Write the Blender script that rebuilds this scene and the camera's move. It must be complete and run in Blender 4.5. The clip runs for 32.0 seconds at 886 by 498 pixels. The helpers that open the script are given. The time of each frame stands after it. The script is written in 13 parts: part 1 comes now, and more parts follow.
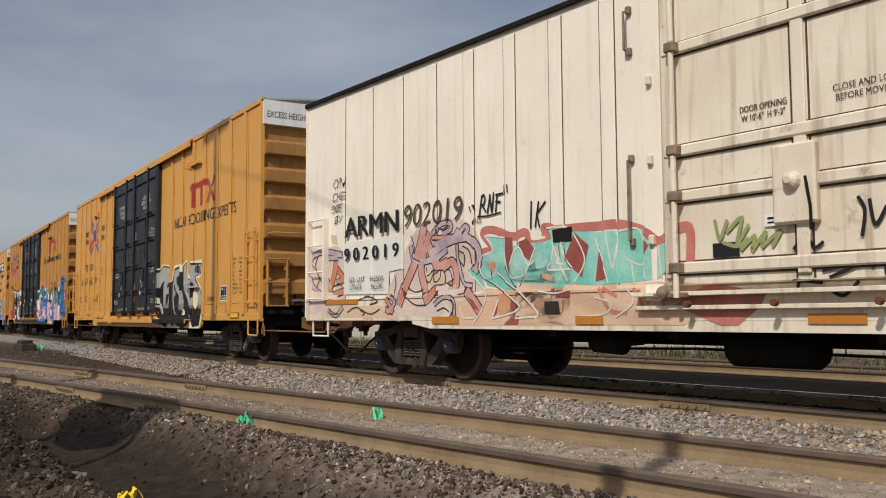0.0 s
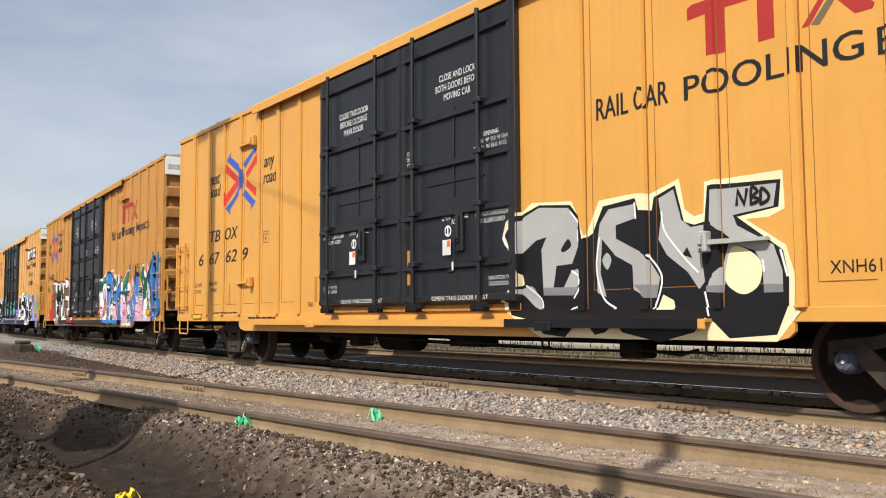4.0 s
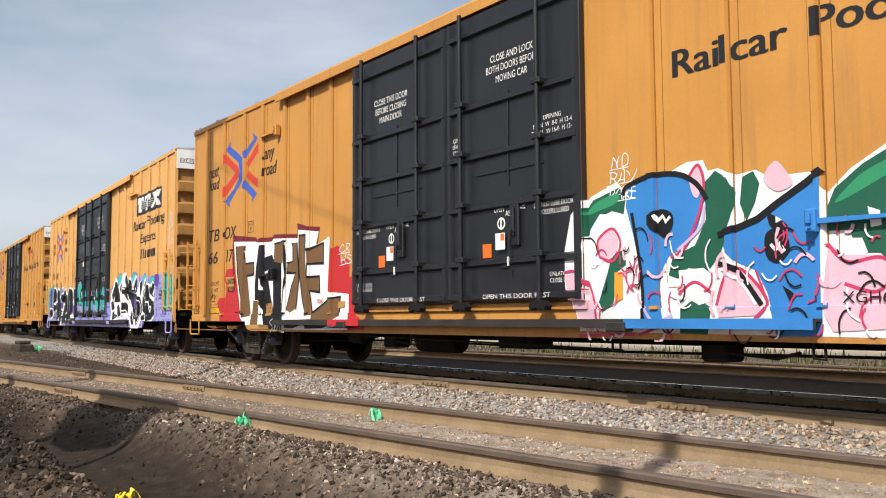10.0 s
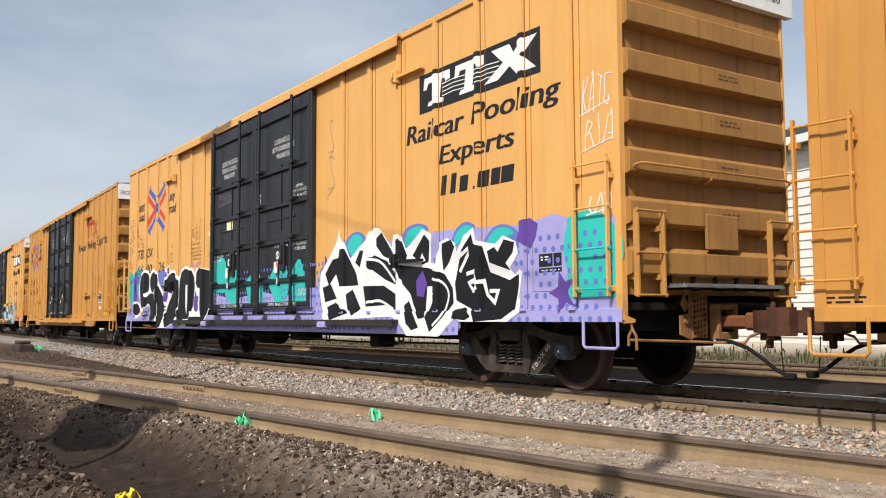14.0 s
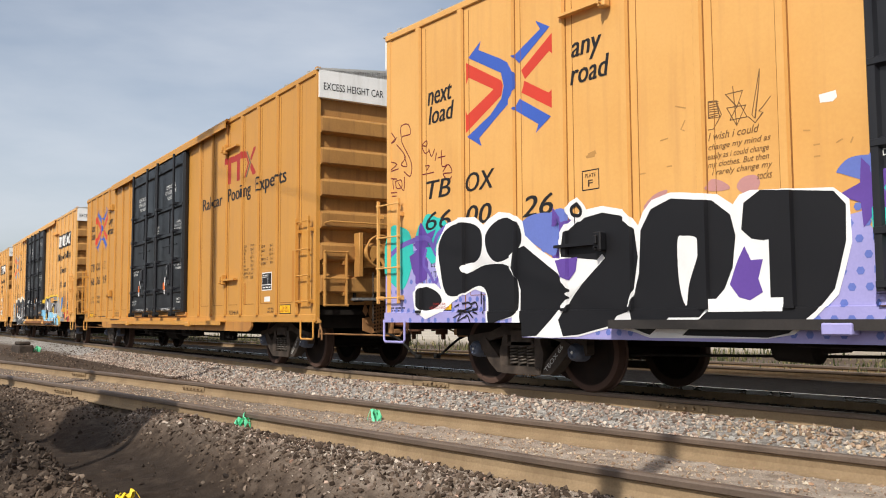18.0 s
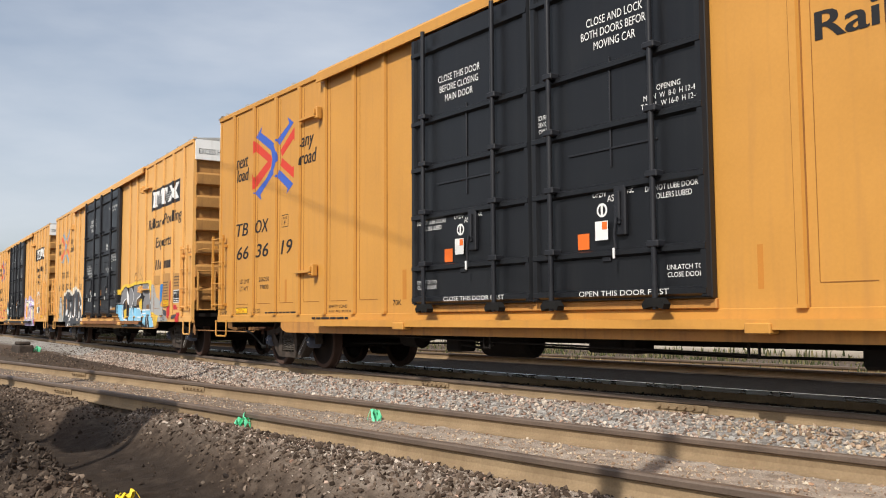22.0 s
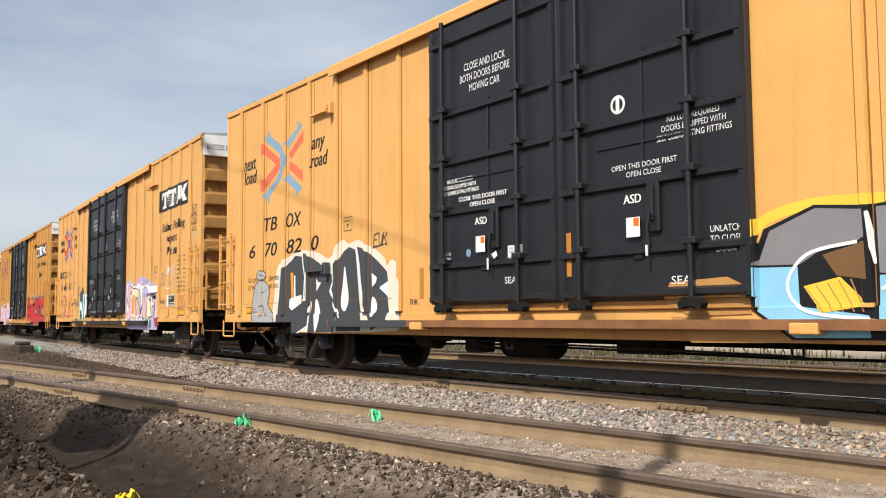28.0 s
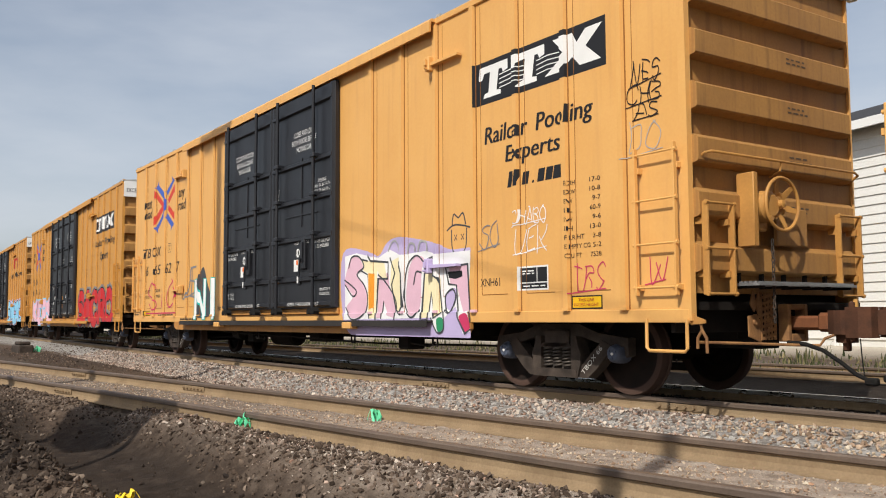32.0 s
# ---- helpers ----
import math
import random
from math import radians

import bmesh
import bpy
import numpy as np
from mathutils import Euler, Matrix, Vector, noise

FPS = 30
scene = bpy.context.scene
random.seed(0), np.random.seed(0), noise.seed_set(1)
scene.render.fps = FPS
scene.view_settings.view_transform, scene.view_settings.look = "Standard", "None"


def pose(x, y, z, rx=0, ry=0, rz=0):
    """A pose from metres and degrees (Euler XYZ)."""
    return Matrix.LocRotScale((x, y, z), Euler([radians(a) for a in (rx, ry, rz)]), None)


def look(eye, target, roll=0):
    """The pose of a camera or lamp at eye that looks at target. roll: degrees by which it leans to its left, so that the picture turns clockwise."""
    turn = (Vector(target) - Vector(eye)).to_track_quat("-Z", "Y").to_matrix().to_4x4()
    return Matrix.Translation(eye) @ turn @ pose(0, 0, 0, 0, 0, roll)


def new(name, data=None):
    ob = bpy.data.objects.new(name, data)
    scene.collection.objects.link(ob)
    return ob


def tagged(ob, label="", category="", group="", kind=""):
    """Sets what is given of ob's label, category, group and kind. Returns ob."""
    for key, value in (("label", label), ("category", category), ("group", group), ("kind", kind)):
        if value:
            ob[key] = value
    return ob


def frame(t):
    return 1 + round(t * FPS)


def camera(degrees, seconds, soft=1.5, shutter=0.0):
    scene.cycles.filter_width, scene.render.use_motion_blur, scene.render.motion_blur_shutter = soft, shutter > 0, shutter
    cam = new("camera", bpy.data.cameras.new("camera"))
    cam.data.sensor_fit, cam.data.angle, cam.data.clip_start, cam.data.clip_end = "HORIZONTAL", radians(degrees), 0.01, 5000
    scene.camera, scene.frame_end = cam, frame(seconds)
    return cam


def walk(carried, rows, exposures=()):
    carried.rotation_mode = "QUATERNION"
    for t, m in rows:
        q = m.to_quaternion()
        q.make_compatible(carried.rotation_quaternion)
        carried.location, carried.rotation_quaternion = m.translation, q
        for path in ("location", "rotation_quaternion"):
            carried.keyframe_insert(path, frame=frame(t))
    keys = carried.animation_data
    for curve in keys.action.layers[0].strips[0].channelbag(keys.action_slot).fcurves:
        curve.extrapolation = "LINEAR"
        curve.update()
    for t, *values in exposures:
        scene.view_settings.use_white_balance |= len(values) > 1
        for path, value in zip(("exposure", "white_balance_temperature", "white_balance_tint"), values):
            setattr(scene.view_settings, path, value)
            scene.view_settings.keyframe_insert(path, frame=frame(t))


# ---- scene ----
cam = camera(53.114, 32.0, soft=1.05)
EYE = Vector((0.0, 0.0, 0.857))
FWD = Vector((-0.79139, 0.60646, 0.07681))


def aim(dx, dy):
    """Camera pose turned by small angles (degrees) to its left and up."""
    f = Matrix.Rotation(radians(dx), 3, "Z") @ FWD
    f.z += radians(dy)
    return look(EYE, EYE + f, -0.315)


walk(cam, [(0, aim(0.12, -0.05)), (0.5, aim(0.05, 0)), (1.5, aim(0, 0)), (16.5, aim(0, 0)), (17.6, aim(0, 0.05)), (32, aim(0, 0.05))],
     exposures=[(0, -0.70), (1.0, -0.62), (2.0, -0.48), (3.0, -0.18), (5.5, 0.0), (6.0, -0.03), (7.0, -0.32), (8.0, -0.12), (9.0, 0.02), (10.0, 0.04), (11.0, 0.30), (12.0, 0.04), (13.0, -0.10), (14.0, -0.03), (17.0, 0.06), (18.0, -0.06), (19.0, -0.10), (20.0, -0.03), (21.0, -0.10), (23.0, 0.03), (24.0, -0.24), (25.0, -0.26), (28.0, 0.02), (29.0, 0.02), (30.0, -0.22), (31.0, -0.27), (32.0, -0.17)])

# ---------------------------------------------------------------- light
SUN_AZ = Vector((0.4426, -0.8967, 0))      # towards the sun, on the ground
SUN_EL = radians(43)
to_sun = (SUN_AZ.normalized() * math.cos(SUN_EL) + Vector((0, 0, math.sin(SUN_EL))))
sun_data = bpy.data.lights.new("sun", "SUN")
sun_data.energy, sun_data.angle, sun_data.color = 5.0, radians(0.55), (1.0, 0.94, 0.85)
sun = new("sun", sun_data)
sun.matrix_world = look(to_sun * 60, (0, 0, 0))

world = bpy.data.worlds.new("sky")
scene.world = world
world.use_nodes = True
wn, wl = world.node_tree.nodes, world.node_tree.links
wn.clear()
sky = wn.new("ShaderNodeTexSky")
sky.sky_type, sky.sun_disc = "NISHITA", False
sky.sun_elevation, sky.sun_rotation = SUN_EL, math.atan2(SUN_AZ.x, SUN_AZ.y)
sky.air_density, sky.dust_density, sky.ozone_density = 1.0, 2.2, 1.2
tc = wn.new("ShaderNodeTexCoord")
mp = wn.new("ShaderNodeMapping")
mp.inputs["Scale"].default_value = (1.0, 1.0, 3.6)
mp.inputs["Rotation"].default_value = (0.0, 0.1, 0.4)
cl = wn.new("ShaderNodeTexNoise")
cl.inputs["Scale"].default_value, cl.inputs["Detail"].default_value, cl.inputs["Roughness"].default_value = 1.7, 6.0, 0.52
cr = wn.new("ShaderNodeValToRGB")
cr.color_ramp.elements[0].position, cr.color_ramp.elements[1].position = 0.32, 0.74
cr.color_ramp.elements[0].color, cr.color_ramp.elements[1].color = (0.16, 0.16, 0.16, 1), (0.88, 0.88, 0.88, 1)
cm = wn.new("ShaderNodeMixRGB")
cm.inputs["Color2"].default_value = (6.8, 7.15, 7.75, 1)
bg = wn.new("ShaderNodeBackground")
bg.inputs["Strength"].default_value = 0.115
wo = wn.new("ShaderNodeOutputWorld")
wl.new(tc.outputs["Generated"], mp.inputs["Vector"])
wl.new(mp.outputs[0], cl.inputs["Vector"])
wl.new(cl.outputs["Fac"], cr.inputs["Fac"])
wl.new(cr.outputs["Color"], cm.inputs["Fac"])
wl.new(sky.outputs[0], cm.inputs["Color1"])
wl.new(cm.outputs[0], bg.inputs["Color"])
wl.new(bg.outputs[0], wo.inputs["Surface"])


# ---------------------------------------------------------------- materials
def material(name, base, second=None, rough=0.6, metal=0.0, scale=3.0, fine=60.0, bump=0.15, spread=0.5, dist=0.004,
             grain=0.25, per_object=0.0, streak=0.0, streak_color=(0.12, 0.06, 0.03), spots=0.0, spot_color=(0.1, 0.05, 0.03)):
    """Procedural surface: two scales of variation, grain relief, optional vertical streaks and rust spots."""
    m = bpy.data.materials.new(name)
    m.use_nodes = True
    n, l = m.node_tree.nodes, m.node_tree.links
    b = n["Principled BSDF"]
    second = second or tuple(c * 0.8 for c in base)
    co = n.new("ShaderNodeTexCoord")
    big = n.new("ShaderNodeTexNoise")
    big.inputs["Scale"].default_value, big.inputs["Detail"].default_value = scale, 5
    l.new(co.outputs["Object"], big.inputs["Vector"])
    ramp = n.new("ShaderNodeValToRGB")
    ramp.color_ramp.elements[0].position, ramp.color_ramp.elements[1].position = 0.5 - spread / 2, 0.5 + spread / 2
    ramp.color_ramp.elements[0].color, ramp.color_ramp.elements[1].color = (*second, 1), (*base, 1)
    l.new(big.outputs["Fac"], ramp.inputs["Fac"])
    col = ramp.outputs["Color"]
    small = n.new("ShaderNodeTexNoise")
    small.inputs["Scale"].default_value, small.inputs["Detail"].default_value = fine, 3
    l.new(co.outputs["Object"], small.inputs["Vector"])
    mul = n.new("ShaderNodeMixRGB")
    mul.blend_type, mul.inputs["Fac"].default_value = "OVERLAY", grain
    l.new(col, mul.inputs["Color1"])
    l.new(small.outputs["Fac"], mul.inputs["Color2"])
    col = mul.outputs[0]
    if streak:
        sm = n.new("ShaderNodeMapping")
        sm.inputs["Scale"].default_value = (5.5, 5.5, 0.35)
        l.new(co.outputs["Object"], sm.inputs["Vector"])
        sn = n.new("ShaderNodeTexNoise")
        sn.inputs["Scale"].default_value, sn.inputs["Detail"].default_value = 1.6, 6
        l.new(sm.outputs[0], sn.inputs["Vector"])
        sr = n.new("ShaderNodeMapRange")
        sr.inputs["From Min"].default_value, sr.inputs["From Max"].default_value = 0.52, 0.80
        sr.inputs["To Max"].default_value = streak
        l.new(sn.outputs["Fac"], sr.inputs["Value"])
        mx = n.new("ShaderNodeMixRGB")
        mx.inputs["Color2"].default_value = (*streak_color, 1)
        l.new(sr.outputs[0], mx.inputs["Fac"])
        l.new(col, mx.inputs["Color1"])
        col = mx.outputs[0]
    if spots:
        pn = n.new("ShaderNodeTexNoise")
        pn.inputs["Scale"].default_value, pn.inputs["Detail"].default_value, pn.inputs["Roughness"].default_value = 4.0, 8, 0.7
        l.new(co.outputs["Object"], pn.inputs["Vector"])
        pr = n.new("ShaderNodeMapRange")
        pr.inputs["From Min"].default_value, pr.inputs["From Max"].default_value = 0.60, 0.72
        pr.inputs["To Max"].default_value = spots
        l.new(pn.outputs["Fac"], pr.inputs["Value"])
        mx = n.new("ShaderNodeMixRGB")
        mx.inputs["Color2"].default_value = (*spot_color, 1)
        l.new(pr.outputs[0], mx.inputs["Fac"])
        l.new(col, mx.inputs["Color1"])
        col = mx.outputs[0]
    if per_object:
        oi = n.new("ShaderNodeObjectInfo")
        hs = n.new("ShaderNodeHueSaturation")
        mr = n.new("ShaderNodeMapRange")
        mr.inputs["To Min"].default_value, mr.inputs["To Max"].default_value = 1 - per_object, 1 + per_object
        l.new(oi.outputs["Random"], mr.inputs["Value"])
        l.new(mr.outputs[0], hs.inputs["Value"])
        l.new(col, hs.inputs["Color"])
        col = hs.outputs[0]
    l.new(col, b.inputs["Base Color"])
    rr = n.new("ShaderNodeMapRange")
    rr.inputs["To Min"].default_value, rr.inputs["To Max"].default_value = max(rough - 0.12, 0.05), min(rough + 0.12, 1)
    l.new(big.outputs["Fac"], rr.inputs["Value"])
    l.new(rr.outputs[0], b.inputs["Roughness"])
    b.inputs["Metallic"].default_value = metal
    b.inputs["Specular IOR Level"].default_value = 0.15 if rough > 0.72 else 0.4
    if bump:
        bp = n.new("ShaderNodeBump")
        bp.inputs["Strength"].default_value, bp.inputs["Distance"].default_value = bump, dist
        l.new(small.outputs["Fac"], bp.inputs["Height"])
        l.new(bp.outputs[0], b.inputs["Normal"])
    return m


def paint(name, c, rough=0.55):
    return material(name, c, tuple(v * 0.86 for v in c), rough=rough, scale=2.5, fine=40, bump=0.03, grain=0.08)


YELLOWS = {
    "fresh": material("yellow_paint_fresh", (0.68, 0.345, 0.075), (0.62, 0.305, 0.062), grain=0.07, rough=0.45, scale=1.2, fine=35, bump=0.05, streak=0.25, streak_color=(0.42, 0.2, 0.06)),
    "mid": material("yellow_paint_mid", (0.555, 0.272, 0.057), (0.49, 0.236, 0.047), grain=0.07, rough=0.5, scale=1.1, fine=35, bump=0.05, streak=0.35, streak_color=(0.33, 0.16, 0.055)),
    "worn": material("yellow_paint_worn", (0.55, 0.265, 0.058), (0.47, 0.218, 0.047), grain=0.08, rough=0.55, scale=1.0, fine=35, bump=0.06, streak=0.5, streak_color=(0.25, 0.12, 0.05)),
    "pale": material("yellow_paint_pale", (0.70, 0.39, 0.125), (0.64, 0.335, 0.095), grain=0.07, rough=0.5, scale=1.1, fine=35, bump=0.05, streak=0.3, streak_color=(0.42, 0.2, 0.08)),
}
M = {
    "black_door": material("black_door_paint", (0.017, 0.018, 0.022), (0.011, 0.0115, 0.0145), grain=0.1, rough=0.40, scale=2, fine=40, bump=0.06, streak=0.5, streak_color=(0.03, 0.028, 0.027)),
    "black": paint("black_paint", (0.012, 0.012, 0.014)),
    "white": paint("white_paint", (0.80, 0.80, 0.78)),
    "red": paint("red_paint", (0.40, 0.028, 0.022)),
    "logo_red": paint("logo_red_paint", (0.62, 0.05, 0.028)),
    "logo_blue": paint("logo_blue_paint", (0.045, 0.11, 0.48)),
    "logo_pale_red": paint("logo_pale_red", (0.72, 0.16, 0.08)),
    "logo_pale_blue": paint("logo_pale_blue", (0.22, 0.36, 0.50)),
    "sign_yellow": paint("sign_yellow", (0.85, 0.50, 0.01)),
    "orange": paint("reflector_amber", (0.50, 0.20, 0.03)),
    "flag_orange": paint("placard_orange", (0.80, 0.16, 0.02)),
    "roof": material("roof_galvanised", (0.52, 0.51, 0.48), (0.36, 0.35, 0.33), rough=0.5, metal=0.3, scale=1.5, fine=40, bump=0.08, spots=0.4),
    "cap": material("roof_cap_white", (0.80, 0.80, 0.78), (0.68, 0.68, 0.66), rough=0.55, scale=1.5, fine=40, bump=0.08, streak=0.3, streak_color=(0.3, 0.25, 0.18)),
    "reefer": material("reefer_white_paint", (0.90, 0.835, 0.725), (0.80, 0.725, 0.61), rough=0.5, scale=0.9, fine=30, bump=0.06, streak=0.30, streak_color=(0.50, 0.36, 0.22), spots=0.18, spot_color=(0.38, 0.2, 0.1)),
    "steel": material("dark_truck_steel", (0.090, 0.070, 0.057), (0.032, 0.026, 0.022), rough=0.75, metal=0.2, scale=6, fine=70, bump=0.3),
    # grime, coloured deeper to carry the shade below the cars
    "under": material("underframe_grime", (0.020, 0.016, 0.014), (0.009, 0.008, 0.007), rough=0.85, scale=5, fine=60, bump=0.3),
    "rust": material("coupler_rust", (0.19, 0.075, 0.038), (0.075, 0.035, 0.022), rough=0.85, scale=6, fine=80, bump=0.4),
    "wheel": material("wheel_rust", (0.16, 0.075, 0.05), (0.07, 0.04, 0.03), rough=0.8, scale=6, fine=80, bump=0.3),
    "cap_blue": material("bearing_cap_steel", (0.11, 0.135, 0.20), (0.06, 0.065, 0.085), rough=0.6, metal=0.3, scale=9, fine=60, bump=0.2),
    "spring": material("spring_steel", (0.10, 0.085, 0.07), (0.05, 0.04, 0.035), rough=0.6, metal=0.4, scale=8, fine=80, bump=0.2),
    "hose": material("black_rubber_hose", (0.016, 0.015, 0.014), (0.010, 0.010, 0.010), rough=0.88, scale=10, fine=60, bump=0.2),
    "grate": material("galvanised_grating", (0.32, 0.33, 0.34), (0.2, 0.2, 0.2), rough=0.5, metal=0.6, scale=8, fine=60, bump=0.2),
    "rail": material("rail_brown_steel", (0.31, 0.225, 0.135), (0.21, 0.148, 0.088), rough=0.75, metal=0.1, scale=2.5, fine=60, bump=0.2, streak=0.3),
    "railhead": material("rail_head_steel", (0.17, 0.125, 0.095), (0.11, 0.082, 0.065), rough=0.55, metal=0.3, scale=4, fine=60, bump=0.1),
    "railshine": material("rail_head_polished", (0.55, 0.54, 0.53), (0.42, 0.40, 0.38), rough=0.28, metal=0.9, scale=4, fine=60, bump=0.05),
    "tie": material("weathered_tie_wood", (0.13, 0.10, 0.08), (0.07, 0.055, 0.045), rough=0.9, scale=5, fine=50, bump=0.5),
    "clip": material("rail_fastening_rust", (0.13, 0.075, 0.05), (0.07, 0.045, 0.03), rough=0.85, scale=8, fine=80, bump=0.3),
    "flag_green": paint("survey_ribbon_green", (0.16, 0.72, 0.40)),
    "ribbon_yellow": paint("ribbon_yellow", (0.85, 0.62, 0.02)),
    "clapboard": material("clapboard_white", (0.74, 0.74, 0.71), (0.66, 0.65, 0.61), rough=0.6, scale=0.8, fine=30, bump=0.06),
    "shingle": material("roof_shingle_dark", (0.06, 0.06, 0.065), (0.035, 0.035, 0.04), rough=0.9, scale=3, fine=50, bump=0.5),
    "trim": paint("trim_white", (0.80, 0.80, 0.78)),
    "pole_wood": material("utility_pole_wood", (0.16, 0.11, 0.075), (0.09, 0.065, 0.045), rough=0.9, scale=4, fine=50, bump=0.5),
    "leaf": material("leaf_green", (0.075, 0.115, 0.035), (0.035, 0.06, 0.018), rough=0.75, scale=1.0, fine=20, bump=0, per_object=0.1),
    "bark": material("bark_brown", (0.11, 0.085, 0.065), (0.06, 0.045, 0.035), rough=0.95, scale=5, fine=40, bump=0.5),
}


def wheel_material():
    """Rusty wheel: the car's shade painted into the dark plate, lit rim painted lighter."""
    m = material("wheel_rust", (0.022, 0.014, 0.011), (0.010, 0.008, 0.007), rough=0.85, scale=6, fine=80, bump=0.3)
    n, l = m.node_tree.nodes, m.node_tree.links
    b = n["Principled BSDF"]
    old = b.inputs["Base Color"].links[0].from_socket
    co = n.new("ShaderNodeTexCoord")
    mp = n.new("ShaderNodeMapping")
    mp.inputs["Scale"].default_value = (1, 0, 1)
    ln = n.new("ShaderNodeVectorMath")
    ln.operation = "LENGTH"
    mr = n.new("ShaderNodeMapRange")
    mr.inputs["From Min"].default_value, mr.inputs["From Max"].default_value = 0.375, 0.395
    mx = n.new("ShaderNodeMixRGB")
    mx.inputs["Color2"].default_value = (0.075, 0.046, 0.036, 1)
    l.new(co.outputs["Object"], mp.inputs["Vector"])
    l.new(mp.outputs[0], ln.inputs[0])
    l.new(ln.outputs["Value"], mr.inputs["Value"])
    l.new(mr.outputs[0], mx.inputs["Fac"])
    l.new(old, mx.inputs["Color1"])
    l.new(mx.outputs[0], b.inputs["Base Color"])
    return m


M["wheel"] = wheel_material()
M["rusty_white"] = material("rusted_white_fitting", (0.34, 0.25, 0.18), (0.09, 0.06, 0.045), rough=0.7, scale=7, fine=50, bump=0.2)
M["seam"] = material("seam_grime", (0.12, 0.088, 0.062), (0.06, 0.045, 0.032), rough=0.9, scale=6, fine=40, bump=0.1)
M["lav_steel"] = paint("lavender_sill", (0.36, 0.34, 0.66))
M["teal_steel"] = paint("teal_ladder", (0.03, 0.50, 0.45))
M["blue_steel"] = paint("blue_ladder", (0.035, 0.21, 0.56))
M["dark_track"] = material("door_track_grime", (0.035, 0.03, 0.028), (0.018, 0.016, 0.015), rough=0.7, scale=4, fine=60, bump=0.2)
M["rust_track"] = material("door_track_rust", (0.30, 0.14, 0.06), (0.16, 0.075, 0.04), rough=0.8, scale=3, fine=60, bump=0.3)
M["shank"] = material("coupler_orange_rust", (0.22, 0.085, 0.036), (0.12, 0.05, 0.026), rough=0.85, scale=6, fine=80, bump=0.4)
M["lever"] = material("worn_yellow_brown_steel", (0.36, 0.19, 0.075), (0.15, 0.075, 0.04), rough=0.75, scale=7, fine=70, bump=0.25)
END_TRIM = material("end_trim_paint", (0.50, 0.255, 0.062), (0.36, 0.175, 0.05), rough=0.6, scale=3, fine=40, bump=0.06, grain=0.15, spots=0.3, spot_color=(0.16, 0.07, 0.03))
# darker yellow than the sides, with dark streaks and brown spots
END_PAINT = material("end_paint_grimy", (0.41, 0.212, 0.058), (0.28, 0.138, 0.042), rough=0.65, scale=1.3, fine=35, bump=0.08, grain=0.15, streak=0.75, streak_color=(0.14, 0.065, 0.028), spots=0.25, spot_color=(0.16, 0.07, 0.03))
M["sill_paint"] = material("sill_paint_worn", (0.50, 0.24, 0.055), (0.38, 0.17, 0.045), rough=0.6, scale=1.6, fine=35, bump=0.06, grain=0.12, streak=0.6, streak_color=(0.16, 0.08, 0.04), spots=0.3, spot_color=(0.13, 0.06, 0.03))
M["coupler"] = material("coupler_dark_rust", (0.11, 0.048, 0.027), (0.045, 0.024, 0.017), rough=0.85, scale=6, fine=80, bump=0.4)
M["reefer_door"] = material("reefer_door_paint", (0.80, 0.73, 0.61), (0.68, 0.58, 0.45), rough=0.55, scale=1.4, fine=30, bump=0.08, grain=0.12, streak=0.75, streak_color=(0.24, 0.15, 0.09), spots=0.6, spot_color=(0.22, 0.11, 0.05))
M["rib_seam"] = material("rib_seam_grime", (0.30, 0.13, 0.032), (0.19, 0.085, 0.028), rough=0.8, scale=3, fine=40, bump=0.05)
M["clean_door"] = material("black_door_paint_clean", (0.010, 0.011, 0.013), (0.0065, 0.007, 0.009), grain=0.1, rough=0.38, scale=2, fine=40, bump=0.04, streak=0.4, streak_color=(0.022, 0.021, 0.02))


# ---------------------------------------------------------------- mesh helpers
def mesh_of(name, verts, faces, mat=None, smooth=False):
    me = bpy.data.meshes.new(name)
    me.from_pydata([tuple(v) for v in verts], [], [tuple(f) for f in faces])
    if mat:
        me.materials.append(mat)
    if smooth:
        me.shade_smooth()
    return me


def part(name, me, parent, at=None, label=""):
    """Links a mesh as one object under a thing or part."""
    ob = new(name, me)
    ob.parent = parent
    if at is not None:
        ob.matrix_basis = at
    if label:
        ob["label"] = label
    return ob


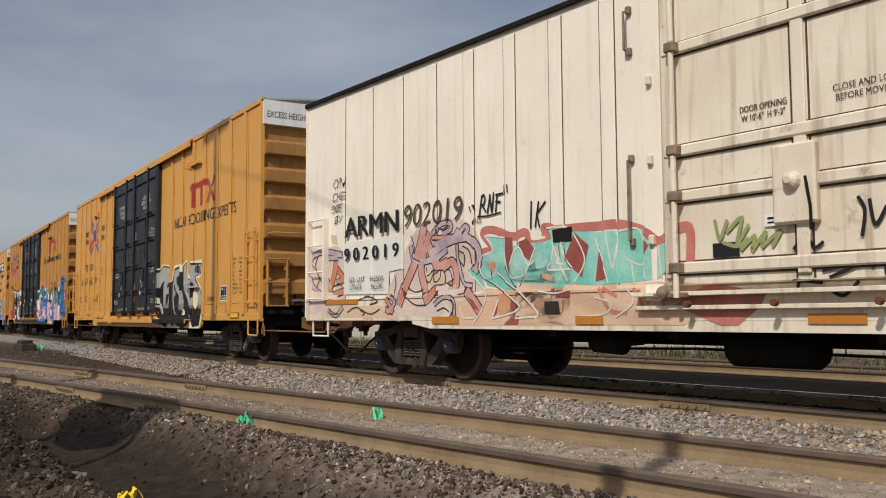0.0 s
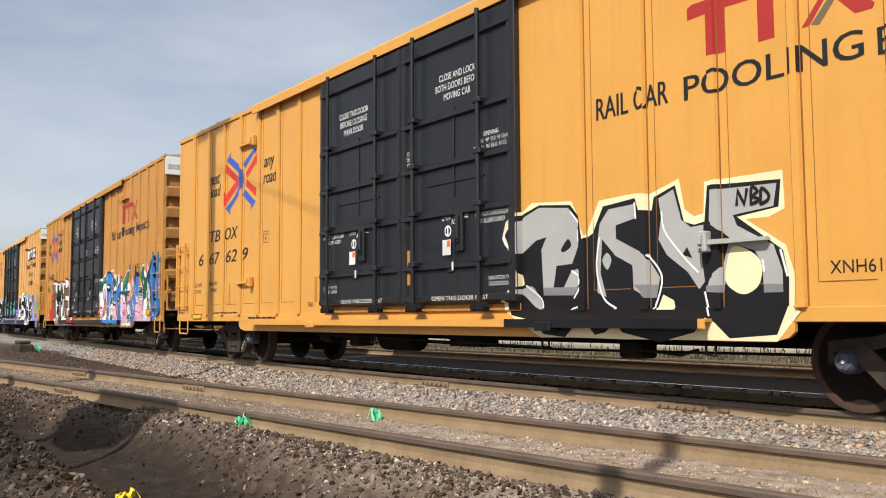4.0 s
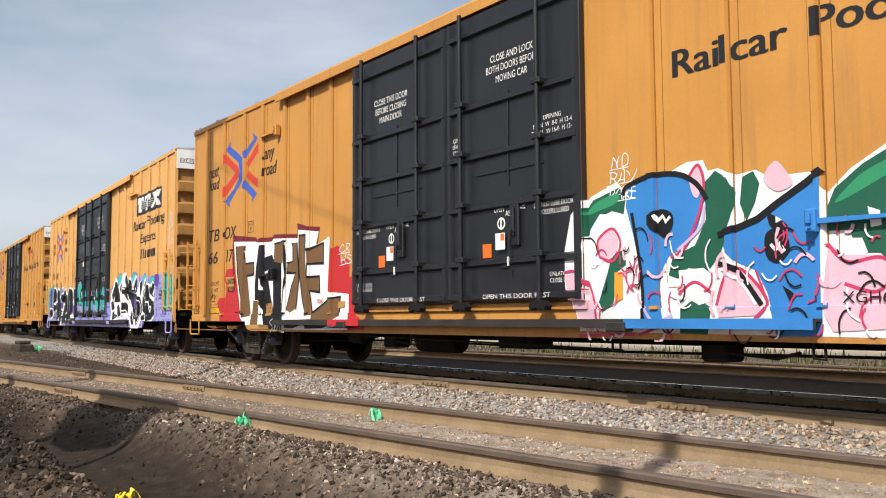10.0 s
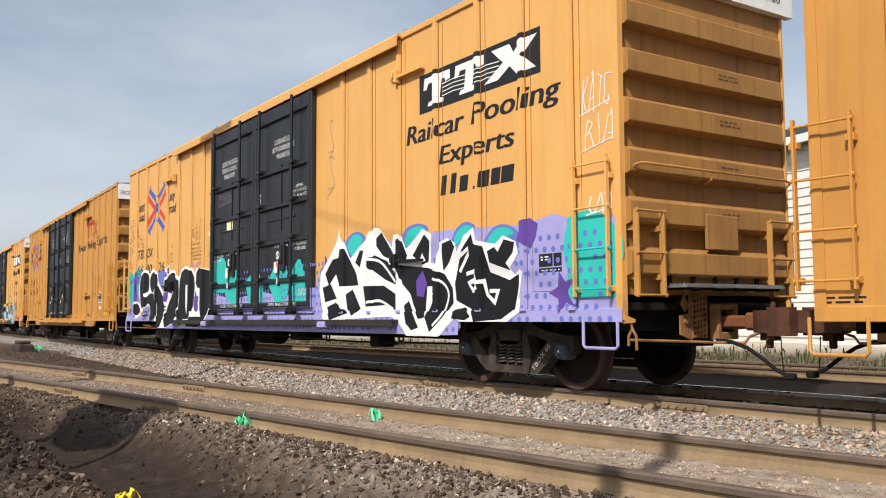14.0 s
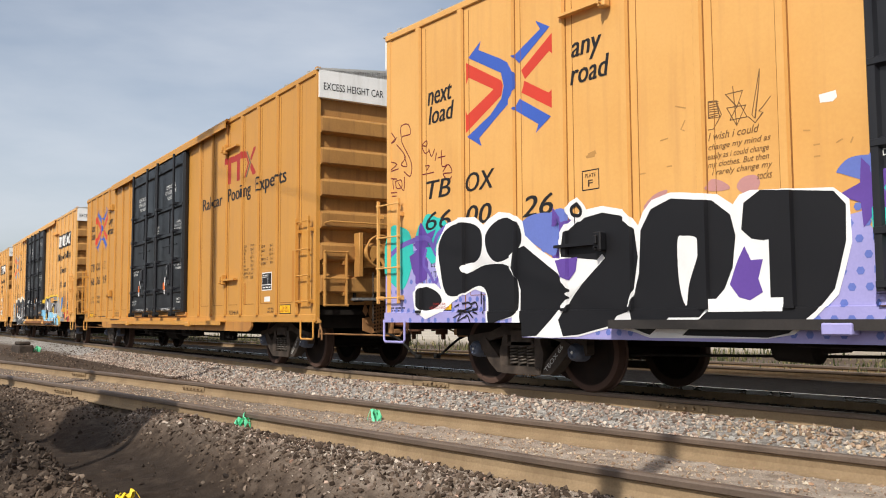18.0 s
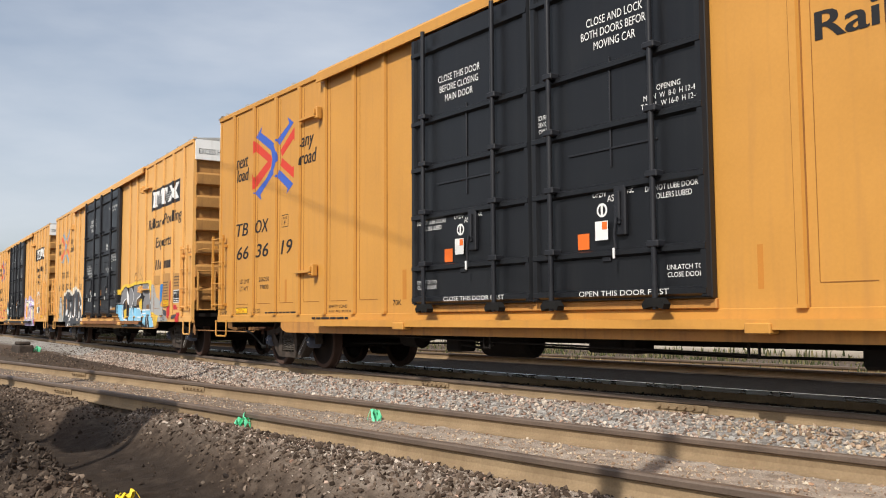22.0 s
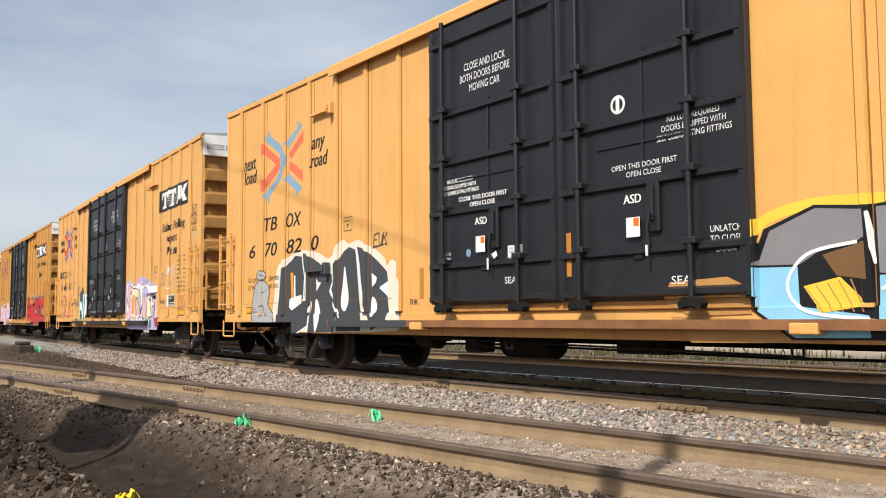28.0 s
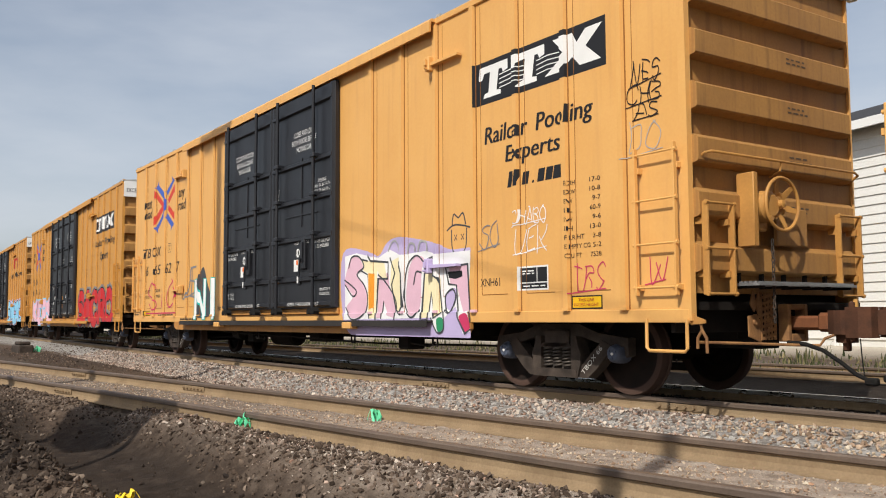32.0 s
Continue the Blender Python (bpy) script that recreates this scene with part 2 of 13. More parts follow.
class Build:
    """Collects simple solids into one mesh."""

    def __init__(self):
        self.v, self.f = [], []

    def add(self, verts, faces):
        o = len(self.v)
        self.v += [tuple(v) for v in verts]
        self.f += [tuple(i + o for i in f) for f in faces]
        return self

    def box(self, x0, x1, y0, y1, z0, z1, c=0.0):
        """A box, its edges chamfered by c."""
        if c <= 0:
            return self.add([(x, y, z) for x in (x0, x1) for y in (y0, y1) for z in (z0, z1)],
                            [(0, 1, 3, 2), (4, 6, 7, 5), (0, 4, 5, 1), (2, 3, 7, 6), (0, 2, 6, 4), (1, 5, 7, 3)])
        bm = bmesh.new()
        m = Matrix.Translation(((x0 + x1) / 2, (y0 + y1) / 2, (z0 + z1) / 2)) @ Matrix.Diagonal((abs(x1 - x0), abs(y1 - y0), abs(z1 - z0), 1))
        bmesh.ops.create_cube(bm, size=1, matrix=m)
        bmesh.ops.bevel(bm, geom=bm.edges[:], offset=c, segments=1, affect="EDGES")
        bm.verts.index_update()
        self.add([v.co[:] for v in bm.verts], [[v.index for v in f.verts] for f in bm.faces])
        bm.free()
        return self

    def prism(self, outline, axis, a, b):
        """An outline (2D list) drawn out along axis from a to b."""
        n = len(outline)
        put = {"x": lambda p, d: (d, p[0], p[1]), "y": lambda p, d: (p[0], d, p[1]), "z": lambda p, d: (p[0], p[1], d)}[axis]
        return self.add([put(p, a) for p in outline] + [put(p, b) for p in outline],
                        [tuple(range(n)), tuple(range(2 * n - 1, n - 1, -1))] + [(i, i + n, (i + 1) % n + n, (i + 1) % n) for i in range(n)])

    def rod(self, pts, r, seg=8):
        """A round bar along a polyline."""
        pts = [Vector(p) for p in pts]
        ring = []
        for i, p in enumerate(pts):
            d = (pts[min(i + 1, len(pts) - 1)] - pts[max(i - 1, 0)]).normalized()
            a = d.orthogonal().normalized() if i == 0 else (a - d * a.dot(d)).normalized()
            b = d.cross(a)
            ring.append([p + r * (math.cos(k * math.tau / seg) * a + math.sin(k * math.tau / seg) * b) for k in range(seg)])
        vs = [v for r_ in ring for v in r_]
        fs = [(i * seg + k, i * seg + (k + 1) % seg, (i + 1) * seg + (k + 1) % seg, (i + 1) * seg + k) for i in range(len(pts) - 1) for k in range(seg)]
        fs += [tuple(range(seg - 1, -1, -1)), tuple(range((len(pts) - 1) * seg, len(pts) * seg))]
        return self.add(vs, fs)

    def lathe(self, profile, centre, axis="y", seg=32):
        """A profile of (along, radius) turned about an axis through centre."""
        cx, cy, cz = centre
        vs, n = [], len(profile)
        for k in range(seg):
            c, s = math.cos(k * math.tau / seg), math.sin(k * math.tau / seg)
            for a, r in profile:
                vs.append({"y": (cx + r * c, cy + a, cz + r * s), "x": (cx + a, cy + r * c, cz + r * s), "z": (cx + r * c, cy + r * s, cz + a)}[axis])
        fs = [(k * n + i, k * n + i + 1, (k + 1) % seg * n + i + 1, (k + 1) % seg * n + i) for k in range(seg) for i in range(n - 1)]
        fs += [tuple(k * n for k in range(seg)), tuple(k * n + n - 1 for k in range(seg - 1, -1, -1))]
        return self.add(vs, fs)

    def mesh(self, name, mat, smooth=False):
        me = mesh_of(name, self.v, self.f, mat)
        bm = bmesh.new()
        bm.from_mesh(me)
        bmesh.ops.recalc_face_normals(bm, faces=bm.faces[:])
        bm.to_mesh(me)
        bm.free()
        if smooth:
            me.shade_smooth()
            me.set_sharp_from_angle(angle=radians(38))
        return me


# ---------------------------------------------------------------- the plan of the track
TRACK_Y, CURVE, BEND_0, BEND_1 = 8.478, 0.00873, -7.75, -18.38


def track(x):
    """Sideways place of the main track's middle at x, and its slope."""
    u = min(x - BEND_0, 0.0)
    lim = BEND_1 - BEND_0
    if u >= lim:
        return TRACK_Y + CURVE / 2 * u * u, CURVE * u
    return TRACK_Y + CURVE / 2 * lim * lim + CURVE * lim * (u - lim), CURVE * lim


KNOTS = [(0, -71.90), (1, -68.42), (2, -64.94), (3, -61.39), (3.5, -59.58), (5.5, -52.58), (6, -50.73), (7, -47.07), (8, -43.37), (9, -39.67), (10, -36.07), (11, -32.56), (12, -28.94), (13, -25.29), (14, -21.61), (14.5, -19.79), (16.5, -12.84), (17, -11.00), (18, -7.31), (19, -3.62), (20, -0.00), (21, 3.62), (22, 7.06), (23, 10.72), (24, 14.34), (25, 17.99), (25.5, 19.79), (27.5, 26.67), (28, 28.39), (29, 31.84), (30, 35.05), (31, 38.34), (32, 41.57)]


def run(t):
    """How far the train has gone at t seconds."""
    k = 0
    while k < len(KNOTS) - 2 and t > KNOTS[k + 1][0]:
        k += 1
    (t0, a), (t1, b) = KNOTS[k], KNOTS[k + 1]
    sl = lambda i: (KNOTS[min(i + 1, len(KNOTS) - 1)][1] - KNOTS[max(i - 1, 0)][1]) / (KNOTS[min(i + 1, len(KNOTS) - 1)][0] - KNOTS[max(i - 1, 0)][0])
    h, u = t1 - t0, (t - t0) / (t1 - t0)
    return a * (2 * u**3 - 3 * u**2 + 1) + h * sl(k) * (u**3 - 2 * u**2 + u) + b * (3 * u**2 - 2 * u**3) + h * sl(k + 1) * (u**3 - u**2)


# left end of each car's body along the train, front car first
CAR_LEFT = [59.00, 38.21, 17.54, -3.19, -23.94, -44.84, -65.56, -86.35, -107.15, -127.95]
HALF, PIVOT, WIDE = 9.475, 7.05, 1.474    # half length, truck pivot, half width


def car_pose(i, t):
    x = CAR_LEFT[i] + HALF + run(t)
    (ya, _), (yb, _) = track(x - PIVOT), track(x + PIVOT)
    return pose(x, (ya + yb) / 2, 0, 0, 0, math.degrees(math.atan2(yb - ya, 2 * PIVOT)))


def truck_turn(i, t, end):
    """Turn of a truck under its car, in degrees."""
    x = CAR_LEFT[i] + HALF + run(t)
    (ya, _), (yb, _) = track(x - PIVOT), track(x + PIVOT)
    return math.degrees(math.atan(track(x + end * PIVOT)[1]) - math.atan2(yb - ya, 2 * PIVOT))


# ---------------------------------------------------------------- ground
SIDING_A, SIDING_SLOPE, SIDING_Z = 4.296, 0.0696, -0.032     # near rail of the siding: y = a + slope * x


def bump2(x, y, cx, cy, rx, ry):
    return np.exp(-(((x - cx) / rx) ** 2 + ((y - cy) / ry) ** 2))


def main_y(x):
    u = np.minimum(x - BEND_0, 0.0)
    lim = BEND_1 - BEND_0
    return TRACK_Y + np.where(u >= lim, CURVE / 2 * u * u, CURVE / 2 * lim * lim + CURVE * lim * (u - lim))


def ease(a, b, v):
    t = np.clip((v - a) / (b - a), 0, 1)
    return t * t * (3 - 2 * t)


def lump(x, y, f, seed):
    """Smooth pseudo-random relief from a few waves."""
    r = np.random.RandomState(seed)
    z = 0
    for _ in range(9):
        a, p, k = r.uniform(0, math.tau), r.uniform(0, math.tau), f * r.uniform(0.6, 1.9)
        z = z + np.sin((x * math.cos(a) + y * math.sin(a)) * k + p + 0.7 * np.sin(0.6 * k * (x * math.sin(a) - y * math.cos(a))))
    return z / 9


def grit(x, y, cell, seed):
    """Value noise on a grid: -1 to 1, cheap and uneven."""
    gx, gy = np.asarray(x) / cell + 0.37 * seed, np.asarray(y) / cell + 0.71 * seed
    i, j = np.floor(gx).astype(np.int64), np.floor(gy).astype(np.int64)
    fx, fy = gx - i, gy - j
    fx, fy = fx * fx * (3 - 2 * fx), fy * fy * (3 - 2 * fy)
    h = lambda a, b: ((np.sin(a * 127.1 + b * 311.7 + seed * 17.3) * 43758.5453) % 1.0) * 2 - 1
    return (h(i, j) * (1 - fx) + h(i + 1, j) * fx) * (1 - fy) + (h(i, j + 1) * (1 - fx) + h(i + 1, j + 1) * fx) * fy


def trench(x, y):
    """1 on the floor of the dug trench, 0 outside; its near bank is steep at the deep end."""
    mid = 2.60 + 0.05 * np.sin(x * 2.1) + 0.22 * (1 - ease(-11.0, -9.6, x)) - 0.10 * ease(-7.0, -5.5, x)
    wide = 0.33 + 0.05 * np.sin(x * 1.3 + 0.6) + 0.10 * (1 - ease(-10.8, -9.8, x))
    bank = np.where(y < mid, 0.34, 0.50)
    return (1 - ease(wide, wide + bank, np.abs(y - mid))) * ease(-12.2, -10.7, x) * (1 - ease(-5.0, -3.2, x))


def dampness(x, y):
    """Dark ground: damp dug trench and near mounds, a darker far yard, and the train's shadow painted under and behind
    it.
    """
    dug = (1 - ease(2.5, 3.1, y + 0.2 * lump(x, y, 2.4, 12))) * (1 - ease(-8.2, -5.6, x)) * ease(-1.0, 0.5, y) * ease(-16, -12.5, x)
    # the train's shadow, put into the ground colour
    train_shade = ease(-0.4, 0.2, y - main_y(x)) * (1 - ease(15.5, 16.4, y)) * ease(-50, -35, x)
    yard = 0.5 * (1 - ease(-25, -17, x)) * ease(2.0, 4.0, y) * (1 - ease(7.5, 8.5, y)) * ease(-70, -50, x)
    return np.maximum(np.maximum(np.maximum(0.90 * trench(x, y), 0.92 * dug), train_shade), yard)


def ground_z(x, y):
    ym, ys = main_y(x), SIDING_A + SIDING_SLOPE * np.clip(x, -60, 20) + 0.75
    z = np.full_like(x, -0.30)
    # ballast bed of the main track with shoulders
    z = np.maximum(z, -0.145 - 0.16 * ease(1.15, 2.0, np.abs(y - ym)))
    # bed of the siding, filled almost to the rail foot
    z = np.maximum(z, SIDING_Z - 0.165 - 0.10 * ease(1.0, 1.7, np.abs(y - ys)))
    # far track, verge and the yard road behind
    z = np.maximum(z, -0.30 + 0.42 * ease(16.0, 18.8, y) + 0.25 * ease(19.7, 30, y))
    # near side: dug-over dirt falling to the viewer, with a trench
    near = ease(0.0, 2.2, ys - 0.9 - y)
    z = z - 0.12 * near
    # a trench that runs from under the siding rail down to the viewer
    pit = trench(x, y)
    z = z - 0.21 * pit
    z = z + 0.14 * bump2(x, y, -9.4, 1.93, 2.0, 0.24) + 0.10 * bump2(x, y, -6.9, 1.62, 1.2, 0.24) + 0.09 * bump2(x, y, -8.6, 3.38, 1.5, 0.22) + 0.05 * bump2(x, y, -6.6, 3.3, 1.2, 0.3)
    near = near * (1 - 0.85 * pit)
    rough = 0.25 + 0.75 * near
    fade = 1 - ease(25, 60, np.hypot(x, y))
    z = z + fade * rough * (0.045 * lump(x, y, 3.2, 4) + 0.03 * lump(x, y, 9, 5) + 0.030 * grit(x, y, 0.31, 1) + 0.024 * grit(x, y, 0.15, 2) + 0.016 * grit(x, y, 0.08, 3))
    return z - 0.25 * ease(60, 200, np.hypot(x, y))


def axis_steps(a, b, c, d, fine, far):
    """Coordinates: fine steps in b..c, growing ones out to a and d."""
    mid = list(np.arange(b, c, fine))
    lo, s = [], fine
    v = b
    while v > a:
        s *= 1.22
        v -= s
        lo.append(max(v, a))
    hi, s, v = [], fine, mid[-1]
    while v < d:
        s *= 1.22
        v += s
        hi.append(min(v, d))
    return np.array(lo[::-1] + mid + hi)


def ground_material():
    m = bpy.data.materials.new("yard_ground")
    m.use_nodes = True
    n, l = m.node_tree.nodes, m.node_tree.links
    b = n["Principled BSDF"]
    geo = n.new("ShaderNodeNewGeometry")
    attr = n.new("ShaderNodeVertexColor")
    attr.layer_name = "zones"
    sep = n.new("ShaderNodeSeparateColor")
    l.new(attr.outputs["Color"], sep.inputs[0])

    def noise_node(scale, detail=5, rough=0.6):
        k = n.new("ShaderNodeTexNoise")
        k.inputs["Scale"].default_value, k.inputs["Detail"].default_value, k.inputs["Roughness"].default_value = scale, detail, rough
        l.new(geo.outputs["Position"], k.inputs["Vector"])
        return k

    def ramp(src, stops):
        r = n.new("ShaderNodeValToRGB")
        e = r.color_ramp.elements
        e[0].position, e[0].color = stops[0][0], (*stops[0][1], 1)
        e[1].position, e[1].color = stops[-1][0], (*stops[-1][1], 1)
        for p, c in stops[1:-1]:
            k = e.new(p)
            k.color = (*c, 1)
        l.new(src, r.inputs["Fac"])
        return r.outputs["Color"]

    big, mid, small = noise_node(0.7), noise_node(7, 6), noise_node(60, 4)
    vor = n.new("ShaderNodeTexVoronoi")
    vor.inputs["Scale"].default_value = 24
    l.new(geo.outputs["Position"], vor.inputs["Vector"])
    dirt = ramp(mid.outputs["Fac"], [(0.3, (0.048, 0.032, 0.023)), (0.55, (0.098, 0.069, 0.050)), (0.78, (0.16, 0.118, 0.088))])
    stone = ramp(vor.outputs["Color"], [(0.1, (0.15, 0.135, 0.12)), (0.5, (0.27, 0.25, 0.23)), (0.9, (0.42, 0.40, 0.37))])
    fines = ramp(mid.outputs["Fac"], [(0.3, (0.21, 0.165, 0.128)), (0.6, (0.37, 0.31, 0.255)), (0.8, (0.52, 0.46, 0.39))])
    road = ramp(big.outputs["Fac"], [(0.3, (0.42, 0.37, 0.30)), (0.7, (0.52, 0.47, 0.39))])

    def mix(a, bb, f):
        x = n.new("ShaderNodeMixRGB")
        l.new(a, x.inputs["Color1"])
        l.new(bb, x.inputs["Color2"])
        l.new(f, x.inputs["Fac"])
        return x.outputs[0]

    # one dark tone for damp soil and for the painted train shadow
    damp_shade_tone = ramp(mid.outputs["Fac"], [(0.3, (0.016, 0.0115, 0.0085)), (0.55, (0.030, 0.022, 0.0165)), (0.78, (0.052, 0.039, 0.030))])
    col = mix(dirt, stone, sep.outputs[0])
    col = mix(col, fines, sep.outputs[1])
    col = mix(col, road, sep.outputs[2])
    col = mix(col, damp_shade_tone, attr.outputs["Alpha"])
    ov = n.new("ShaderNodeMixRGB")
    ov.blend_type, ov.inputs["Fac"].default_value = "OVERLAY", 0.5
    l.new(col, ov.inputs["Color1"])
    l.new(small.outputs["Fac"], ov.inputs["Color2"])
    l.new(ov.outputs[0], b.inputs["Base Color"])
    b.inputs["Roughness"].default_value = 0.97
    b.inputs["Specular IOR Level"].default_value = 0.15
    bp = n.new("ShaderNodeBump")
    bp.inputs["Strength"].default_value, bp.inputs["Distance"].default_value = 0.7, 0.03
    ad = n.new("ShaderNodeMath")
    l.new(mid.outputs["Fac"], ad.inputs[0])
    l.new(small.outputs["Fac"], ad.inputs[1])
    l.new(ad.outputs[0], bp.inputs["Height"])
    l.new(bp.outputs[0], b.inputs["Normal"])
    return m


def make_ground():
    xs = axis_steps(-1500, -22, 2, 1500, 0.06, 1)
    ys = axis_steps(-600, 0.4, 9.9, 1800, 0.06, 1)
    X, Y = np.meshgrid(xs, ys, indexing="ij")
    Z = ground_z(X, Y)
    nx, ny = len(xs), len(ys)
    me = bpy.data.meshes.new("ground")
    v = np.stack([X, Y, Z], -1).reshape(-1, 3)
    i, j = np.meshgrid(np.arange(nx - 1), np.arange(ny - 1), indexing="ij")
    a = (i * ny + j).ravel()
    quads = np.stack([a, a + ny, a + ny + 1, a + 1], -1)
    me.vertices.add(len(v))
    me.vertices.foreach_set("co", v.ravel())
    me.loops.add(quads.size)
    me.loops.foreach_set("vertex_index", quads.ravel())
    me.polygons.add(len(quads))
    me.polygons.foreach_set("loop_start", np.arange(0, quads.size, 4))
    me.update()
    me.validate()
    me.shade_smooth()
    ym, ysd = main_y(X), SIDING_A + SIDING_SLOPE * np.clip(X, -60, 20) + 0.75
    stone = 1 - ease(1.7, 2.2, np.abs(Y - ym) + 0.25 * lump(X, Y, 3, 8))
    stone = np.maximum(stone, 0.55 * ease(9.0, 10.0, Y) * (1 - ease(16.2, 17.4, Y)))
    fin = (1 - ease(0.7, 1.5, np.abs(Y - ysd) + 0.35 * lump(X, Y, 2.0, 9))) * (0.45 + 0.55 * ease(-12, -5.5, X))
    fin = np.maximum(fin, 0.9 * bump2(X, Y, -3.4, 5.0, 1.6, 0.9))
    fin = np.maximum(fin, 0.8 * ease(-7.5, -4.0, X + 0.4 * lump(X, Y, 3, 15)) * (1 - ease(0.9, 1.9, np.abs(Y - ysd) + 0.3 * lump(X, Y, 3, 14))))
    rd = ease(17.6, 18.8, Y + 0.3 * lump(X, Y, 1.5, 11))
    left = ease(-22, -30, X) * ease(2, 6, Y + 3) * (1 - ease(5.8, 6.6, Y))
    rd = np.maximum(rd, 0.1 * left)
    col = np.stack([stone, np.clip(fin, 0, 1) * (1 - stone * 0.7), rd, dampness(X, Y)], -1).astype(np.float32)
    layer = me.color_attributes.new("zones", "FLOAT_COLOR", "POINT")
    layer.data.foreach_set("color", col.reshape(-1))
    me.materials.append(ground_material())
    return tagged(new("ground", me), "brown dirt and pale ballast of a rail yard", "ground", kind="structure")


make_ground()


# ---------------------------------------------------------------- rails
def rail_run(name, pts, height=0.172, shine="railhead", label="rusty brown steel rail", group=""):
    """A rail along points on its head's middle: foot and web, with the running head as a part."""
    web = [(-0.07, 0), (0.07, 0), (0.07, 0.012), (0.018, 0.032), (0.009, 0.06), (0.009, 0.118), (-0.009, 0.118), (-0.009, 0.06), (-0.018, 0.032), (-0.07, 0.012)]
    head = [(-0.012, 0.117), (0.012, 0.117), (0.036, 0.128), (0.037, 0.158), (0.028, 0.170), (-0.028, 0.170), (-0.037, 0.158), (-0.036, 0.128)]

    def sweep(outline, nm, mat):
        n, vs, fs = len(outline), [], []
        for i, p in enumerate(pts):
            a, b = Vector(pts[max(i - 1, 0)]), Vector(pts[min(i + 1, len(pts) - 1)])
            d = (b - a).normalized()
            side = Vector((-d.y, d.x, 0))
            vs += [Vector(p) + side * o + Vector((0, 0, h - height)) for o, h in outline]
        fs = [(i * n + k, i * n + (k + 1) % n, (i + 1) * n + (k + 1) % n, (i + 1) * n + k) for i in range(len(pts) - 1) for k in range(n)]
        fs += [tuple(range(n - 1, -1, -1)), tuple(range((len(pts) - 1) * n, len(pts) * n))]
        return Build().add(vs, fs).mesh(nm, mat)

    ob = tagged(new(name, sweep(web, "rail_web", M["rail"])), label, "rail", group)
    part("rail_head", sweep(head, "rail_head", M[shine]), ob)
    return ob


def main_rail(off, x0, x1, step=1.5):
    pts, x = [], x0
    while x < x1 + 0.01:
        y, s = track(x)
        pts.append((x - off * s, y + off, 0.0))
        x += step
    return pts


near_rail = rail_run("rail", main_rail(-0.7525, -110, 60), label="rusty brown rail of the main track", group="rails")
far_rail = rail_run("rail", main_rail(0.7525, -110, 60), shine="railshine", label="main track rail with a polished head", group="rails")
sid = lambda off, x: (x, SIDING_A + SIDING_SLOPE * x + off, SIDING_Z)
rail_a = rail_run("rail", [sid(0, -60), sid(0, 12)], label="rusty brown rail of the siding with green paint mark", group="rails")
rail_b = rail_run("rail", [sid(1.505, -60), sid(1.505, 8)], label="rusty brown rail of the siding", group="rails")
for y0 in (14.2, 15.7):
    rail_run("rail", [(-90, y0 + 2.5, -0.10), (-30, y0 + 0.9, -0.1), (40, y0 + 0.2, -0.10)], label="dark rusty rail of the far track", group="rails")


# ---------------------------------------------------------------- ties, plates, joints
def make_track_bits():
    tie = Build().box(-0.115, 0.115, -1.28, 1.28, -0.17, 0.0, 0.012).mesh("tie", M["tie"])
    short_tie = Build().box(-0.115, 0.115, -0.80, 1.1, -0.17, 0.0, 0.012).mesh("tie", M["tie"])
    plate = Build().box(-0.10, 0.10, -0.15, 0.15, 0.0, 0.018, 0.004).mesh("tie_plate", M["clip"])
    anchor = Build().box(-0.02, 0.02, -0.11, 0.11, -0.02, 0.035, 0.006).mesh("rail_anchor", M["clip"])
    bar = Build().box(-0.33, 0.33, -0.028, -0.012, 0.045, 0.115, 0.006)
    for k in range(6):
        bar.lathe([(-0.055, 0.0), (-0.055, 0.016), (-0.025, 0.018)], (-0.275 + 0.11 * k, 0, 0.08), "y", 6)
    bar = bar.mesh("joint_bar", M["rail"])
    holder = tagged(new("ties_main_track"), "weathered timber ties of the main track in ballast", "railway ties", kind="structure")
    x = -46.0
    r = random.Random(2)
    while x < 3.0:
        y, sl = track(x)
        a = math.degrees(math.atan(sl))
        part("tie", tie, holder, pose(x, y, -0.163 + r.uniform(-0.008, 0.006), 0, 0, a + r.uniform(-1, 1)))
        for off in (-0.7525, 0.7525):
            part("tie_plate", plate, holder, pose(x, y + off, -0.172, 0, 0, a))
        if r.random() < 0.75:
            part("rail_anchor", anchor, holder, pose(x + 0.16, y - 0.7525, -0.165, 0, 0, a))
        x += 0.54
    holder2 = tagged(new("ties_siding"), "half-buried timber ties of the siding", "railway ties", kind="structure")
    x = -32.0
    a = math.degrees(math.atan(SIDING_SLOPE))
    while x < 2.0:
        part("tie", short_tie, holder2, pose(x, SIDING_A + SIDING_SLOPE * x + 0.80, SIDING_Z - 0.186 + r.uniform(-0.03, 0.018), 0, 0, a + r.uniform(-2, 2)))
        x += 0.60
    for rail, xs in ((rail_a, (-13.1,)), (rail_b, (-16.9, -12.3))):
        for x in xs:
            off = 0 if rail is rail_a else 1.505
            part("joint_bar", bar, rail, pose(x, SIDING_A + SIDING_SLOPE * x + off, SIDING_Z - 0.172, 0, 0, a))
    for x in (-30.5, -20.5, -10.3, -5.95):
        y, sl = track(x)
        part("joint_bar", bar, near_rail, pose(x, y - 0.7525, -0.172, 0, 0, math.degrees(math.atan(sl))))


make_track_bits()


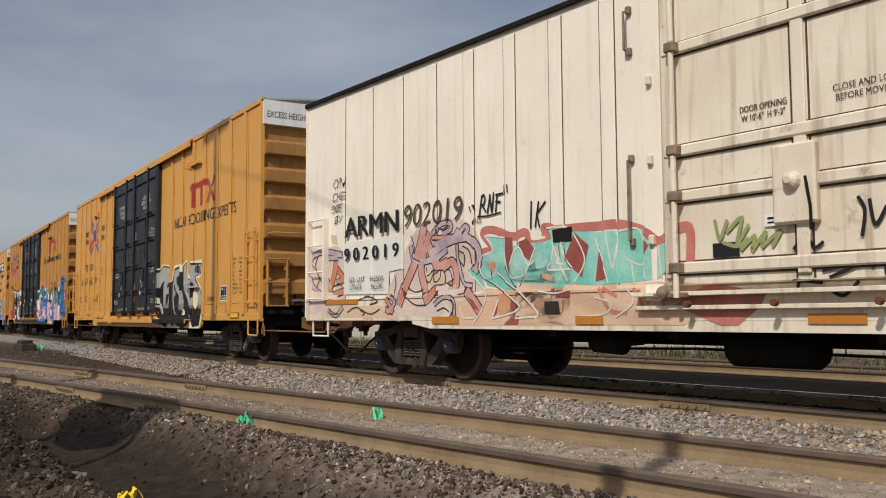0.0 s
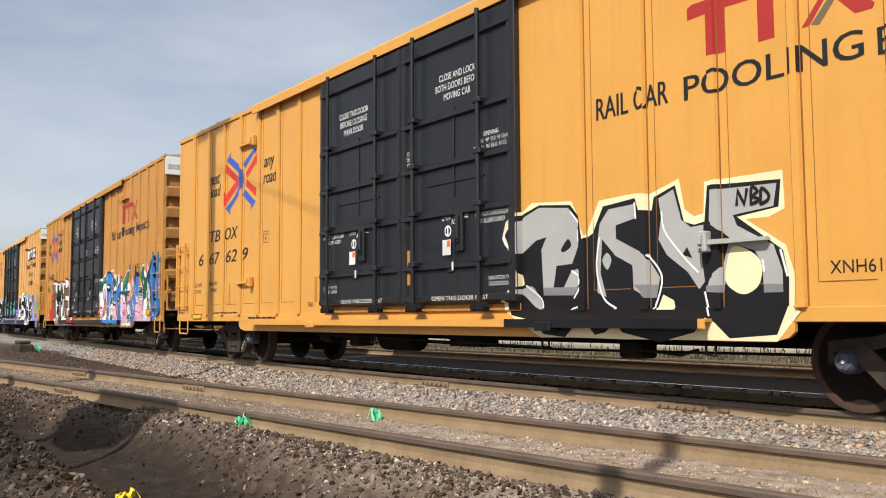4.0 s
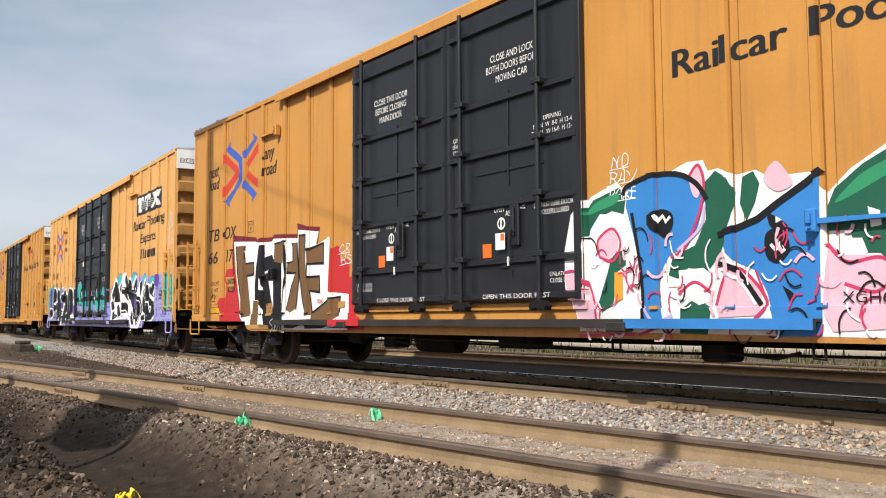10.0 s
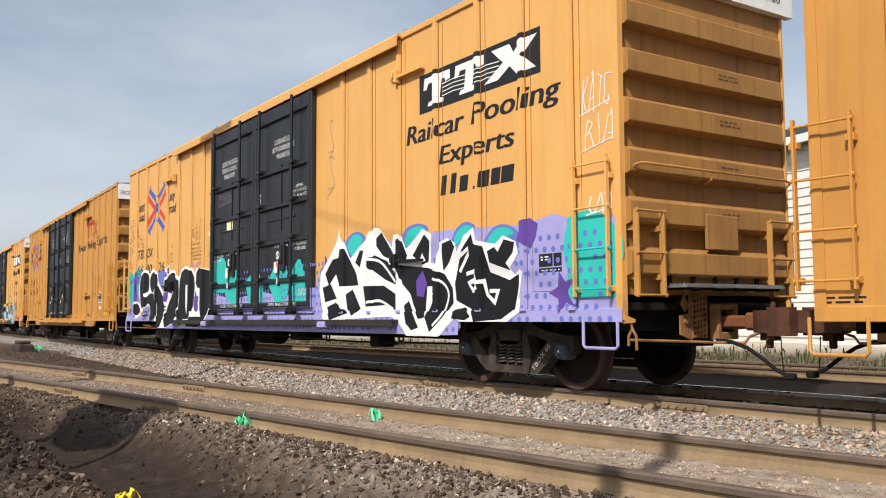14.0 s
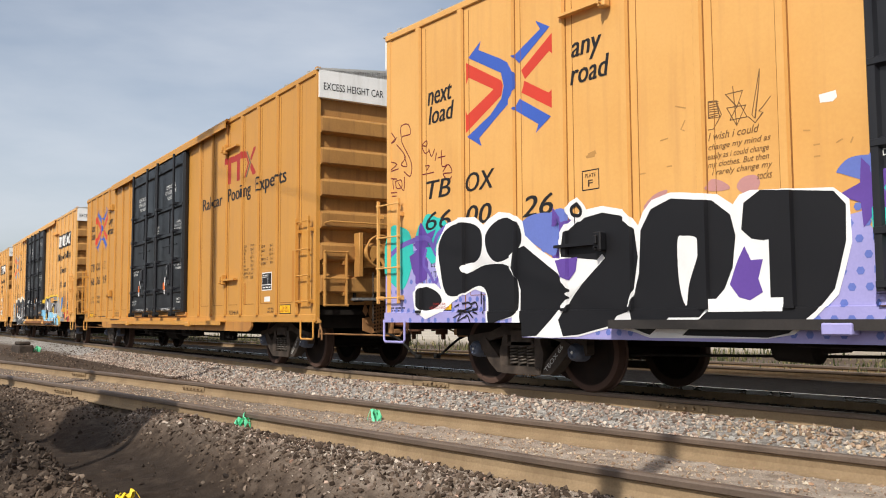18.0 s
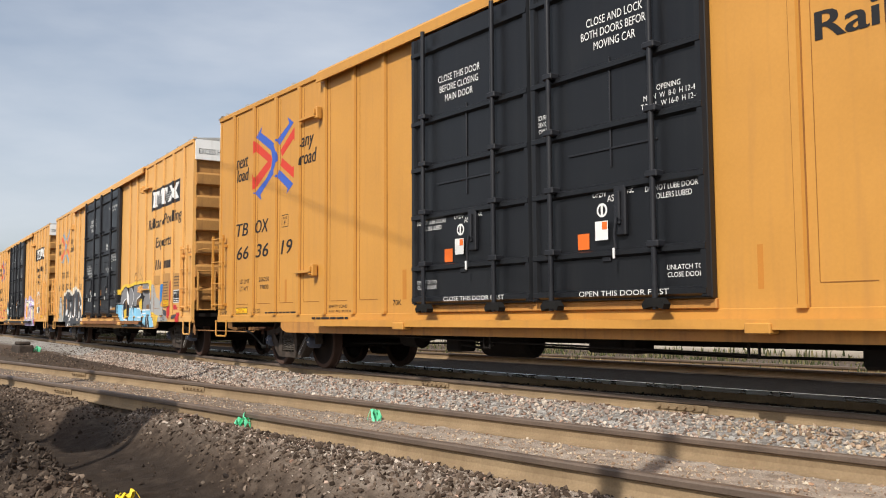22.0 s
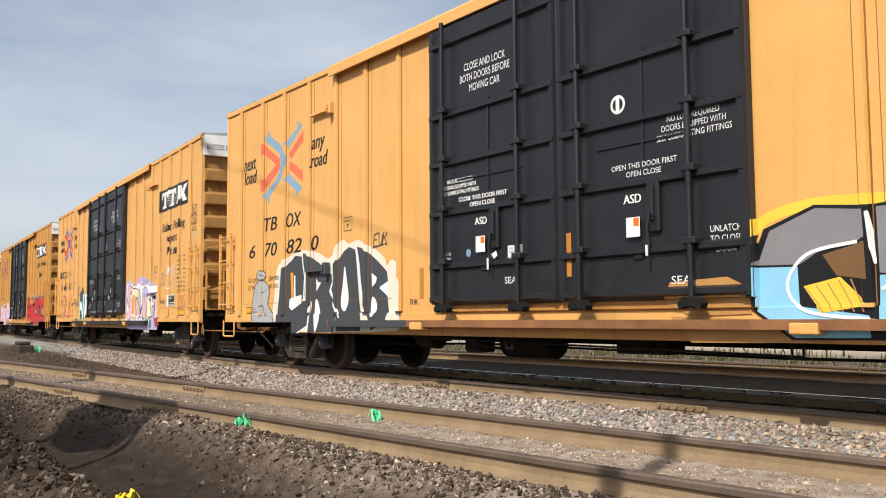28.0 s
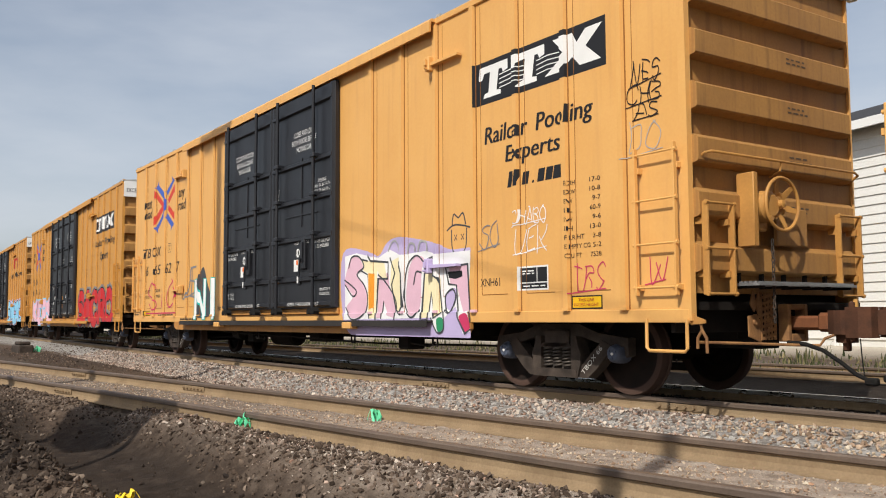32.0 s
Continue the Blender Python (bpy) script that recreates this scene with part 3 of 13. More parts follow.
# ---------------------------------------------------------------- stones
def rock_shapes(n, seed):
    """Small angular stones: chipped icosahedra."""
    rng = np.random.RandomState(seed)
    out = []
    for _ in range(n):
        bm = bmesh.new()
        bmesh.ops.create_icosphere(bm, subdivisions=1, radius=1.0)
        co = np.array([v.co[:] for v in bm.verts])
        for _ in range(8):
            d = rng.normal(size=3)
            d /= np.linalg.norm(d)
            cut = rng.uniform(0.35, 0.75)
            over = np.maximum(co @ d - cut, 0)
            co = co - np.outer(over, d)
        co *= rng.uniform(0.5, 1.35, 3) * np.array([1, 1, 0.6])
        out.append((co, np.array([[v.index for v in f.verts] for f in bm.faces])))
        bm.free()
    return out


ROCKS = rock_shapes(14, 3)


def scatter(name, x, y, size, mat, label, seed, sink=0.25, category="stones"):
    rng = np.random.RandomState(seed)
    z = ground_z(x, y)
    V, F, o = [], [], 0
    for i in range(len(x)):
        co, fa = ROCKS[rng.randint(len(ROCKS))]
        q = rng.normal(size=4)
        w, a, b, c = q / np.linalg.norm(q)
        R = np.array([[1 - 2 * (b * b + c * c), 2 * (a * b - c * w), 2 * (a * c + b * w)], [2 * (a * b + c * w), 1 - 2 * (a * a + c * c), 2 * (b * c - a * w)], [2 * (a * c - b * w), 2 * (b * c + a * w), 1 - 2 * (a * a + b * b)]])
        p = co @ R.T * size[i]
        V.append(p + np.array([x[i], y[i], z[i] + size[i] * (0.6 - sink)]))
        F.append(fa + o)
        o += len(co)
    V, F = np.concatenate(V), np.concatenate(F)
    me = bpy.data.meshes.new(name)
    me.vertices.add(len(V))
    me.vertices.foreach_set("co", V.ravel())
    me.loops.add(F.size)
    me.loops.foreach_set("vertex_index", F.ravel().astype(np.int32))
    me.polygons.add(len(F))
    me.polygons.foreach_set("loop_start", np.arange(0, F.size, 3))
    me.update()
    me.shade_flat()
    me.materials.append(mat)
    return tagged(new(name, me), label, category, kind="stuff")


def stone_material(name, stops, rough=0.9):
    m = bpy.data.materials.new(name)
    m.use_nodes = True
    n, l = m.node_tree.nodes, m.node_tree.links
    b = n["Principled BSDF"]
    geo = n.new("ShaderNodeNewGeometry")
    r = n.new("ShaderNodeValToRGB")
    e = r.color_ramp.elements
    e[0].position, e[0].color = stops[0][0], (*stops[0][1], 1)
    e[1].position, e[1].color = stops[-1][0], (*stops[-1][1], 1)
    for p, c in stops[1:-1]:
        k = e.new(p)
        k.color = (*c, 1)
    l.new(geo.outputs["Random Per Island"], r.inputs["Fac"])
    nz = n.new("ShaderNodeTexNoise")
    nz.inputs["Scale"].default_value, nz.inputs["Detail"].default_value = 45, 5
    l.new(geo.outputs["Position"], nz.inputs["Vector"])
    ov = n.new("ShaderNodeMixRGB")
    ov.blend_type, ov.inputs["Fac"].default_value = "OVERLAY", 0.55
    l.new(r.outputs[0], ov.inputs["Color1"])
    l.new(nz.outputs["Fac"], ov.inputs["Color2"])
    l.new(ov.outputs[0], b.inputs["Base Color"])
    b.inputs["Roughness"].default_value = rough
    b.inputs["Specular IOR Level"].default_value = 0.2
    bp = n.new("ShaderNodeBump")
    bp.inputs["Strength"].default_value, bp.inputs["Distance"].default_value = 0.5, 0.01
    l.new(nz.outputs["Fac"], bp.inputs["Height"])
    l.new(bp.outputs[0], b.inputs["Normal"])
    return m


BALLAST = stone_material("ballast_stone", [(0.0, (0.12, 0.085, 0.068)), (0.3, (0.25, 0.19, 0.155)), (0.5, (0.36, 0.27, 0.22)), (0.7, (0.40, 0.345, 0.29)), (0.88, (0.56, 0.48, 0.40)), (1.0, (0.36, 0.20, 0.135))])
TAN = stone_material("tan_ballast", [(0.0, (0.18, 0.12, 0.08)), (0.35, (0.32, 0.225, 0.155)), (0.7, (0.43, 0.335, 0.24)), (0.9, (0.52, 0.45, 0.35)), (1.0, (0.33, 0.19, 0.115))])
CLOD = stone_material("dirt_clod", [(0.0, (0.036, 0.025, 0.018)), (0.5, (0.090, 0.064, 0.047)), (0.86, (0.165, 0.123, 0.092)), (0.992, (0.24, 0.19, 0.15)), (1.0, (0.32, 0.27, 0.22))])

DAMP = stone_material("damp_clod", [(0.0, (0.020, 0.014, 0.011)), (0.5, (0.044, 0.032, 0.024)), (0.9, (0.085, 0.064, 0.049)), (1.0, (0.15, 0.12, 0.095))])
# ballast with the train's shadow in its colour
SHADED_BALLAST = stone_material("oiled_ballast", [(0.0, (0.020, 0.016, 0.014)), (0.5, (0.045, 0.038, 0.033)), (0.9, (0.09, 0.08, 0.07)), (1.0, (0.16, 0.145, 0.13))])


def make_stones():
    rng = np.random.RandomState(11)

    def spread(n, x0, x1, f, near=1.0):
        """Random x with more of them near the viewer."""
        return x0 + (x1 - x0) * rng.uniform(0, 1, n) ** near

    # shoulder of the main track
    n = 15000
    x = spread(n, 0.5, -30, None, 1.35)
    ym = main_y(x)
    y = ym - 0.90 - 1.40 * rng.uniform(0, 1, n) ** 0.9
    keep = y > SIDING_A + SIDING_SLOPE * x + 1.62
    x, y = x[keep], y[keep]
    tan = (x > -5.2) & (rng.uniform(size=len(x)) < ease(-5.6, -4.6, x) * 0.85)
    s = rng.uniform(0.016, 0.040, len(x))
    scatter("ballast", x[~tan], y[~tan], s[~tan], BALLAST, "pale grey crushed ballast beside the main track", 5, category="ballast")
    scatter("ballast", x[tan], y[tan], s[tan], TAN, "tan crushed ballast beside the main track", 6, category="ballast")
    # between and beyond the rails: stones coloured dark for the train's shadow
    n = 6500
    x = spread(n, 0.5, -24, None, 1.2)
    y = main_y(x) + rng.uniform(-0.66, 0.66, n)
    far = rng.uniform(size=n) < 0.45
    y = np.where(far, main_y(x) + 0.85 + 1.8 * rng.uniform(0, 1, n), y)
    scatter("ballast", x, y, rng.uniform(0.016, 0.036, n), SHADED_BALLAST, "ballast under and behind the train, painted dark for its shadow", 7, category="ballast")
    # siding: small stones in the dirt
    n = 9000
    x = spread(n, 0.0, -20, None, 1.3)
    y = SIDING_A + SIDING_SLOPE * x + rng.uniform(0.1, 1.45, n)
    scatter("gravel", x, y, 0.005 + 0.02 * rng.uniform(0, 1, n) ** 2, TAN, "small tan gravel between the siding rails", 8, sink=0.35, category="gravel")
    # near side: clods and stones of the dug ground
    n = 52000
    x = spread(n, -1.5, -16, None, 1.0)
    y = SIDING_A + SIDING_SLOPE * x - 0.06 - 3.2 * rng.uniform(0, 1, n) ** 1.3
    keep = (y > 0.15 * np.abs(x) - 0.5) & (rng.uniform(size=n) > trench(x, y) * 0.97)
    x, y = x[keep], y[keep]
    s = 0.006 + 0.034 * rng.uniform(0, 1, len(x)) ** 4.5
    s = s * np.where((y < 2.3) & (x < -6.5), 1.35, 1.0)
    damp = dampness(x, y) > rng.uniform(0.15, 0.85, len(x))
    scatter("dirt_clods", x[~damp], y[~damp], s[~damp], CLOD, "brown dirt clods and stones of the dug ground", 9, sink=0.3, category="dirt")
    scatter("dirt_clods", x[damp], y[damp], s[damp], DAMP, "dark damp clods of the freshly dug trench", 19, sink=0.3, category="dirt")
    n = 3200
    x = spread(n, -1.0, -11, None, 0.8)
    y = SIDING_A + SIDING_SLOPE * x - 0.08 - 1.4 * rng.uniform(0, 1, n) ** 1.4
    keep = trench(x, y) < 0.35
    scatter("gravel", x[keep], y[keep], 0.006 + 0.024 * rng.uniform(0, 1, keep.sum()) ** 2, BALLAST, "loose grey stones along the siding rail", 10, sink=0.3, category="gravel")
    # larger stones rolled to the foot of the far bank
    n = 420
    x = -5.6 - 5.0 * rng.uniform(0, 1, n)
    y = 3.10 + 0.16 * rng.normal(size=n) + 0.05 * np.sin(2.1 * x)
    keep = trench(x, y) < 0.85
    scatter("gravel", x[keep], y[keep], 0.014 + 0.028 * rng.uniform(0, 1, keep.sum()) ** 2, CLOD, "larger grey stones at the foot of the trench bank", 21, sink=0.3, category="gravel")
    n = 1800
    x = spread(n, -14, -40, None, 1.0)
    y = main_y(x) - 0.9 - 3.0 * rng.uniform(0, 1, n)
    keep = y > SIDING_A + SIDING_SLOPE * x + 1.6
    scatter("ballast", x[keep], y[keep], rng.uniform(0.02, 0.04, keep.sum()), CLOD, "brown stones farther along the track", 13, category="ballast")


make_stones()


# ---------------------------------------------------------------- ribbons and marks on the ground
def ribbon_tuft(x, y, size, mat, label, seed):
    """A crumpled survey ribbon: a few bent strips."""
    r = random.Random(seed)
    z = float(ground_z(np.array([x]), np.array([y]))[0])
    ob = tagged(new("survey_ribbon"), label, "survey ribbon", "survey ribbons")
    ob.location = (x, y, z - 0.01)
    for k in range(6):
        a = r.uniform(0, math.tau)
        h, reach = size * r.uniform(0.55, 1.05), size * r.uniform(0.35, 0.75)
        d = Vector((math.cos(a), math.sin(a), 0))
        across = Vector((-d.y, d.x, 0))
        path = []
        for i in range(9):           # a loop that rises, folds over and comes down again
            g = i / 8 * math.pi
            path.append(d * reach * (1 - math.cos(g)) / 2 + across * size * 0.14 * math.sin(2 * g + k) + Vector((0, 0, h * math.sin(g) * (0.8 + 0.2 * math.sin(3 * g + k)))))
        twist = r.uniform(-0.5, 0.5)
        vs = []
        for i, q in enumerate(path):
            n = (across * math.cos(twist * i / 3) + Vector((0, 0, 1)) * math.sin(twist * i / 3)) * size * (0.10 + 0.05 * math.sin(i * 1.7 + k))
            vs += [q + n, q - n]
        m2 = len(vs)
        vs += [v + d * 0.003 + Vector((0, 0, 0.002)) for v in vs]
        fs = []
        for i in range(8):
            j = 2 * i
            fs += [(j + 1, j, j + 2, j + 3), (m2 + j, m2 + j + 1, m2 + j + 3, m2 + j + 2), (j, m2 + j, m2 + j + 2, j + 2), (j + 1, j + 3, m2 + j + 3, m2 + j + 1)]
        part("strip", Build().add(vs, fs).mesh("strip", mat), ob)


ribbon_tuft(-7.97, 3.66, 0.16, M["flag_green"], "bright green crumpled ribbon beside the siding rail", 1)
ribbon_tuft(-7.84, 5.12, 0.15, M["flag_green"], "bright green crumpled ribbon against the far siding rail", 2)
ribbon_tuft(-16.6, 8.12, 0.12, M["flag_green"], "small green ribbon in the ballast", 3)
ribbon_tuft(-35.2, 7.6, 0.32, M["flag_green"], "green ribbon tied on a distant post", 4)
ribbon_tuft(-35.0, 8.1, 0.28, M["flag_green"], "green ribbon tied on a distant post", 5)
ribbon_tuft(-7.0, 2.29, 0.17, M["ribbon_yellow"], "yellow ribbon on the dug dirt", 6)
b = Build().box(-0.6, 0.6, -0.25, 0.25, -0.2, 0.22, 0.04).box(-0.35, 0.35, -0.2, 0.2, 0.22, 0.34, 0.03)
sw = tagged(new("switch_machine", b.mesh("switch_machine", M["steel"])), "dark low switch stand beside the track", "switch stand")
sw.location = (-35.0, 7.55, -0.25)


# ---------------------------------------------------------------- poles behind the viewer
def utility_pole(x, y, h, r, label, arms=True):
    base = tagged(new("utility_pole"), label, "utility pole", "utility poles")
    z = -0.5
    base.location = (x, y, z)
    prof = [(0, r), (h * 0.5, r * 0.88), (h - z, r * 0.72)]
    part("pole", Build().lathe(prof, (0, 0, 0), "z", 14).mesh("pole", M["pole_wood"], True), base)
    if not arms:
        return base
    part("cross_arm", Build().box(-0.9, 0.9, -0.06, 0.06, h - z - 0.6, h - z - 0.48, 0.01).mesh("cross_arm", M["pole_wood"]), base)
    for k in (-0.8, 0.8):
        part("insulator", Build().lathe([(0, 0.03), (0.05, 0.05), (0.1, 0.04), (0.13, 0.0)], (k, 0, h - z - 0.48), "z", 10).mesh("insulator", M["under"], True), base)
    return base


utility_pole(-13.5, -0.92, 14.0, 0.17, "tall weathered wooden utility pole")
utility_pole(-0.88, -1.55, 8.25, 0.10, "slim wooden service pole", False)
utility_pole(12.46, -2.3, 6.6, 0.10, "short wooden service pole", False)
wire = tagged(new("service_wire", Build().rod([(-13.5, -0.92, 12.70), (-8.13, -1.20, 11.22), (-1.12, -1.58, 9.55), (12.46, -2.3, 6.55)], 0.013, 6).mesh("service_wire", M["hose"])), "black service wire between two poles", "cable")
# added out of view; outline fitted to the shadow it casts at the siding
board = new("sign_board")
tagged(board, "unseen panel on two posts, added to cast a shadow", "sign")
board.location = (-8.04, -1.55, 0)
part("panel", Build().prism([(-1.28, 5.05), (-1.40, 4.72), (-1.12, 4.22), (-0.66, 3.86), (0.10, 3.80), (0.68, 4.22), (1.10, 4.90), (1.15, 5.5), (-1.0, 5.5)], "y", -0.03, 0.03).mesh("panel", M["trim"]), board)
for k in (-0.9, 0.9):
    part("post", Build().box(k - 0.04, k + 0.04, 0.03, 0.11, -0.6, 5.3, 0.008).mesh("post", M["pole_wood"]), board)


# ---------------------------------------------------------------- building behind the yard
def make_building():
    base = new("white_building")
    tagged(base, "white clapboard building with a dark shingled roof", "building")
    base.matrix_basis = pose(-10.9, 20.7, 0.35, 0, 0, -15.8)
    x0, x1, h, deep = -11.0, 13.0, 5.0, 8.0
    part("wall", Build().box(x0, x1, 0.0, deep, -0.8, h).mesh("wall", M["clapboard"]), base)
    board = Build()
    board.add([(x0, -0.035, 0), (x1, -0.035, 0), (x1, -0.005, 0.23), (x0, -0.005, 0.23), (x0, 0.0, 0), (x1, 0.0, 0), (x1, 0.0, 0.23), (x0, 0.0, 0.23)],
              [(0, 1, 2, 3), (4, 7, 6, 5), (0, 4, 5, 1), (2, 6, 7, 3), (0, 3, 7, 4), (1, 5, 6, 2)])
    me = board.mesh("clapboard", M["clapboard"])
    for k in range(22):
        part("clapboard", me, base, pose(0, 0, -0.05 + 0.225 * k))
    roof = Build().prism([(-0.45, h - 0.10), (deep / 2, h + 1.35), (deep + 0.45, h - 0.10), (deep + 0.45, h + 0.06), (deep / 2, h + 1.55), (-0.45, h + 0.06)], "x", x0 - 0.4, x1 + 0.4)
    rf = part("roof", roof.mesh("roof", M["shingle"]), base, label="dark grey shingled roof")
    part("fascia", Build().box(x0 - 0.4, x1 + 0.4, -0.50, -0.452, h - 0.16, h + 0.05, 0.006).mesh("fascia", M["trim"]), base)
    part("roof_vent", Build().lathe([(0, 0.14), (0.45, 0.14), (0.45, 0.22), (0.62, 0.22), (0.66, 0.12), (0.66, 0.0)], (0.6, 1.2, h + 0.35), "z", 14).mesh("roof_vent", M["steel"], True), base)
    part("downspout", Build().box(-0.52, -0.42, -0.12, -0.036, -0.4, h - 0.12, 0.01).mesh("downspout", M["trim"]), base)
    part("corner_board", Build().box(x0 - 0.02, x0 + 0.14, -0.05, -0.036, -0.6, h, 0.004).mesh("corner_board", M["trim"]), base)
    win = part("window", Build().box(-3.4, -2.6, -0.06, -0.036, 1.2, 3.4, 0.006).mesh("window", M["trim"]), base)
    part("pane", Build().box(-3.3, -2.7, -0.068, -0.062, 1.3, 3.3).mesh("pane", M["glass_dark"]), win, label="dark window glass")


M["glass_dark"] = material("window_glass_dark", (0.02, 0.025, 0.03), (0.015, 0.018, 0.02), rough=0.08, scale=1, fine=10, bump=0)
make_building()


# ---------------------------------------------------------------- grass, weeds, trees
def make_grass():
    rng = np.random.RandomState(4)
    n = 16000
    x = rng.uniform(-60, 6, n)
    y = 16.9 + 0.9 * rng.normal(size=n) * 0.6 + 0.25 * np.sin(x * 0.9)
    fringe = rng.uniform(size=n) < 0.18
    y = np.where(fringe, 30 + 6 * rng.uniform(size=n), y)
    z = ground_z(x, y)
    h = rng.uniform(0.06, 0.26, n) * (0.6 + 0.5 * np.sin(x * 1.7) ** 2)
    a, lean = rng.uniform(0, math.tau, n), rng.uniform(0.05, 0.5, n)
    w = rng.uniform(0.012, 0.03, n)
    ca, sa = np.cos(a), np.sin(a)
    p = np.stack([x, y, z - 0.02], -1)
    side = np.stack([-sa * w, ca * w, np.zeros(n)], -1)
    mid = p + np.stack([ca * lean * h * 0.3, sa * lean * h * 0.3, h * 0.6], -1)
    tip = p + np.stack([ca * lean * h, sa * lean * h, h], -1)
    V = np.stack([p - side, p + side, mid + side * 0.6, mid - side * 0.6, tip], 1).reshape(-1, 3)
    base = np.arange(n) * 5
    F = [(b, b + 1, b + 2, b + 3) for b in base] + [(b + 3, b + 2, b + 4) for b in base]
    me = mesh_of("grass", V, F, M["grass"])
    tagged(new("grass", me), "green and dry grass along the far verge", "grass", kind="stuff")


M["grass"] = stone_material("grass_blades", [(0.0, (0.035, 0.045, 0.018)), (0.45, (0.065, 0.075, 0.03)), (0.8, (0.17, 0.15, 0.07)), (1.0, (0.30, 0.25, 0.14))], 0.8)
make_grass()


def make_tree(x, y, z0, h, spread, seed, label, bare=False):
    r = random.Random(seed)
    base = tagged(new("tree"), label, "tree", "distant trees")
    base.location = (x, y, z0)
    b = Build()
    tips = []
    b.rod([(0, 0, -0.3), (0.05 * h * 0.1, 0, h * 0.25), (0.02 * h, 0.01 * h, h * 0.5), (0.0, 0.02 * h, h * 0.8)], 0.02 * h, 8)
    for k in range(11):
        a, z = r.uniform(0, math.tau), h * r.uniform(0.28, 0.75)
        L = spread * r.uniform(0.6, 1.05) * (1.15 - z / h)
        e = Vector((math.cos(a) * L, math.sin(a) * L, z + L * r.uniform(0.4, 0.9)))
        m = Vector((math.cos(a) * L * 0.5, math.sin(a) * L * 0.5, z + L * 0.2))
        b.rod([(0, 0, z - 0.1), m, e], 0.007 * h, 6)
        tips += [e, m.lerp(e, 0.6)]
        for _ in range(3):
            f = e + Vector((r.uniform(-1, 1), r.uniform(-1, 1), r.uniform(0.2, 1))) * spread * 0.3
            b.rod([e, f], 0.003 * h, 5)
            tips.append(f)
    tips.append(Vector((0, 0, h * 0.95)))
    part("trunk", b.mesh("trunk", M["bark"], True), base)
    rng = np.random.RandomState(seed)
    n = 2600
    c = np.array([tips[i][:] for i in rng.randint(0, len(tips), n)]) + rng.normal(size=(n, 3)) * spread * 0.17
    s = rng.uniform(0.5, 1.1, n) * 0.022 * h
    u = rng.normal(size=(n, 3))
    u /= np.linalg.norm(u, axis=1)[:, None]
    v = np.cross(u, rng.normal(size=(n, 3)))
    v /= np.linalg.norm(v, axis=1)[:, None]
    V = np.stack([c - u * s[:, None], c + v * s[:, None] * 0.5, c + u * s[:, None], c - v * s[:, None] * 0.5], 1).reshape(-1, 3)
    F = [(k, k + 1, k + 2, k + 3) for k in range(0, 4 * n, 4)]
    tagged(part("crown", mesh_of("crown", V, F, M["leaf"]), base), kind="stuff")


make_tree(-34.5, 41.0, 0.2, 14.6, 3.6, 5, "tall thin-leaved tree behind the yard road")
for k, (x, y, h, s) in enumerate([(-150, 22, 9.5, 5.5), (-165, 34, 11, 6), (-140, 30, 8, 5), (-175, 14, 10, 6), (-160, 8, 8, 5), (-185, 45, 12, 7), (-150, 60, 11, 6), (-130, 75, 10, 6)]):
    make_tree(x, y, -0.5, h, s, 20 + k, "distant broad green tree on the horizon")
for k, (x, y, h, s) in enumerate([(-42, 52, 4.5, 3.0), (-30, 58, 4.0, 3.2), (-20, 60, 5.0, 3.5), (-56, 55, 5.5, 4), (-8, 62, 5, 4)]):
    make_tree(x, y, 0.3, h, s, 40 + k, "low green tree beyond the yard road")


# ---------------------------------------------------------------- freight car parts
def U(u):
    """From metres past the body's left end to the car's own x."""
    return u - HALF


RIB_BASE, RIB_TOP, RIB_DEEP = 0.050, 0.036, 0.042
PLANS = {
    "A": dict(ribs=[0.78, 1.70, 2.62, 3.52, 4.42, 5.33, 6.19, 12.76, 13.62, 14.53, 15.43, 16.33, 17.25, 18.17], belly=(2.88, 16.05), ladders=(0.21, 18.56)),
    "A2": dict(ribs=[0.80, 1.75, 2.74, 3.57, 4.50, 5.38, 6.18, 12.81, 13.71, 14.61, 15.51, 16.45, 17.31, 18.19], belly=(2.88, 16.05), ladders=(0.21, 18.56)),
    "A3": dict(ribs=[0.85, 1.77, 2.74, 3.58, 4.49, 5.40, 6.27, 12.87, 13.75, 14.60, 15.55, 16.50, 17.37, 18.20], belly=(2.88, 16.05), ladders=(0.21, 18.56)),
    "A5": dict(ribs=[0.74, 1.68, 2.56, 3.47, 4.37, 5.26, 6.16, 12.90, 13.73, 14.68, 15.57, 16.44, 17.32, 18.19], belly=(2.88, 16.05), ladders=(0.21, 18.56)),
    "B": dict(ribs=[1.00, 1.85, 2.69, 3.55, 4.40, 5.24, 6.09, 12.92, 13.80, 14.67, 15.52, 16.38, 17.23, 18.09], belly=(3.55, 15.45), ladders=(0.45, 18.58)),
}
RIBS, BELLY, RIB_CUTS = [], [], []
END_RIBS = [1.41, 1.93, 2.45, 2.97, 3.49, 4.01]
WHEEL_R, AXLE = 0.457, 0.889
DOOR_0, DOOR_1 = 7.045, 11.905      # the two plug doors, from the body's left end


def set_plan(key):
    """Chooses the spacing of ribs and sill for the car that is built next."""
    RIBS[:] = PLANS[key]["ribs"]
    BELLY[:] = PLANS[key]["belly"]
    RIB_CUTS[:] = sorted(c for r in RIBS for c in (r - RIB_BASE, r - RIB_TOP, r + RIB_TOP, r + RIB_BASE))


set_plan("A")


def side_relief(u):
    """How far the side stands proud of its sheet at u (ribs)."""
    d = 0.0
    for r in RIBS:
        a = abs(u - r)
        if a < RIB_BASE:
            d = max(d, RIB_DEEP * min(1, (RIB_BASE - a) / (RIB_BASE - RIB_TOP)))
    return d


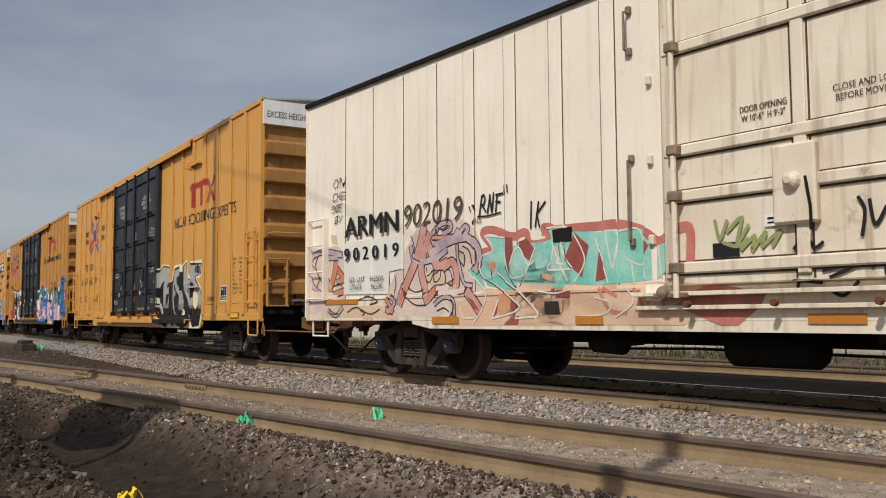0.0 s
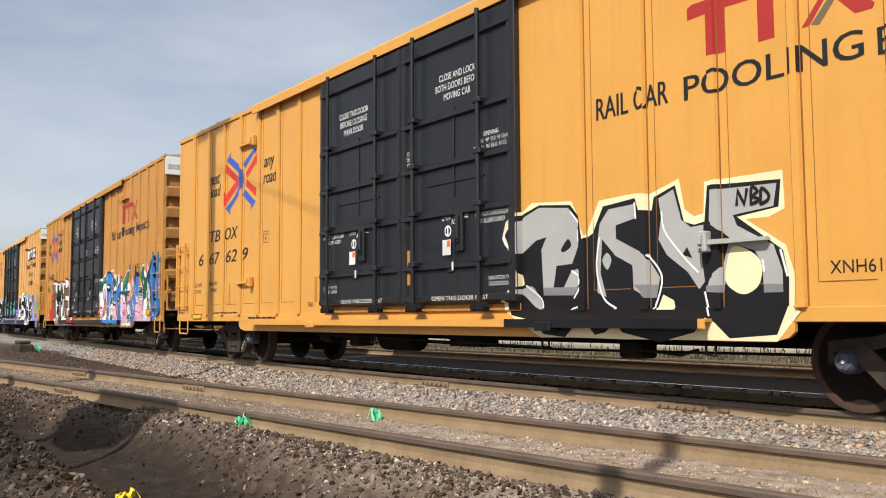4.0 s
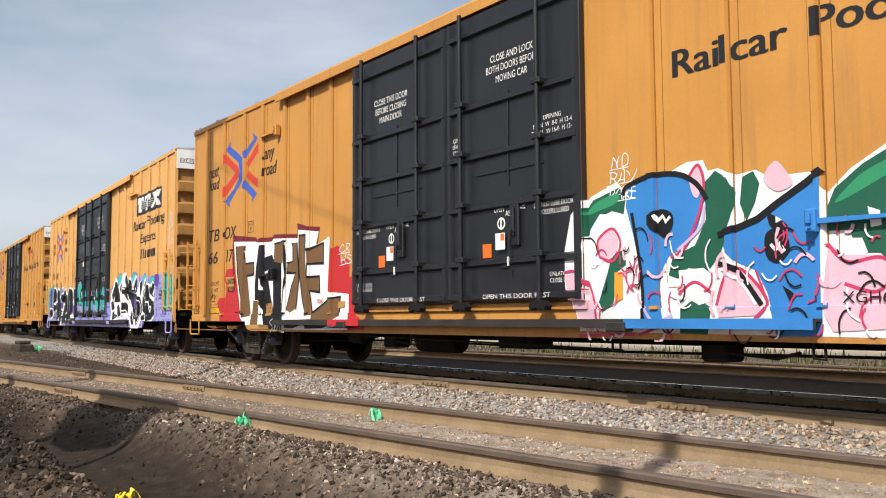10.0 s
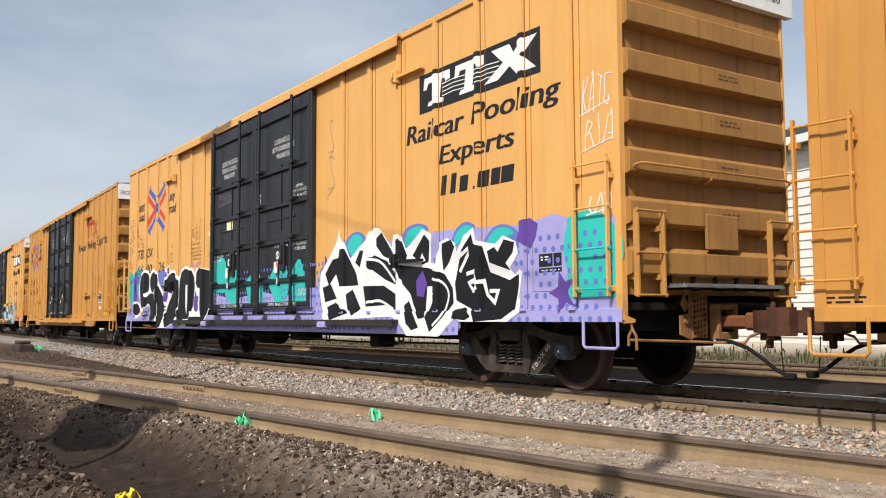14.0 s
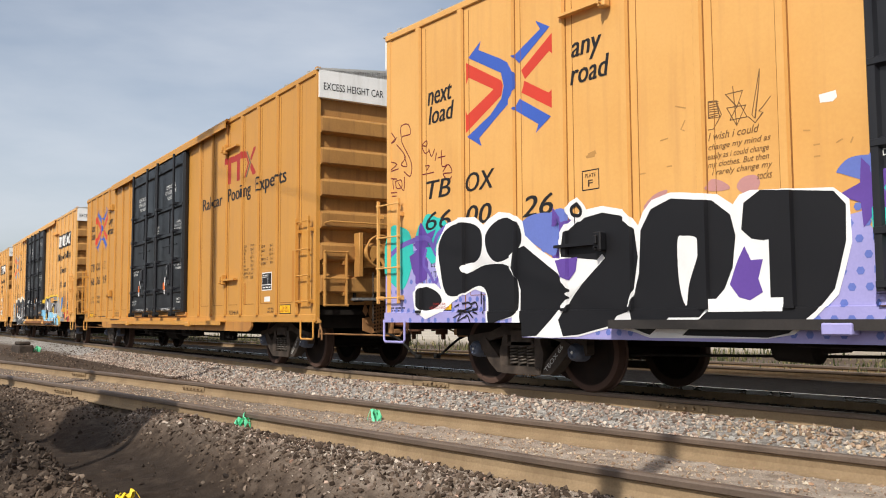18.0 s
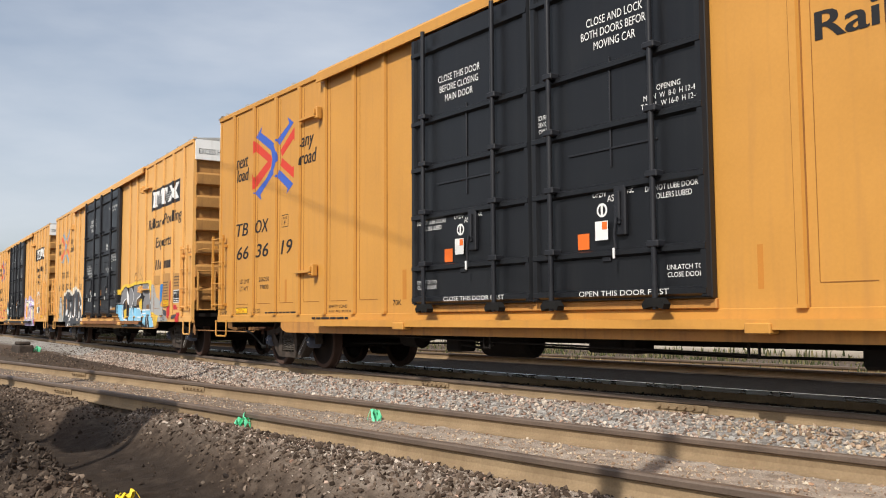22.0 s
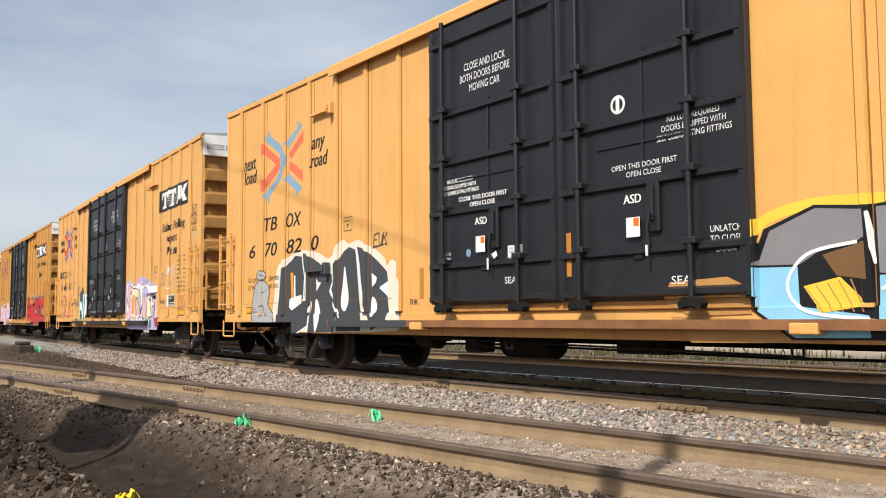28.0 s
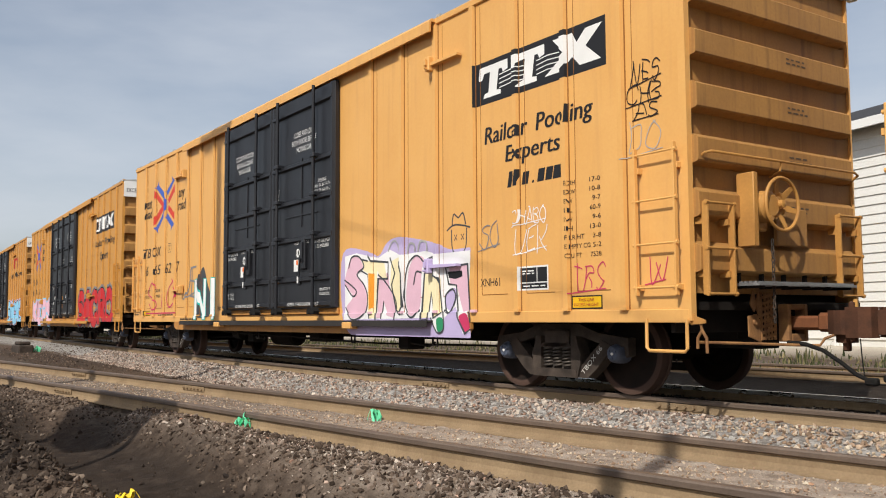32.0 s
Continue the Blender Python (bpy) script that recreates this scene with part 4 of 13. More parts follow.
def make_meshes():
    """The meshes that the cars share, by name."""
    s = {}
    # truck
    w = 0.99
    for sy in (-1, 1):
        b = Build()
        y0, y1 = sy * w - 0.06, sy * w + 0.06
        lo, hi = (y0 - 0.05, y1) if sy < 0 else (y0, y1 + 0.05)
        b.prism([(-1.06, 0.63), (-0.62, 0.68), (-0.34, 0.78), (0.34, 0.78), (0.62, 0.68), (1.06, 0.63), (1.06, 0.54), (0.80, 0.53), (0.62, 0.57), (0.36, 0.64), (-0.36, 0.64), (-0.62, 0.57), (-0.80, 0.53), (-1.06, 0.54)], "y", y0, y1)
        for sx in (-1, 1):
            # column beside the springs and the diagonal up to the journal
            b.prism([(sx * 0.33, 0.64), (sx * 0.245, 0.64), (sx * 0.245, 0.21), (sx * 0.245, 0.17), (sx * 0.34, 0.17), (sx * 0.38, 0.30), (sx * 0.40, 0.44), (sx * 0.36, 0.52)], "y", lo, hi)
            b.prism([(sx * 0.33, 0.17), (sx * 0.47, 0.175), (sx * 0.60, 0.27), (sx * 0.86, 0.53), (sx * 0.70, 0.60), (sx * 0.52, 0.44), (sx * 0.38, 0.31)], "y", y0 - 0.02, y1 + 0.02)
            b.prism([(sx * 1.06, 0.56), (sx * 1.06, 0.44), (sx * 1.02, 0.42), (sx * 1.00, 0.54)], "y", y0, y1)
            b.prism([(sx * 0.74, 0.54), (sx * 0.72, 0.40), (sx * 0.76, 0.38), (sx * 0.79, 0.52)], "y", y0, y1)
        b.prism([(-0.34, 0.17), (0.34, 0.17), (0.33, 0.25), (0.30, 0.265), (-0.30, 0.265), (-0.33, 0.25)], "y", lo - 0.01, hi + 0.01)
        b.prism([(-0.25, 0.51), (0.25, 0.51), (0.22, 0.56), (-0.22, 0.56)], "y", lo, hi)
        s["frame_near" if sy < 0 else "frame_far"] = b.mesh("side_frame", M["steel"])
    b = Build().box(-0.20, 0.20, -1.10, 1.10, 0.50, 0.72, 0.02).box(-0.16, 0.16, -0.3, 0.3, 0.70, 0.82, 0.02)
    b.box(-0.55, -0.45, -0.95, 0.95, 0.34, 0.46, 0.01).box(0.45, 0.55, -0.95, 0.95, 0.34, 0.46, 0.01)
    s["bolster"] = b.mesh("truck", M["steel"])
    # springs: a coil of round bar
    coil = [(0.060 * math.cos(a), 0.060 * math.sin(a), 0.275 + 0.23 * a / (math.tau * 6)) for a in [k * math.tau / 10 for k in range(61)]]
    s["spring"] = Build().rod(coil, 0.0135, 6).mesh("coil_spring", M["spring"], True)
    # wheelset
    prof = lambda sg: [(sg * 0.0, 0.09), (sg * 0.01, 0.14), (sg * 0.035, 0.20), (sg * 0.03, 0.34), (sg * -0.005, 0.385), (sg * -0.005, 0.43), (sg * -0.002, 0.455), (sg * 0.07, 0.460), (sg * 0.105, 0.463),
                       (sg * 0.112, 0.485), (sg * 0.135, 0.480), (sg * 0.14, 0.43), (sg * 0.12, 0.39), (sg * 0.07, 0.34), (sg * 0.08, 0.20), (sg * 0.14, 0.14), (sg * 0.15, 0.09)]
    b = Build()
    for sy in (-1, 1):
        b.lathe(prof(-sy), (0, sy * 0.835, 0), "y", 40)
    b.lathe([(-0.9, 0.085), (-0.7, 0.085), (-0.5, 0.08), (0.5, 0.08), (0.7, 0.085), (0.9, 0.085)], (0, 0, 0), "y", 16)
    s["wheelset"] = b.mesh("wheelset", M["wheel"], True)
    b = Build().lathe([(-1.12, 0.03), (-1.12, 0.070), (-1.095, 0.095), (-1.05, 0.105), (-0.92, 0.110), (-0.92, 0.08)], (0, 0, 0), "y", 20)
    for k in range(3):
        a = k * math.tau / 3 + 0.4
        b.box(0.05 * math.cos(a) - 0.014, 0.05 * math.cos(a) + 0.014, -1.14, -1.118, 0.05 * math.sin(a) - 0.014, 0.05 * math.sin(a) + 0.014, 0.004)
    s["bearing"] = b.mesh("bearing_cap", M["cap_blue"], True)
    b = Build().lathe([(-0.01, 0.0), (-0.01, 0.016), (0.005, 0.016)], (0, -1.12, 0), "y", 10)
    s["bearing_bolt"] = b.mesh("grease_plug", M["white"])
    # coupler: shank, head with guard arm, knuckle and its pin
    s["coupler"] = Build().box(-0.25, 0.52, -0.075, 0.075, 0.72, 0.86, 0.025).box(0.40, 0.54, -0.095, 0.095, 0.70, 0.89, 0.03).mesh("coupler", M["shank"])
    b = Build().prism([(0.52, -0.09), (0.62, -0.15), (0.70, -0.17), (0.78, -0.17), (0.80, -0.06), (0.82, 0.02), (0.75, 0.05), (0.72, 0.10), (0.84, 0.16), (0.93, 0.24), (0.87, 0.27), (0.68, 0.17), (0.52, 0.09)], "z", 0.68, 0.91)
    b.prism([(0.58, -0.06), (0.72, -0.13), (0.78, -0.10), (0.74, 0.06), (0.62, 0.08)], "z", 0.60, 0.69).box(0.66, 0.73, -0.09, -0.03, 0.52, 0.62, 0.012)
    s["coupler_head"] = b.mesh("coupler_head", M["coupler"])
    b = Build().prism([(0.76, -0.19), (0.90, -0.21), (1.00, -0.16), (1.02, -0.06), (0.96, -0.02), (0.94, -0.08), (0.86, -0.11), (0.78, -0.09)], "z", 0.65, 0.94)
    s["knuckle"] = b.lathe([(-0.17, 0.0), (-0.17, 0.028), (0.19, 0.028), (0.21, 0.0)], (0.81, -0.15, 0.79), "z", 10).mesh("knuckle", M["coupler"])
    b = Build().rod([(0.22, -0.30, 0.60), (0.42, -0.31, 0.585), (0.58, -0.28, 0.53), (0.72, -0.22, 0.42), (0.84, -0.17, 0.31), (0.96, -0.15, 0.255)], 0.021, 8)
    b.box(0.92, 1.04, -0.19, -0.11, 0.215, 0.285, 0.015).rod([(0.90, -0.14, 0.30), (0.86, -0.10, 0.48), (0.84, -0.08, 0.64)], 0.006, 5)
    s["hose"] = b.mesh("air_hose", M["hose"], True)
    b = Build().rod([(-0.02, -1.43, 0.79), (0.05, -1.43, 0.80), (0.09, -1.43, 0.79), (0.10, -1.43, 0.73), (0.05, -1.43, 0.66), (0.045, -1.43, 0.56)], 0.015, 8)
    b.rod([(0.10, -1.43, 0.73), (0.15, -1.43, 0.66), (0.155, -1.43, 0.52)], 0.015, 8)
    b.rod([(0.05, -1.42, 0.62), (0.20, -0.9, 0.60), (0.36, -0.3, 0.575), (0.50, -0.20, 0.575), (0.54, -0.18, 0.64), (0.62, -0.12, 0.68)], 0.014, 8)
    s["lever"] = b.mesh("uncoupling_lever", M["lever"], True)
    # perforated brake lever bracket and the guides below the platform
    b = Build().box(0.02, 0.04, -0.02, 0.0, 0.62, 1.10).box(0.02, 0.04, 0.20, 0.22, 0.62, 1.10)
    for k in range(8):
        b.prism([(-0.01, 0.62 + 0.058 * k), (0.21, 0.66 + 0.058 * k), (0.21, 0.69 + 0.058 * k), (-0.01, 0.645 + 0.058 * k)], "x", 0.022, 0.038)
    for k in range(3):
        b.prism([(0.045 + 0.05 * k, 0.62), (0.065 + 0.05 * k, 0.62), (0.065 + 0.05 * k, 1.10), (0.045 + 0.05 * k, 1.10)], "x", 0.020, 0.036)
    s["lever_bracket"] = b.mesh("brake_lever_bracket", M["lever"])
    b = Build().prism([(-0.10, 0.98), (-0.05, 1.12), (0.0, 0.98), (-0.04, 0.90)], "x", 0.05, 0.065).prism([(0.02, 0.94), (0.06, 1.12), (0.12, 0.94), (0.07, 0.84)], "x", 0.03, 0.045)
    b.prism([(-0.08, 0.66), (0.10, 0.60), (0.12, 0.78), (0.04, 0.88), (-0.08, 0.86)], "x", 0.01, 0.03).lathe([(0.03, 0.03), (0.055, 0.03), (0.055, 0.0)], (0, 0.0, 0.80), "x", 10)
    s["guide_plate"] = b.mesh("brake_guide_plate", M["lever"])
    b = Build()
    for y0, y1, z0, z1 in ((-0.17, -0.11, 0.60, 0.98), (0.11, 0.17, 0.60, 0.98), (-0.11, 0.11, 0.92, 0.98), (-0.11, 0.11, 0.60, 0.68)):
        b.box(0.02, 0.14, y0, y1, z0, z1, 0.01)
    s["striker"] = b.mesh("coupler_striker", M["lever"])
    # grating platform
    b = Build()
    for k in range(5):
        b.box(0.05, 0.34, -0.88, 0.74, 1.15, 1.175) if k == 0 else b.box(0.05 + 0.058 * k, 0.056 + 0.058 * k + 0.02, -0.88, 0.74, 1.175, 1.192)
    s["grating"] = b.mesh("crossover_platform", M["grate"])
    b = Build()
    b.box(0.02, 0.06, -0.02, 0.02, 1.13, 1.30, 0.004).box(0.02, 0.33, -0.02, 0.02, 1.125, 1.15, 0.004)
    s["platform_bracket"] = b.mesh("platform_bracket", M["under"])
    # hand brake wheel: rolled rim, flat spokes, dished hub plate with a nut
    ring = [(0, 0.26 * math.cos(a), 0.26 * math.sin(a)) for a in [k * math.tau / 32 for k in range(33)]]
    s["brake_wheel"] = Build().rod(ring, 0.018, 8)
    b = Build()
    b.add([(-0.045, -0.035, 0.10), (-0.045, 0.035, 0.10), (0.0, 0.022, 0.255), (0.0, -0.022, 0.255), (-0.055, -0.035, 0.10), (-0.055, 0.035, 0.10), (-0.010, 0.022, 0.255), (-0.010, -0.022, 0.255)],
          [(0, 1, 2, 3), (7, 6, 5, 4), (0, 4, 5, 1), (1, 5, 6, 2), (2, 6, 7, 3), (3, 7, 4, 0)])
    s["brake_spoke"] = b
    s["brake_hub"] = Build().lathe([(-0.055, 0.0), (-0.055, 0.125), (-0.045, 0.13), (-0.040, 0.12), (-0.065, 0.07), (-0.045, 0.045), (0.02, 0.04), (0.03, 0.0)], (0, 0, 0), "x", 20)
    # brake chain
    b = Build()
    for k in range(18):
        z = 1.52 - 0.045 * k
        rot = k % 2
        pts = [(0.30 + (0 if rot else 0.014 * math.cos(a)), -0.02 + (0.014 * math.cos(a) if rot else 0), z + 0.028 * math.sin(a)) for a in [j * math.tau / 8 for j in range(9)]]
        b.rod(pts, 0.006, 5)
    s["chain"] = b.mesh("brake_chain", M["steel"])
    # underframe: centre sill, cross bearers, brake rigging
    b = Build().box(-9.2, 9.2, -0.2, 0.2, 0.52, 0.85, 0.01)
    for u in (3.9, 5.6, 7.3, 9.4, 11.5, 13.2, 15.0):
        b.box(U(u) - 0.06, U(u) + 0.06, -1.38, 1.38, 0.62, 0.86)
    s["underframe"] = b.mesh("underframe", M["under"])
    b = Build().lathe([(-0.5, 0.0), (-0.5, 0.15), (-0.45, 0.19), (0.45, 0.19), (0.5, 0.15), (0.5, 0.0)], (U(7.9), -0.55, 0.52), "x", 20)
    s["air_tank"] = b.mesh("air_reservoir", M["under"], True)
    b = Build().lathe([(-0.22, 0.0), (-0.22, 0.13), (0.2, 0.15), (0.24, 0.05), (0.5, 0.03)], (U(5.9), -0.75, 0.56), "x", 16)
    s["brake_gear"] = b.mesh("brake_cylinder", M["under"], True)
    s["brake_valve"] = Build().box(U(9.7), U(10.4), -0.95, -0.6, 0.45, 0.66, 0.02).box(U(9.85), U(10.25), -1.02, -0.9, 0.5, 0.62, 0.02).mesh("brake_valve", M["under"])
    s["brake_rod"] = Build().rod([(U(3.4), -0.55, 0.42), (U(7.0), -0.6, 0.50), (U(11.5), -0.5, 0.44), (U(15.4), -0.55, 0.48)], 0.016, 6).mesh("brake_rod", M["under"])
    s["hanger"] = Build().rod([(-0.05, -1.40, 0.62), (-0.05, -1.40, 0.49), (0.06, -1.40, 0.48), (0.06, -1.40, 0.62)], 0.014, 6).mesh("sill_hanger", M["under"])
    s["cross_rod"] = Build().rod([(U(6.2), -1.30, 0.60), (U(8.2), -1.30, 0.56), (U(11.0), -1.30, 0.52), (U(12.2), -1.30, 0.50)], 0.012, 6).mesh("release_rod", M["under"])
    s["slack"] = Build().box(-0.16, 0.16, -1.1, -0.8, 0.40, 0.60, 0.03).rod([(0.1, -1.05, 0.5), (0.7, -1.1, 0.46), (1.0, -1.2, 0.52)], 0.018, 6).mesh("brake_slack_gear", M["under"])
    return s


SHARED = make_meshes()


def yellow_meshes(mat):
    """Painted meshes of a boxcar in one shade of yellow."""
    s = {}
    L, W, F = HALF - 0.05, WIDE, WIDE - 0.14
    # body: side sheets, end sheets
    s["side_near"] = Build().box(-L, L, -W, -W + 0.03, 0.80, 4.92).mesh("side_wall", mat)
    s["side_far"] = Build().box(-L, L, F - 0.03, F, 0.80, 4.92).mesh("side_wall", mat)
    s["floor"] = Build().box(-L + 0.05, L - 0.05, -W + 0.03, W - 0.03, 0.92, 1.0).mesh("floor", M["under"])
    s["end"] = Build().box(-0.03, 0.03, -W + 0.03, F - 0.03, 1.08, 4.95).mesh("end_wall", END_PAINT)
    s["post"] = Build().prism([(-0.02, -0.01), (0.07, -0.01), (0.07, 0.06), (0.06, 0.06), (0.06, 0.0), (-0.02, 0.0)], "z", 0.82, 4.96).mesh("corner_post", mat)
    tr = [(-RIB_BASE, 0), (-RIB_TOP, -RIB_DEEP), (RIB_TOP, -RIB_DEEP), (RIB_BASE, 0)]
    s["rib"] = Build().prism(tr, "z", 0.93, 4.83).mesh("side_rib", mat)
    s["rib_seam"] = Build().box(-RIB_BASE - 0.013, -RIB_BASE, -0.006, 0, 0.935, 4.83).box(RIB_BASE, RIB_BASE + 0.013, -0.006, 0, 0.935, 4.83).mesh("weld_seam", M["rib_seam"])
    s["panel_seam"] = Build().box(0, 0.006, -0.004, 0, 1.14, 4.78).box(0.006, 0.54, -0.004, 0, 1.135, 1.143).mesh("panel_seam", M["rib_seam"])
    s["rib_foot"] = Build().prism([(-0.05, 0), (-0.05, -0.05), (0.05, -0.05), (0.05, 0)], "z", 0.925, 0.96).mesh("rib_foot", mat)
    # end rib runs along y: outline is (out, up)
    o = [(0.0, -0.15), (0.115, -0.125), (0.130, -0.11), (0.130, 0.10), (0.115, 0.115), (0.0, 0.165)]
    b = Build()
    n = len(o)
    b.add([(x, -W + 0.06, z) for x, z in o] + [(x, F - 0.20, z) for x, z in o] + [(0, F - 0.06, z) for x, z in o],
          [tuple(range(n))] + [(k * n + i, (k + 1) * n + i, (k + 1) * n + (i + 1) % n, k * n + (i + 1) % n) for k in (0, 1) for i in range(n)])
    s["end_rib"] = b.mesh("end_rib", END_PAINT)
    # sills and top chord
    b = Build().box(-L, L, -W - 0.012, -W + 0.02, 0.80, 0.93, 0.006)
    s["sill_near"] = b.mesh("side_sill", mat)
    for key, plan in PLANS.items():
        a, e = plan["belly"]
        b = Build()
        b.prism([(U(a), 0.80), (U(e), 0.80), (U(e), 0.72), (U(e - 0.06), 0.665), (U(e - 0.22), 0.625), (U(a + 0.22), 0.625), (U(a + 0.06), 0.665), (U(a), 0.72)], "y", -W - 0.02, -W + 0.02)
        s["belly_" + key] = b.mesh("centre_side_sill", M["sill_paint"] if mat is not YELLOWS["fresh"] else mat)
    b = Build().box(U(4.3), U(14.6), -W - 0.13, -W - 0.015, 0.80, 0.83, 0.004).box(U(4.3), U(14.6), -W - 0.135, -W - 0.125, 0.74, 0.83)
    s["door_track"] = b.mesh("door_track", mat)
    b = Build().box(-L, L, -W - 0.03, -W + 0.03, 4.83, 4.92, 0.01).box(-L, L, W - 0.03, W + 0.03, 4.83, 4.92, 0.01)
    s["chord"] = b.mesh("top_chord", mat)
    b = Build().prism([(-W - 0.13, 4.72), (-W - 0.13, 4.86), (-W - 0.09, 4.905), (-W + 0.05, 4.905), (-W + 0.05, 4.86), (-W - 0.10, 4.86), (-W - 0.10, 4.72)], "x", U(4.3), U(14.7))
    s["hood"] = b.mesh("door_hood", mat)
    # sill hardware
    b = Build().box(-0.13, 0.13, -W - 0.17, -W - 0.02, 0.70, 0.80, 0.012)
    s["jack_pad"] = b.mesh("jacking_pad", mat)
    # door lintel strip below the doors
    s["threshold"] = Build().box(U(DOOR_0), U(DOOR_1), -W - 0.05, -W, 0.93, 1.03, 0.01).mesh("door_threshold", M["sill_paint"])
    # ladder: stile and rung
    b = Build()
    b.box(-0.012, 0.012, -0.11, -0.06, 1.06, 2.52, 0.004)
    for z in (1.14, 2.30):
        b.box(-0.06, 0.02, -0.07, 0.0, z - 0.03, z + 0.03, 0.004)
    s["stile"] = b.mesh("ladder_stile", mat)
    b = Build().rod([(-0.27, -0.09, 0), (0.27, -0.09, 0)], 0.011, 8)
    b.lathe([(-0.012, 0.02), (0.012, 0.02)], (-0.27, -0.09, 0), "x", 8).lathe([(-0.012, 0.02), (0.012, 0.02)], (0.27, -0.09, 0), "x", 8)
    s["rung"] = b.mesh("ladder_rung", mat, True)
    b = Build().rod([(-0.25, -0.02, 0.84), (-0.25, -0.02, 0.56), (-0.22, -0.02, 0.53), (0.22, -0.02, 0.53), (0.25, -0.02, 0.56), (0.25, -0.02, 0.84)], 0.017, 8)
    s["stirrup"] = b.mesh("stirrup_step", mat, True)
    # end ladder frames, handhold
    b = Build()
    for y in (-0.19, 0.19):
        b.box(0.09, 0.16, y - 0.014, y + 0.014, 1.06, 1.94, 0.004)
    for z in (1.26, 1.76):
        b.box(0.0, 0.12, 0.15, 0.19, z - 0.03, z + 0.03).box(0.0, 0.12, -0.19, -0.15, z - 0.03, z + 0.03)
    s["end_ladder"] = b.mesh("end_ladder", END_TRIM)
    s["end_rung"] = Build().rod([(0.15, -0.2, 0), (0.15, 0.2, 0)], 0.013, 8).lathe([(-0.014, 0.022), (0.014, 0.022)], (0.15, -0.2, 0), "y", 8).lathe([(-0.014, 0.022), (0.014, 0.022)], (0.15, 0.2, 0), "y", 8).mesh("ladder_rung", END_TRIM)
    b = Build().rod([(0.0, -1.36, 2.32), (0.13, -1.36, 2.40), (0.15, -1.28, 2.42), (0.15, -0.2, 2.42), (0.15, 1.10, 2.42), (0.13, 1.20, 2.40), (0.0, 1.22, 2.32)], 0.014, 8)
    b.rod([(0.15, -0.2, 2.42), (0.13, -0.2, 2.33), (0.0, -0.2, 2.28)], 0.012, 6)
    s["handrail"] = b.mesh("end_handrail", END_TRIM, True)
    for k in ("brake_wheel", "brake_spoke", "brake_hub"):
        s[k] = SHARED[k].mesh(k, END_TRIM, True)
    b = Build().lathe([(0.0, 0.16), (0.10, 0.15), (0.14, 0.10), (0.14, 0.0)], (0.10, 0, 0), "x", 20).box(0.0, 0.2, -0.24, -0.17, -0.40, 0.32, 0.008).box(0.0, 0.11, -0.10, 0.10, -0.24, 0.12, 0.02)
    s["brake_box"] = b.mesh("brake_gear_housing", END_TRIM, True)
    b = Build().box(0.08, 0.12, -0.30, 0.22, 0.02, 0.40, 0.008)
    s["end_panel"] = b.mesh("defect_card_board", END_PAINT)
    # draft sill end, buffer plate; dark colour stands in for the platform's shade
    b = Build().box(-0.45, 0.02, -0.22, 0.22, 0.60, 0.95, 0.02).box(-0.30, -0.24, -1.40, F - 0.06, 0.70, 1.10, 0.008)
    s["end_sill"] = b.mesh("end_sill", M["under"])
    b = Build().prism([(-0.06, 0.80), (0.0, 0.94), (0.05, 0.86), (0.16, 0.825), (0.16, 0.795), (0.0, 0.785)], "y", -1.46, -1.44)
    s["corner_bracket"] = b.mesh("lever_bracket", END_TRIM)
    for key, sg in (("lock_box", 1), ("lock_box_right", -1)):
        b = Build().prism([(sg * -0.62, 0), (sg * -0.62, 0.03), (sg * -0.10, 0.045), (sg * 0, 0.045), (sg * 0, 0.0)], "y", -0.07, 0)
        b.box(min(0, sg * 0.10), max(0, sg * 0.10), -0.10, 0, -0.07, 0.13, 0.012).box(sg * 0.05 - 0.02, sg * 0.05 + 0.02, -0.135, -0.10, 0.0, 0.09, 0.006)
        b.lathe([(-0.145, 0.0), (-0.145, 0.014), (-0.10, 0.014)], (sg * 0.05, 0, -0.035), "y", 8)
        s[key] = b.mesh("door_stop", mat)
    return s


def roof_meshes():
    s = {}
    W, L = WIDE, HALF
    sec = [(-W - 0.02, 4.905), (-W - 0.02, 4.93), (0, 5.08), (W + 0.02, 4.93), (W + 0.02, 4.905)]
    s["roof"] = Build().prism(sec, "x", -L - 0.02, L + 0.02).mesh("roof", M["roof"])
    b = Build().prism([(y, z + 0.03) for y, z in sec[1:4]] + [(W + 0.02, 4.925), (0, 5.07), (-W - 0.02, 4.925)], "x", -0.04, 0.04)
    s["roof_rib"] = b.mesh("roof_rib", M["roof"])
    b = Build().prism([(-W + 0.02, 4.45), (W - 0.02, 4.45), (W - 0.02, 4.90), (0, 5.04), (-W + 0.02, 4.90)], "x", 0.0, 0.10)
    s["end_cap"] = b.mesh("end_cap", M["cap"])
    return s


ROOF = roof_meshes()


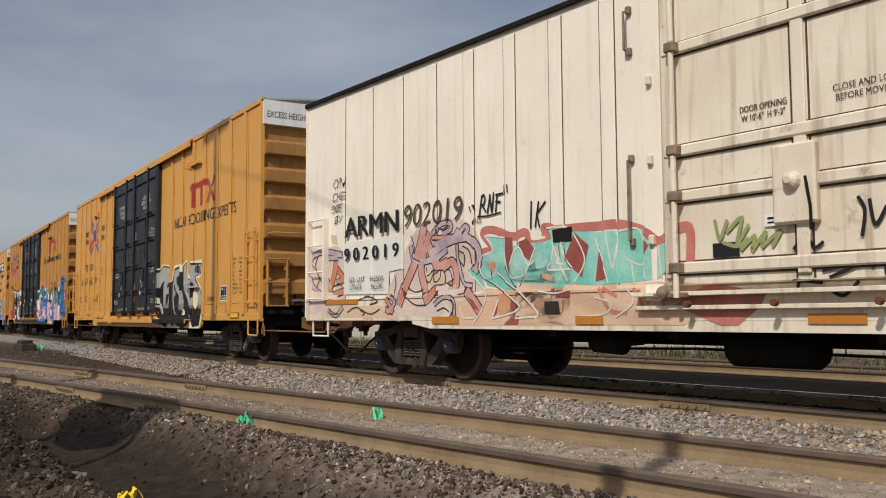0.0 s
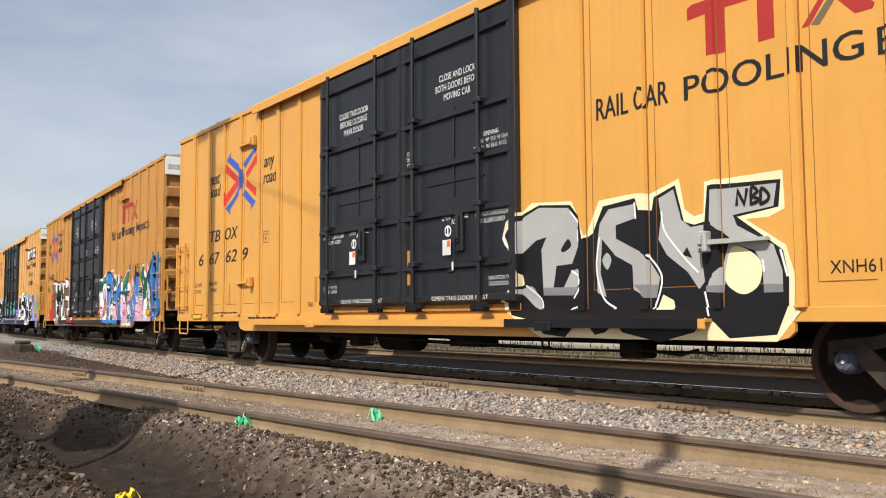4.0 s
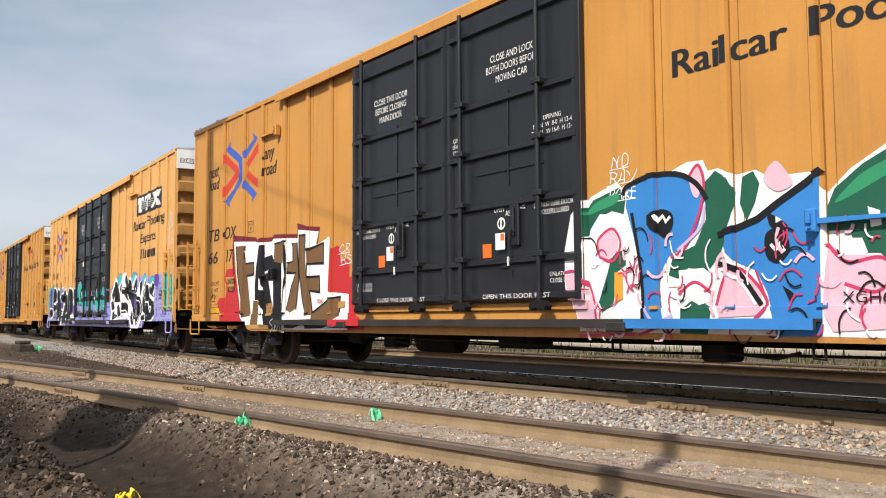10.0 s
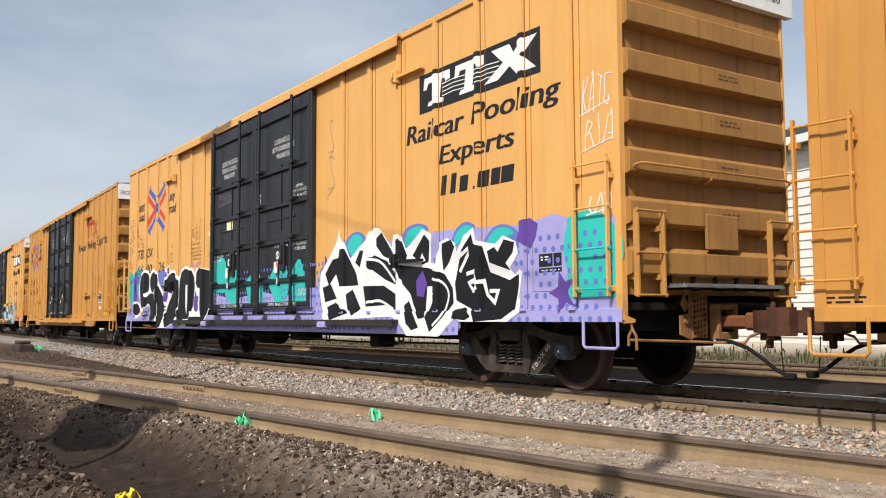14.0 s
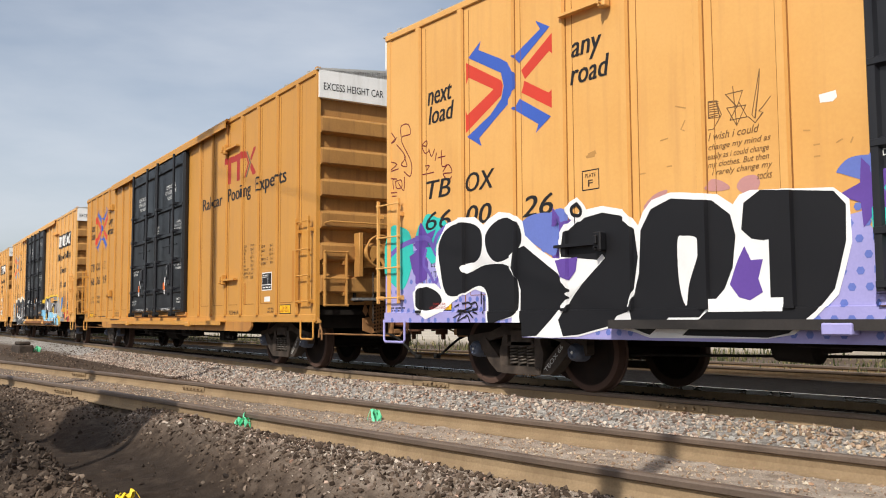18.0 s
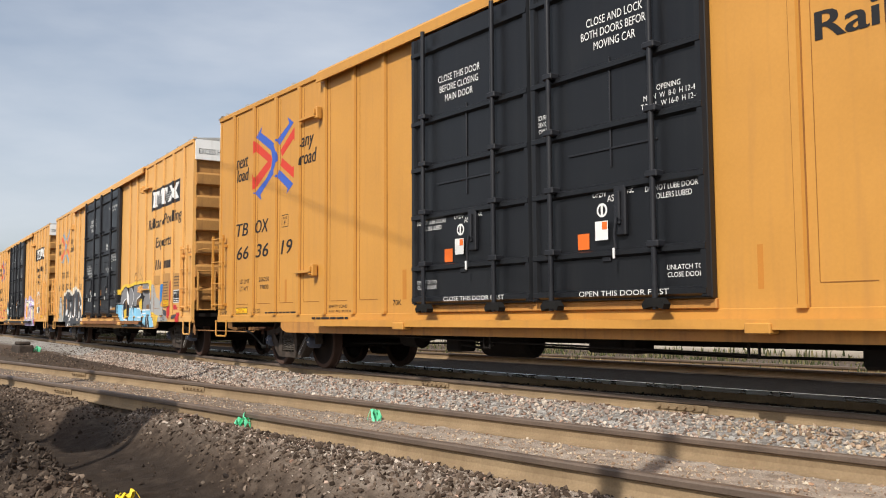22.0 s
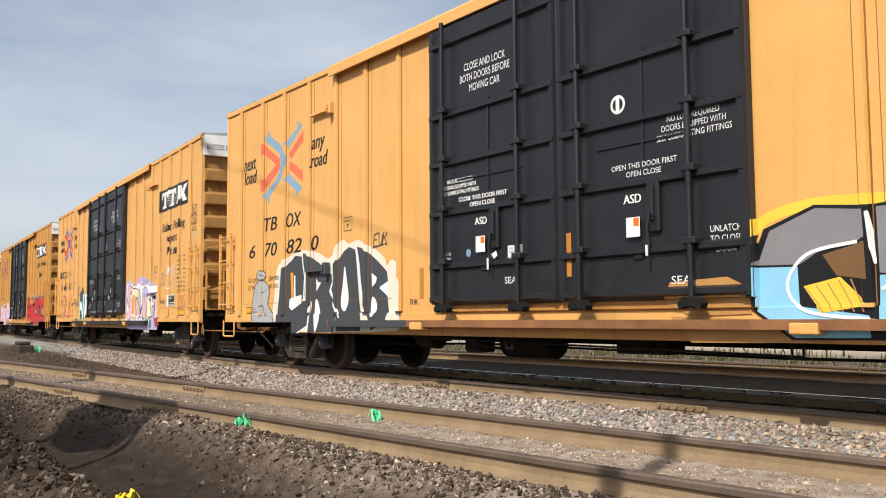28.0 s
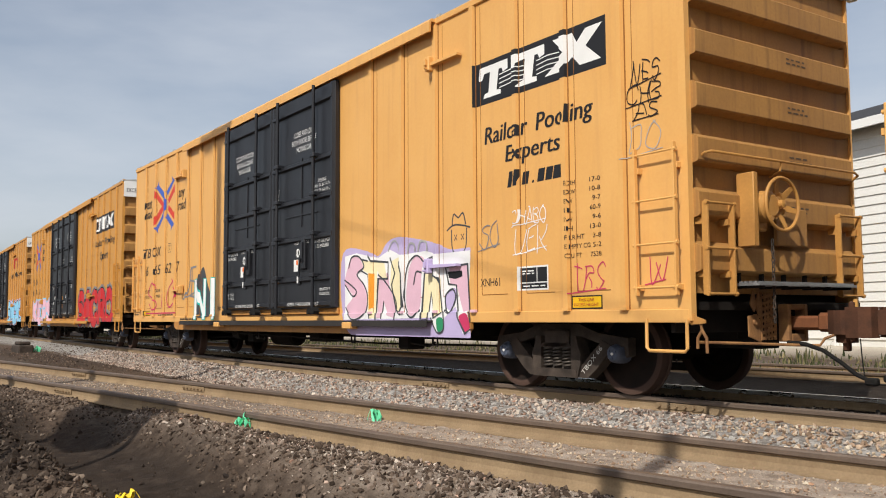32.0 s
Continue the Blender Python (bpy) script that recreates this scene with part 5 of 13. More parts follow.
def door_meshes(mat):
    """One plug door, 2.42 m wide: sheet, rails, battens, lock rods with brackets, roller feet."""
    s = {}
    w, z0, z1 = 1.21, 1.03, 4.70
    s["sheet"] = Build().box(-w, w, -0.10, -0.02, z0, z1, 0.008).mesh("plug_door", mat)
    s["h_rail"] = Build().prism([(-0.045, -0.10), (-0.02, -0.15), (0.02, -0.15), (0.045, -0.10)], "x", -w + 0.03, w - 0.03)
    b = Build()
    b.add([(x, y, z) for x in (-w + 0.03, w - 0.03) for z, y in ((-0.05, -0.10), (-0.025, -0.15), (0.025, -0.15), (0.05, -0.10))],
          [(0, 1, 2, 3), (7, 6, 5, 4), (0, 4, 5, 1), (1, 5, 6, 2), (2, 6, 7, 3), (3, 7, 4, 0)])
    s["h_rail"] = b.mesh("door_rail", mat)
    s["v_rail"] = Build().prism([(-0.05, -0.10), (-0.03, -0.14), (0.03, -0.14), (0.05, -0.10)], "z", z0 + 0.02, z1 - 0.02).mesh("door_stile", mat)
    b = Build().rod([(0, -0.20, z0 - 0.10), (0, -0.20, z1 + 0.02)], 0.030, 10)
    s["rod"] = b.mesh("lock_rod", mat, True)
    s["bracket"] = Build().box(-0.075, 0.075, -0.235, -0.10, -0.035, 0.035, 0.012).mesh("rod_bracket", mat)
    b = Build().prism([(-0.12, 0.93), (-0.14, 0.98), (-0.085, 1.04), (0.085, 1.04), (0.14, 0.98), (0.12, 0.93), (0.04, 0.955), (-0.04, 0.955)], "y", -0.24, -0.14)
    s["roller"] = b.mesh("door_roller", M["hose"])
    b = Build().box(0.04, 0.20, -0.155, -0.10, -0.26, 0.26, 0.012).box(0.09, 0.15, -0.19, -0.15, -0.15, 0.2, 0.012).lathe([(-0.19, 0.03), (-0.10, 0.05)], (0.12, 0, -0.1), "y", 10)
    b.rod([(0.12, -0.20, -0.08), (0.10, -0.21, -0.25), (0.12, -0.21, -0.40)], 0.016, 8).box(-0.16, -0.04, -0.125, -0.10, -0.52, -0.42, 0.01)
    s["gearbox"] = b.mesh("door_gear_box", mat)
    s["batten"] = Build().box(-0.012, 0.012, -0.118, -0.10, -0.3, 0.3, 0.004).mesh("door_batten", mat)
    s["h_batten"] = Build().box(-0.62, 0.62, -0.118, -0.10, -0.012, 0.012, 0.004).mesh("door_batten", mat)
    s["handle"] = Build().box(-0.012, 0.012, -0.245, -0.225, -0.05, 0.06, 0.004).mesh("door_handle", M["white"])
    return s


DOORS = door_meshes(M["black_door"])


def add_truck(car, end):
    tk = part("truck", SHARED["bolster"], car, pose(end * PIVOT, 0, 0))
    part("side_frame", SHARED["frame_near"], tk)
    part("side_frame", SHARED["frame_far"], tk)
    for k in (-1, 0, 1):
        for sy in (-1, 1):
            part("coil_spring", SHARED["spring"], tk, pose(0.155 * k, sy * 1.045, 0))
    axles = []
    for sx in (-1, 1):
        ws = part("wheelset", SHARED["wheelset"], tk, pose(sx * AXLE, 0, WHEEL_R))
        axles.append(ws)
        part("bearing_cap", SHARED["bearing"], tk, pose(sx * AXLE, 0, WHEEL_R), "blue roller bearing end cap")
        part("grease_plug", SHARED["bearing_bolt"], tk, pose(sx * AXLE, 0, WHEEL_R))
    return tk, axles


def add_coupler(car, at):
    c = part("coupler", SHARED["coupler"], car, at, "orange-rusty coupler shank")
    part("coupler_head", SHARED["coupler_head"], c)
    part("knuckle", SHARED["knuckle"], c)


def add_end_gear(car, s, end, brake):
    """Coupler, ladders, platform and brake at one end (+1 right, -1 left)."""
    at = pose(end * (HALF - 0.05), 0, 0, 0, 0, 0 if end > 0 else 180)
    part("end_wall", s["end"], car, at @ pose(-0.06, 0, 0))
    for z in END_RIBS:
        part("end_rib", s["end_rib"], car, at @ pose(-0.03, 0, z))
    part("end_cap", ROOF["end_cap"], car, at @ pose(-0.03, 0, 0), "white painted end cap with lettering")
    part("end_sill", s["end_sill"], car, at)
    add_coupler(car, at)
    part("air_hose", SHARED["hose"], car, at, "black rubber air hose")
    part("uncoupling_lever", SHARED["lever"], car, at)
    part("lever_bracket", s["corner_bracket"], car, at)
    part("coupler_striker", SHARED["striker"], car, at)
    part("brake_guide_plate", SHARED["guide_plate"], car, at @ pose(0, -0.56, 0))
    part("brake_lever_bracket", SHARED["lever_bracket"], car, at @ pose(0, -0.44, 0), "rusty perforated bracket")
    part("crossover_platform", SHARED["grating"], car, at, "grey steel grating")
    for k in range(5):
        part("platform_bracket", SHARED["platform_bracket"], car, at @ pose(0, -0.80 + 0.36 * k, 0))
    part("end_handrail", s["handrail"], car, at)
    for y in (-1.18, 0.98):
        la = part("end_ladder", s["end_ladder"], car, at @ pose(0, y, 0))
        for z in (1.07, 1.50, 1.93):
            part("ladder_rung", s["end_rung"], la, pose(0, 0, z))
    if brake:
        part("brake_gear_housing", s["brake_box"], car, at @ pose(0.06, -0.58, 1.93))
        wheel = part("brake_wheel", s["brake_wheel"], car, at @ pose(0.32, -0.46, 1.95))
        part("brake_hub", s["brake_hub"], wheel)
        for k in range(6):
            part("brake_spoke", s["brake_spoke"], wheel, pose(0, 0, 0, 60 * k + 15))
        part("brake_chain", SHARED["chain"], car, at @ pose(-0.02, -0.56, 0.06), "dark steel brake chain")
    part("defect_card_board", s["end_panel"], car, at @ pose(0, 0.02, 1.55))


def add_doors(car, s, d, zr, spread=1.2175, centre=9.475):
    doors = []
    for k, uc in enumerate((centre - spread, centre + spread)):
        door = part("plug_door", d["sheet"], car, pose(U(uc), -WIDE, 0), "black painted steel plug door with lock rods")
        for z in zr:
            part("door_rail", d["h_rail"], door, pose(0, 0, z))
        for x in (-1.15, 1.15):
            part("door_stile", d["v_rail"], door, pose(x, 0, 0))
        for x in (-0.83, 0.62):
            part("lock_rod", d["rod"], door, pose(x, 0, 0))
            for z in zr[1:-1]:
                part("rod_bracket", d["bracket"], door, pose(x, 0, z + 0.05))
            part("door_roller", d["roller"], door, pose(x, 0, 0))
        part("door_gear_box", d["gearbox"], door, pose(0.02, 0, 1.95))
        part("door_handle", d["handle"], door, pose(0.13, 0, 1.50))
        for x, z in ((0, 2.72), (0, 3.3)):
            part("door_batten", d["batten"], door, pose(x, 0, z))
        part("door_batten", d["h_batten"], door, pose(0, 0, 2.62))
        doors.append(door)
    return doors


def boxcar(i, shade, label, brakes=(False, True), plan="A"):
    """A high-cube boxcar; returns its base, trucks and axles."""
    set_plan(plan)
    s = SHADES[shade]
    car = new("boxcar")
    tagged(car, label, "boxcar", "freight cars of the train")
    part("side_wall", s["side_near"], car)
    part("side_wall", s["side_far"], car)
    part("floor", s["floor"], car)
    part("underframe", SHARED["underframe"], car, label="grimy dark underframe")
    part("air_reservoir", SHARED["air_tank"], car)
    part("brake_cylinder", SHARED["brake_gear"], car)
    part("brake_valve", SHARED["brake_valve"], car)
    part("brake_rod", SHARED["brake_rod"], car)
    for u in (8.4, 12.2, 14.5):
        part("sill_hanger", SHARED["hanger"], car, pose(U(u), 0, 0))
    part("release_rod", SHARED["cross_rod"], car)
    for u in (7.3, 13.2):
        part("brake_slack_gear", SHARED["slack"], car, pose(U(u), 0, 0))
    for r in RIBS:
        rib = part("side_rib", s["rib"], car, pose(U(r), -WIDE, 0))
        part("rib_foot", s["rib_foot"], rib)
        part("weld_seam", s["rib_seam"], rib)
    for a, e in zip([0.0] + RIBS, RIBS + [18.95]):
        if e - a < 1.2 and a > 0:
            part("panel_seam", s["panel_seam"], car, pose(U(a) + 0.15, -WIDE, 0) @ Matrix.Diagonal(((e - a - 0.30) / 0.6, 1, 1, 1)))
    for k in ("sill_near", "belly_" + plan, "door_track", "chord", "hood", "threshold"):
        part(s[k].name.split(".")[0], s[k], car)
    part("roof", ROOF["roof"], car, label="weathered galvanised steel roof")
    for k in range(20):
        part("roof_rib", ROOF["roof_rib"], car, pose(-9.1 + k * 18.2 / 19, 0, 0))
    for u in (0.07, 18.86):
        part("corner_post", s["post"], car, pose(U(u) + (0.0 if u > 9 else 0.02), -WIDE, 0, 0, 0, 0))
    for u in (6.75, 12.4):
        part("jacking_pad", s["jack_pad"], car, pose(U(u), 0, 0))
    for u in PLANS[plan]["ladders"]:
        for dx in (-0.25, 0.25):
            part("ladder_stile", s["stile"], car, pose(U(u) + dx, -WIDE, 0))
        for z in (1.14, 1.56, 1.99, 2.45):
            part("ladder_rung", s["rung"], car, pose(U(u), -WIDE, z))
        part("stirrup_step", s["stirrup"], car, pose(U(u) + 0.05, -WIDE, 0))
    low = 1.52 if plan == "B" else 1.62
    for kind, u, z in (("lock_box", 4.22, 4.20), ("lock_box", 4.10, low), ("lock_box_right", 14.66, 4.26), ("lock_box_right", 14.62, low)):
        part("door_stop", s[kind], car, pose(U(u), -WIDE - 0.02, z))
    add_doors(car, s, DOORS, (1.10, 1.52, 2.21, 2.86, 3.50, 4.46))
    add_end_gear(car, s, 1, brakes[1])
    add_end_gear(car, s, -1, brakes[0])
    t1, a1 = add_truck(car, 1)
    t2, a2 = add_truck(car, -1)
    return car, ((t1, 1), (t2, -1)), a1 + a2


def touch_up(car, mat, name, u0, u1, z0=0.0, z1=6.0):
    """Another coat on parts of one kind within a stretch of the side."""
    for ob in car.children_recursive:
        if ob.name.split(".")[0] == name:
            at = ob.location + (ob.parent.location if ob.parent is not car else Vector())
            if u0 <= at.x + HALF <= u1 and z0 <= at.z <= z1:
                ob.material_slots[0].link = "OBJECT"
                ob.material_slots[0].material = mat


def repaint(car, mat, names, u0=-1, u1=30):
    """Gives parts of one car another coat, by name and stretch of the body."""
    for ob in car.children_recursive:
        if ob.name.split(".")[0] in names and u0 <= ob.location.x + HALF <= u1:
            ob.material_slots[0].link = "OBJECT"
            ob.material_slots[0].material = mat


SHADES = {k: yellow_meshes(m) for k, m in YELLOWS.items()}


# ---------------------------------------------------------------- paint on the cars: shapes, strokes, lettering
from mathutils.geometry import tessellate_polygon


def smooth_line(pts, closed=False, n=6):
    """A soft curve through points (Catmull-Rom)."""
    p = [Vector((a, b)) for a, b in pts]
    m, out = len(p), []
    for i in range(m if closed else m - 1):
        if closed:
            a, b, c, d = (p[(i + k) % m] for k in (-1, 0, 1, 2))
        else:
            a, b, c, d = p[max(i - 1, 0)], p[i], p[i + 1], p[min(i + 2, m - 1)]
        for k in range(n):
            t = k / n
            out.append(0.5 * (2 * b + (c - a) * t + (2 * a - 5 * b + 4 * c - d) * t * t + (3 * b - a - 3 * c + d) * t**3))
    if not closed:
        out.append(p[-1])
    return [(v.x, v.y) for v in out]


def ribbon(pts, w, taper=1.0):
    """A stroke of width w along points, as (verts, quads)."""
    vs, n = [], len(pts)
    for i, p in enumerate(pts):
        a, b = pts[max(i - 1, 0)], pts[min(i + 1, n - 1)]
        d = Vector((b[0] - a[0], b[1] - a[1]))
        d = d.normalized() if d.length > 1e-6 else Vector((1, 0))
        if 0 < i < n - 1:
            e = Vector((p[0] - a[0], p[1] - a[1]))
            cosine = max(0.55, abs(e.normalized().dot(d))) if e.length > 1e-6 else 1
        else:
            cosine = 1
        h = w / 2 / cosine * (1 if i < n - 1 else taper)
        q = Vector(p)
        if i == 0:
            q = q - d * w * 0.25
        if i == n - 1:
            q = q + d * w * 0.25
        vs += [q + Vector((-d.y, d.x)) * h, q + Vector((d.y, -d.x)) * h]
    return vs, [(2 * i, 2 * i + 1, 2 * i + 3, 2 * i + 2) for i in range(n - 1)]


M["chevron"] = paint("emblem_grey_brown", (0.16, 0.12, 0.075))
M["stencil_ink"] = paint("faded_stencil_ink", (0.09, 0.055, 0.03))
SIDE = []      # pairs (as sketched, as painted) by which a car's graffiti is set out along its side


def side_u(u):
    return float(np.interp(u, [p[0] for p in SIDE], [p[1] for p in SIDE])) if SIDE else u



class Coat:
    """Flat paint in side coordinates (u along the body, z up), laid over sheet, ribs, doors and sill."""

    def __init__(self):
        self.v, self.f, self.lift = [], [], []

    def poly(self, pts, soft=False):
        pts = smooth_line(pts, True, 5) if soft else pts
        o = len(self.v)
        self.v += [(p[0], p[1]) for p in pts]
        tris = tessellate_polygon([[Vector((p[0], p[1], 0)) for p in pts]]) if len(pts) > 3 else [range(3)]
        self.f += [tuple(o + i for i in t) for t in tris]
        return self

    def stroke(self, pts, w, soft=False, taper=1.0):
        vs, fs = ribbon(smooth_line(pts) if soft else pts, w, taper)
        o = len(self.v)
        self.v += [(v[0], v[1]) for v in vs]
        self.f += [tuple(i + o for i in f) for f in fs]
        return self

    def rect(self, u0, u1, z0, z1):
        return self.poly([(u0, z0), (u1, z0), (u1, z1), (u0, z1)])

    def disc(self, u, z, r, n=12):
        return self.poly([(u + r * math.cos(k * math.tau / n), z + r * math.sin(k * math.tau / n)) for k in range(n)])

    def lay(self, car, name, mat, layer=1, relief=None, label="", clip=(0.605, 4.8)):
        """Cuts the paint at every fold of the side and lays it on as one part of the car."""
        bm = bmesh.new()
        self.v = [(side_u(u), z) for u, z in self.v]
        vs = [bm.verts.new((u, k * 1e-5, z)) for k, (u, z) in enumerate(self.v)]
        for f in self.f:
            if len(set(f)) > 2:
                try:
                    bm.faces.new([vs[i] for i in f])
                except ValueError:
                    pass
        lo, hi = min(p[0] for p in self.v), max(p[0] for p in self.v)
        cuts = RIB_CUTS + BELLY + [DOOR_0 - 0.005, DOOR_0 + 0.005, DOOR_1 - 0.005, DOOR_1 + 0.005] if relief is None else []
        for c in cuts:
            if lo < c < hi:
                bmesh.ops.bisect_plane(bm, geom=bm.verts[:] + bm.edges[:] + bm.faces[:], plane_co=(c, 0, 0), plane_no=(1, 0, 0))
        for c, side in ((clip[0], -1), (clip[1], 1)):
            bmesh.ops.bisect_plane(bm, geom=bm.verts[:] + bm.edges[:] + bm.faces[:], plane_co=(0, 0, c), plane_no=(0, 0, side), clear_outer=True)
        for c in (0.80, 0.935, 0.94, 1.025, 1.035):
            bmesh.ops.bisect_plane(bm, geom=bm.verts[:] + bm.edges[:] + bm.faces[:], plane_co=(0, 0, c), plane_no=(0, 0, 1))
        gone = [f for f in bm.faces if f.calc_center_median().z < 0.80 and not BELLY[0] + 0.02 < f.calc_center_median().x < BELLY[1] - 0.02]
        bmesh.ops.delete(bm, geom=gone, context="FACES")
        proud = relief or side_relief
        order = {}
        for v in bm.verts:
            u, z = v.co.x, v.co.z
            w = u
            d = proud(w) if z > 0.9375 else 0.021
            if relief is None and DOOR_0 < w < DOOR_1:
                d = 0.101 if z > 1.03 else 0.051 if z > 0.9375 else d
            side = 0.0
            if relief is None and z > 0.9375:
                for r in RIBS:
                    if RIB_TOP - 0.001 < abs(w - r) < RIB_BASE + 0.001 and not DOOR_0 < w < DOOR_1:
                        side = math.copysign(0.0012 * layer, w - r)
            v.co = (U(u) + side, -WIDE - d - 0.0015 * layer - abs(v.co.y) * 0.05, z)
        me = bpy.data.meshes.new(name)
        for f in bm.faces:
            f.normal_update()
            if f.normal.y > 0:
                f.normal_flip()
        bm.to_mesh(me)
        bm.free()
        me.materials.append(mat)
        ob = part(name, me, car, label=label)
        if name in ("graffiti_dots", "graffiti_line", "graffiti_highlight", "small_stencil", "pen_writing", "graffiti_cloud", "graffiti_fill", "graffiti_shade", "scrawl", "graffiti_star", "slogan_bar", "door_stencil"):
            ob["kind"] = "stuff"
        return ob


TEXT_CACHE = {}


def text_mesh(words, mat, slant=0.0):
    """Lettering in the built-in font, scaled to a unit box, facing -y."""
    key = (words, mat.name, slant)
    if key not in TEXT_CACHE:
        cu = bpy.data.curves.new("lettering", "FONT")
        cu.body, cu.shear, cu.resolution_u, cu.align_x = words, slant, 3, "CENTER" if "\n" in words else "LEFT"
        cu.space_line = 1.05
        tmp = bpy.data.objects.new("lettering", cu)
        me = bpy.data.meshes.new_from_object(tmp)
        bpy.data.objects.remove(tmp)
        co = np.array([v.co[:2] for v in me.vertices])
        lo, hi = co.min(0), co.max(0)
        co = (co - lo) / np.maximum(hi - lo, 1e-6)
        me.vertices.foreach_set("co", np.stack([co[:, 0], np.zeros(len(co)), co[:, 1]], -1).ravel())
        me.materials.clear()
        me.materials.append(mat)
        me.update()
        TEXT_CACHE[key] = me
    return TEXT_CACHE[key]


def letter(car, words, u0, u1, z0, z1, mat="black", slant=0.0, proud=0.004, bold=False):
    """A line of lettering; where it crosses ribs it is painted over them."""
    me = text_mesh(words, M[mat], slant)
    u0, u1 = side_u(u0), side_u(u1)
    if proud < 0.01 and any(u0 - 0.05 < r < u1 + 0.05 for r in RIBS):
        c, keep = Coat(), list(SIDE)
        for dx in (0.0, bold) if bold else (0.0,):
            o = len(c.v)
            c.v += [(u0 + dx + v.co.x * (u1 - u0), z0 + v.co.z * (z1 - z0)) for v in me.vertices]
            c.f += [tuple(o + i for i in p.vertices) for p in me.polygons]
        SIDE.clear()
        ob = c.lay(car, "lettering", M[mat], 3)
        SIDE[:] = keep
        return ob
    ob = part("lettering", me, car)
    ob.matrix_basis = Matrix.Translation((U(u0), -WIDE - proud, z0)) @ Matrix.Diagonal((u1 - u0, 1, z1 - z0, 1))
    if bold:
        b2 = part("lettering", me, car)
        b2.matrix_basis = Matrix.Translation((U(u0) + bold, -WIDE - proud - 0.0006, z0)) @ Matrix.Diagonal((u1 - u0, 1, z1 - z0, 1))
    return ob


def bars(coat, u0, u1, z0, z1, rows, seed, fill=0.62):
    """Rows of unreadable small writing as plain bars."""
    r = random.Random(seed)
    h = (z1 - z0) / rows
    for k in range(rows):
        u = u0 + r.uniform(0, 0.06) * (u1 - u0)
        while u < u1 - 0.02:
            w = r.uniform(0.05, 0.16) * (0.5 + (u1 - u0))
            coat.rect(u, min(u + w, u1), z0 + k * h + h * 0.2, z0 + k * h + h * (0.2 + fill * 0.8))
            u += w + 0.03


GLYPH = {
    "C": [[(0.95, 0.80), (0.60, 1.0), (0.15, 0.80), (0.05, 0.45), (0.25, 0.08), (0.65, 0.0), (0.98, 0.22)]],
    "R": [[(0.12, 0.0), (0.12, 1.0)], [(0.12, 0.92), (0.62, 0.98), (0.85, 0.75), (0.65, 0.52), (0.2, 0.46)], [(0.5, 0.48), (0.98, 0.0)]],
    "O": [[(0.5, 1.0), (0.12, 0.75), (0.08, 0.3), (0.5, 0.0), (0.9, 0.3), (0.88, 0.75), (0.5, 1.0)]],
    "B": [[(0.12, 0.0), (0.12, 1.0)], [(0.12, 0.95), (0.65, 0.95), (0.82, 0.75), (0.55, 0.54), (0.2, 0.52)], [(0.5, 0.52), (0.95, 0.35), (0.8, 0.05), (0.12, 0.04)]],
    "S": [[(0.92, 0.85), (0.55, 1.0), (0.12, 0.82), (0.25, 0.58), (0.75, 0.45), (0.92, 0.2), (0.5, 0.0), (0.05, 0.15)]],
    "I": [[(0.5, 0.0), (0.5, 1.0)]],
    "N": [[(0.1, 0.0), (0.12, 1.0)], [(0.12, 0.98), (0.85, 0.05)], [(0.88, 0.0), (0.9, 1.0)]],
    "n": [[(0.1, 0.0), (0.1, 0.95)], [(0.1, 0.8), (0.5, 1.0), (0.9, 0.75), (0.9, 0.0)]],
    "D": [[(0.15, 0.0), (0.15, 1.0)], [(0.15, 0.95), (0.65, 0.95), (0.95, 0.55), (0.7, 0.1), (0.15, 0.05)]],
    "P": [[(0.15, 0.0), (0.12, 1.0)], [(0.12, 0.95), (0.7, 0.98), (0.9, 0.7), (0.6, 0.45), (0.15, 0.42)]],
    "A": [[(0.02, 0.0), (0.45, 1.0)], [(0.45, 1.0), (0.62, 1.0), (0.98, 0.0)], [(0.25, 0.35), (0.8, 0.35)]],
    "K": [[(0.12, 0.0), (0.12, 1.0)], [(0.9, 1.0), (0.25, 0.5)], [(0.3, 0.55), (0.95, 0.0)]],
    "T": [[(0.02, 0.95), (0.98, 0.95)], [(0.5, 0.95), (0.5, 0.0)]],
    "H": [[(0.1, 0.0), (0.1, 1.0)], [(0.9, 0.0), (0.9, 1.0)], [(0.1, 0.5), (0.9, 0.5)]],
    "E": [[(0.12, 0.0), (0.12, 1.0)], [(0.12, 0.95), (0.95, 0.95)], [(0.12, 0.5), (0.8, 0.5)], [(0.12, 0.05), (0.95, 0.05)]],
    "F": [[(0.15, 0.0), (0.15, 1.0)], [(0.15, 0.92), (0.98, 0.92)], [(0.15, 0.5), (0.75, 0.5)]],
    "Y": [[(0.0, 1.0), (0.45, 0.5)], [(1.0, 1.0), (0.3, 0.0)]],
    "U": [[(0.08, 1.0), (0.1, 0.25), (0.5, 0.0), (0.9, 0.25), (0.92, 1.0)]],
    "W": [[(0.0, 1.0), (0.25, 0.0), (0.5, 0.8)], [(0.5, 0.8), (0.75, 0.0), (1.0, 1.0)]],
}
SOFT = set("COSnUDPRB")


def piece_strokes(shape, u0, u1, z0, z1, lean=0.0, sink=0.0):
    """Strokes of a painted word's letters, spread over u0..u1."""
    w = (u1 - u0) / len(shape)
    out = []
    for k, c in enumerate(shape):
        for st in GLYPH[c]:
            out.append(([(u0 + w * (k + 0.06 + 0.88 * x) + lean * y * (z1 - z0), z0 + (z1 - z0) * y - sink * (k % 2)) for x, y in st], c in SOFT and len(st) > 2))
    return out


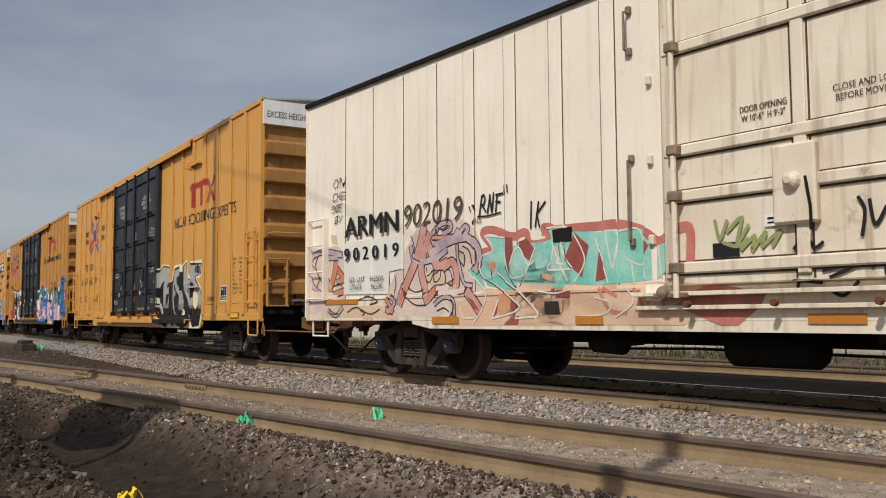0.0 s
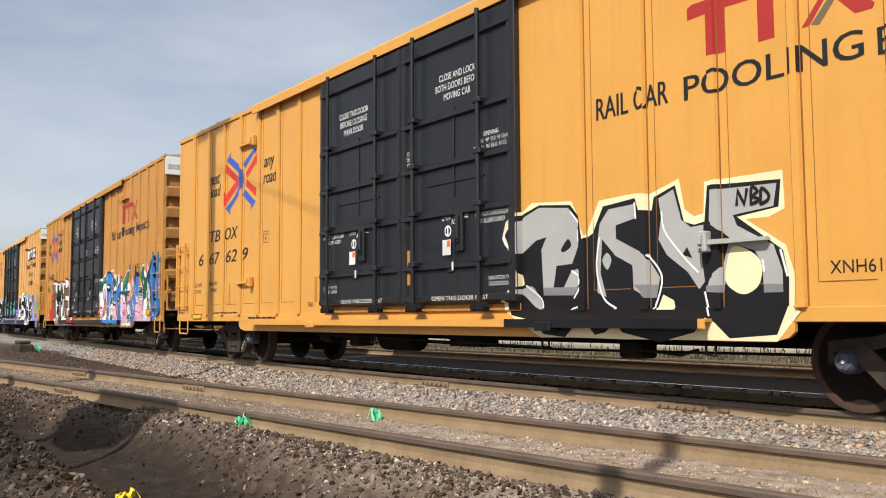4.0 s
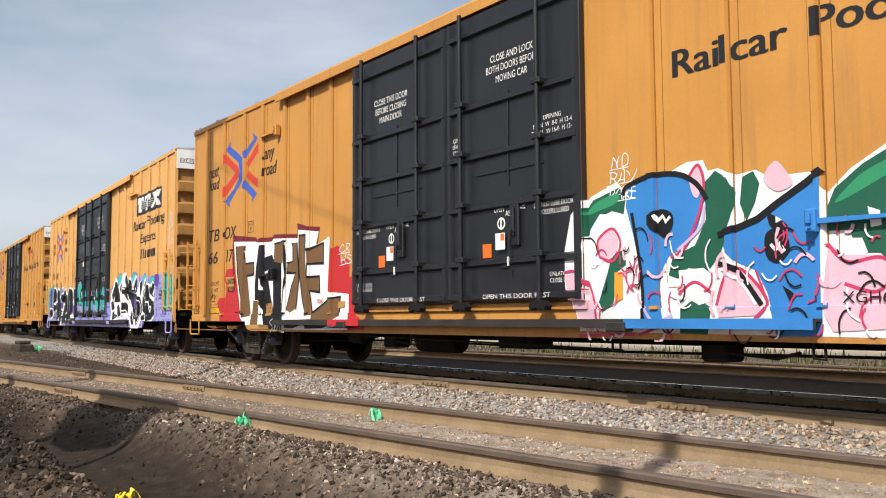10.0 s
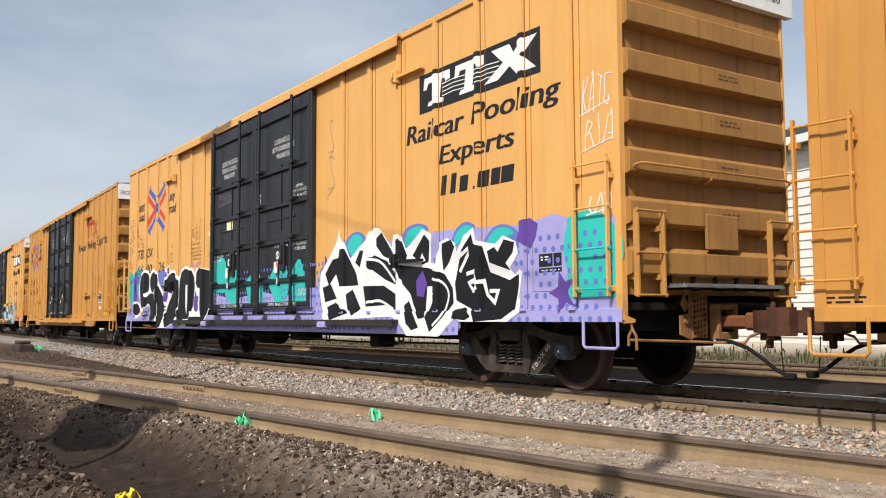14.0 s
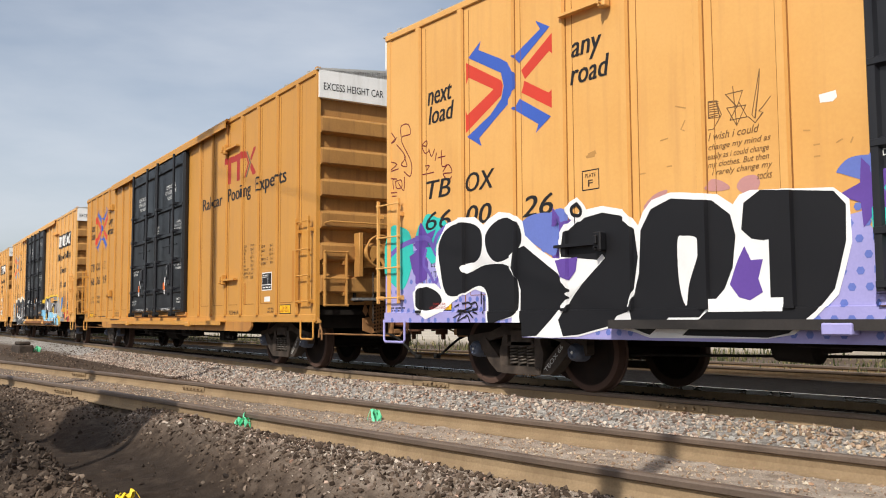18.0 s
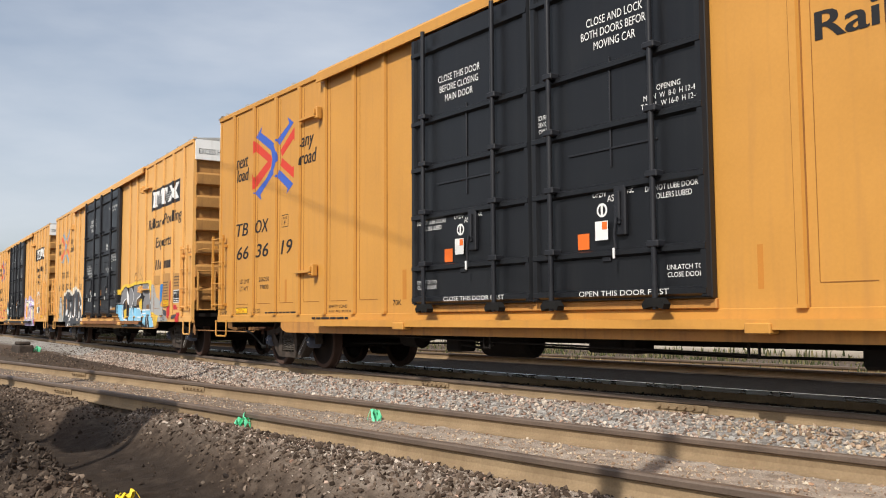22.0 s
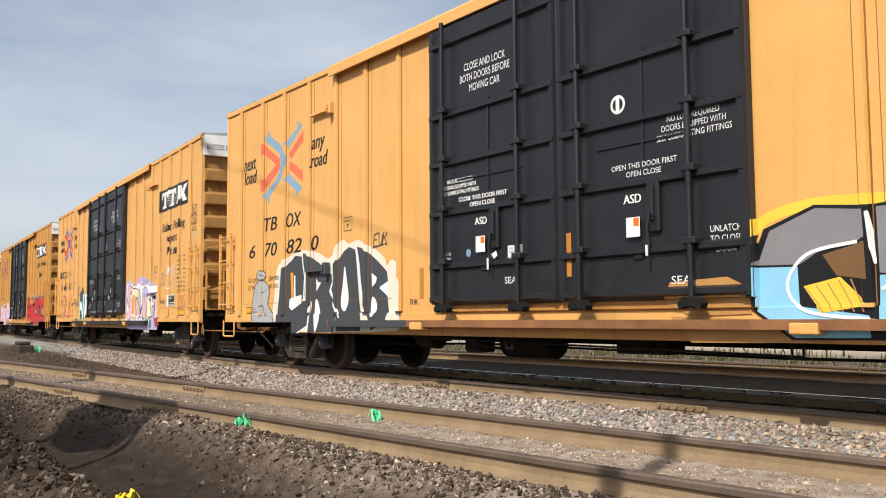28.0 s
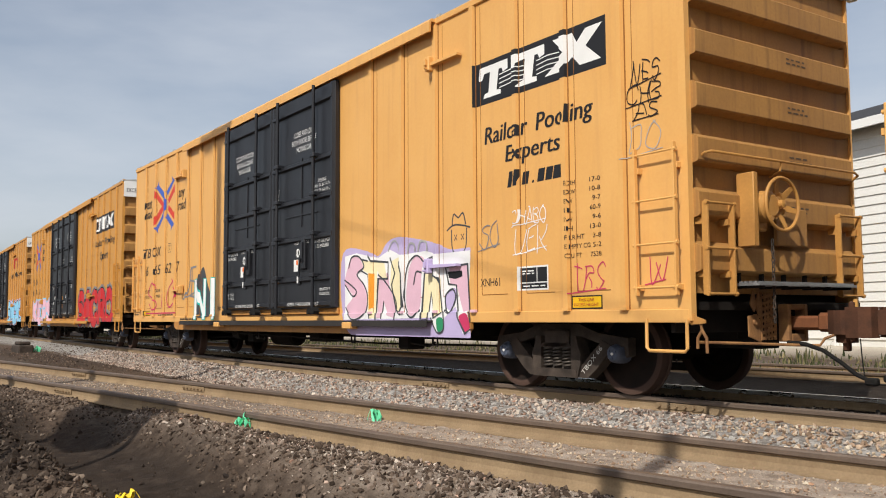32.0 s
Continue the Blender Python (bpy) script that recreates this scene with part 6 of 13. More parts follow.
def piece(car, name, shape, box, w, fill, outline=None, rim=0.07, halo=None, halo_w=0.2, lean=0.0, layer=2, label="", sink=0.0, taper=1.0, angular=False):
    """A graffiti word: halo, outline and fill, each one painted layer."""
    strokes = piece_strokes(shape, *box, lean=lean, sink=sink)
    rows = [(halo, w + halo_w, layer)] if halo else []
    rows += [(outline, w + rim, layer + 1)] if outline else []
    rows += [(fill, w, layer + 2)]
    for mat, width, ly in rows:
        c = Coat()
        for pts, soft in strokes:
            c.stroke(pts, width, soft and not angular, taper)
        c.lay(car, name, mat, ly, label=label)


def scribble(car, shape, box, w, mat, layer=4, lean=0.1, label="spray-painted scrawl"):
    c = Coat()
    r = random.Random(shape + str(box[0]))
    ju, jz = 0.16 * (box[1] - box[0]) / len(shape), 0.13 * (box[3] - box[2])
    for pts, soft in piece_strokes(shape, *box, lean=lean):
        pts = [(u + r.uniform(-ju, ju), z + r.uniform(-jz, jz)) for u, z in pts]
        if len(pts) == 2:
            pts.insert(1, ((pts[0][0] + pts[1][0]) / 2 + r.uniform(-ju, ju), (pts[0][1] + pts[1][1]) / 2))
        c.stroke(pts, w * 0.6, True)
    c.stroke([(box[0] - ju, box[2] - jz), (box[1], box[2] + jz * r.uniform(-1, 1.5))], w * 0.5)
    c.lay(car, "scrawl", mat, layer, label=label)


# ---------------------------------------------------------------- marks that the boxcars share
def shipping_mark(car, u0, z0, w=1.58, h=1.35, red="logo_red", blue="logo_blue"):
    """The crossed-arrow emblem as plain coloured shapes."""
    at = lambda pts: [(u0 + w * x, z0 + h * y) for x, y in pts]
    blues = ([(0.20, 1.0), (0.04, 0.88), (0.44, 0.63), (0.47, 0.50), (0.44, 0.39), (0.31, 0.27), (0.02, 0.12), (0.20, 0.0), (0.17, 0.08), (0.44, 0.27), (0.53, 0.33), (0.58, 0.39), (0.61, 0.48), (0.60, 0.58), (0.55, 0.68), (0.44, 0.76), (0.17, 0.92)],
             [(0.83, 0.99), (0.98, 0.89), (0.65, 0.66), (0.58, 0.74), (0.88, 0.90)],
             [(0.65, 0.34), (0.98, 0.11), (0.82, 0.0), (0.85, 0.07), (0.58, 0.26)])
    reds = ([(0.01, 0.84), (0.44, 0.56), (0.46, 0.51), (0.44, 0.42), (0.0, 0.16), (0.0, 0.39), (0.02, 0.33), (0.35, 0.50), (0.04, 0.69), (0.01, 0.63)],
            [(1.0, 0.83), (1.0, 0.65), (0.97, 0.68), (0.71, 0.50), (0.67, 0.59)],
            [(0.70, 0.49), (0.96, 0.32), (0.99, 0.34), (0.99, 0.18), (0.67, 0.39), (0.69, 0.44)])
    for pts in reds:
        Coat().poly(at(pts)).lay(car, "emblem_stripe", M[red], 1, label="red stripe of a crossed-arrow emblem")
    for pts in blues:
        Coat().poly(at(pts)).lay(car, "emblem_stripe", M[blue], 2, label="blue stripe of a crossed-arrow emblem")


def red_mark(car, u0, z0, w=1.8, h=0.54):
    """Red block emblem: a bar on two stems, a chevron and two wedges."""
    at = lambda pts: [(u0 + w * x, z0 + h * y) for x, y in pts]
    bar = Coat().poly(at([(0.0, 0.95), (0.03, 1.0), (0.31, 0.99), (0.33, 0.94), (0.36, 0.99), (0.68, 0.99), (0.74, 0.72), (0.51, 0.74), (0.51, 0.0), (0.42, 0.0), (0.42, 0.74), (0.23, 0.76), (0.23, 0.0), (0.13, 0.0), (0.13, 0.76), (0.0, 0.74)]))
    chevron = Coat().poly(at([(0.66, 0.98), (0.72, 0.90), (0.80, 0.50), (0.69, 0.02), (0.65, 0.02), (0.765, 0.50)]))
    upper = Coat().poly(at([(0.99, 0.98), (0.93, 0.98), (0.83, 0.62), (0.87, 0.55), (0.99, 0.90)]))
    lower = Coat().poly(at([(0.87, 0.47), (1.0, 0.09), (0.99, 0.01), (0.91, 0.01), (0.83, 0.30)]))
    for c in (bar, chevron, upper, lower):
        c.lay(car, "emblem", M["red"], 1, label="dark red block emblem")
    c = Coat().poly(at([(0.71, 0.97), (0.75, 0.93), (0.86, 0.48), (0.74, 0.0), (0.70, 0.03), (0.82, 0.49)]))
    c.lay(car, "emblem", M["chevron"], 2, label="brown-grey chevron")


def boxed_mark(car, u0, u1, z0, z1):
    """Black panel with white slab shapes and wavy stripes."""
    w, h = u1 - u0, z1 - z0
    Coat().rect(u0, u1, z0, z1).lay(car, "emblem_panel", M["black"], 1, label="black painted panel with white slab shapes")
    at = lambda x, y: (u0 + w * x, z0 + h * y)
    for x in (0.04, 0.33):
        c = Coat().poly([at(x, 0.58), at(x + 0.01, 0.88), at(x + 0.25, 0.88), at(x + 0.25, 0.66), at(x + 0.21, 0.62), at(x + 0.20, 0.72), at(x + 0.175, 0.72), at(x + 0.155, 0.26), at(x + 0.19, 0.24), at(x + 0.19, 0.14), at(x + 0.04, 0.14), at(x + 0.05, 0.24), at(x + 0.085, 0.26), at(x + 0.10, 0.72), at(x + 0.05, 0.72), at(x + 0.03, 0.58)])
        c.lay(car, "emblem_letter", M["white"], 2)
    c = Coat().poly([at(0.64, 0.88), at(0.78, 0.88), at(0.81, 0.66), at(0.87, 0.88), at(0.98, 0.88), at(0.87, 0.52), at(0.97, 0.16), at(0.83, 0.16), at(0.78, 0.38), at(0.69, 0.16), at(0.58, 0.16), at(0.73, 0.52)])
    c.lay(car, "emblem_letter", M["white"], 2)
    c = Coat()
    for k in range(4):
        y = 0.28 + 0.1 * k
        c.stroke([at(0.22, y), at(0.32, y + 0.03), at(0.42, y)], 0.012).stroke([at(0.52, y), at(0.6, y + 0.03), at(0.70, y)], 0.012)
    c.lay(car, "emblem_stripes", M["white"], 3)["kind"] = "stuff"


def plate_mark(car, u, z, w=0.25, h=0.22):
    c = Coat()
    for a, b, p, q in ((0, w, 0, 0.012), (0, w, h - 0.012, h), (0, 0.012, 0.012, h - 0.012), (w - 0.012, w, 0.012, h - 0.012)):
        c.rect(u + a, u + b, z + p, z + q)
    c.lay(car, "plate_mark", M["black"], 1)
    letter(car, "F", u + 0.09, u + 0.16, z + 0.04, z + 0.11)
    letter(car, "PLATE", u + 0.05, u + 0.2, z + 0.14, z + 0.18)


def small_sign(car, u0, u1, z0, z1, lift=0):
    Coat().rect(u0, u1, z0, z1).lay(car, "sign_border", M["black"], 2 + lift, label="black sign border")
    Coat().rect(u0 + 0.015, u1 - 0.015, z0 + 0.015, z1 - 0.015).lay(car, "height_sign", M["sign_yellow"], 3 + lift, label="yellow warning sign with black lettering")
    h = z1 - z0
    letter(car, "THIS CAR", u0 + (u1 - u0) * 0.24, u1 - (u1 - u0) * 0.24, z0 + h * 0.56, z0 + h * 0.80, "red", proud=(0.030 if z1 < 0.935 else 0.012) + 0.0015 * lift)
    letter(car, "EXCESS HEIGHT", u0 + (u1 - u0) * 0.1, u1 - (u1 - u0) * 0.1, z0 + h * 0.2, z0 + h * 0.44, "red", proud=(0.030 if z1 < 0.935 else 0.012) + 0.0015 * lift)


def service_box(car, u0, u1, z0, z1, lift=0):
    """Black stencil panel with white frame and unreadable lines."""
    Coat().rect(u0, u1, z0, z1).lay(car, "stencil_frame", M["white"], 1 + lift, label="white frame of a service stencil")
    m = u0 + (u1 - u0) * 0.6
    zz = z0 + (z1 - z0) * 0.34
    c = Coat().rect(u0 + 0.02, m, zz, z1 - 0.02).rect(m + 0.015, u1 - 0.02, zz, z1 - 0.02).rect(u0 + 0.02, u1 - 0.02, z0 + 0.02, zz - 0.015)
    c.lay(car, "stencil", M["black"], 2 + lift)
    c = Coat()
    bars(c, u0 + 0.05, m - 0.04, z1 - 0.10, z1 - 0.04, 2, 4)
    bars(c, u0 + 0.05, u1 - 0.05, z0 + 0.035, zz - 0.03, 1, 5)
    c.lay(car, "stencil", M["white"], 3 + lift)


def left_marks(car, groups, mark, number_z=1.98, tb=(0.93, 1.50), ox=(1.78, 2.36), colours=("logo_red", "logo_blue"), limits=("206100", "79900"), plate=(2.93, 2.48), sign=(1.03, 1.55, 0.95, 1.08)):
    """Emblem, slogan, reporting marks and stencils of the left half."""
    shipping_mark(car, *mark, red=colours[0], blue=colours[1])
    n, a, z = mark[0] - 0.81, mark[0] + 1.87, mark[1]
    letter(car, "next", n, n + 0.52, z + 0.72, z + 0.93, slant=0.2, bold=0.014)
    letter(car, "load", n + 0.02, n + 0.56, z + 0.46, z + 0.70, slant=0.2, bold=0.014)
    letter(car, "any", a, a + 0.44, z + 0.66, z + 0.90, slant=0.2, bold=0.014)
    letter(car, "road", a - 0.02, a + 0.54, z + 0.43, z + 0.67, slant=0.2, bold=0.014)
    letter(car, "TB", *tb, 2.44, 2.68, slant=0.2, bold=0.014)
    letter(car, "OX", *ox, 2.44, 2.68, slant=0.2, bold=0.014)
    for s, u0, u1 in groups:
        letter(car, s, u0, u1, number_z, number_z + 0.245, slant=0.2, bold=0.014)
    letter(car, "LD LMT", 1.10, 1.52, 1.53, 1.61)
    letter(car, "LT WT", 1.10, 1.48, 1.39, 1.47)
    letter(car, limits[0], 1.94, 2.36, 1.54, 1.62)
    letter(car, limits[1], 1.98, 2.34, 1.40, 1.48)
    plate_mark(car, *plate)
    letter(car, "70K", 6.40, 6.62, 1.04, 1.12)
    Coat().rect(6.64, 6.74, 1.12, 1.54).rect(2.98, 3.06, 1.14, 1.54).lay(car, "reflector", M["orange"], 1, label="amber reflective strip")
    small_sign(car, *sign)
    c = Coat()
    bars(c, 2.2, 3.4, 0.945, 1.0, 1, 31)
    bars(c, 4.0, 5.2, 0.84, 0.90, 1, 32)
    bars(c, 0.08, 0.5, 0.945, 1.02, 2, 33)
    c.lay(car, "small_stencil", M["black"], 1)


def right_dimensions(car, u=17.43, z=1.32, step=0.083):
    rows = [("EXH", "17-0"), ("EXW", "10-8"), ("EW", "9-7"), ("IL", "60-9"), ("IW", "9-6"), ("IH", "13-0"), ("FLR HT", "3-8"), ("EMPTY CG", "5-2"), ("CU FT", "7538")]
    for k, (a, b) in enumerate(rows[::-1]):
        letter(car, a, u, u + 0.045 * len(a), z + k * step, z + k * step + 0.05)
        letter(car, b, u + 0.52 - 0.04 * len(b), u + 0.52, z + k * step, z + k * step + 0.05)


def door_marks(car, style=0):
    """White stencils on the two plug doors."""
    p = 0.108
    d0, d1 = 9.475 - 1.2175, 9.475 + 1.2175
    if style == 2:
        letter(car, "CLOSE AND LOCK\nBOTH DOORS BEFORE\nMOVING CAR", d0 - 0.55, d0 + 0.42, 3.72, 4.10, "white", proud=p)
        letter(car, "OPENING MAIN  W  8-0  H 12-4\nTOTAL  W 16-0  H 12-4", d1 - 0.1, d1 + 0.95, 4.08, 4.24, "white", proud=p)
        letter(car, "CLOSE THIS DOOR FIRST\nOPEN CLOSE", d0 - 0.53, d0 + 0.40, 2.24, 2.38, "white", proud=0.156, bold=0.006)
        letter(car, "NO LUBE REQUIRED\nDOORS EQUIPPED WITH\nSELF LUBRICATING FITTINGS", d0 - 0.95, d0 - 0.19, 2.44, 2.64, "white", proud=p, bold=0.005)
        letter(car, "UNLATCH\nTO CLOSE\nDOOR", d0 - 0.98, d0 - 0.77, 1.52, 1.70, "white", proud=p)
        Coat().rect(d0 + 0.35, d0 + 0.61, 1.50, 1.71).lay(car, "door_placard", M["white"], 4, label="white placard with black lettering")
        letter(car, "DO NOT\nUNLOAD\nFROM\nTHIS SIDE", d0 + 0.38, d0 + 0.58, 1.52, 1.69, proud=0.112)
        Coat().disc(d0 - 0.40, 1.67, 0.05, 16).lay(car, "door_placard", M["logo_pale_blue"], 4, label="round grey-blue sticker")
        Coat().poly([(d0 + 0.10, 1.62), (d0 + 0.16, 1.56), (d0 + 0.22, 1.60), (d0 + 0.20, 1.66)]).rect(d0 + 0.02, d0 + 0.06, 1.44, 1.58).lay(car, "door_stencil", M["white"], 40)
        letter(car, "OPEN THIS DOOR FIRST\nOPEN CLOSE", d1 - 0.42, d1 + 0.42, 2.28, 2.42, "white", proud=p)
        letter(car, "SEAL", d0 + 0.29, d0 + 0.56, 1.26, 1.34, "white", proud=p)
        letter(car, "SEAL", d1 + 0.32, d1 + 0.62, 1.17, 1.25, "white", proud=p)
        letter(car, "ASD", d0 - 0.27, d0 - 0.04, 2.01, 2.10, "white", proud=p, bold=0.008)
        letter(car, "ASD", d1 - 0.27, d1 - 0.04, 2.01, 2.10, "white", proud=p, bold=0.008)
        letter(car, "NO LUBE REQUIRED\nDOORS EQUIPPED WITH\nSELF LUBRICATING FITTINGS", d1 + 0.18, d1 + 1.05, 2.58, 2.82, "white", proud=p)
        letter(car, "UNLATCH\nTO CLOSE\nDOOR", d1 + 0.78, d1 + 1.12, 1.45, 1.70, "white", proud=p)
        Coat().disc(d1 - 0.32, 3.06, 0.10, 18).lay(car, "door_stencil", M["white"], 4)
        Coat().disc(d1 - 0.32, 3.06, 0.07, 18).lay(car, "door_stencil", M["black"], 5)
        Coat().rect(d1 - 0.345, d1 - 0.295, 2.98, 3.14).lay(car, "door_stencil", M["white"], 6)
    else:
        letter(car, "CLOSE THIS DOOR\nBEFORE CLOSING\nMAIN DOOR", d0 - 0.60, d0 + 0.28, 3.70, 4.06, "white", proud=p)
        letter(car, "CLOSE AND LOCK\nBOTH DOORS BEFORE\nMOVING CAR", d1 - 0.40, d1 + 0.55, 3.72, 4.08, "white", proud=p)
        for d in (d0, d1):
            letter(car, "ASD", d - 0.06, d + 0.09, 2.06, 2.13, "white", proud=p)
            letter(car, "OPEN", d - 0.27, d - 0.07, 2.12, 2.20, "white", 0.4, proud=p)
            letter(car, "CLOSE", d + 0.10, d + 0.30, 2.12, 2.20, "white", -0.3, proud=p)
            Coat().disc(d - 0.14, 1.98, 0.075, 16).lay(car, "door_stencil", M["white"], 4)
            Coat().disc(d - 0.14, 1.98, 0.052, 16).lay(car, "door_stencil", M["black"], 5)
            Coat().rect(d - 0.155, d - 0.125, 1.92, 2.04).lay(car, "door_stencil", M["white"], 6)
        letter(car, "CLOSE THIS DOOR FIRST", d0 - 0.45, d0 + 0.75, 1.075, 1.13, "white", proud=0.155)
        letter(car, "OPEN THIS DOOR FIRST", d1 - 0.45, d1 + 0.75, 1.075, 1.13, "white", proud=0.155)
        letter(car, "OPENING\nMAIN  W  8-0  H 12-4\nTOTAL  W 16-0  H 12-4", d1 + 0.42, d1 + 1.12, 2.94, 3.16, "white", proud=p)
        letter(car, "SECURITY\nDEVICE\nONLY", d1 - 1.14, d1 - 0.90, 2.95, 3.16, "white", proud=p)
        letter(car, "DO NOT LUBE DOORS\nROLLERS LUBED", d0 - 1.10, d0 - 0.45, 2.02, 2.16, "white", proud=p)
        letter(car, "DO NOT LUBE DOORS\nROLLERS LUBED", d1 + 0.45, d1 + 1.12, 2.02, 2.16, "white", proud=p)
        letter(car, "UNLATCH TO\nCLOSE DOOR", d0 - 1.10, d0 - 0.66, 1.24, 1.36, "white", proud=p)
        letter(car, "UNLATCH TO\nCLOSE DOOR", d1 + 0.70, d1 + 1.12, 1.24, 1.36, "white", proud=p)
    for d in (d0, d1):
        Coat().rect(d - 0.20, d - 0.02, 1.66, 1.86).lay(car, "door_placard", M["white"], 34, label="white placard with a red corner")
        Coat().rect(d - 0.10, d - 0.03, 1.77, 1.85).lay(car, "door_placard", M["flag_orange"], 36, label="red placard corner")
    if style != 1:
        Coat().rect(d1 - 1.12, d1 - 1.03, 1.30, 1.78).lay(car, "reflector", M["orange"], 4, label="amber reflective strip")
    if style == 1:
        for d in (d0 - 0.48, d1 - 0.5):
            Coat().rect(d, d + 0.17, 1.58, 1.75).lay(car, "door_placard", M["flag_orange"], 4, label="orange placard")


def end_marks(car, number):
    """Lettering on the white cap and ribs of the right end."""
    for s, a, b, z in (("EXCESS HEIGHT CAR", -1.38, -0.28, 4.58), (number, 0.50, 1.21, 4.58)):
        ob = part("lettering", text_mesh(s, M["black"]), car)
        ob.matrix_basis = Matrix.Translation((HALF + 0.025, a, z)) @ pose(0, 0, 0, 0, 0, 90) @ Matrix.Diagonal((b - a, 1, 0.12, 1))
    r = random.Random(len(number))
    for k, z in enumerate((3.49, 2.97, 2.45, 1.93)):
        vs, fs = [], []
        for row in range(2):
            y = 0.0
            while y < 0.30:
                w = r.uniform(0.04, 0.10)
                o = len(vs)
                zz = z + 0.03 - row * 0.045
                vs += [(HALF + 0.054, y, zz), (HALF + 0.054, y + w, zz), (HALF + 0.054, y + w, zz + 0.017), (HALF + 0.054, y, zz + 0.017)]
                fs.append((o, o + 1, o + 2, o + 3))
                y += w + 0.03
        part("small_stencil", mesh_of("small_stencil", vs, fs, M["stencil_ink"]), car)["kind"] = "stuff"


# ---------------------------------------------------------------- white refrigerator car
REEFER_TOP = 4.33


def reefer():
    car = tagged(new("refrigerator_car"), "dirty white refrigerator car with faded graffiti along its side", "freight car", "freight cars of the train")
    W, L, T = WIDE, HALF, REEFER_TOP
    m = M["reefer"]
    part("side_wall", Build().box(-L, L, -W, -W + 0.05, 0.80, T).mesh("side_wall", m), car)
    part("side_wall", Build().box(-L, L, W - 0.05, W, 0.80, T).mesh("side_wall", m), car)
    for e in (-1, 1):
        part("end_wall", Build().box(e * L - 0.05, e * L + 0.02, -W + 0.05, W - 0.05, 0.85, T).mesh("end_wall", m), car)
        add_coupler(car, pose(e * (L - 0.05), 0, 0, 0, 0, 0 if e > 0 else 180))
        part("air_hose", SHARED["hose"], car, pose(e * L, 0, 0, 0, 0, 0 if e > 0 else 180))
        # rivet strip at the corner
        b = Build().box(e * L - 0.045, e * L + 0.03, -W - 0.014, -W, 0.85, T)
        part("corner_strip", b.mesh("corner_strip", m), car)
        b = Build()
        for k in range(40):
            b.lathe([(-0.012, 0.004), (-0.008, 0.012), (0, 0.016)], (e * L, -W - 0.014, 0.95 + k * 0.085), "y", 6)
        tagged(part("rivets", b.mesh("rivets", m), car), kind="stuff")
    sec = [(-W - 0.02, T), (-W - 0.02, T + 0.04), (0, T + 0.16), (W + 0.02, T + 0.04), (W + 0.02, T)]
    part("roof", Build().prism(sec, "x", -L - 0.03, L + 0.03).mesh("roof", M["roof"]), car)
    part("gutter", Build().box(-L - 0.03, L + 0.03, -W - 0.05, -W - 0.021, T - 0.02, T + 0.045, 0.006).mesh("gutter", M["under"]), car)
    rib = Build().prism([(-0.10, 0), (-0.085, -0.022), (0.085, -0.022), (0.10, 0)], "z", 1.14, T - 0.10).mesh("side_rib", m)
    seam = Build().box(-0.008, 0.008, -0.003, 0, 1.14, T - 0.08).mesh("rib_seam", M["seam"])
    for u in [1.105 + 0.785 * k for k in range(8)] + [12.3 + 0.785 * k for k in range(8)]:
        part("side_rib", rib, car, pose(U(u), -W, 0))
        for k in (-0.106, 0.106):
            part("rib_seam", seam, car, pose(U(u) + k, -W, 0))
    part("side_sill", Build().box(-L, L, -W - 0.02, -W, 0.80, 1.13, 0.006).mesh("side_sill", M["reefer_door"]), car)
    part("sill_seam", Build().box(-L, U(7.0), -W - 0.024, -W - 0.018, 1.098, 1.110).mesh("sill_seam", M["seam"]), car)
    part("centre_side_sill", Build().prism([(U(3.0), 0.80), (U(16), 0.80), (U(16), 0.76), (U(15.6), 0.70), (U(3.4), 0.70), (U(3.0), 0.76)], "y", -W - 0.018, -W + 0.02).mesh("centre_side_sill", M["reefer_door"]), car)
    # sliding door with frame, rails, rods
    part("door_post", Build().box(U(7.10), U(7.34), -W - 0.07, -W, 1.0, T, 0.01).mesh("door_post", m), car)
    part("door_post", Build().box(U(11.1), U(11.3), -W - 0.07, -W, 1.0, T, 0.01).mesh("door_post", m), car)
    door = part("sliding_door", Build().box(U(7.42), U(11.05), -W - 0.12, -W - 0.01, 1.14, 4.28, 0.01).mesh("sliding_door", M["reefer_door"]), car, label="rust-stained white sliding plug door")
    for z in (1.30, 1.98, 2.42, 3.42, 4.05):
        part("door_rail", Build().box(U(7.44), U(11.03), -W - 0.17, -W - 0.12, z - 0.055, z + 0.055, 0.015).mesh("door_rail", M["reefer_door"]), door)
    for u in (7.48, 8.86, 9.9):
        part("door_stile", Build().box(U(u) - 0.06, U(u) + 0.06, -W - 0.155, -W - 0.12, 1.2, 4.2, 0.012).mesh("door_stile", M["reefer_door"]), door)
    for u in (7.60, 10.7):
        part("lock_rod", Build().rod([(U(u), -W - 0.22, 1.02), (U(u), -W - 0.22, 4.3)], 0.028, 10).mesh("lock_rod", M["reefer_door"]), door)
        for z in (1.30, 1.98, 2.42, 3.42):
            part("rod_bracket", Build().box(U(u) - 0.06, U(u) + 0.06, -W - 0.26, -W - 0.15, z - 0.05, z + 0.05, 0.012).mesh("rod_bracket", M["rusty_white"]), door)
    part("door_gear_box", Build().box(U(8.62), U(9.02), -W - 0.21, -W - 0.12, 1.62, 2.30, 0.02).lathe([(-0.30, 0.03), (-0.26, 0.07), (-0.2, 0.08)], (U(8.82), -W, 1.98), "y", 12).mesh("door_gear_box", M["reefer_door"]), door)
    part("crank_handle", Build().rod([(U(8.95), -W - 0.24, 2.0), (U(9.0), -W - 0.26, 1.75), (U(9.0), -W - 0.26, 1.55)], 0.013, 8).mesh("crank_handle", M["under"]), door)
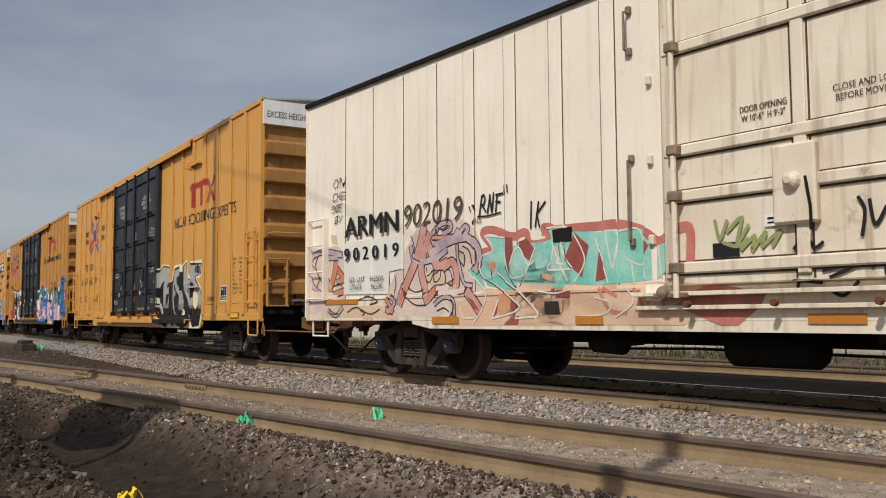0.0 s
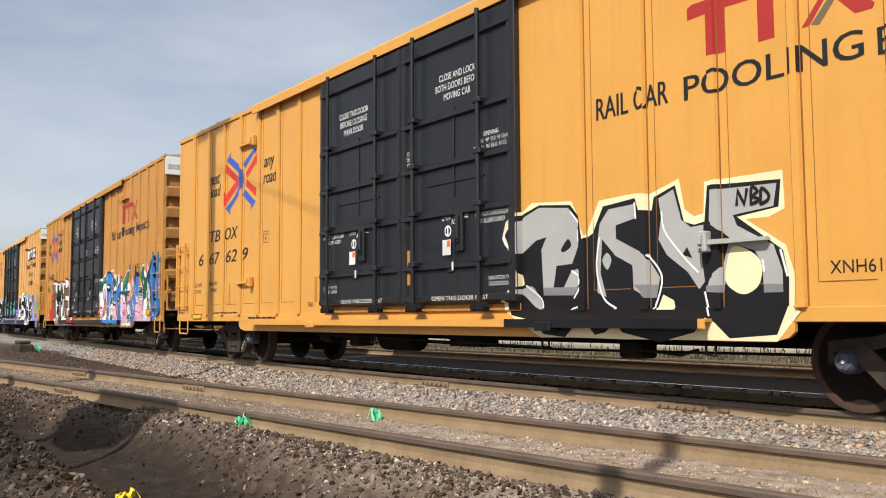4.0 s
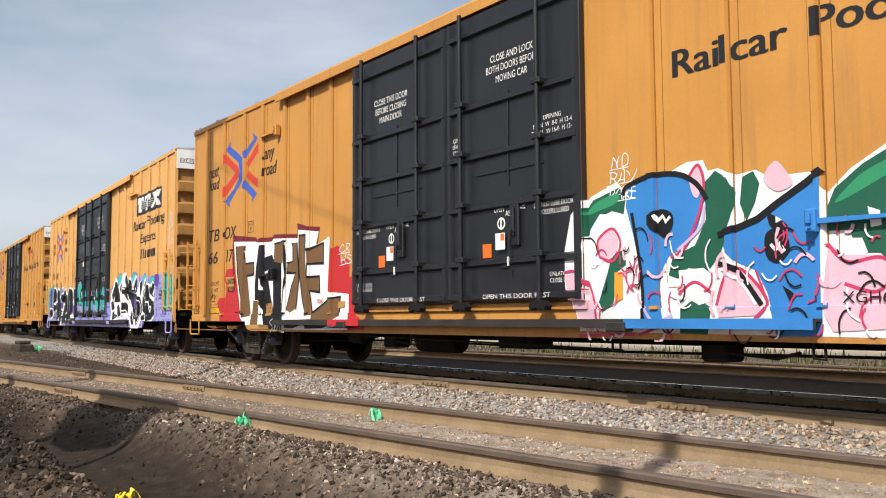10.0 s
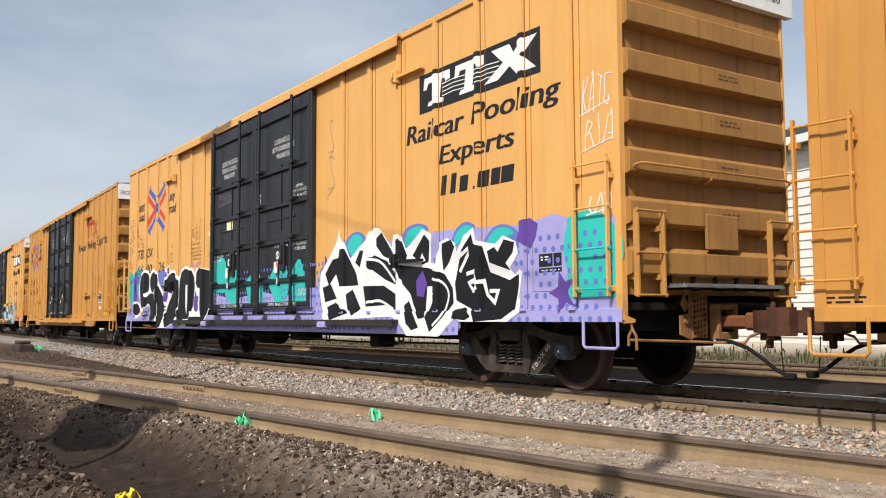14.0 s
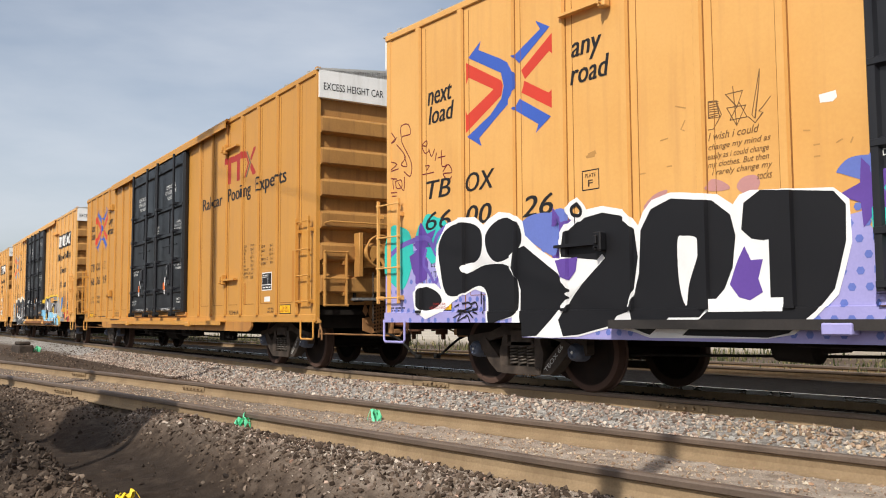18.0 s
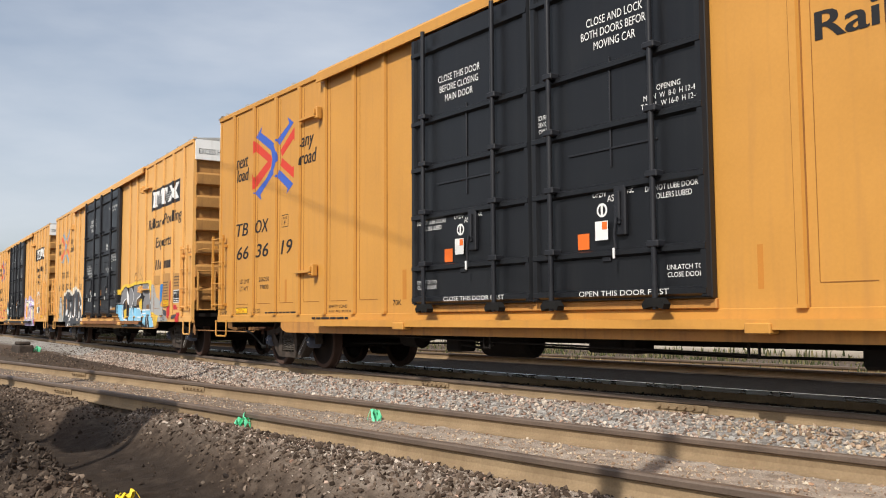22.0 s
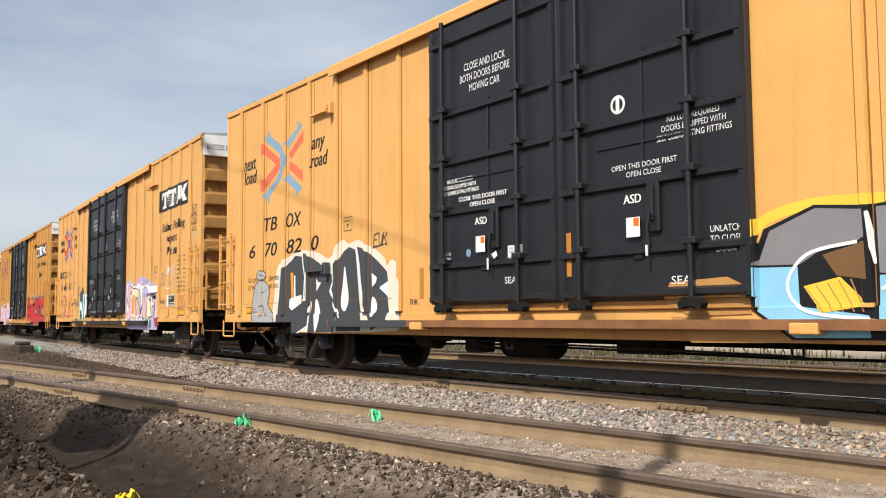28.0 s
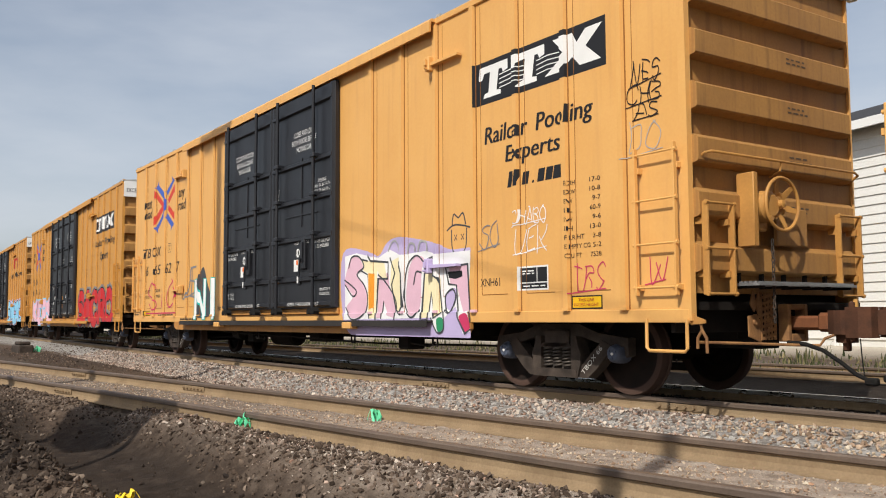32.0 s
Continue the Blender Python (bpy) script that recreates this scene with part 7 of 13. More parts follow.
    for z, d in ((1.06, 0.17), (0.93, 0.10)):
        part("door_track", Build().box(U(7.0), U(14.5), -W - d, -W - 0.02, z - 0.02, z + 0.02, 0.004).mesh("door_track", M["reefer_door"]), car)
    for u in (7.7, 8.6, 9.5, 10.4):
        part("track_bolt", Build().lathe([(-0.22, 0.0), (-0.22, 0.03), (-0.17, 0.035)], (U(u), -W, 0.96), "y", 8).mesh("track_bolt", M["rust"]), car)
    part("door_roller", Build().lathe([(-0.24, 0.02), (-0.22, 0.06), (-0.17, 0.075), (-0.15, 0.05)], (U(7.42), -W, 1.07), "y", 14).box(U(7.30), U(7.70), -W - 0.20, -W - 0.12, 1.02, 1.07, 0.01).mesh("door_roller", M["rusty_white"]), car)
    # grimy gaps round the door and its posts
    for u in (7.08, 7.36, 7.405, 8.78, 8.94, 11.07):
        part("door_gap", Build().box(U(u) - 0.010, U(u) + 0.010, -W - (0.1215 if 7.42 < u < 11 else 0.012), -W - 0.0, 1.16, T - 0.05).mesh("door_gap", M["seam"]), car)
    # dark strips above and below each door rail paint in its shadow line
    for z in (1.24, 1.36, 1.92, 2.04, 2.36, 2.48, 3.36, 3.48):
        part("door_gap", Build().box(U(7.5), U(11.0), -W - 0.125, -W - 0.11, z - 0.013, z + 0.013).mesh("door_gap", M["seam"]), car)
    for u, z in ((7.22, 1.6), (7.22, 2.4), (7.22, 3.2), (8.86, 1.75), (8.86, 2.35)):
        part("hinge", Build().box(U(u) - 0.03, U(u) + 0.03, -W - 0.12, -W - 0.06, z - 0.05, z + 0.05, 0.012).mesh("hinge", M["reefer_door"]), car)
    # ladder at the corner
    u = 0.42
    for dx in (-0.26, 0.26):
        part("ladder_stile", Build().box(U(u) + dx - 0.02, U(u) + dx + 0.02, -W - 0.10, -W - 0.0, 1.12, 2.42, 0.005).mesh("ladder_stile", m), car)
    for z in (1.15, 1.57, 1.99, 2.40):
        part("ladder_rung", Build().rod([(U(u) - 0.26, -W - 0.09, z), (U(u) + 0.26, -W - 0.09, z)], 0.014, 8).mesh("ladder_rung", m), car)
    part("stirrup_step", Build().rod([(U(0.18), -W + 0.02, 0.84), (U(0.18), -W + 0.02, 0.56), (U(0.66), -W + 0.02, 0.56), (U(0.66), -W + 0.02, 0.84)], 0.017, 8).mesh("stirrup_step", m), car)
    part("grab_iron", Build().rod([(U(6.9), -W, 4.02), (U(6.9), -W - 0.08, 4.0), (U(6.9), -W - 0.08, 3.6), (U(6.9), -W, 3.58)], 0.014, 8).mesh("grab_iron", M["rusty_white"]), car)
    part("grab_iron", Build().rod([(U(6.92), -W, 2.46), (U(6.92), -W - 0.08, 2.44), (U(6.92), -W - 0.08, 1.62), (U(6.92), -W, 1.60)], 0.014, 8).mesh("grab_iron", M["rusty_white"]), car)
    for z in (1.60, 2.46, 4.02, 3.58):
        part("grab_foot", Build().box(U(6.89), U(6.95), -W - 0.05, -W, z - 0.04, z + 0.04, 0.008).mesh("grab_foot", M["rusty_white"]), car)
    part("floor", Build().box(-L + 0.05, L - 0.05, -W + 0.06, W - 0.06, 0.90, 1.0).mesh("floor", M["under"]), car)
    for k in ("underframe", "air_tank", "brake_gear", "brake_rod"):
        part(SHARED[k].name.split(".")[0], SHARED[k], car)
    t1, a1 = add_truck(car, 1)
    t2, a2 = add_truck(car, -1)
    return car, ((t1, 1), (t2, -1)), a1 + a2


def reefer_relief(u):
    d = 0.0
    for k in range(8):
        if abs(u - (1.105 + 0.785 * k)) < 0.093:
            d = 0.023
    return 0.125 if 7.415 < u < 11.05 else 0.072 if 7.095 < u < 7.365 else d


def reefer_paint(car):
    G = lambda n, c: paint("faded_" + n, c)
    # weathered spray paint: each colour is blotched by the next
    blotch = lambda n, c, d, k=5.0: material("weathered_" + n, c, d, rough=0.6, scale=k, fine=45, bump=0.04, grain=0.25, spread=0.32)
    pink, rusty = blotch("pink", (0.62, 0.33, 0.29), (0.50, 0.24, 0.19)), blotch("orange_red", (0.62, 0.17, 0.075), (0.55, 0.26, 0.17))
    rust_r, rose = blotch("brick_red", (0.33, 0.085, 0.07), (0.24, 0.06, 0.055)), blotch("brick_pink", (0.56, 0.20, 0.16), (0.45, 0.15, 0.125))
    teal, pale_teal = blotch("turquoise", (0.16, 0.52, 0.42), (0.34, 0.62, 0.54), 3.5), blotch("pale_turquoise", (0.42, 0.60, 0.55), (0.24, 0.54, 0.46), 4.0)
    lilac, haze = blotch("lilac", (0.55, 0.42, 0.45), (0.36, 0.29, 0.33)), blotch("haze", (0.72, 0.56, 0.46), (0.60, 0.49, 0.47), 3.0)
    pinkish, orange = blotch("salmon", (0.68, 0.42, 0.28), (0.66, 0.50, 0.36), 2.5), blotch("orange", (0.62, 0.25, 0.12), (0.60, 0.34, 0.20))
    cream, chalk, ink_soft, ink = G("cream", (0.66, 0.54, 0.38)), G("chalk", (0.78, 0.72, 0.64)), G("ink", (0.055, 0.042, 0.046)), M["black"]

    def lay(c, name, mat, layer, label=""):
        # split the paint at the wide ribs
        bm = bmesh.new()
        vs = [bm.verts.new((u, k * 1e-5, z)) for k, (u, z) in enumerate(c.v)]
        for f in c.f:
            bm.faces.new([vs[i] for i in f])
        edges = [1.105 + 0.785 * k + s for k in range(8) for s in (-0.1, -0.086, 0.086, 0.1)] + [7.09, 7.1, 7.36, 7.37, 7.41, 7.42]
        lo, hi = min(p[0] for p in c.v), max(p[0] for p in c.v)
        for e in edges:
            if lo < e < hi:
                bmesh.ops.bisect_plane(bm, geom=bm.verts[:] + bm.edges[:] + bm.faces[:], plane_co=(e, 0, 0), plane_no=(1, 0, 0))
        bmesh.ops.bisect_plane(bm, geom=bm.verts[:] + bm.edges[:] + bm.faces[:], plane_co=(0, 0, 1.135), plane_no=(0, 0, 1))
        bmesh.ops.bisect_plane(bm, geom=bm.verts[:] + bm.edges[:] + bm.faces[:], plane_co=(0, 0, 0.72), plane_no=(0, 0, -1), clear_outer=True)
        for v in bm.verts:
            u, z = v.co.x, v.co.z
            d = reefer_relief(u) if z > 1.136 else (0.021 if not 7.4 < u < 11.1 else 0.021)
            v.co = (U(u), -WIDE - d - 0.0015 * layer - abs(v.co.y) * 0.03, z)
        for f in bm.faces:
            f.normal_update()
            if f.normal.y > 0:
                f.normal_flip()
        me = bpy.data.meshes.new(name)
        bm.to_mesh(me)
        bm.free()
        me.materials.append(mat)
        part(name, me, car, label=label)

    r = random.Random(7)
    # pale clouds of old paint under the lettering
    c = Coat()
    c.poly([(0.07, 1.89), (0.46, 1.94), (1.14, 1.89), (1.21, 1.12), (0.53, 0.96), (0.11, 0.97)], True)
    c.poly([(2.54, 1.42), (2.91, 1.88), (3.31, 2.16), (3.77, 1.98), (3.74, 0.93), (3.00, 0.87), (2.40, 0.92), (2.28, 1.10)], True)
    c.poly([(3.44, 2.09), (3.85, 2.13), (4.27, 2.02), (4.46, 1.74), (4.43, 1.43), (4.54, 1.17), (4.08, 1.05), (3.41, 1.09)], True)
    lay(c, "graffiti_wash", haze, 1, "pale lilac and pink cloud of faded paint")
    c = Coat()
    c.poly([(3.90, 1.12), (4.59, 1.20), (4.98, 1.17), (5.47, 1.17), (6.02, 1.16), (6.00, 0.75), (3.94, 0.74)])
    c.poly([(0.62, 1.04), (2.40, 1.01), (2.71, 0.79), (2.34, 0.84), (0.62, 0.85)])
    lay(c, "graffiti_wash", pinkish, 1, "faded orange and pink spray paint")
    c = Coat()
    c.stroke([(1.14, 1.81), (0.59, 1.89), (0.20, 1.83), (0.08, 1.60), (0.24, 1.33), (0.60, 1.18)], 0.11, True)
    c.stroke([(1.02, 1.77), (0.69, 1.77), (0.60, 1.55), (0.78, 1.31)], 0.1, True)
    c.stroke([(2.96, 1.81), (3.02, 1.66), (3.18, 1.60), (3.51, 1.62), (3.76, 1.72)], 0.11, True)
    c.stroke([(3.46, 1.69), (3.73, 1.80), (3.98, 1.85), (4.24, 1.84), (4.41, 1.70), (4.43, 1.53), (4.36, 1.43)], 0.13, True)
    c.stroke([(3.55, 1.82), (3.73, 1.85), (3.92, 1.88), (4.01, 1.96)], 0.1, True)
    c.stroke([(4.02, 1.89), (4.13, 1.99), (4.23, 1.98), (4.21, 1.91), (4.08, 1.87)], 0.09, True)
    c.stroke([(3.50, 1.96), (3.65, 2.07), (3.83, 2.07), (3.86, 1.99), (3.70, 1.94)], 0.09, True)
    c.stroke([(3.99, 1.76), (4.02, 1.54), (4.13, 1.29), (4.31, 1.24)], 0.08, True)
    c.stroke([(2.40, 0.92), (2.59, 1.05), (2.47, 1.14)], 0.08, True)
    c.stroke([(0.74, 0.96), (0.97, 0.88), (1.17, 1.00)], 0.08, True)
    c.stroke([(2.22, 1.33), (2.38, 1.48), (2.41, 1.32)], 0.06, True)
    c.stroke([(3.53, 1.02), (3.73, 1.11), (3.92, 1.06), (3.95, 0.88)], 0.08, True)
    c.stroke([(2.71, 1.05), (2.86, 1.32), (3.03, 1.55), (3.16, 1.79), (3.26, 2.04)], 0.17, True)
    c.stroke([(3.37, 1.06), (3.26, 1.30), (3.20, 1.52), (3.30, 1.78), (3.41, 1.94)], 0.16, True)
    c.stroke([(3.33, 1.92), (3.46, 1.71), (3.58, 1.51)], 0.16, True)
    c.stroke([(3.55, 1.49), (3.76, 1.56)], 0.14, True)
    c.stroke([(3.45, 1.38), (3.69, 1.49), (3.89, 1.56), (3.98, 1.39), (3.96, 1.23)], 0.14, True)
    c.stroke([(4.22, 1.16), (4.34, 1.05), (4.45, 0.94)], 0.16, True)
    c.stroke([(3.50, 1.90), (3.73, 1.89), (3.95, 1.89)], 0.08, True)
    c.stroke([(0.93, 1.68), (0.87, 1.48), (0.75, 1.29), (0.80, 1.17)], 0.15, True)
    c.stroke([(1.02, 1.59), (1.19, 1.44), (0.98, 1.39)], 0.12, True)
    c.stroke([(0.84, 1.20), (1.21, 1.25)], 0.12, True)
    c.stroke([(3.40, 1.11), (3.57, 1.21), (3.77, 1.21)], 0.14, True)
    c.stroke([(3.50, 1.18), (3.77, 1.23), (3.96, 1.29)], 0.13, True)
    c.stroke([(2.38, 1.10), (2.53, 0.94), (2.37, 0.96)], 0.1, True)
    c.stroke([(2.83, 1.24), (2.74, 1.09)], 0.12, True)
    lay(c, "graffiti_line", ink_soft, 3, "dark outlines of curling graffiti bands")
    c = Coat()
    c.stroke([(1.14, 1.81), (0.59, 1.89), (0.20, 1.83), (0.08, 1.60), (0.24, 1.33), (0.60, 1.18)], 0.075, True)
    c.stroke([(1.02, 1.77), (0.69, 1.77), (0.60, 1.55), (0.78, 1.31)], 0.065, True)
    c.stroke([(2.96, 1.81), (3.02, 1.66), (3.18, 1.60), (3.51, 1.62), (3.76, 1.72)], 0.075, True)
    c.stroke([(3.46, 1.69), (3.73, 1.80), (3.98, 1.85), (4.24, 1.84), (4.41, 1.70), (4.43, 1.53), (4.36, 1.43)], 0.095, True)
    c.stroke([(3.55, 1.82), (3.73, 1.85), (3.92, 1.88), (4.01, 1.96)], 0.065, True)
    c.stroke([(4.02, 1.89), (4.13, 1.99), (4.23, 1.98), (4.21, 1.91), (4.08, 1.87)], 0.055, True)
    c.stroke([(3.50, 1.96), (3.65, 2.07), (3.83, 2.07), (3.86, 1.99), (3.70, 1.94)], 0.055, True)
    c.stroke([(3.99, 1.76), (4.02, 1.54), (4.13, 1.29), (4.31, 1.24)], 0.045, True)
    c.stroke([(2.40, 0.92), (2.59, 1.05), (2.47, 1.14)], 0.045, True)
    c.stroke([(0.74, 0.96), (0.97, 0.88), (1.17, 1.00)], 0.045, True)
    c.stroke([(2.22, 1.33), (2.38, 1.48), (2.41, 1.32)], 0.025, True)
    c.stroke([(3.53, 1.02), (3.73, 1.11), (3.92, 1.06), (3.95, 0.88)], 0.045, True)
    lay(c, "graffiti_stroke", lilac, 4, "faded lilac graffiti bands")
    c = Coat()
    c.stroke([(2.71, 1.05), (2.86, 1.32), (3.03, 1.55), (3.16, 1.79), (3.26, 2.04)], 0.135, True)
    c.stroke([(3.37, 1.06), (3.26, 1.30), (3.20, 1.52), (3.30, 1.78), (3.41, 1.94)], 0.125, True)
    c.stroke([(3.33, 1.92), (3.46, 1.71), (3.58, 1.51)], 0.125, True)
    c.stroke([(3.55, 1.49), (3.76, 1.56)], 0.105, True)
    c.stroke([(3.45, 1.38), (3.69, 1.49), (3.89, 1.56), (3.98, 1.39), (3.96, 1.23)], 0.105, True)
    c.stroke([(4.22, 1.16), (4.34, 1.05), (4.45, 0.94)], 0.125, True)
    c.stroke([(3.50, 1.90), (3.73, 1.89), (3.95, 1.89)], 0.045, True)
    lay(c, "graffiti_stroke", pink, 4, "faded pink graffiti bands")
    c = Coat()
    c.stroke([(0.93, 1.68), (0.87, 1.48), (0.75, 1.29), (0.80, 1.17)], 0.115, True)
    c.stroke([(1.02, 1.59), (1.19, 1.44), (0.98, 1.39)], 0.085, True)
    c.stroke([(0.84, 1.20), (1.21, 1.25)], 0.085, True)
    c.stroke([(3.40, 1.11), (3.57, 1.21), (3.77, 1.21)], 0.105, True)
    c.stroke([(3.50, 1.18), (3.77, 1.23), (3.96, 1.29)], 0.095, True)
    c.stroke([(2.38, 1.10), (2.53, 0.94), (2.37, 0.96)], 0.065, True)
    c.stroke([(2.83, 1.24), (2.74, 1.09)], 0.085, True)
    lay(c, "graffiti_stroke", rusty, 4, "faded orange-red graffiti bands")
    c = Coat()
    c.stroke([(0.14, 1.73), (0.41, 1.50), (0.33, 1.33)], 0.018, True)
    c.stroke([(0.38, 1.84), (0.29, 1.67), (0.50, 1.40)], 0.018, True)
    c.stroke([(0.62, 1.75), (0.69, 1.59), (0.62, 1.42)], 0.018, True)
    c.stroke([(2.97, 1.96), (3.05, 1.80), (2.99, 1.68), (3.18, 1.60)], 0.018, True)
    c.stroke([(3.32, 1.51), (3.39, 1.40), (3.53, 1.48), (3.44, 1.32), (3.34, 1.34)], 0.018, True)
    c.stroke([(3.52, 1.40), (3.63, 1.47), (3.63, 1.37), (3.54, 1.31), (3.52, 1.40)], 0.018, True)
    c.stroke([(2.89, 1.26), (3.06, 1.19), (3.25, 1.22)], 0.018, True)
    c.stroke([(2.86, 1.13), (3.08, 1.02), (3.33, 1.01)], 0.018, True)
    c.stroke([(2.60, 1.44), (2.63, 1.31), (2.56, 1.14)], 0.018, True)
    c.stroke([(1.64, 1.11), (1.89, 1.16), (2.15, 1.08), (1.95, 1.04)], 0.018, True)
    c.stroke([(1.32, 0.93), (1.57, 1.00), (1.95, 0.90), (2.21, 0.97)], 0.018, True)
    c.stroke([(4.03, 1.69), (4.17, 1.63), (4.15, 1.49), (4.04, 1.58), (4.03, 1.69)], 0.018, True)
    c.stroke([(3.54, 1.46), (3.71, 1.45), (3.74, 1.29), (3.57, 1.27)], 0.018, True)
    c.stroke([(3.76, 1.47), (3.85, 1.44), (3.90, 1.26), (3.77, 1.29)], 0.018, True)
    c.stroke([(3.59, 2.03), (3.67, 2.00), (3.79, 2.03)], 0.018, True)
    c.stroke([(4.11, 1.75), (4.26, 1.69), (4.32, 1.52)], 0.018, True)
    c.stroke([(4.19, 1.81), (4.34, 1.71), (4.36, 1.56)], 0.018, True)
    c.stroke([(3.53, 1.14), (3.73, 1.18), (4.09, 1.14), (4.20, 1.22)], 0.018, True)
    c.stroke([(3.58, 0.93), (3.73, 0.97), (3.84, 0.92)], 0.018, True)
    c.stroke([(3.87, 1.08), (3.95, 0.99), (3.86, 0.86)], 0.018, True)
    c.stroke([(0.84, 1.33), (1.06, 1.37), (1.19, 1.30)], 0.018, True)
    c.stroke([(0.78, 0.96), (0.86, 0.90), (1.05, 0.91)], 0.018, True)
    c.stroke([(1.68, 0.95), (1.81, 0.92), (1.75, 0.88)], 0.018, True)
    lay(c, "graffiti_line", ink_soft, 6, "thin dark curling graffiti lines")
    c = Coat()
    c.poly([(3.32, 1.49), (3.50, 1.45), (3.52, 1.27), (3.34, 1.32)])
    c.poly([(3.53, 1.41), (3.63, 1.46), (3.62, 1.36), (3.54, 1.32)])
    c.poly([(4.04, 1.68), (4.16, 1.61), (4.14, 1.50), (4.04, 1.58)])
    c.poly([(3.56, 1.44), (3.70, 1.44), (3.73, 1.30), (3.56, 1.28)])
    c.poly([(0.63, 1.78), (0.75, 1.72), (0.68, 1.54), (0.61, 1.60)])
    c.poly([(0.77, 2.15), (0.95, 2.13), (0.97, 1.98), (0.81, 2.02)])
    lay(c, "graffiti_fill", cream, 5, "tan and grey graffiti facets")
    c = Coat()
    c.stroke([(3.56, 1.16), (3.58, 1.21)], 0.03, True)
    c.stroke([(3.61, 1.16), (3.63, 1.22)], 0.03, True)
    c.stroke([(3.66, 1.17), (3.68, 1.22)], 0.03, True)
    c.stroke([(3.71, 1.17), (3.73, 1.23)], 0.03, True)
    c.stroke([(3.76, 1.18), (3.78, 1.24)], 0.03, True)
    c.stroke([(3.81, 1.18), (3.82, 1.24)], 0.03, True)
    c.stroke([(3.85, 1.19), (3.87, 1.25)], 0.03, True)
    c.stroke([(3.90, 1.19), (3.92, 1.26)], 0.03, True)
    c.stroke([(3.95, 1.20), (3.96, 1.26)], 0.03, True)
    lay(c, "graffiti_highlight", cream, 6, "short pale dashes on the red bands")
    c = Coat()
    c.stroke([(4.36, 1.43), (4.41, 1.57), (4.52, 1.65), (4.71, 1.67), (4.50, 1.88), (4.69, 1.91), (5.07, 1.80), (5.20, 1.83), (5.30, 1.82), (5.37, 1.69), (5.61, 1.69), (5.72, 1.72), (5.59, 1.85), (5.69, 1.86), (5.78, 1.82)], 0.1, True)
    lay(c, "graffiti_outline", rose, 2, "brick-pink graffiti outline")
    c = Coat()
    c.poly([(4.55, 1.85), (4.92, 1.80), (4.94, 1.60), (5.00, 1.34), (5.16, 1.32), (5.27, 1.34), (5.47, 1.63), (5.76, 1.64), (6.04, 1.69), (6.02, 1.16), (5.47, 1.17), (4.98, 1.17), (4.59, 1.23), (4.47, 1.40), (4.45, 1.55), (4.54, 1.63), (4.70, 1.66)])
    c.poly([(4.22, 1.45), (4.43, 1.43), (4.53, 1.22), (4.42, 1.23)])
    c.poly([(5.67, 1.83), (5.95, 1.84), (6.00, 1.76), (5.76, 1.68)])
    lay(c, "graffiti_letter", teal, 3, "faded turquoise graffiti letters")
    c = Coat()
    c.poly([(5.76, 1.63), (5.89, 1.65), (6.03, 1.42), (6.03, 1.37), (5.67, 1.38), (5.74, 1.50)])
    c.poly([(5.06, 1.50), (5.16, 1.66), (5.32, 1.47), (5.27, 1.34), (5.06, 1.34)])
    c.poly([(4.51, 1.59), (4.73, 1.61), (4.79, 1.45), (4.69, 1.33), (4.53, 1.38)], True)
    c.poly([(5.48, 1.55), (5.62, 1.56), (5.64, 1.43), (5.46, 1.40)], True)
    lay(c, "graffiti_fill", pale_teal, 4, "paler grey-turquoise patches")
    c = Coat()
    c.poly([(4.93, 1.80), (5.08, 1.79), (5.09, 1.62), (5.02, 1.45), (5.03, 1.33), (4.95, 1.44), (4.93, 1.64)])
    c.poly([(5.16, 1.73), (5.31, 1.76), (5.42, 1.65), (5.45, 1.61), (5.36, 1.49), (5.26, 1.55), (5.18, 1.65)])
    c.poly([(5.04, 1.05), (5.19, 0.97), (5.06, 0.92), (5.03, 0.97)])
    c.poly([(4.91, 0.76), (5.04, 0.84), (5.19, 0.86), (5.16, 0.76)])
    c.poly([(5.47, 1.14), (5.51, 1.19), (5.78, 1.15), (5.78, 1.11)])
    c.poly([(5.81, 1.14), (6.02, 1.15), (6.01, 1.06), (5.80, 1.06)])
    c.poly([(4.22, 1.11), (4.34, 1.05), (4.46, 0.92), (4.34, 0.96)])
    c.poly([(4.79, 1.37), (4.94, 1.31), (4.96, 1.27), (4.83, 1.33)])
    c.poly([(4.82, 1.04), (4.79, 0.90), (4.71, 0.84)])
    lay(c, "graffiti_fill", rust_r, 5, "brick-red graffiti shapes")
    c = Coat()
    c.poly([(4.82, 1.12), (5.03, 1.08), (5.02, 0.92), (4.82, 0.89)], True)
    c.poly([(5.57, 1.34), (5.69, 1.32), (5.76, 1.26), (5.69, 1.25), (5.57, 1.29)], True)
    c.poly([(4.59, 1.50), (4.68, 1.52), (4.75, 1.49), (4.69, 1.37), (4.65, 1.43)], True)
    c.poly([(5.85, 1.02), (5.89, 1.02), (5.89, 0.91), (5.86, 0.90)], True)
    lay(c, "graffiti_fill", orange, 5, "orange graffiti patches")
    c = Coat()
    c.stroke([(4.55, 1.85), (4.70, 1.66), (4.49, 1.60), (4.45, 1.46), (4.53, 1.33), (4.76, 1.23), (5.05, 1.07), (5.19, 0.97), (5.08, 0.90), (4.70, 0.83)], 0.02, True)
    c.stroke([(4.79, 1.38), (4.96, 1.27), (5.16, 1.16), (5.38, 1.00), (5.50, 0.89), (5.45, 0.82)], 0.02, True)
    c.stroke([(4.94, 1.79), (4.95, 1.55), (5.04, 1.32), (5.27, 1.32), (5.14, 1.18)], 0.02, True)
    c.stroke([(5.03, 1.47), (5.16, 1.67), (5.32, 1.46), (5.42, 1.49)], 0.02, True)
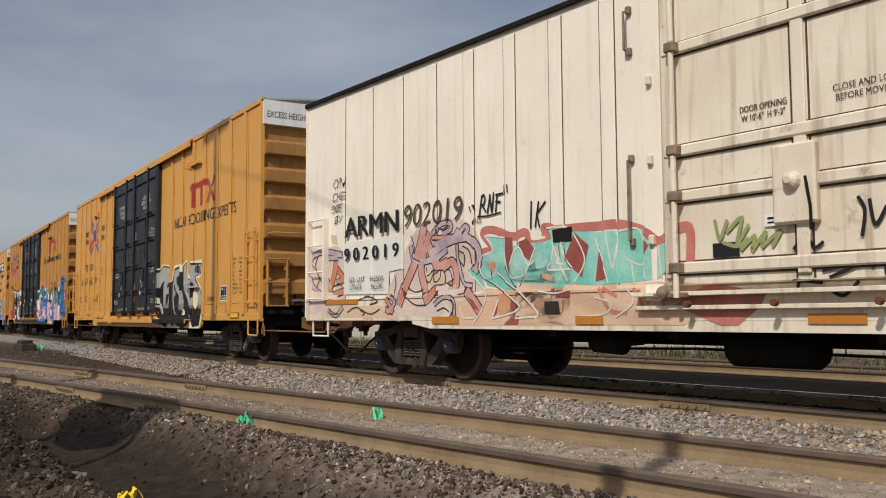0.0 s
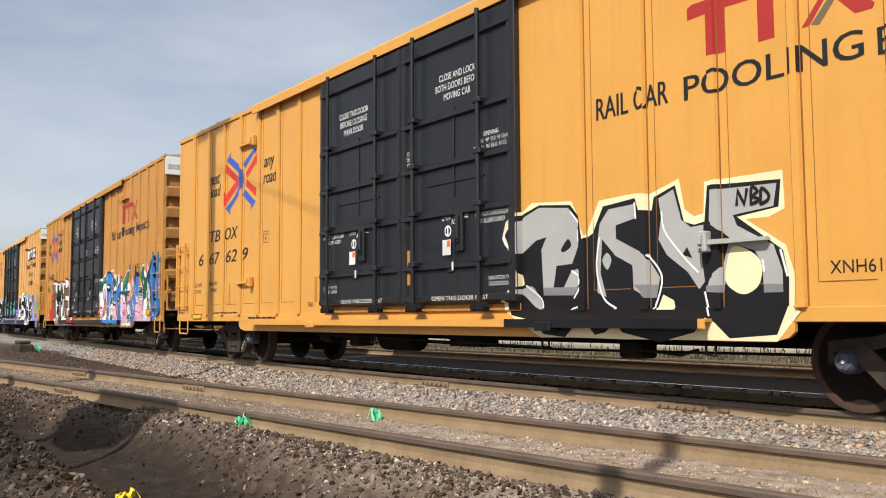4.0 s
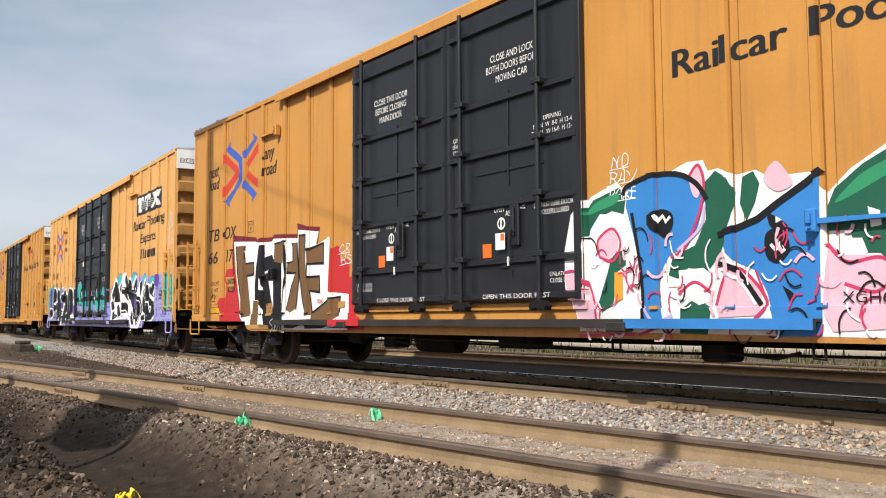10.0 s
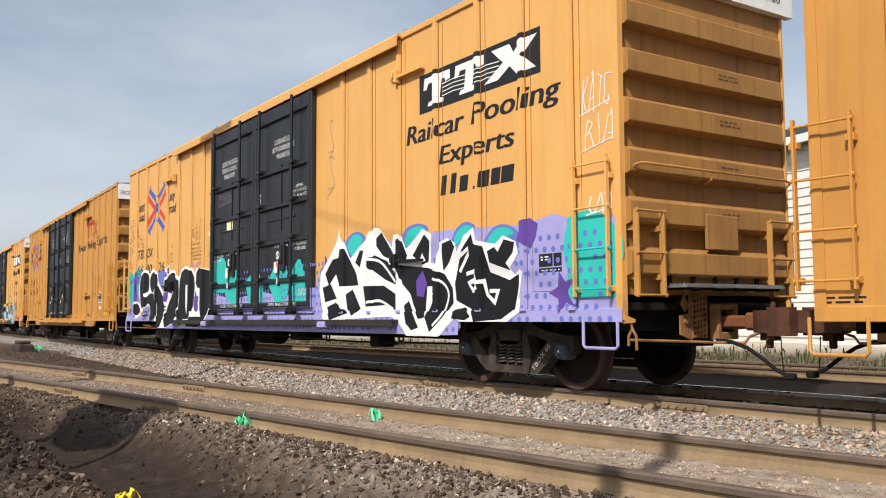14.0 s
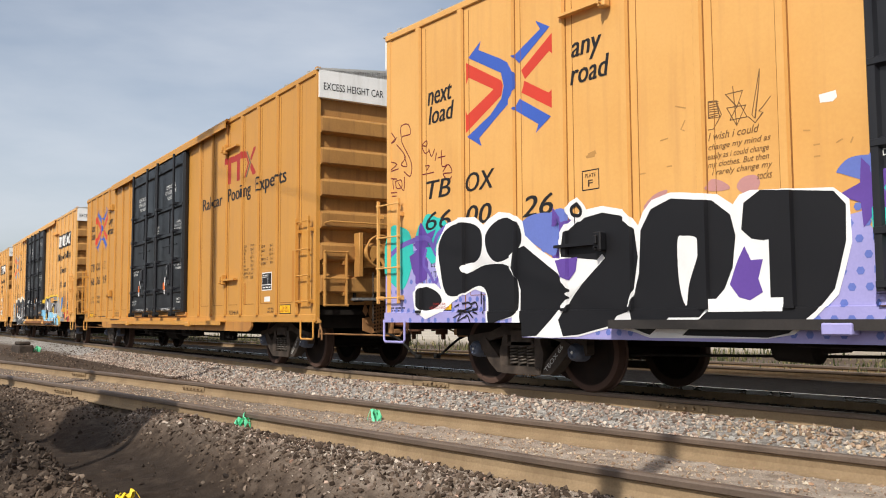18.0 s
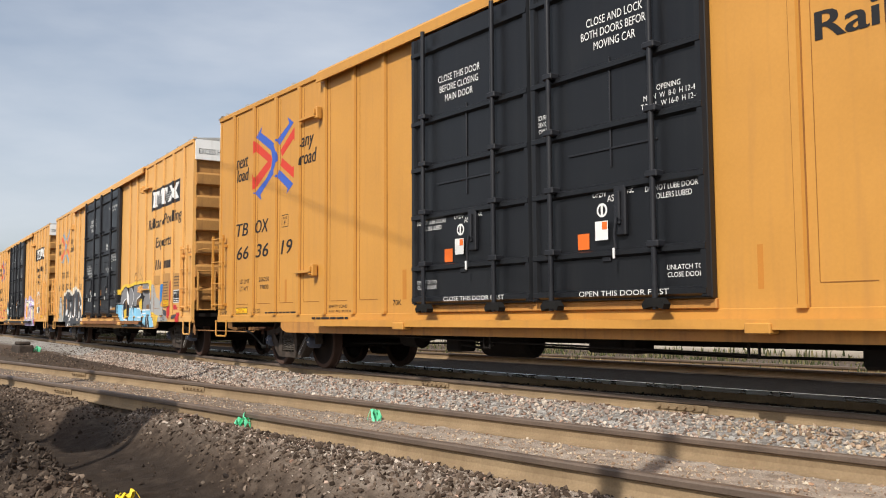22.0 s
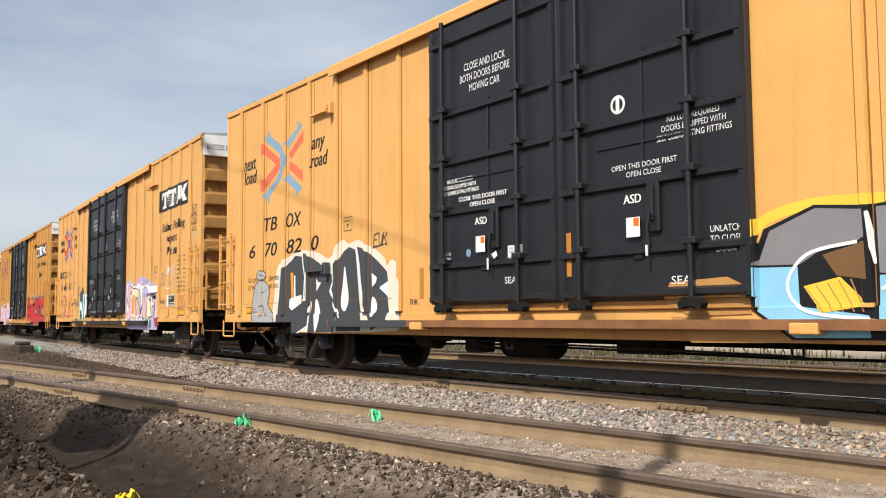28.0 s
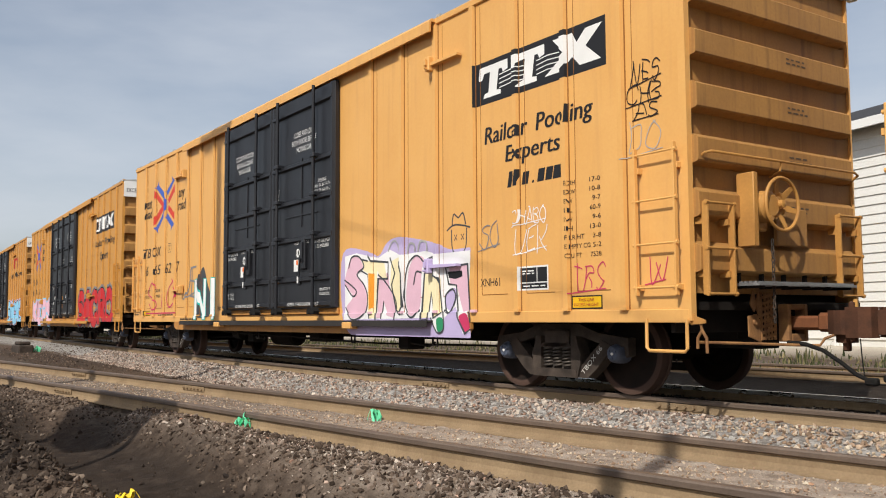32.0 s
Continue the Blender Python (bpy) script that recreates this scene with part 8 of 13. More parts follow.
    c.stroke([(5.45, 1.64), (5.27, 1.33)], 0.02, True)
    c.stroke([(5.77, 1.64), (5.74, 1.50), (5.66, 1.38), (6.03, 1.37)], 0.02, True)
    c.stroke([(5.84, 1.65), (5.87, 1.52), (5.82, 1.45), (5.92, 1.43)], 0.02, True)
    c.stroke([(4.20, 1.44), (4.42, 1.28), (4.58, 1.13), (4.51, 0.94), (4.33, 0.77)], 0.02, True)
    c.stroke([(4.82, 1.06), (4.70, 0.83)], 0.02, True)
    c.stroke([(4.55, 1.85), (4.92, 1.80)], 0.02, True)
    c.stroke([(4.08, 0.99), (4.12, 0.85), (4.36, 0.84)], 0.02, True)
    c.stroke([(5.47, 1.15), (5.78, 1.11), (6.02, 1.15)], 0.02, True)
    c.stroke([(5.12, 0.83), (5.29, 0.84), (5.47, 0.85)], 0.02, True)
    c.stroke([(5.65, 1.85), (5.95, 1.84), (6.01, 1.76)], 0.02, True)
    c.stroke([(5.89, 1.70), (5.92, 1.52), (6.03, 1.39)], 0.02, True)
    lay(c, "graffiti_line", chalk, 7, "thin chalky white graffiti outlines")
    c = Coat()
    c.stroke([(4.56, 1.31), (4.78, 1.21), (5.04, 1.06), (5.17, 0.96)], 0.012, True)
    c.stroke([(4.81, 1.35), (4.97, 1.25), (5.16, 1.14), (5.38, 0.98)], 0.012, True)
    c.stroke([(5.14, 1.18), (5.02, 1.33), (4.95, 1.44)], 0.012, True)
    c.stroke([(4.43, 1.53), (4.42, 1.43), (4.54, 1.30)], 0.012, True)
    c.stroke([(5.18, 1.20), (5.27, 1.33)], 0.012, True)
    c.stroke([(5.85, 1.65), (5.88, 1.51)], 0.012, True)
    c.stroke([(5.92, 1.61), (5.95, 1.46), (6.03, 1.37)], 0.012, True)
    c.stroke([(4.69, 1.31), (4.66, 1.43)], 0.012, True)
    lay(c, "graffiti_line", ink_soft, 8, "thin dark graffiti lines")
    lay(Coat().poly([(5.76, 1.82), (6.05, 1.84), (6.04, 1.68), (5.78, 1.68)]), "dark_plate", M["under"], 10, "dark dirty plate")
    lay(Coat().poly([(5.62, 1.02), (5.84, 1.02), (5.87, 0.88), (5.62, 0.88)]), "tool_pocket", M["dark_track"], 10, "dark recessed tool pocket")
    c = Coat()
    c.stroke([(7.99, 1.72), (8.04, 1.55), (8.12, 1.71)], 0.035, True)
    c.stroke([(8.12, 1.61), (8.27, 1.72), (8.22, 1.50), (8.34, 1.65)], 0.035, True)
    c.stroke([(8.26, 1.44), (8.40, 1.55), (8.37, 1.43), (8.51, 1.58), (8.47, 1.46), (8.65, 1.58), (8.57, 1.45)], 0.035, True)
    c.stroke([(8.08, 1.51), (8.22, 1.47), (8.33, 1.53)], 0.035, True)
    lay(c, "scrawl", G("olive", (0.30, 0.34, 0.14)), 11, "faded green spray-painted scrawl")
    c = Coat()
    c.stroke([(8.77, 1.41), (8.84, 1.49), (8.87, 1.39), (8.90, 1.47), (8.96, 1.41), (9.03, 1.45)], 0.03, True)
    c.stroke([(9.34, 1.79), (9.39, 1.68), (9.36, 1.48)], 0.03, True)
    c.stroke([(9.43, 1.76), (9.47, 1.56), (9.56, 1.69)], 0.03, True)
    c.stroke([(9.43, 1.23), (9.52, 1.30), (9.54, 1.17)], 0.03, True)
    c.stroke([(9.02, 1.22), (9.32, 1.26), (9.08, 1.16)], 0.03, True)
    c.stroke([(8.73, 1.08), (8.76, 1.14), (8.95, 1.12)], 0.03, True)
    c.stroke([(9.01, 1.07), (9.13, 1.01), (9.26, 1.12)], 0.03, True)
    c.stroke([(9.38, 1.28), (9.26, 1.25)], 0.03, True)
    lay(c, "scrawl", ink, 11, "black spray-painted scrawl")
    c = Coat()
    c.poly([(7.83, 1.17), (8.42, 1.04), (8.35, 0.92), (8.12, 0.76), (7.94, 0.76), (7.42, 0.95)])
    lay(c, "graffiti_wash", rose, 2, "faded red wash under the door")
    # the last letters run on to the door post
    lay(Coat().poly([(5.02, 1.27), (6.38, 1.18), (7.28, 1.19), (7.74, 1.16), (8.19, 1.03), (7.85, 0.88), (7.52, 0.76), (5.01, 0.76)]), "graffiti_wash", pinkish, 1, "faded orange and pink spray paint")
    c = Coat()
    c.stroke([(5.58, 1.82), (6.08, 1.82), (6.40, 1.81), (6.75, 1.80), (7.12, 1.68), (7.29, 1.58), (7.46, 1.65), (7.69, 1.68), (7.70, 1.38)], 0.10, True)
    lay(c, "graffiti_outline", rose, 2, "brick-pink graffiti outline")
    c = Coat()
    c.poly([(5.03, 1.69), (5.58, 1.70), (6.08, 1.78), (6.40, 1.75), (7.03, 1.73), (7.19, 1.55), (7.20, 1.21), (6.38, 1.18), (5.02, 1.27)])
    c.poly([(7.27, 1.54), (7.40, 1.57), (7.38, 1.29), (7.26, 1.21)])
    lay(c, "graffiti_letter", teal, 3, "faded turquoise graffiti letters")
    c = Coat()
    c.poly([(6.08, 1.77), (6.29, 1.61), (6.18, 1.27), (5.91, 1.48)])
    c.poly([(6.44, 1.60), (6.56, 1.25), (6.38, 1.22)])
    c.poly([(7.02, 1.70), (7.16, 1.55), (7.06, 1.41)])
    lay(c, "graffiti_fill", rust_r, 5, "brick-red graffiti shapes")
    c = Coat()
    c.stroke([(6.39, 1.68), (6.49, 1.44), (6.58, 1.20)], 0.018, True)
    c.stroke([(6.55, 1.75), (6.64, 1.36), (6.70, 1.58), (6.70, 1.73)], 0.018, True)
    c.stroke([(6.70, 1.73), (7.00, 1.72), (7.04, 1.38), (6.83, 1.43)], 0.018, True)
    c.stroke([(7.08, 1.55), (7.11, 1.23)], 0.018, True)
    c.stroke([(6.88, 1.42), (6.91, 1.20)], 0.018, True)
    c.stroke([(6.08, 1.74), (6.23, 1.46), (6.07, 1.23)], 0.018, True)
    c.stroke([(5.75, 1.68), (5.96, 1.24)], 0.018, True)
    c.stroke([(7.29, 1.54), (7.32, 1.23)], 0.018, True)
    c.stroke([(6.38, 1.05), (6.60, 0.99), (6.53, 0.88), (6.17, 0.85)], 0.018, True)
    c.stroke([(6.67, 0.84), (6.91, 0.99), (6.82, 1.14)], 0.018, True)
    lay(c, "graffiti_line", chalk, 7, "thin chalky white graffiti outlines")
    c = Coat()
    c.stroke([(6.43, 1.15), (6.58, 0.92), (6.82, 0.88)], 0.04, True)
    c.stroke([(7.09, 0.98), (7.23, 1.09), (7.31, 0.91)], 0.04, True)
    c.stroke([(6.92, 1.13), (7.05, 0.92)], 0.04, True)
    c.stroke([(6.68, 1.06), (6.48, 1.15)], 0.04, True)
    lay(c, "graffiti_stroke", rusty, 4, "faded orange-red strokes")
    for k in car.children:
        if k.name.split(".")[0] in ("graffiti_line", "graffiti_stroke", "graffiti_fill", "graffiti_highlight", "scrawl"):
            k["kind"] = "stuff"
    lay(Coat().poly([(1.20, 1.20), (2.42, 1.18), (2.44, 1.50), (2.80, 1.52), (2.80, 2.00), (1.20, 1.98)]), "number_panel", M["reefer_patch"], 10, "repainted pale patch behind the number")
    for q in ((0.64, 1.61, 1.05, 1.125), (3.48, 4.05, 0.765, 0.855), (6.10, 6.50, 0.765, 0.855), (8.81, 9.32, 0.78, 0.866)):
        lay(Coat().rect(*q), "reflector", M["orange"], 10, "amber reflective strip")
    lay(Coat().rect(7.96, 8.24, 1.38, 1.51), "tool_pocket", M["black"], 10)
    lay(Coat().rect(8.50, 8.70, 1.62, 1.73), "placard", M["white"], 10, "small white placard")
    lay(Coat().rect(8.53, 8.67, 1.68, 1.70).rect(8.53, 8.64, 1.645, 1.66), "small_stencil", M["black"], 12)
    letter(car, "ARMN", 1.25, 2.69, 2.06, 2.36, proud=0.045, bold=0.03)
    letter(car, "9 0 2 0 1 9", 1.24, 2.70, 1.70, 1.895, proud=0.045, bold=0.025)
    letter(car, "LD. LMT   166500\nLTWT       96500", 1.40, 2.32, 1.26, 1.45, proud=0.045)
    letter(car, "902019", 2.83, 4.14, 2.09, 2.40, "seam", proud=0.030, slant=0.12)
    letter(car, "DOOR OPENING\nW 10'-6\"  H 9'-2\"", 8.28, 8.74, 2.58, 2.72, "seam", proud=0.13, bold=0.004)
    letter(car, "CLOSE AND LOCK\nBEFORE MOVING", 9.16, 9.72, 2.60, 2.74, proud=0.13)
    for s, b, w in (("RNF", (4.44, 4.88, 2.13, 2.36), 0.026), ("IK", (5.30, 5.58, 1.86, 2.18), 0.024), ("CYN", (0.84, 1.22, 2.86, 3.01), 0.012), ("CHE", (0.83, 1.24, 2.67, 2.79), 0.012), ("SOE", (0.80, 1.16, 2.49, 2.60), 0.012), ("BY", (0.89, 1.18, 2.31, 2.42), 0.012), ("IIOS", (4.31, 4.50, 2.01, 2.08), 0.008)):
        c = Coat()
        for pts, soft in piece_strokes(s, *b, lean=0.15):
            q = 0.3 * (b[3] - b[2])
            pts = [(u + q * r.uniform(-0.3, 0.3), z + q * r.uniform(-0.3, 0.3)) for u, z in pts]
            c.stroke(pts, w, True)
        lay(c, "scrawl", ink, 11, "black spray-painted scrawl")
    lay(Coat().stroke([(4.42, 2.10), (4.62, 2.09), (4.86, 2.11)], 0.02, True).stroke([(4.28, 2.24), (4.31, 2.17)], 0.02).stroke([(4.34, 2.25), (4.36, 2.18)], 0.02).stroke([(4.94, 2.42), (4.96, 2.33)], 0.02).stroke([(5.0, 2.43), (5.01, 2.34)], 0.02), "scrawl", ink, 11, "black spray-painted scrawl")


M["reefer_patch"] = paint("reefer_patch_white", (0.78, 0.77, 0.70))


# ---------------------------------------------------------------- the train
P = lambda n, c: paint("spray_" + n, c)
SPRAY = {
    "white": P("white", (0.82, 0.82, 0.82)), "rose": P("dusty_rose", (0.50, 0.25, 0.24)), "violet_mid": P("purple", (0.15, 0.10, 0.42)), "black": P("black", (0.006, 0.006, 0.008)), "grey": P("grey", (0.22, 0.22, 0.23)), "char": P("charcoal", (0.055, 0.06, 0.068)),
    "silver": P("silver", (0.40, 0.40, 0.39)), "cream": P("cream", (0.85, 0.76, 0.48)), "blue": P("blue", (0.035, 0.21, 0.56)), "sky": P("sky_blue", (0.26, 0.56, 0.76)),
    "green": P("dark_green", (0.012, 0.10, 0.06)), "pink": P("pale_pink", (0.72, 0.46, 0.56)), "lilac": P("lilac", (0.50, 0.42, 0.66)), "lav": P("lavender", (0.36, 0.34, 0.66)),
    "dot": P("dot_blue", (0.13, 0.18, 0.52)), "teal": P("teal", (0.03, 0.50, 0.45)), "violet": P("violet", (0.12, 0.06, 0.32)), "red": P("red", (0.52, 0.025, 0.03)),
    "crimson": P("crimson", (0.55, 0.04, 0.12)), "brown": P("brown", (0.17, 0.09, 0.035)), "orange": P("orange", (0.78, 0.32, 0.03)), "yellow": P("yellow", (0.80, 0.55, 0.06)), "navy": P("navy", (0.03, 0.04, 0.20)),
    "mid_green": P("mid_green", (0.03, 0.26, 0.12)), "maroon": P("maroon", (0.16, 0.012, 0.02)), "offwhite": P("off_white", (0.74, 0.69, 0.58)), "tan": P("tan", (0.48, 0.25, 0.075)),
}
M["pen_brown"] = SPRAY["brown"]
M["offset_white"] = paint("worn_stencil_white", (0.50, 0.49, 0.46))
TRAIN = []
SKETCH = [(0, 0), (0.79, 0.78), (1.75, 1.70), (2.71, 2.62), (3.56, 3.52), (4.45, 4.42), (5.33, 5.33), (7.035, 7.06), (12.125, 11.89), (13.1, 12.76), (13.92, 13.62), (14.75, 14.53), (15.57, 15.43), (16.43, 16.33), (17.25, 17.24), (18.95, 18.95)]


def slogan(car, rows, mat="black", slant=0.0, bold=0.012):
    for s, u0, u1, z0, z1 in rows:
        letter(car, s, u0, u1, z0, z1, mat, slant, bold=bold)


def web_bars(car, u0, u1, z0, z1):
    """A short line of bold type as plain letter-wide bars."""
    w, h = (u1 - u0) / 7, z1 - z0
    for k, (a, top) in enumerate(((0.08, 1.0), (0.08, 1.0), (0.0, 0.78), (0.35, 0.16), (0.0, 0.78), (0.0, 0.78), (-0.1, 0.78))):
        b = 0.62 if k < 2 else 0.6 if k == 3 else 0.82 if k < 6 else 1.0
        Coat().poly([(u0 + w * (k + a), z0), (u0 + w * (k + b), z0), (u0 + w * (k + b) + 0.04 * top, z0 + h * top), (u0 + w * (k + a) + 0.04 * top, z0 + h * top)]).lay(car, "slogan_bar", M["black"], 1)


def blob(rng, u, z, r, n=7, stretch=1.0):
    return [(u + stretch * r * rng.uniform(0.7, 1.25) * math.cos(k * math.tau / n), z + r * rng.uniform(0.7, 1.25) * math.sin(k * math.tau / n)) for k in range(n)]


def paint_car_one(car):
    left_marks(car, [("6", 1.32, 1.57), ("67", 1.93, 2.47), ("62", 2.81, 3.36), ("9", 3.65, 3.90)], (2.73, 2.926, 1.54, 1.284), tb=(1.93, 2.49), ox=(2.74, 3.40), plate=(4.60, 2.25), sign=(1.05, 1.55, 0.845, 0.955))
    door_marks(car, 0)
    red_mark(car, 14.39, 3.32, 1.86, 0.56)
    slogan(car, [("RAIL CAR", 13.15, 14.13, 2.97, 3.21), ("POOLING", 14.33, 16.14, 2.95, 3.19), ("EXPERTS", 16.26, 17.57, 2.93, 3.16)], bold=0.008)
    right_dimensions(car)
    service_box(car, 16.65, 17.06, 1.20, 1.51)
    small_sign(car, 17.34, 17.82, 0.845, 0.955)
    letter(car, "XNH61", 15.78, 16.22, 1.20, 1.31)
    letter(car, "LIFT\nJACK\nHERE", 16.98, 17.12, 0.95, 1.12)
    Coat().rect(18.2, 18.28, 1.2, 1.95).lay(car, "reflector", M["orange"], 1)
    c = Coat()
    c.poly([(11.62, 1.07), (11.87, 1.26), (11.82, 1.58), (11.65, 1.79), (11.72, 1.99), (12.08, 2.19), (12.74, 2.14), (12.96, 1.74), (13.16, 2.10), (13.67, 2.12), (13.87, 2.09), (14.24, 2.20), (14.30, 1.89), (14.41, 1.81), (14.52, 1.83), (14.54, 2.13), (15.37, 2.13), (15.38, 1.79), (15.22, 1.73), (14.98, 1.73), (15.38, 1.47), (15.46, 1.20), (15.44, 0.93), (15.51, 0.89), (15.28, 0.63), (14.52, 0.63), (13.43, 0.62), (12.74, 0.63), (12.23, 0.62), (11.80, 0.82), (11.63, 0.91)])
    c.lay(car, "graffiti_outline", SPRAY["cream"], 1, label="cream rim of silver graffiti letters")
    c = Coat()
    c.poly([(11.69, 1.07), (11.94, 1.24), (11.85, 1.56), (11.70, 1.83), (11.92, 2.07), (12.21, 2.15), (12.72, 2.10), (12.89, 1.92), (12.93, 1.70), (13.06, 1.75), (13.22, 2.03), (13.67, 2.07), (13.71, 1.94), (13.89, 1.92), (13.92, 2.05), (14.19, 2.14), (14.29, 1.77), (14.41, 1.73), (14.53, 1.75), (14.57, 2.09), (15.35, 2.05), (15.32, 1.81), (14.89, 1.76), (15.35, 1.43), (15.40, 1.18), (15.39, 0.93), (15.28, 0.69), (14.79, 0.65), (14.62, 0.80), (14.52, 0.84), (14.39, 0.70), (13.97, 0.60), (13.48, 0.69), (13.38, 0.80), (13.24, 0.69), (13.09, 0.66), (12.94, 0.80), (12.79, 0.77), (12.63, 0.63), (12.27, 0.66), (12.15, 0.80), (11.71, 0.88)])
    c.lay(car, "graffiti_outline", SPRAY["black"], 2, label="black ground of silver graffiti letters")
    c = Coat()
    c.poly([(11.78, 1.78), (11.93, 2.03), (12.21, 2.12), (12.69, 2.07), (12.84, 1.92), (12.87, 1.68), (12.74, 1.44), (12.49, 1.43), (12.43, 1.16), (12.58, 1.15), (12.73, 1.36), (12.83, 1.38), (12.88, 1.25), (12.74, 1.10), (12.27, 1.10), (12.24, 1.63), (12.33, 1.77), (12.15, 1.74), (11.88, 1.59), (11.81, 1.65)])
    c.lay(car, "graffiti_letter", SPRAY["silver"], 3, label="silver graffiti letter")
    c = Coat()
    c.poly([(13.12, 1.59), (13.17, 1.85), (13.30, 1.99), (13.66, 2.01), (13.66, 1.86), (13.40, 1.81), (13.40, 1.67), (13.80, 1.48), (13.98, 1.24), (13.93, 1.04), (13.80, 1.05), (13.63, 1.13), (13.62, 1.38), (13.39, 1.49), (13.20, 1.68), (13.17, 1.32), (13.25, 1.06), (13.12, 1.11)])
    c.lay(car, "graffiti_letter", SPRAY["silver"], 3, label="silver graffiti letter")
    c = Coat()
    c.poly([(13.98, 2.03), (14.17, 2.10), (14.26, 1.79), (14.37, 1.71), (14.52, 1.72), (14.49, 1.40), (14.52, 1.18), (14.45, 1.11), (14.32, 1.28), (14.07, 1.46), (13.97, 1.62), (14.01, 1.84)])
    c.lay(car, "graffiti_letter", SPRAY["silver"], 3, label="silver graffiti letter")
    c = Coat()
    c.poly([(14.60, 2.04), (15.31, 2.02), (15.27, 1.82), (14.85, 1.78), (14.89, 1.68), (15.26, 1.48), (15.34, 1.25), (15.34, 1.06), (15.15, 1.07), (15.14, 1.32), (15.07, 1.44), (14.89, 1.50), (14.77, 1.28), (14.73, 1.07), (14.53, 1.08), (14.57, 1.20), (14.72, 1.31), (14.81, 1.57), (14.58, 1.75)])
    c.lay(car, "graffiti_letter", SPRAY["silver"], 3, label="silver graffiti letter")
    c = Coat()
    c.poly([(13.20, 1.45), (13.27, 1.53), (13.33, 1.45), (13.27, 1.35)], True)
    c.poly([(11.87, 1.16), (12.07, 1.21), (12.21, 1.07), (12.25, 0.95), (12.15, 0.96), (11.98, 1.08)], True)
    c.lay(car, "graffiti_letter", SPRAY["silver"], 4, label="small silver shapes")
    c = Coat()
    c.poly([(12.57, 1.61), (12.68, 1.72), (12.73, 1.64), (12.62, 1.58)], True)
    c.poly([(14.32, 1.52), (14.38, 1.41), (14.26, 1.45)])
    c.lay(car, "graffiti_hole", SPRAY["black"], 4, label="black gap in the letter")
    c = Coat()
    c.poly([(12.27, 1.19), (12.85, 1.18), (12.76, 1.09), (12.27, 1.10)])
    c.poly([(14.53, 1.14), (14.74, 1.14), (14.73, 1.07), (14.53, 1.08)])
    c.poly([(15.15, 1.14), (15.34, 1.13), (15.34, 1.06), (15.15, 1.06)])
    c.poly([(13.63, 1.18), (13.96, 1.17), (13.93, 1.04), (13.80, 1.04)])
    c.lay(car, "graffiti_shade", SPRAY["grey"], 4, label="smoky lower edge of the letters")
    c = Coat()
    c.poly([(14.75, 1.21), (14.82, 1.47), (14.96, 1.47), (15.13, 1.34), (15.11, 1.14), (14.96, 1.05), (14.82, 1.10)], True)
    c.poly([(14.02, 1.07), (14.15, 1.01), (14.17, 0.92), (13.94, 0.92)])
    c.lay(car, "graffiti_hole", SPRAY["cream"], 6, label="cream gap in the letters")
    c = Coat()
    c.stroke([(12.73, 2.02), (12.86, 1.87), (12.88, 1.68)], 0.022, True)
    c.stroke([(11.73, 1.90), (11.70, 1.75), (11.85, 1.62)], 0.022, True)
    c.stroke([(13.67, 2.02), (13.68, 1.86)], 0.022, True)
    c.stroke([(13.17, 1.70), (13.12, 1.37), (13.21, 1.06), (13.39, 0.94)], 0.022, True)
    c.stroke([(13.84, 1.47), (14.01, 1.24), (13.91, 0.93)], 0.022, True)
    c.stroke([(14.02, 1.89), (14.06, 1.69), (14.28, 1.43), (14.45, 1.27)], 0.022, True)
    c.stroke([(12.74, 1.36), (12.89, 1.25), (12.77, 1.06)], 0.022, True)
    c.stroke([(15.15, 1.35), (15.16, 1.25)], 0.022, True)
    c.stroke([(15.33, 1.43), (15.39, 1.20)], 0.022, True)
    c.stroke([(14.52, 1.08), (14.57, 0.86)], 0.022, True)
    c.stroke([(11.98, 1.22), (12.23, 1.07), (12.27, 0.96)], 0.022, True)
    c.stroke([(12.74, 0.94), (12.82, 0.96)], 0.022, True)
    c.lay(car, "graffiti_highlight", SPRAY["white"], 7, label="white highlights of the letters")
    c = Coat()
    c.stroke([(14.90, 1.87), (14.91, 2.00), (14.98, 1.87), (15.01, 2.00)], 0.035)
    c.stroke([(15.05, 1.86), (15.06, 2.01), (15.12, 1.97), (15.07, 1.93), (15.14, 1.89), (15.05, 1.86)], 0.03, True)
    c.stroke([(15.15, 1.85), (15.16, 1.99), (15.23, 1.93), (15.22, 1.88), (15.15, 1.85)], 0.03, True)
    c.lay(car, "scrawl", SPRAY["black"], 8, label="black spray-painted scrawl")
    part("track_paint", Build().box(U(11.71), U(14.52), -WIDE - 0.142, -WIDE - 0.136, 0.735, 0.832).mesh("track_paint", SPRAY["black"]), car, label="black paint over the door track")
    touch_up(car, SPRAY["black"], "rib_foot", 11.71, 15.39)
    touch_up(car, SPRAY["black"], "jacking_pad", 12, 13)
    touch_up(car, SPRAY["silver"], "door_stop", 14, 16, 0, 2)


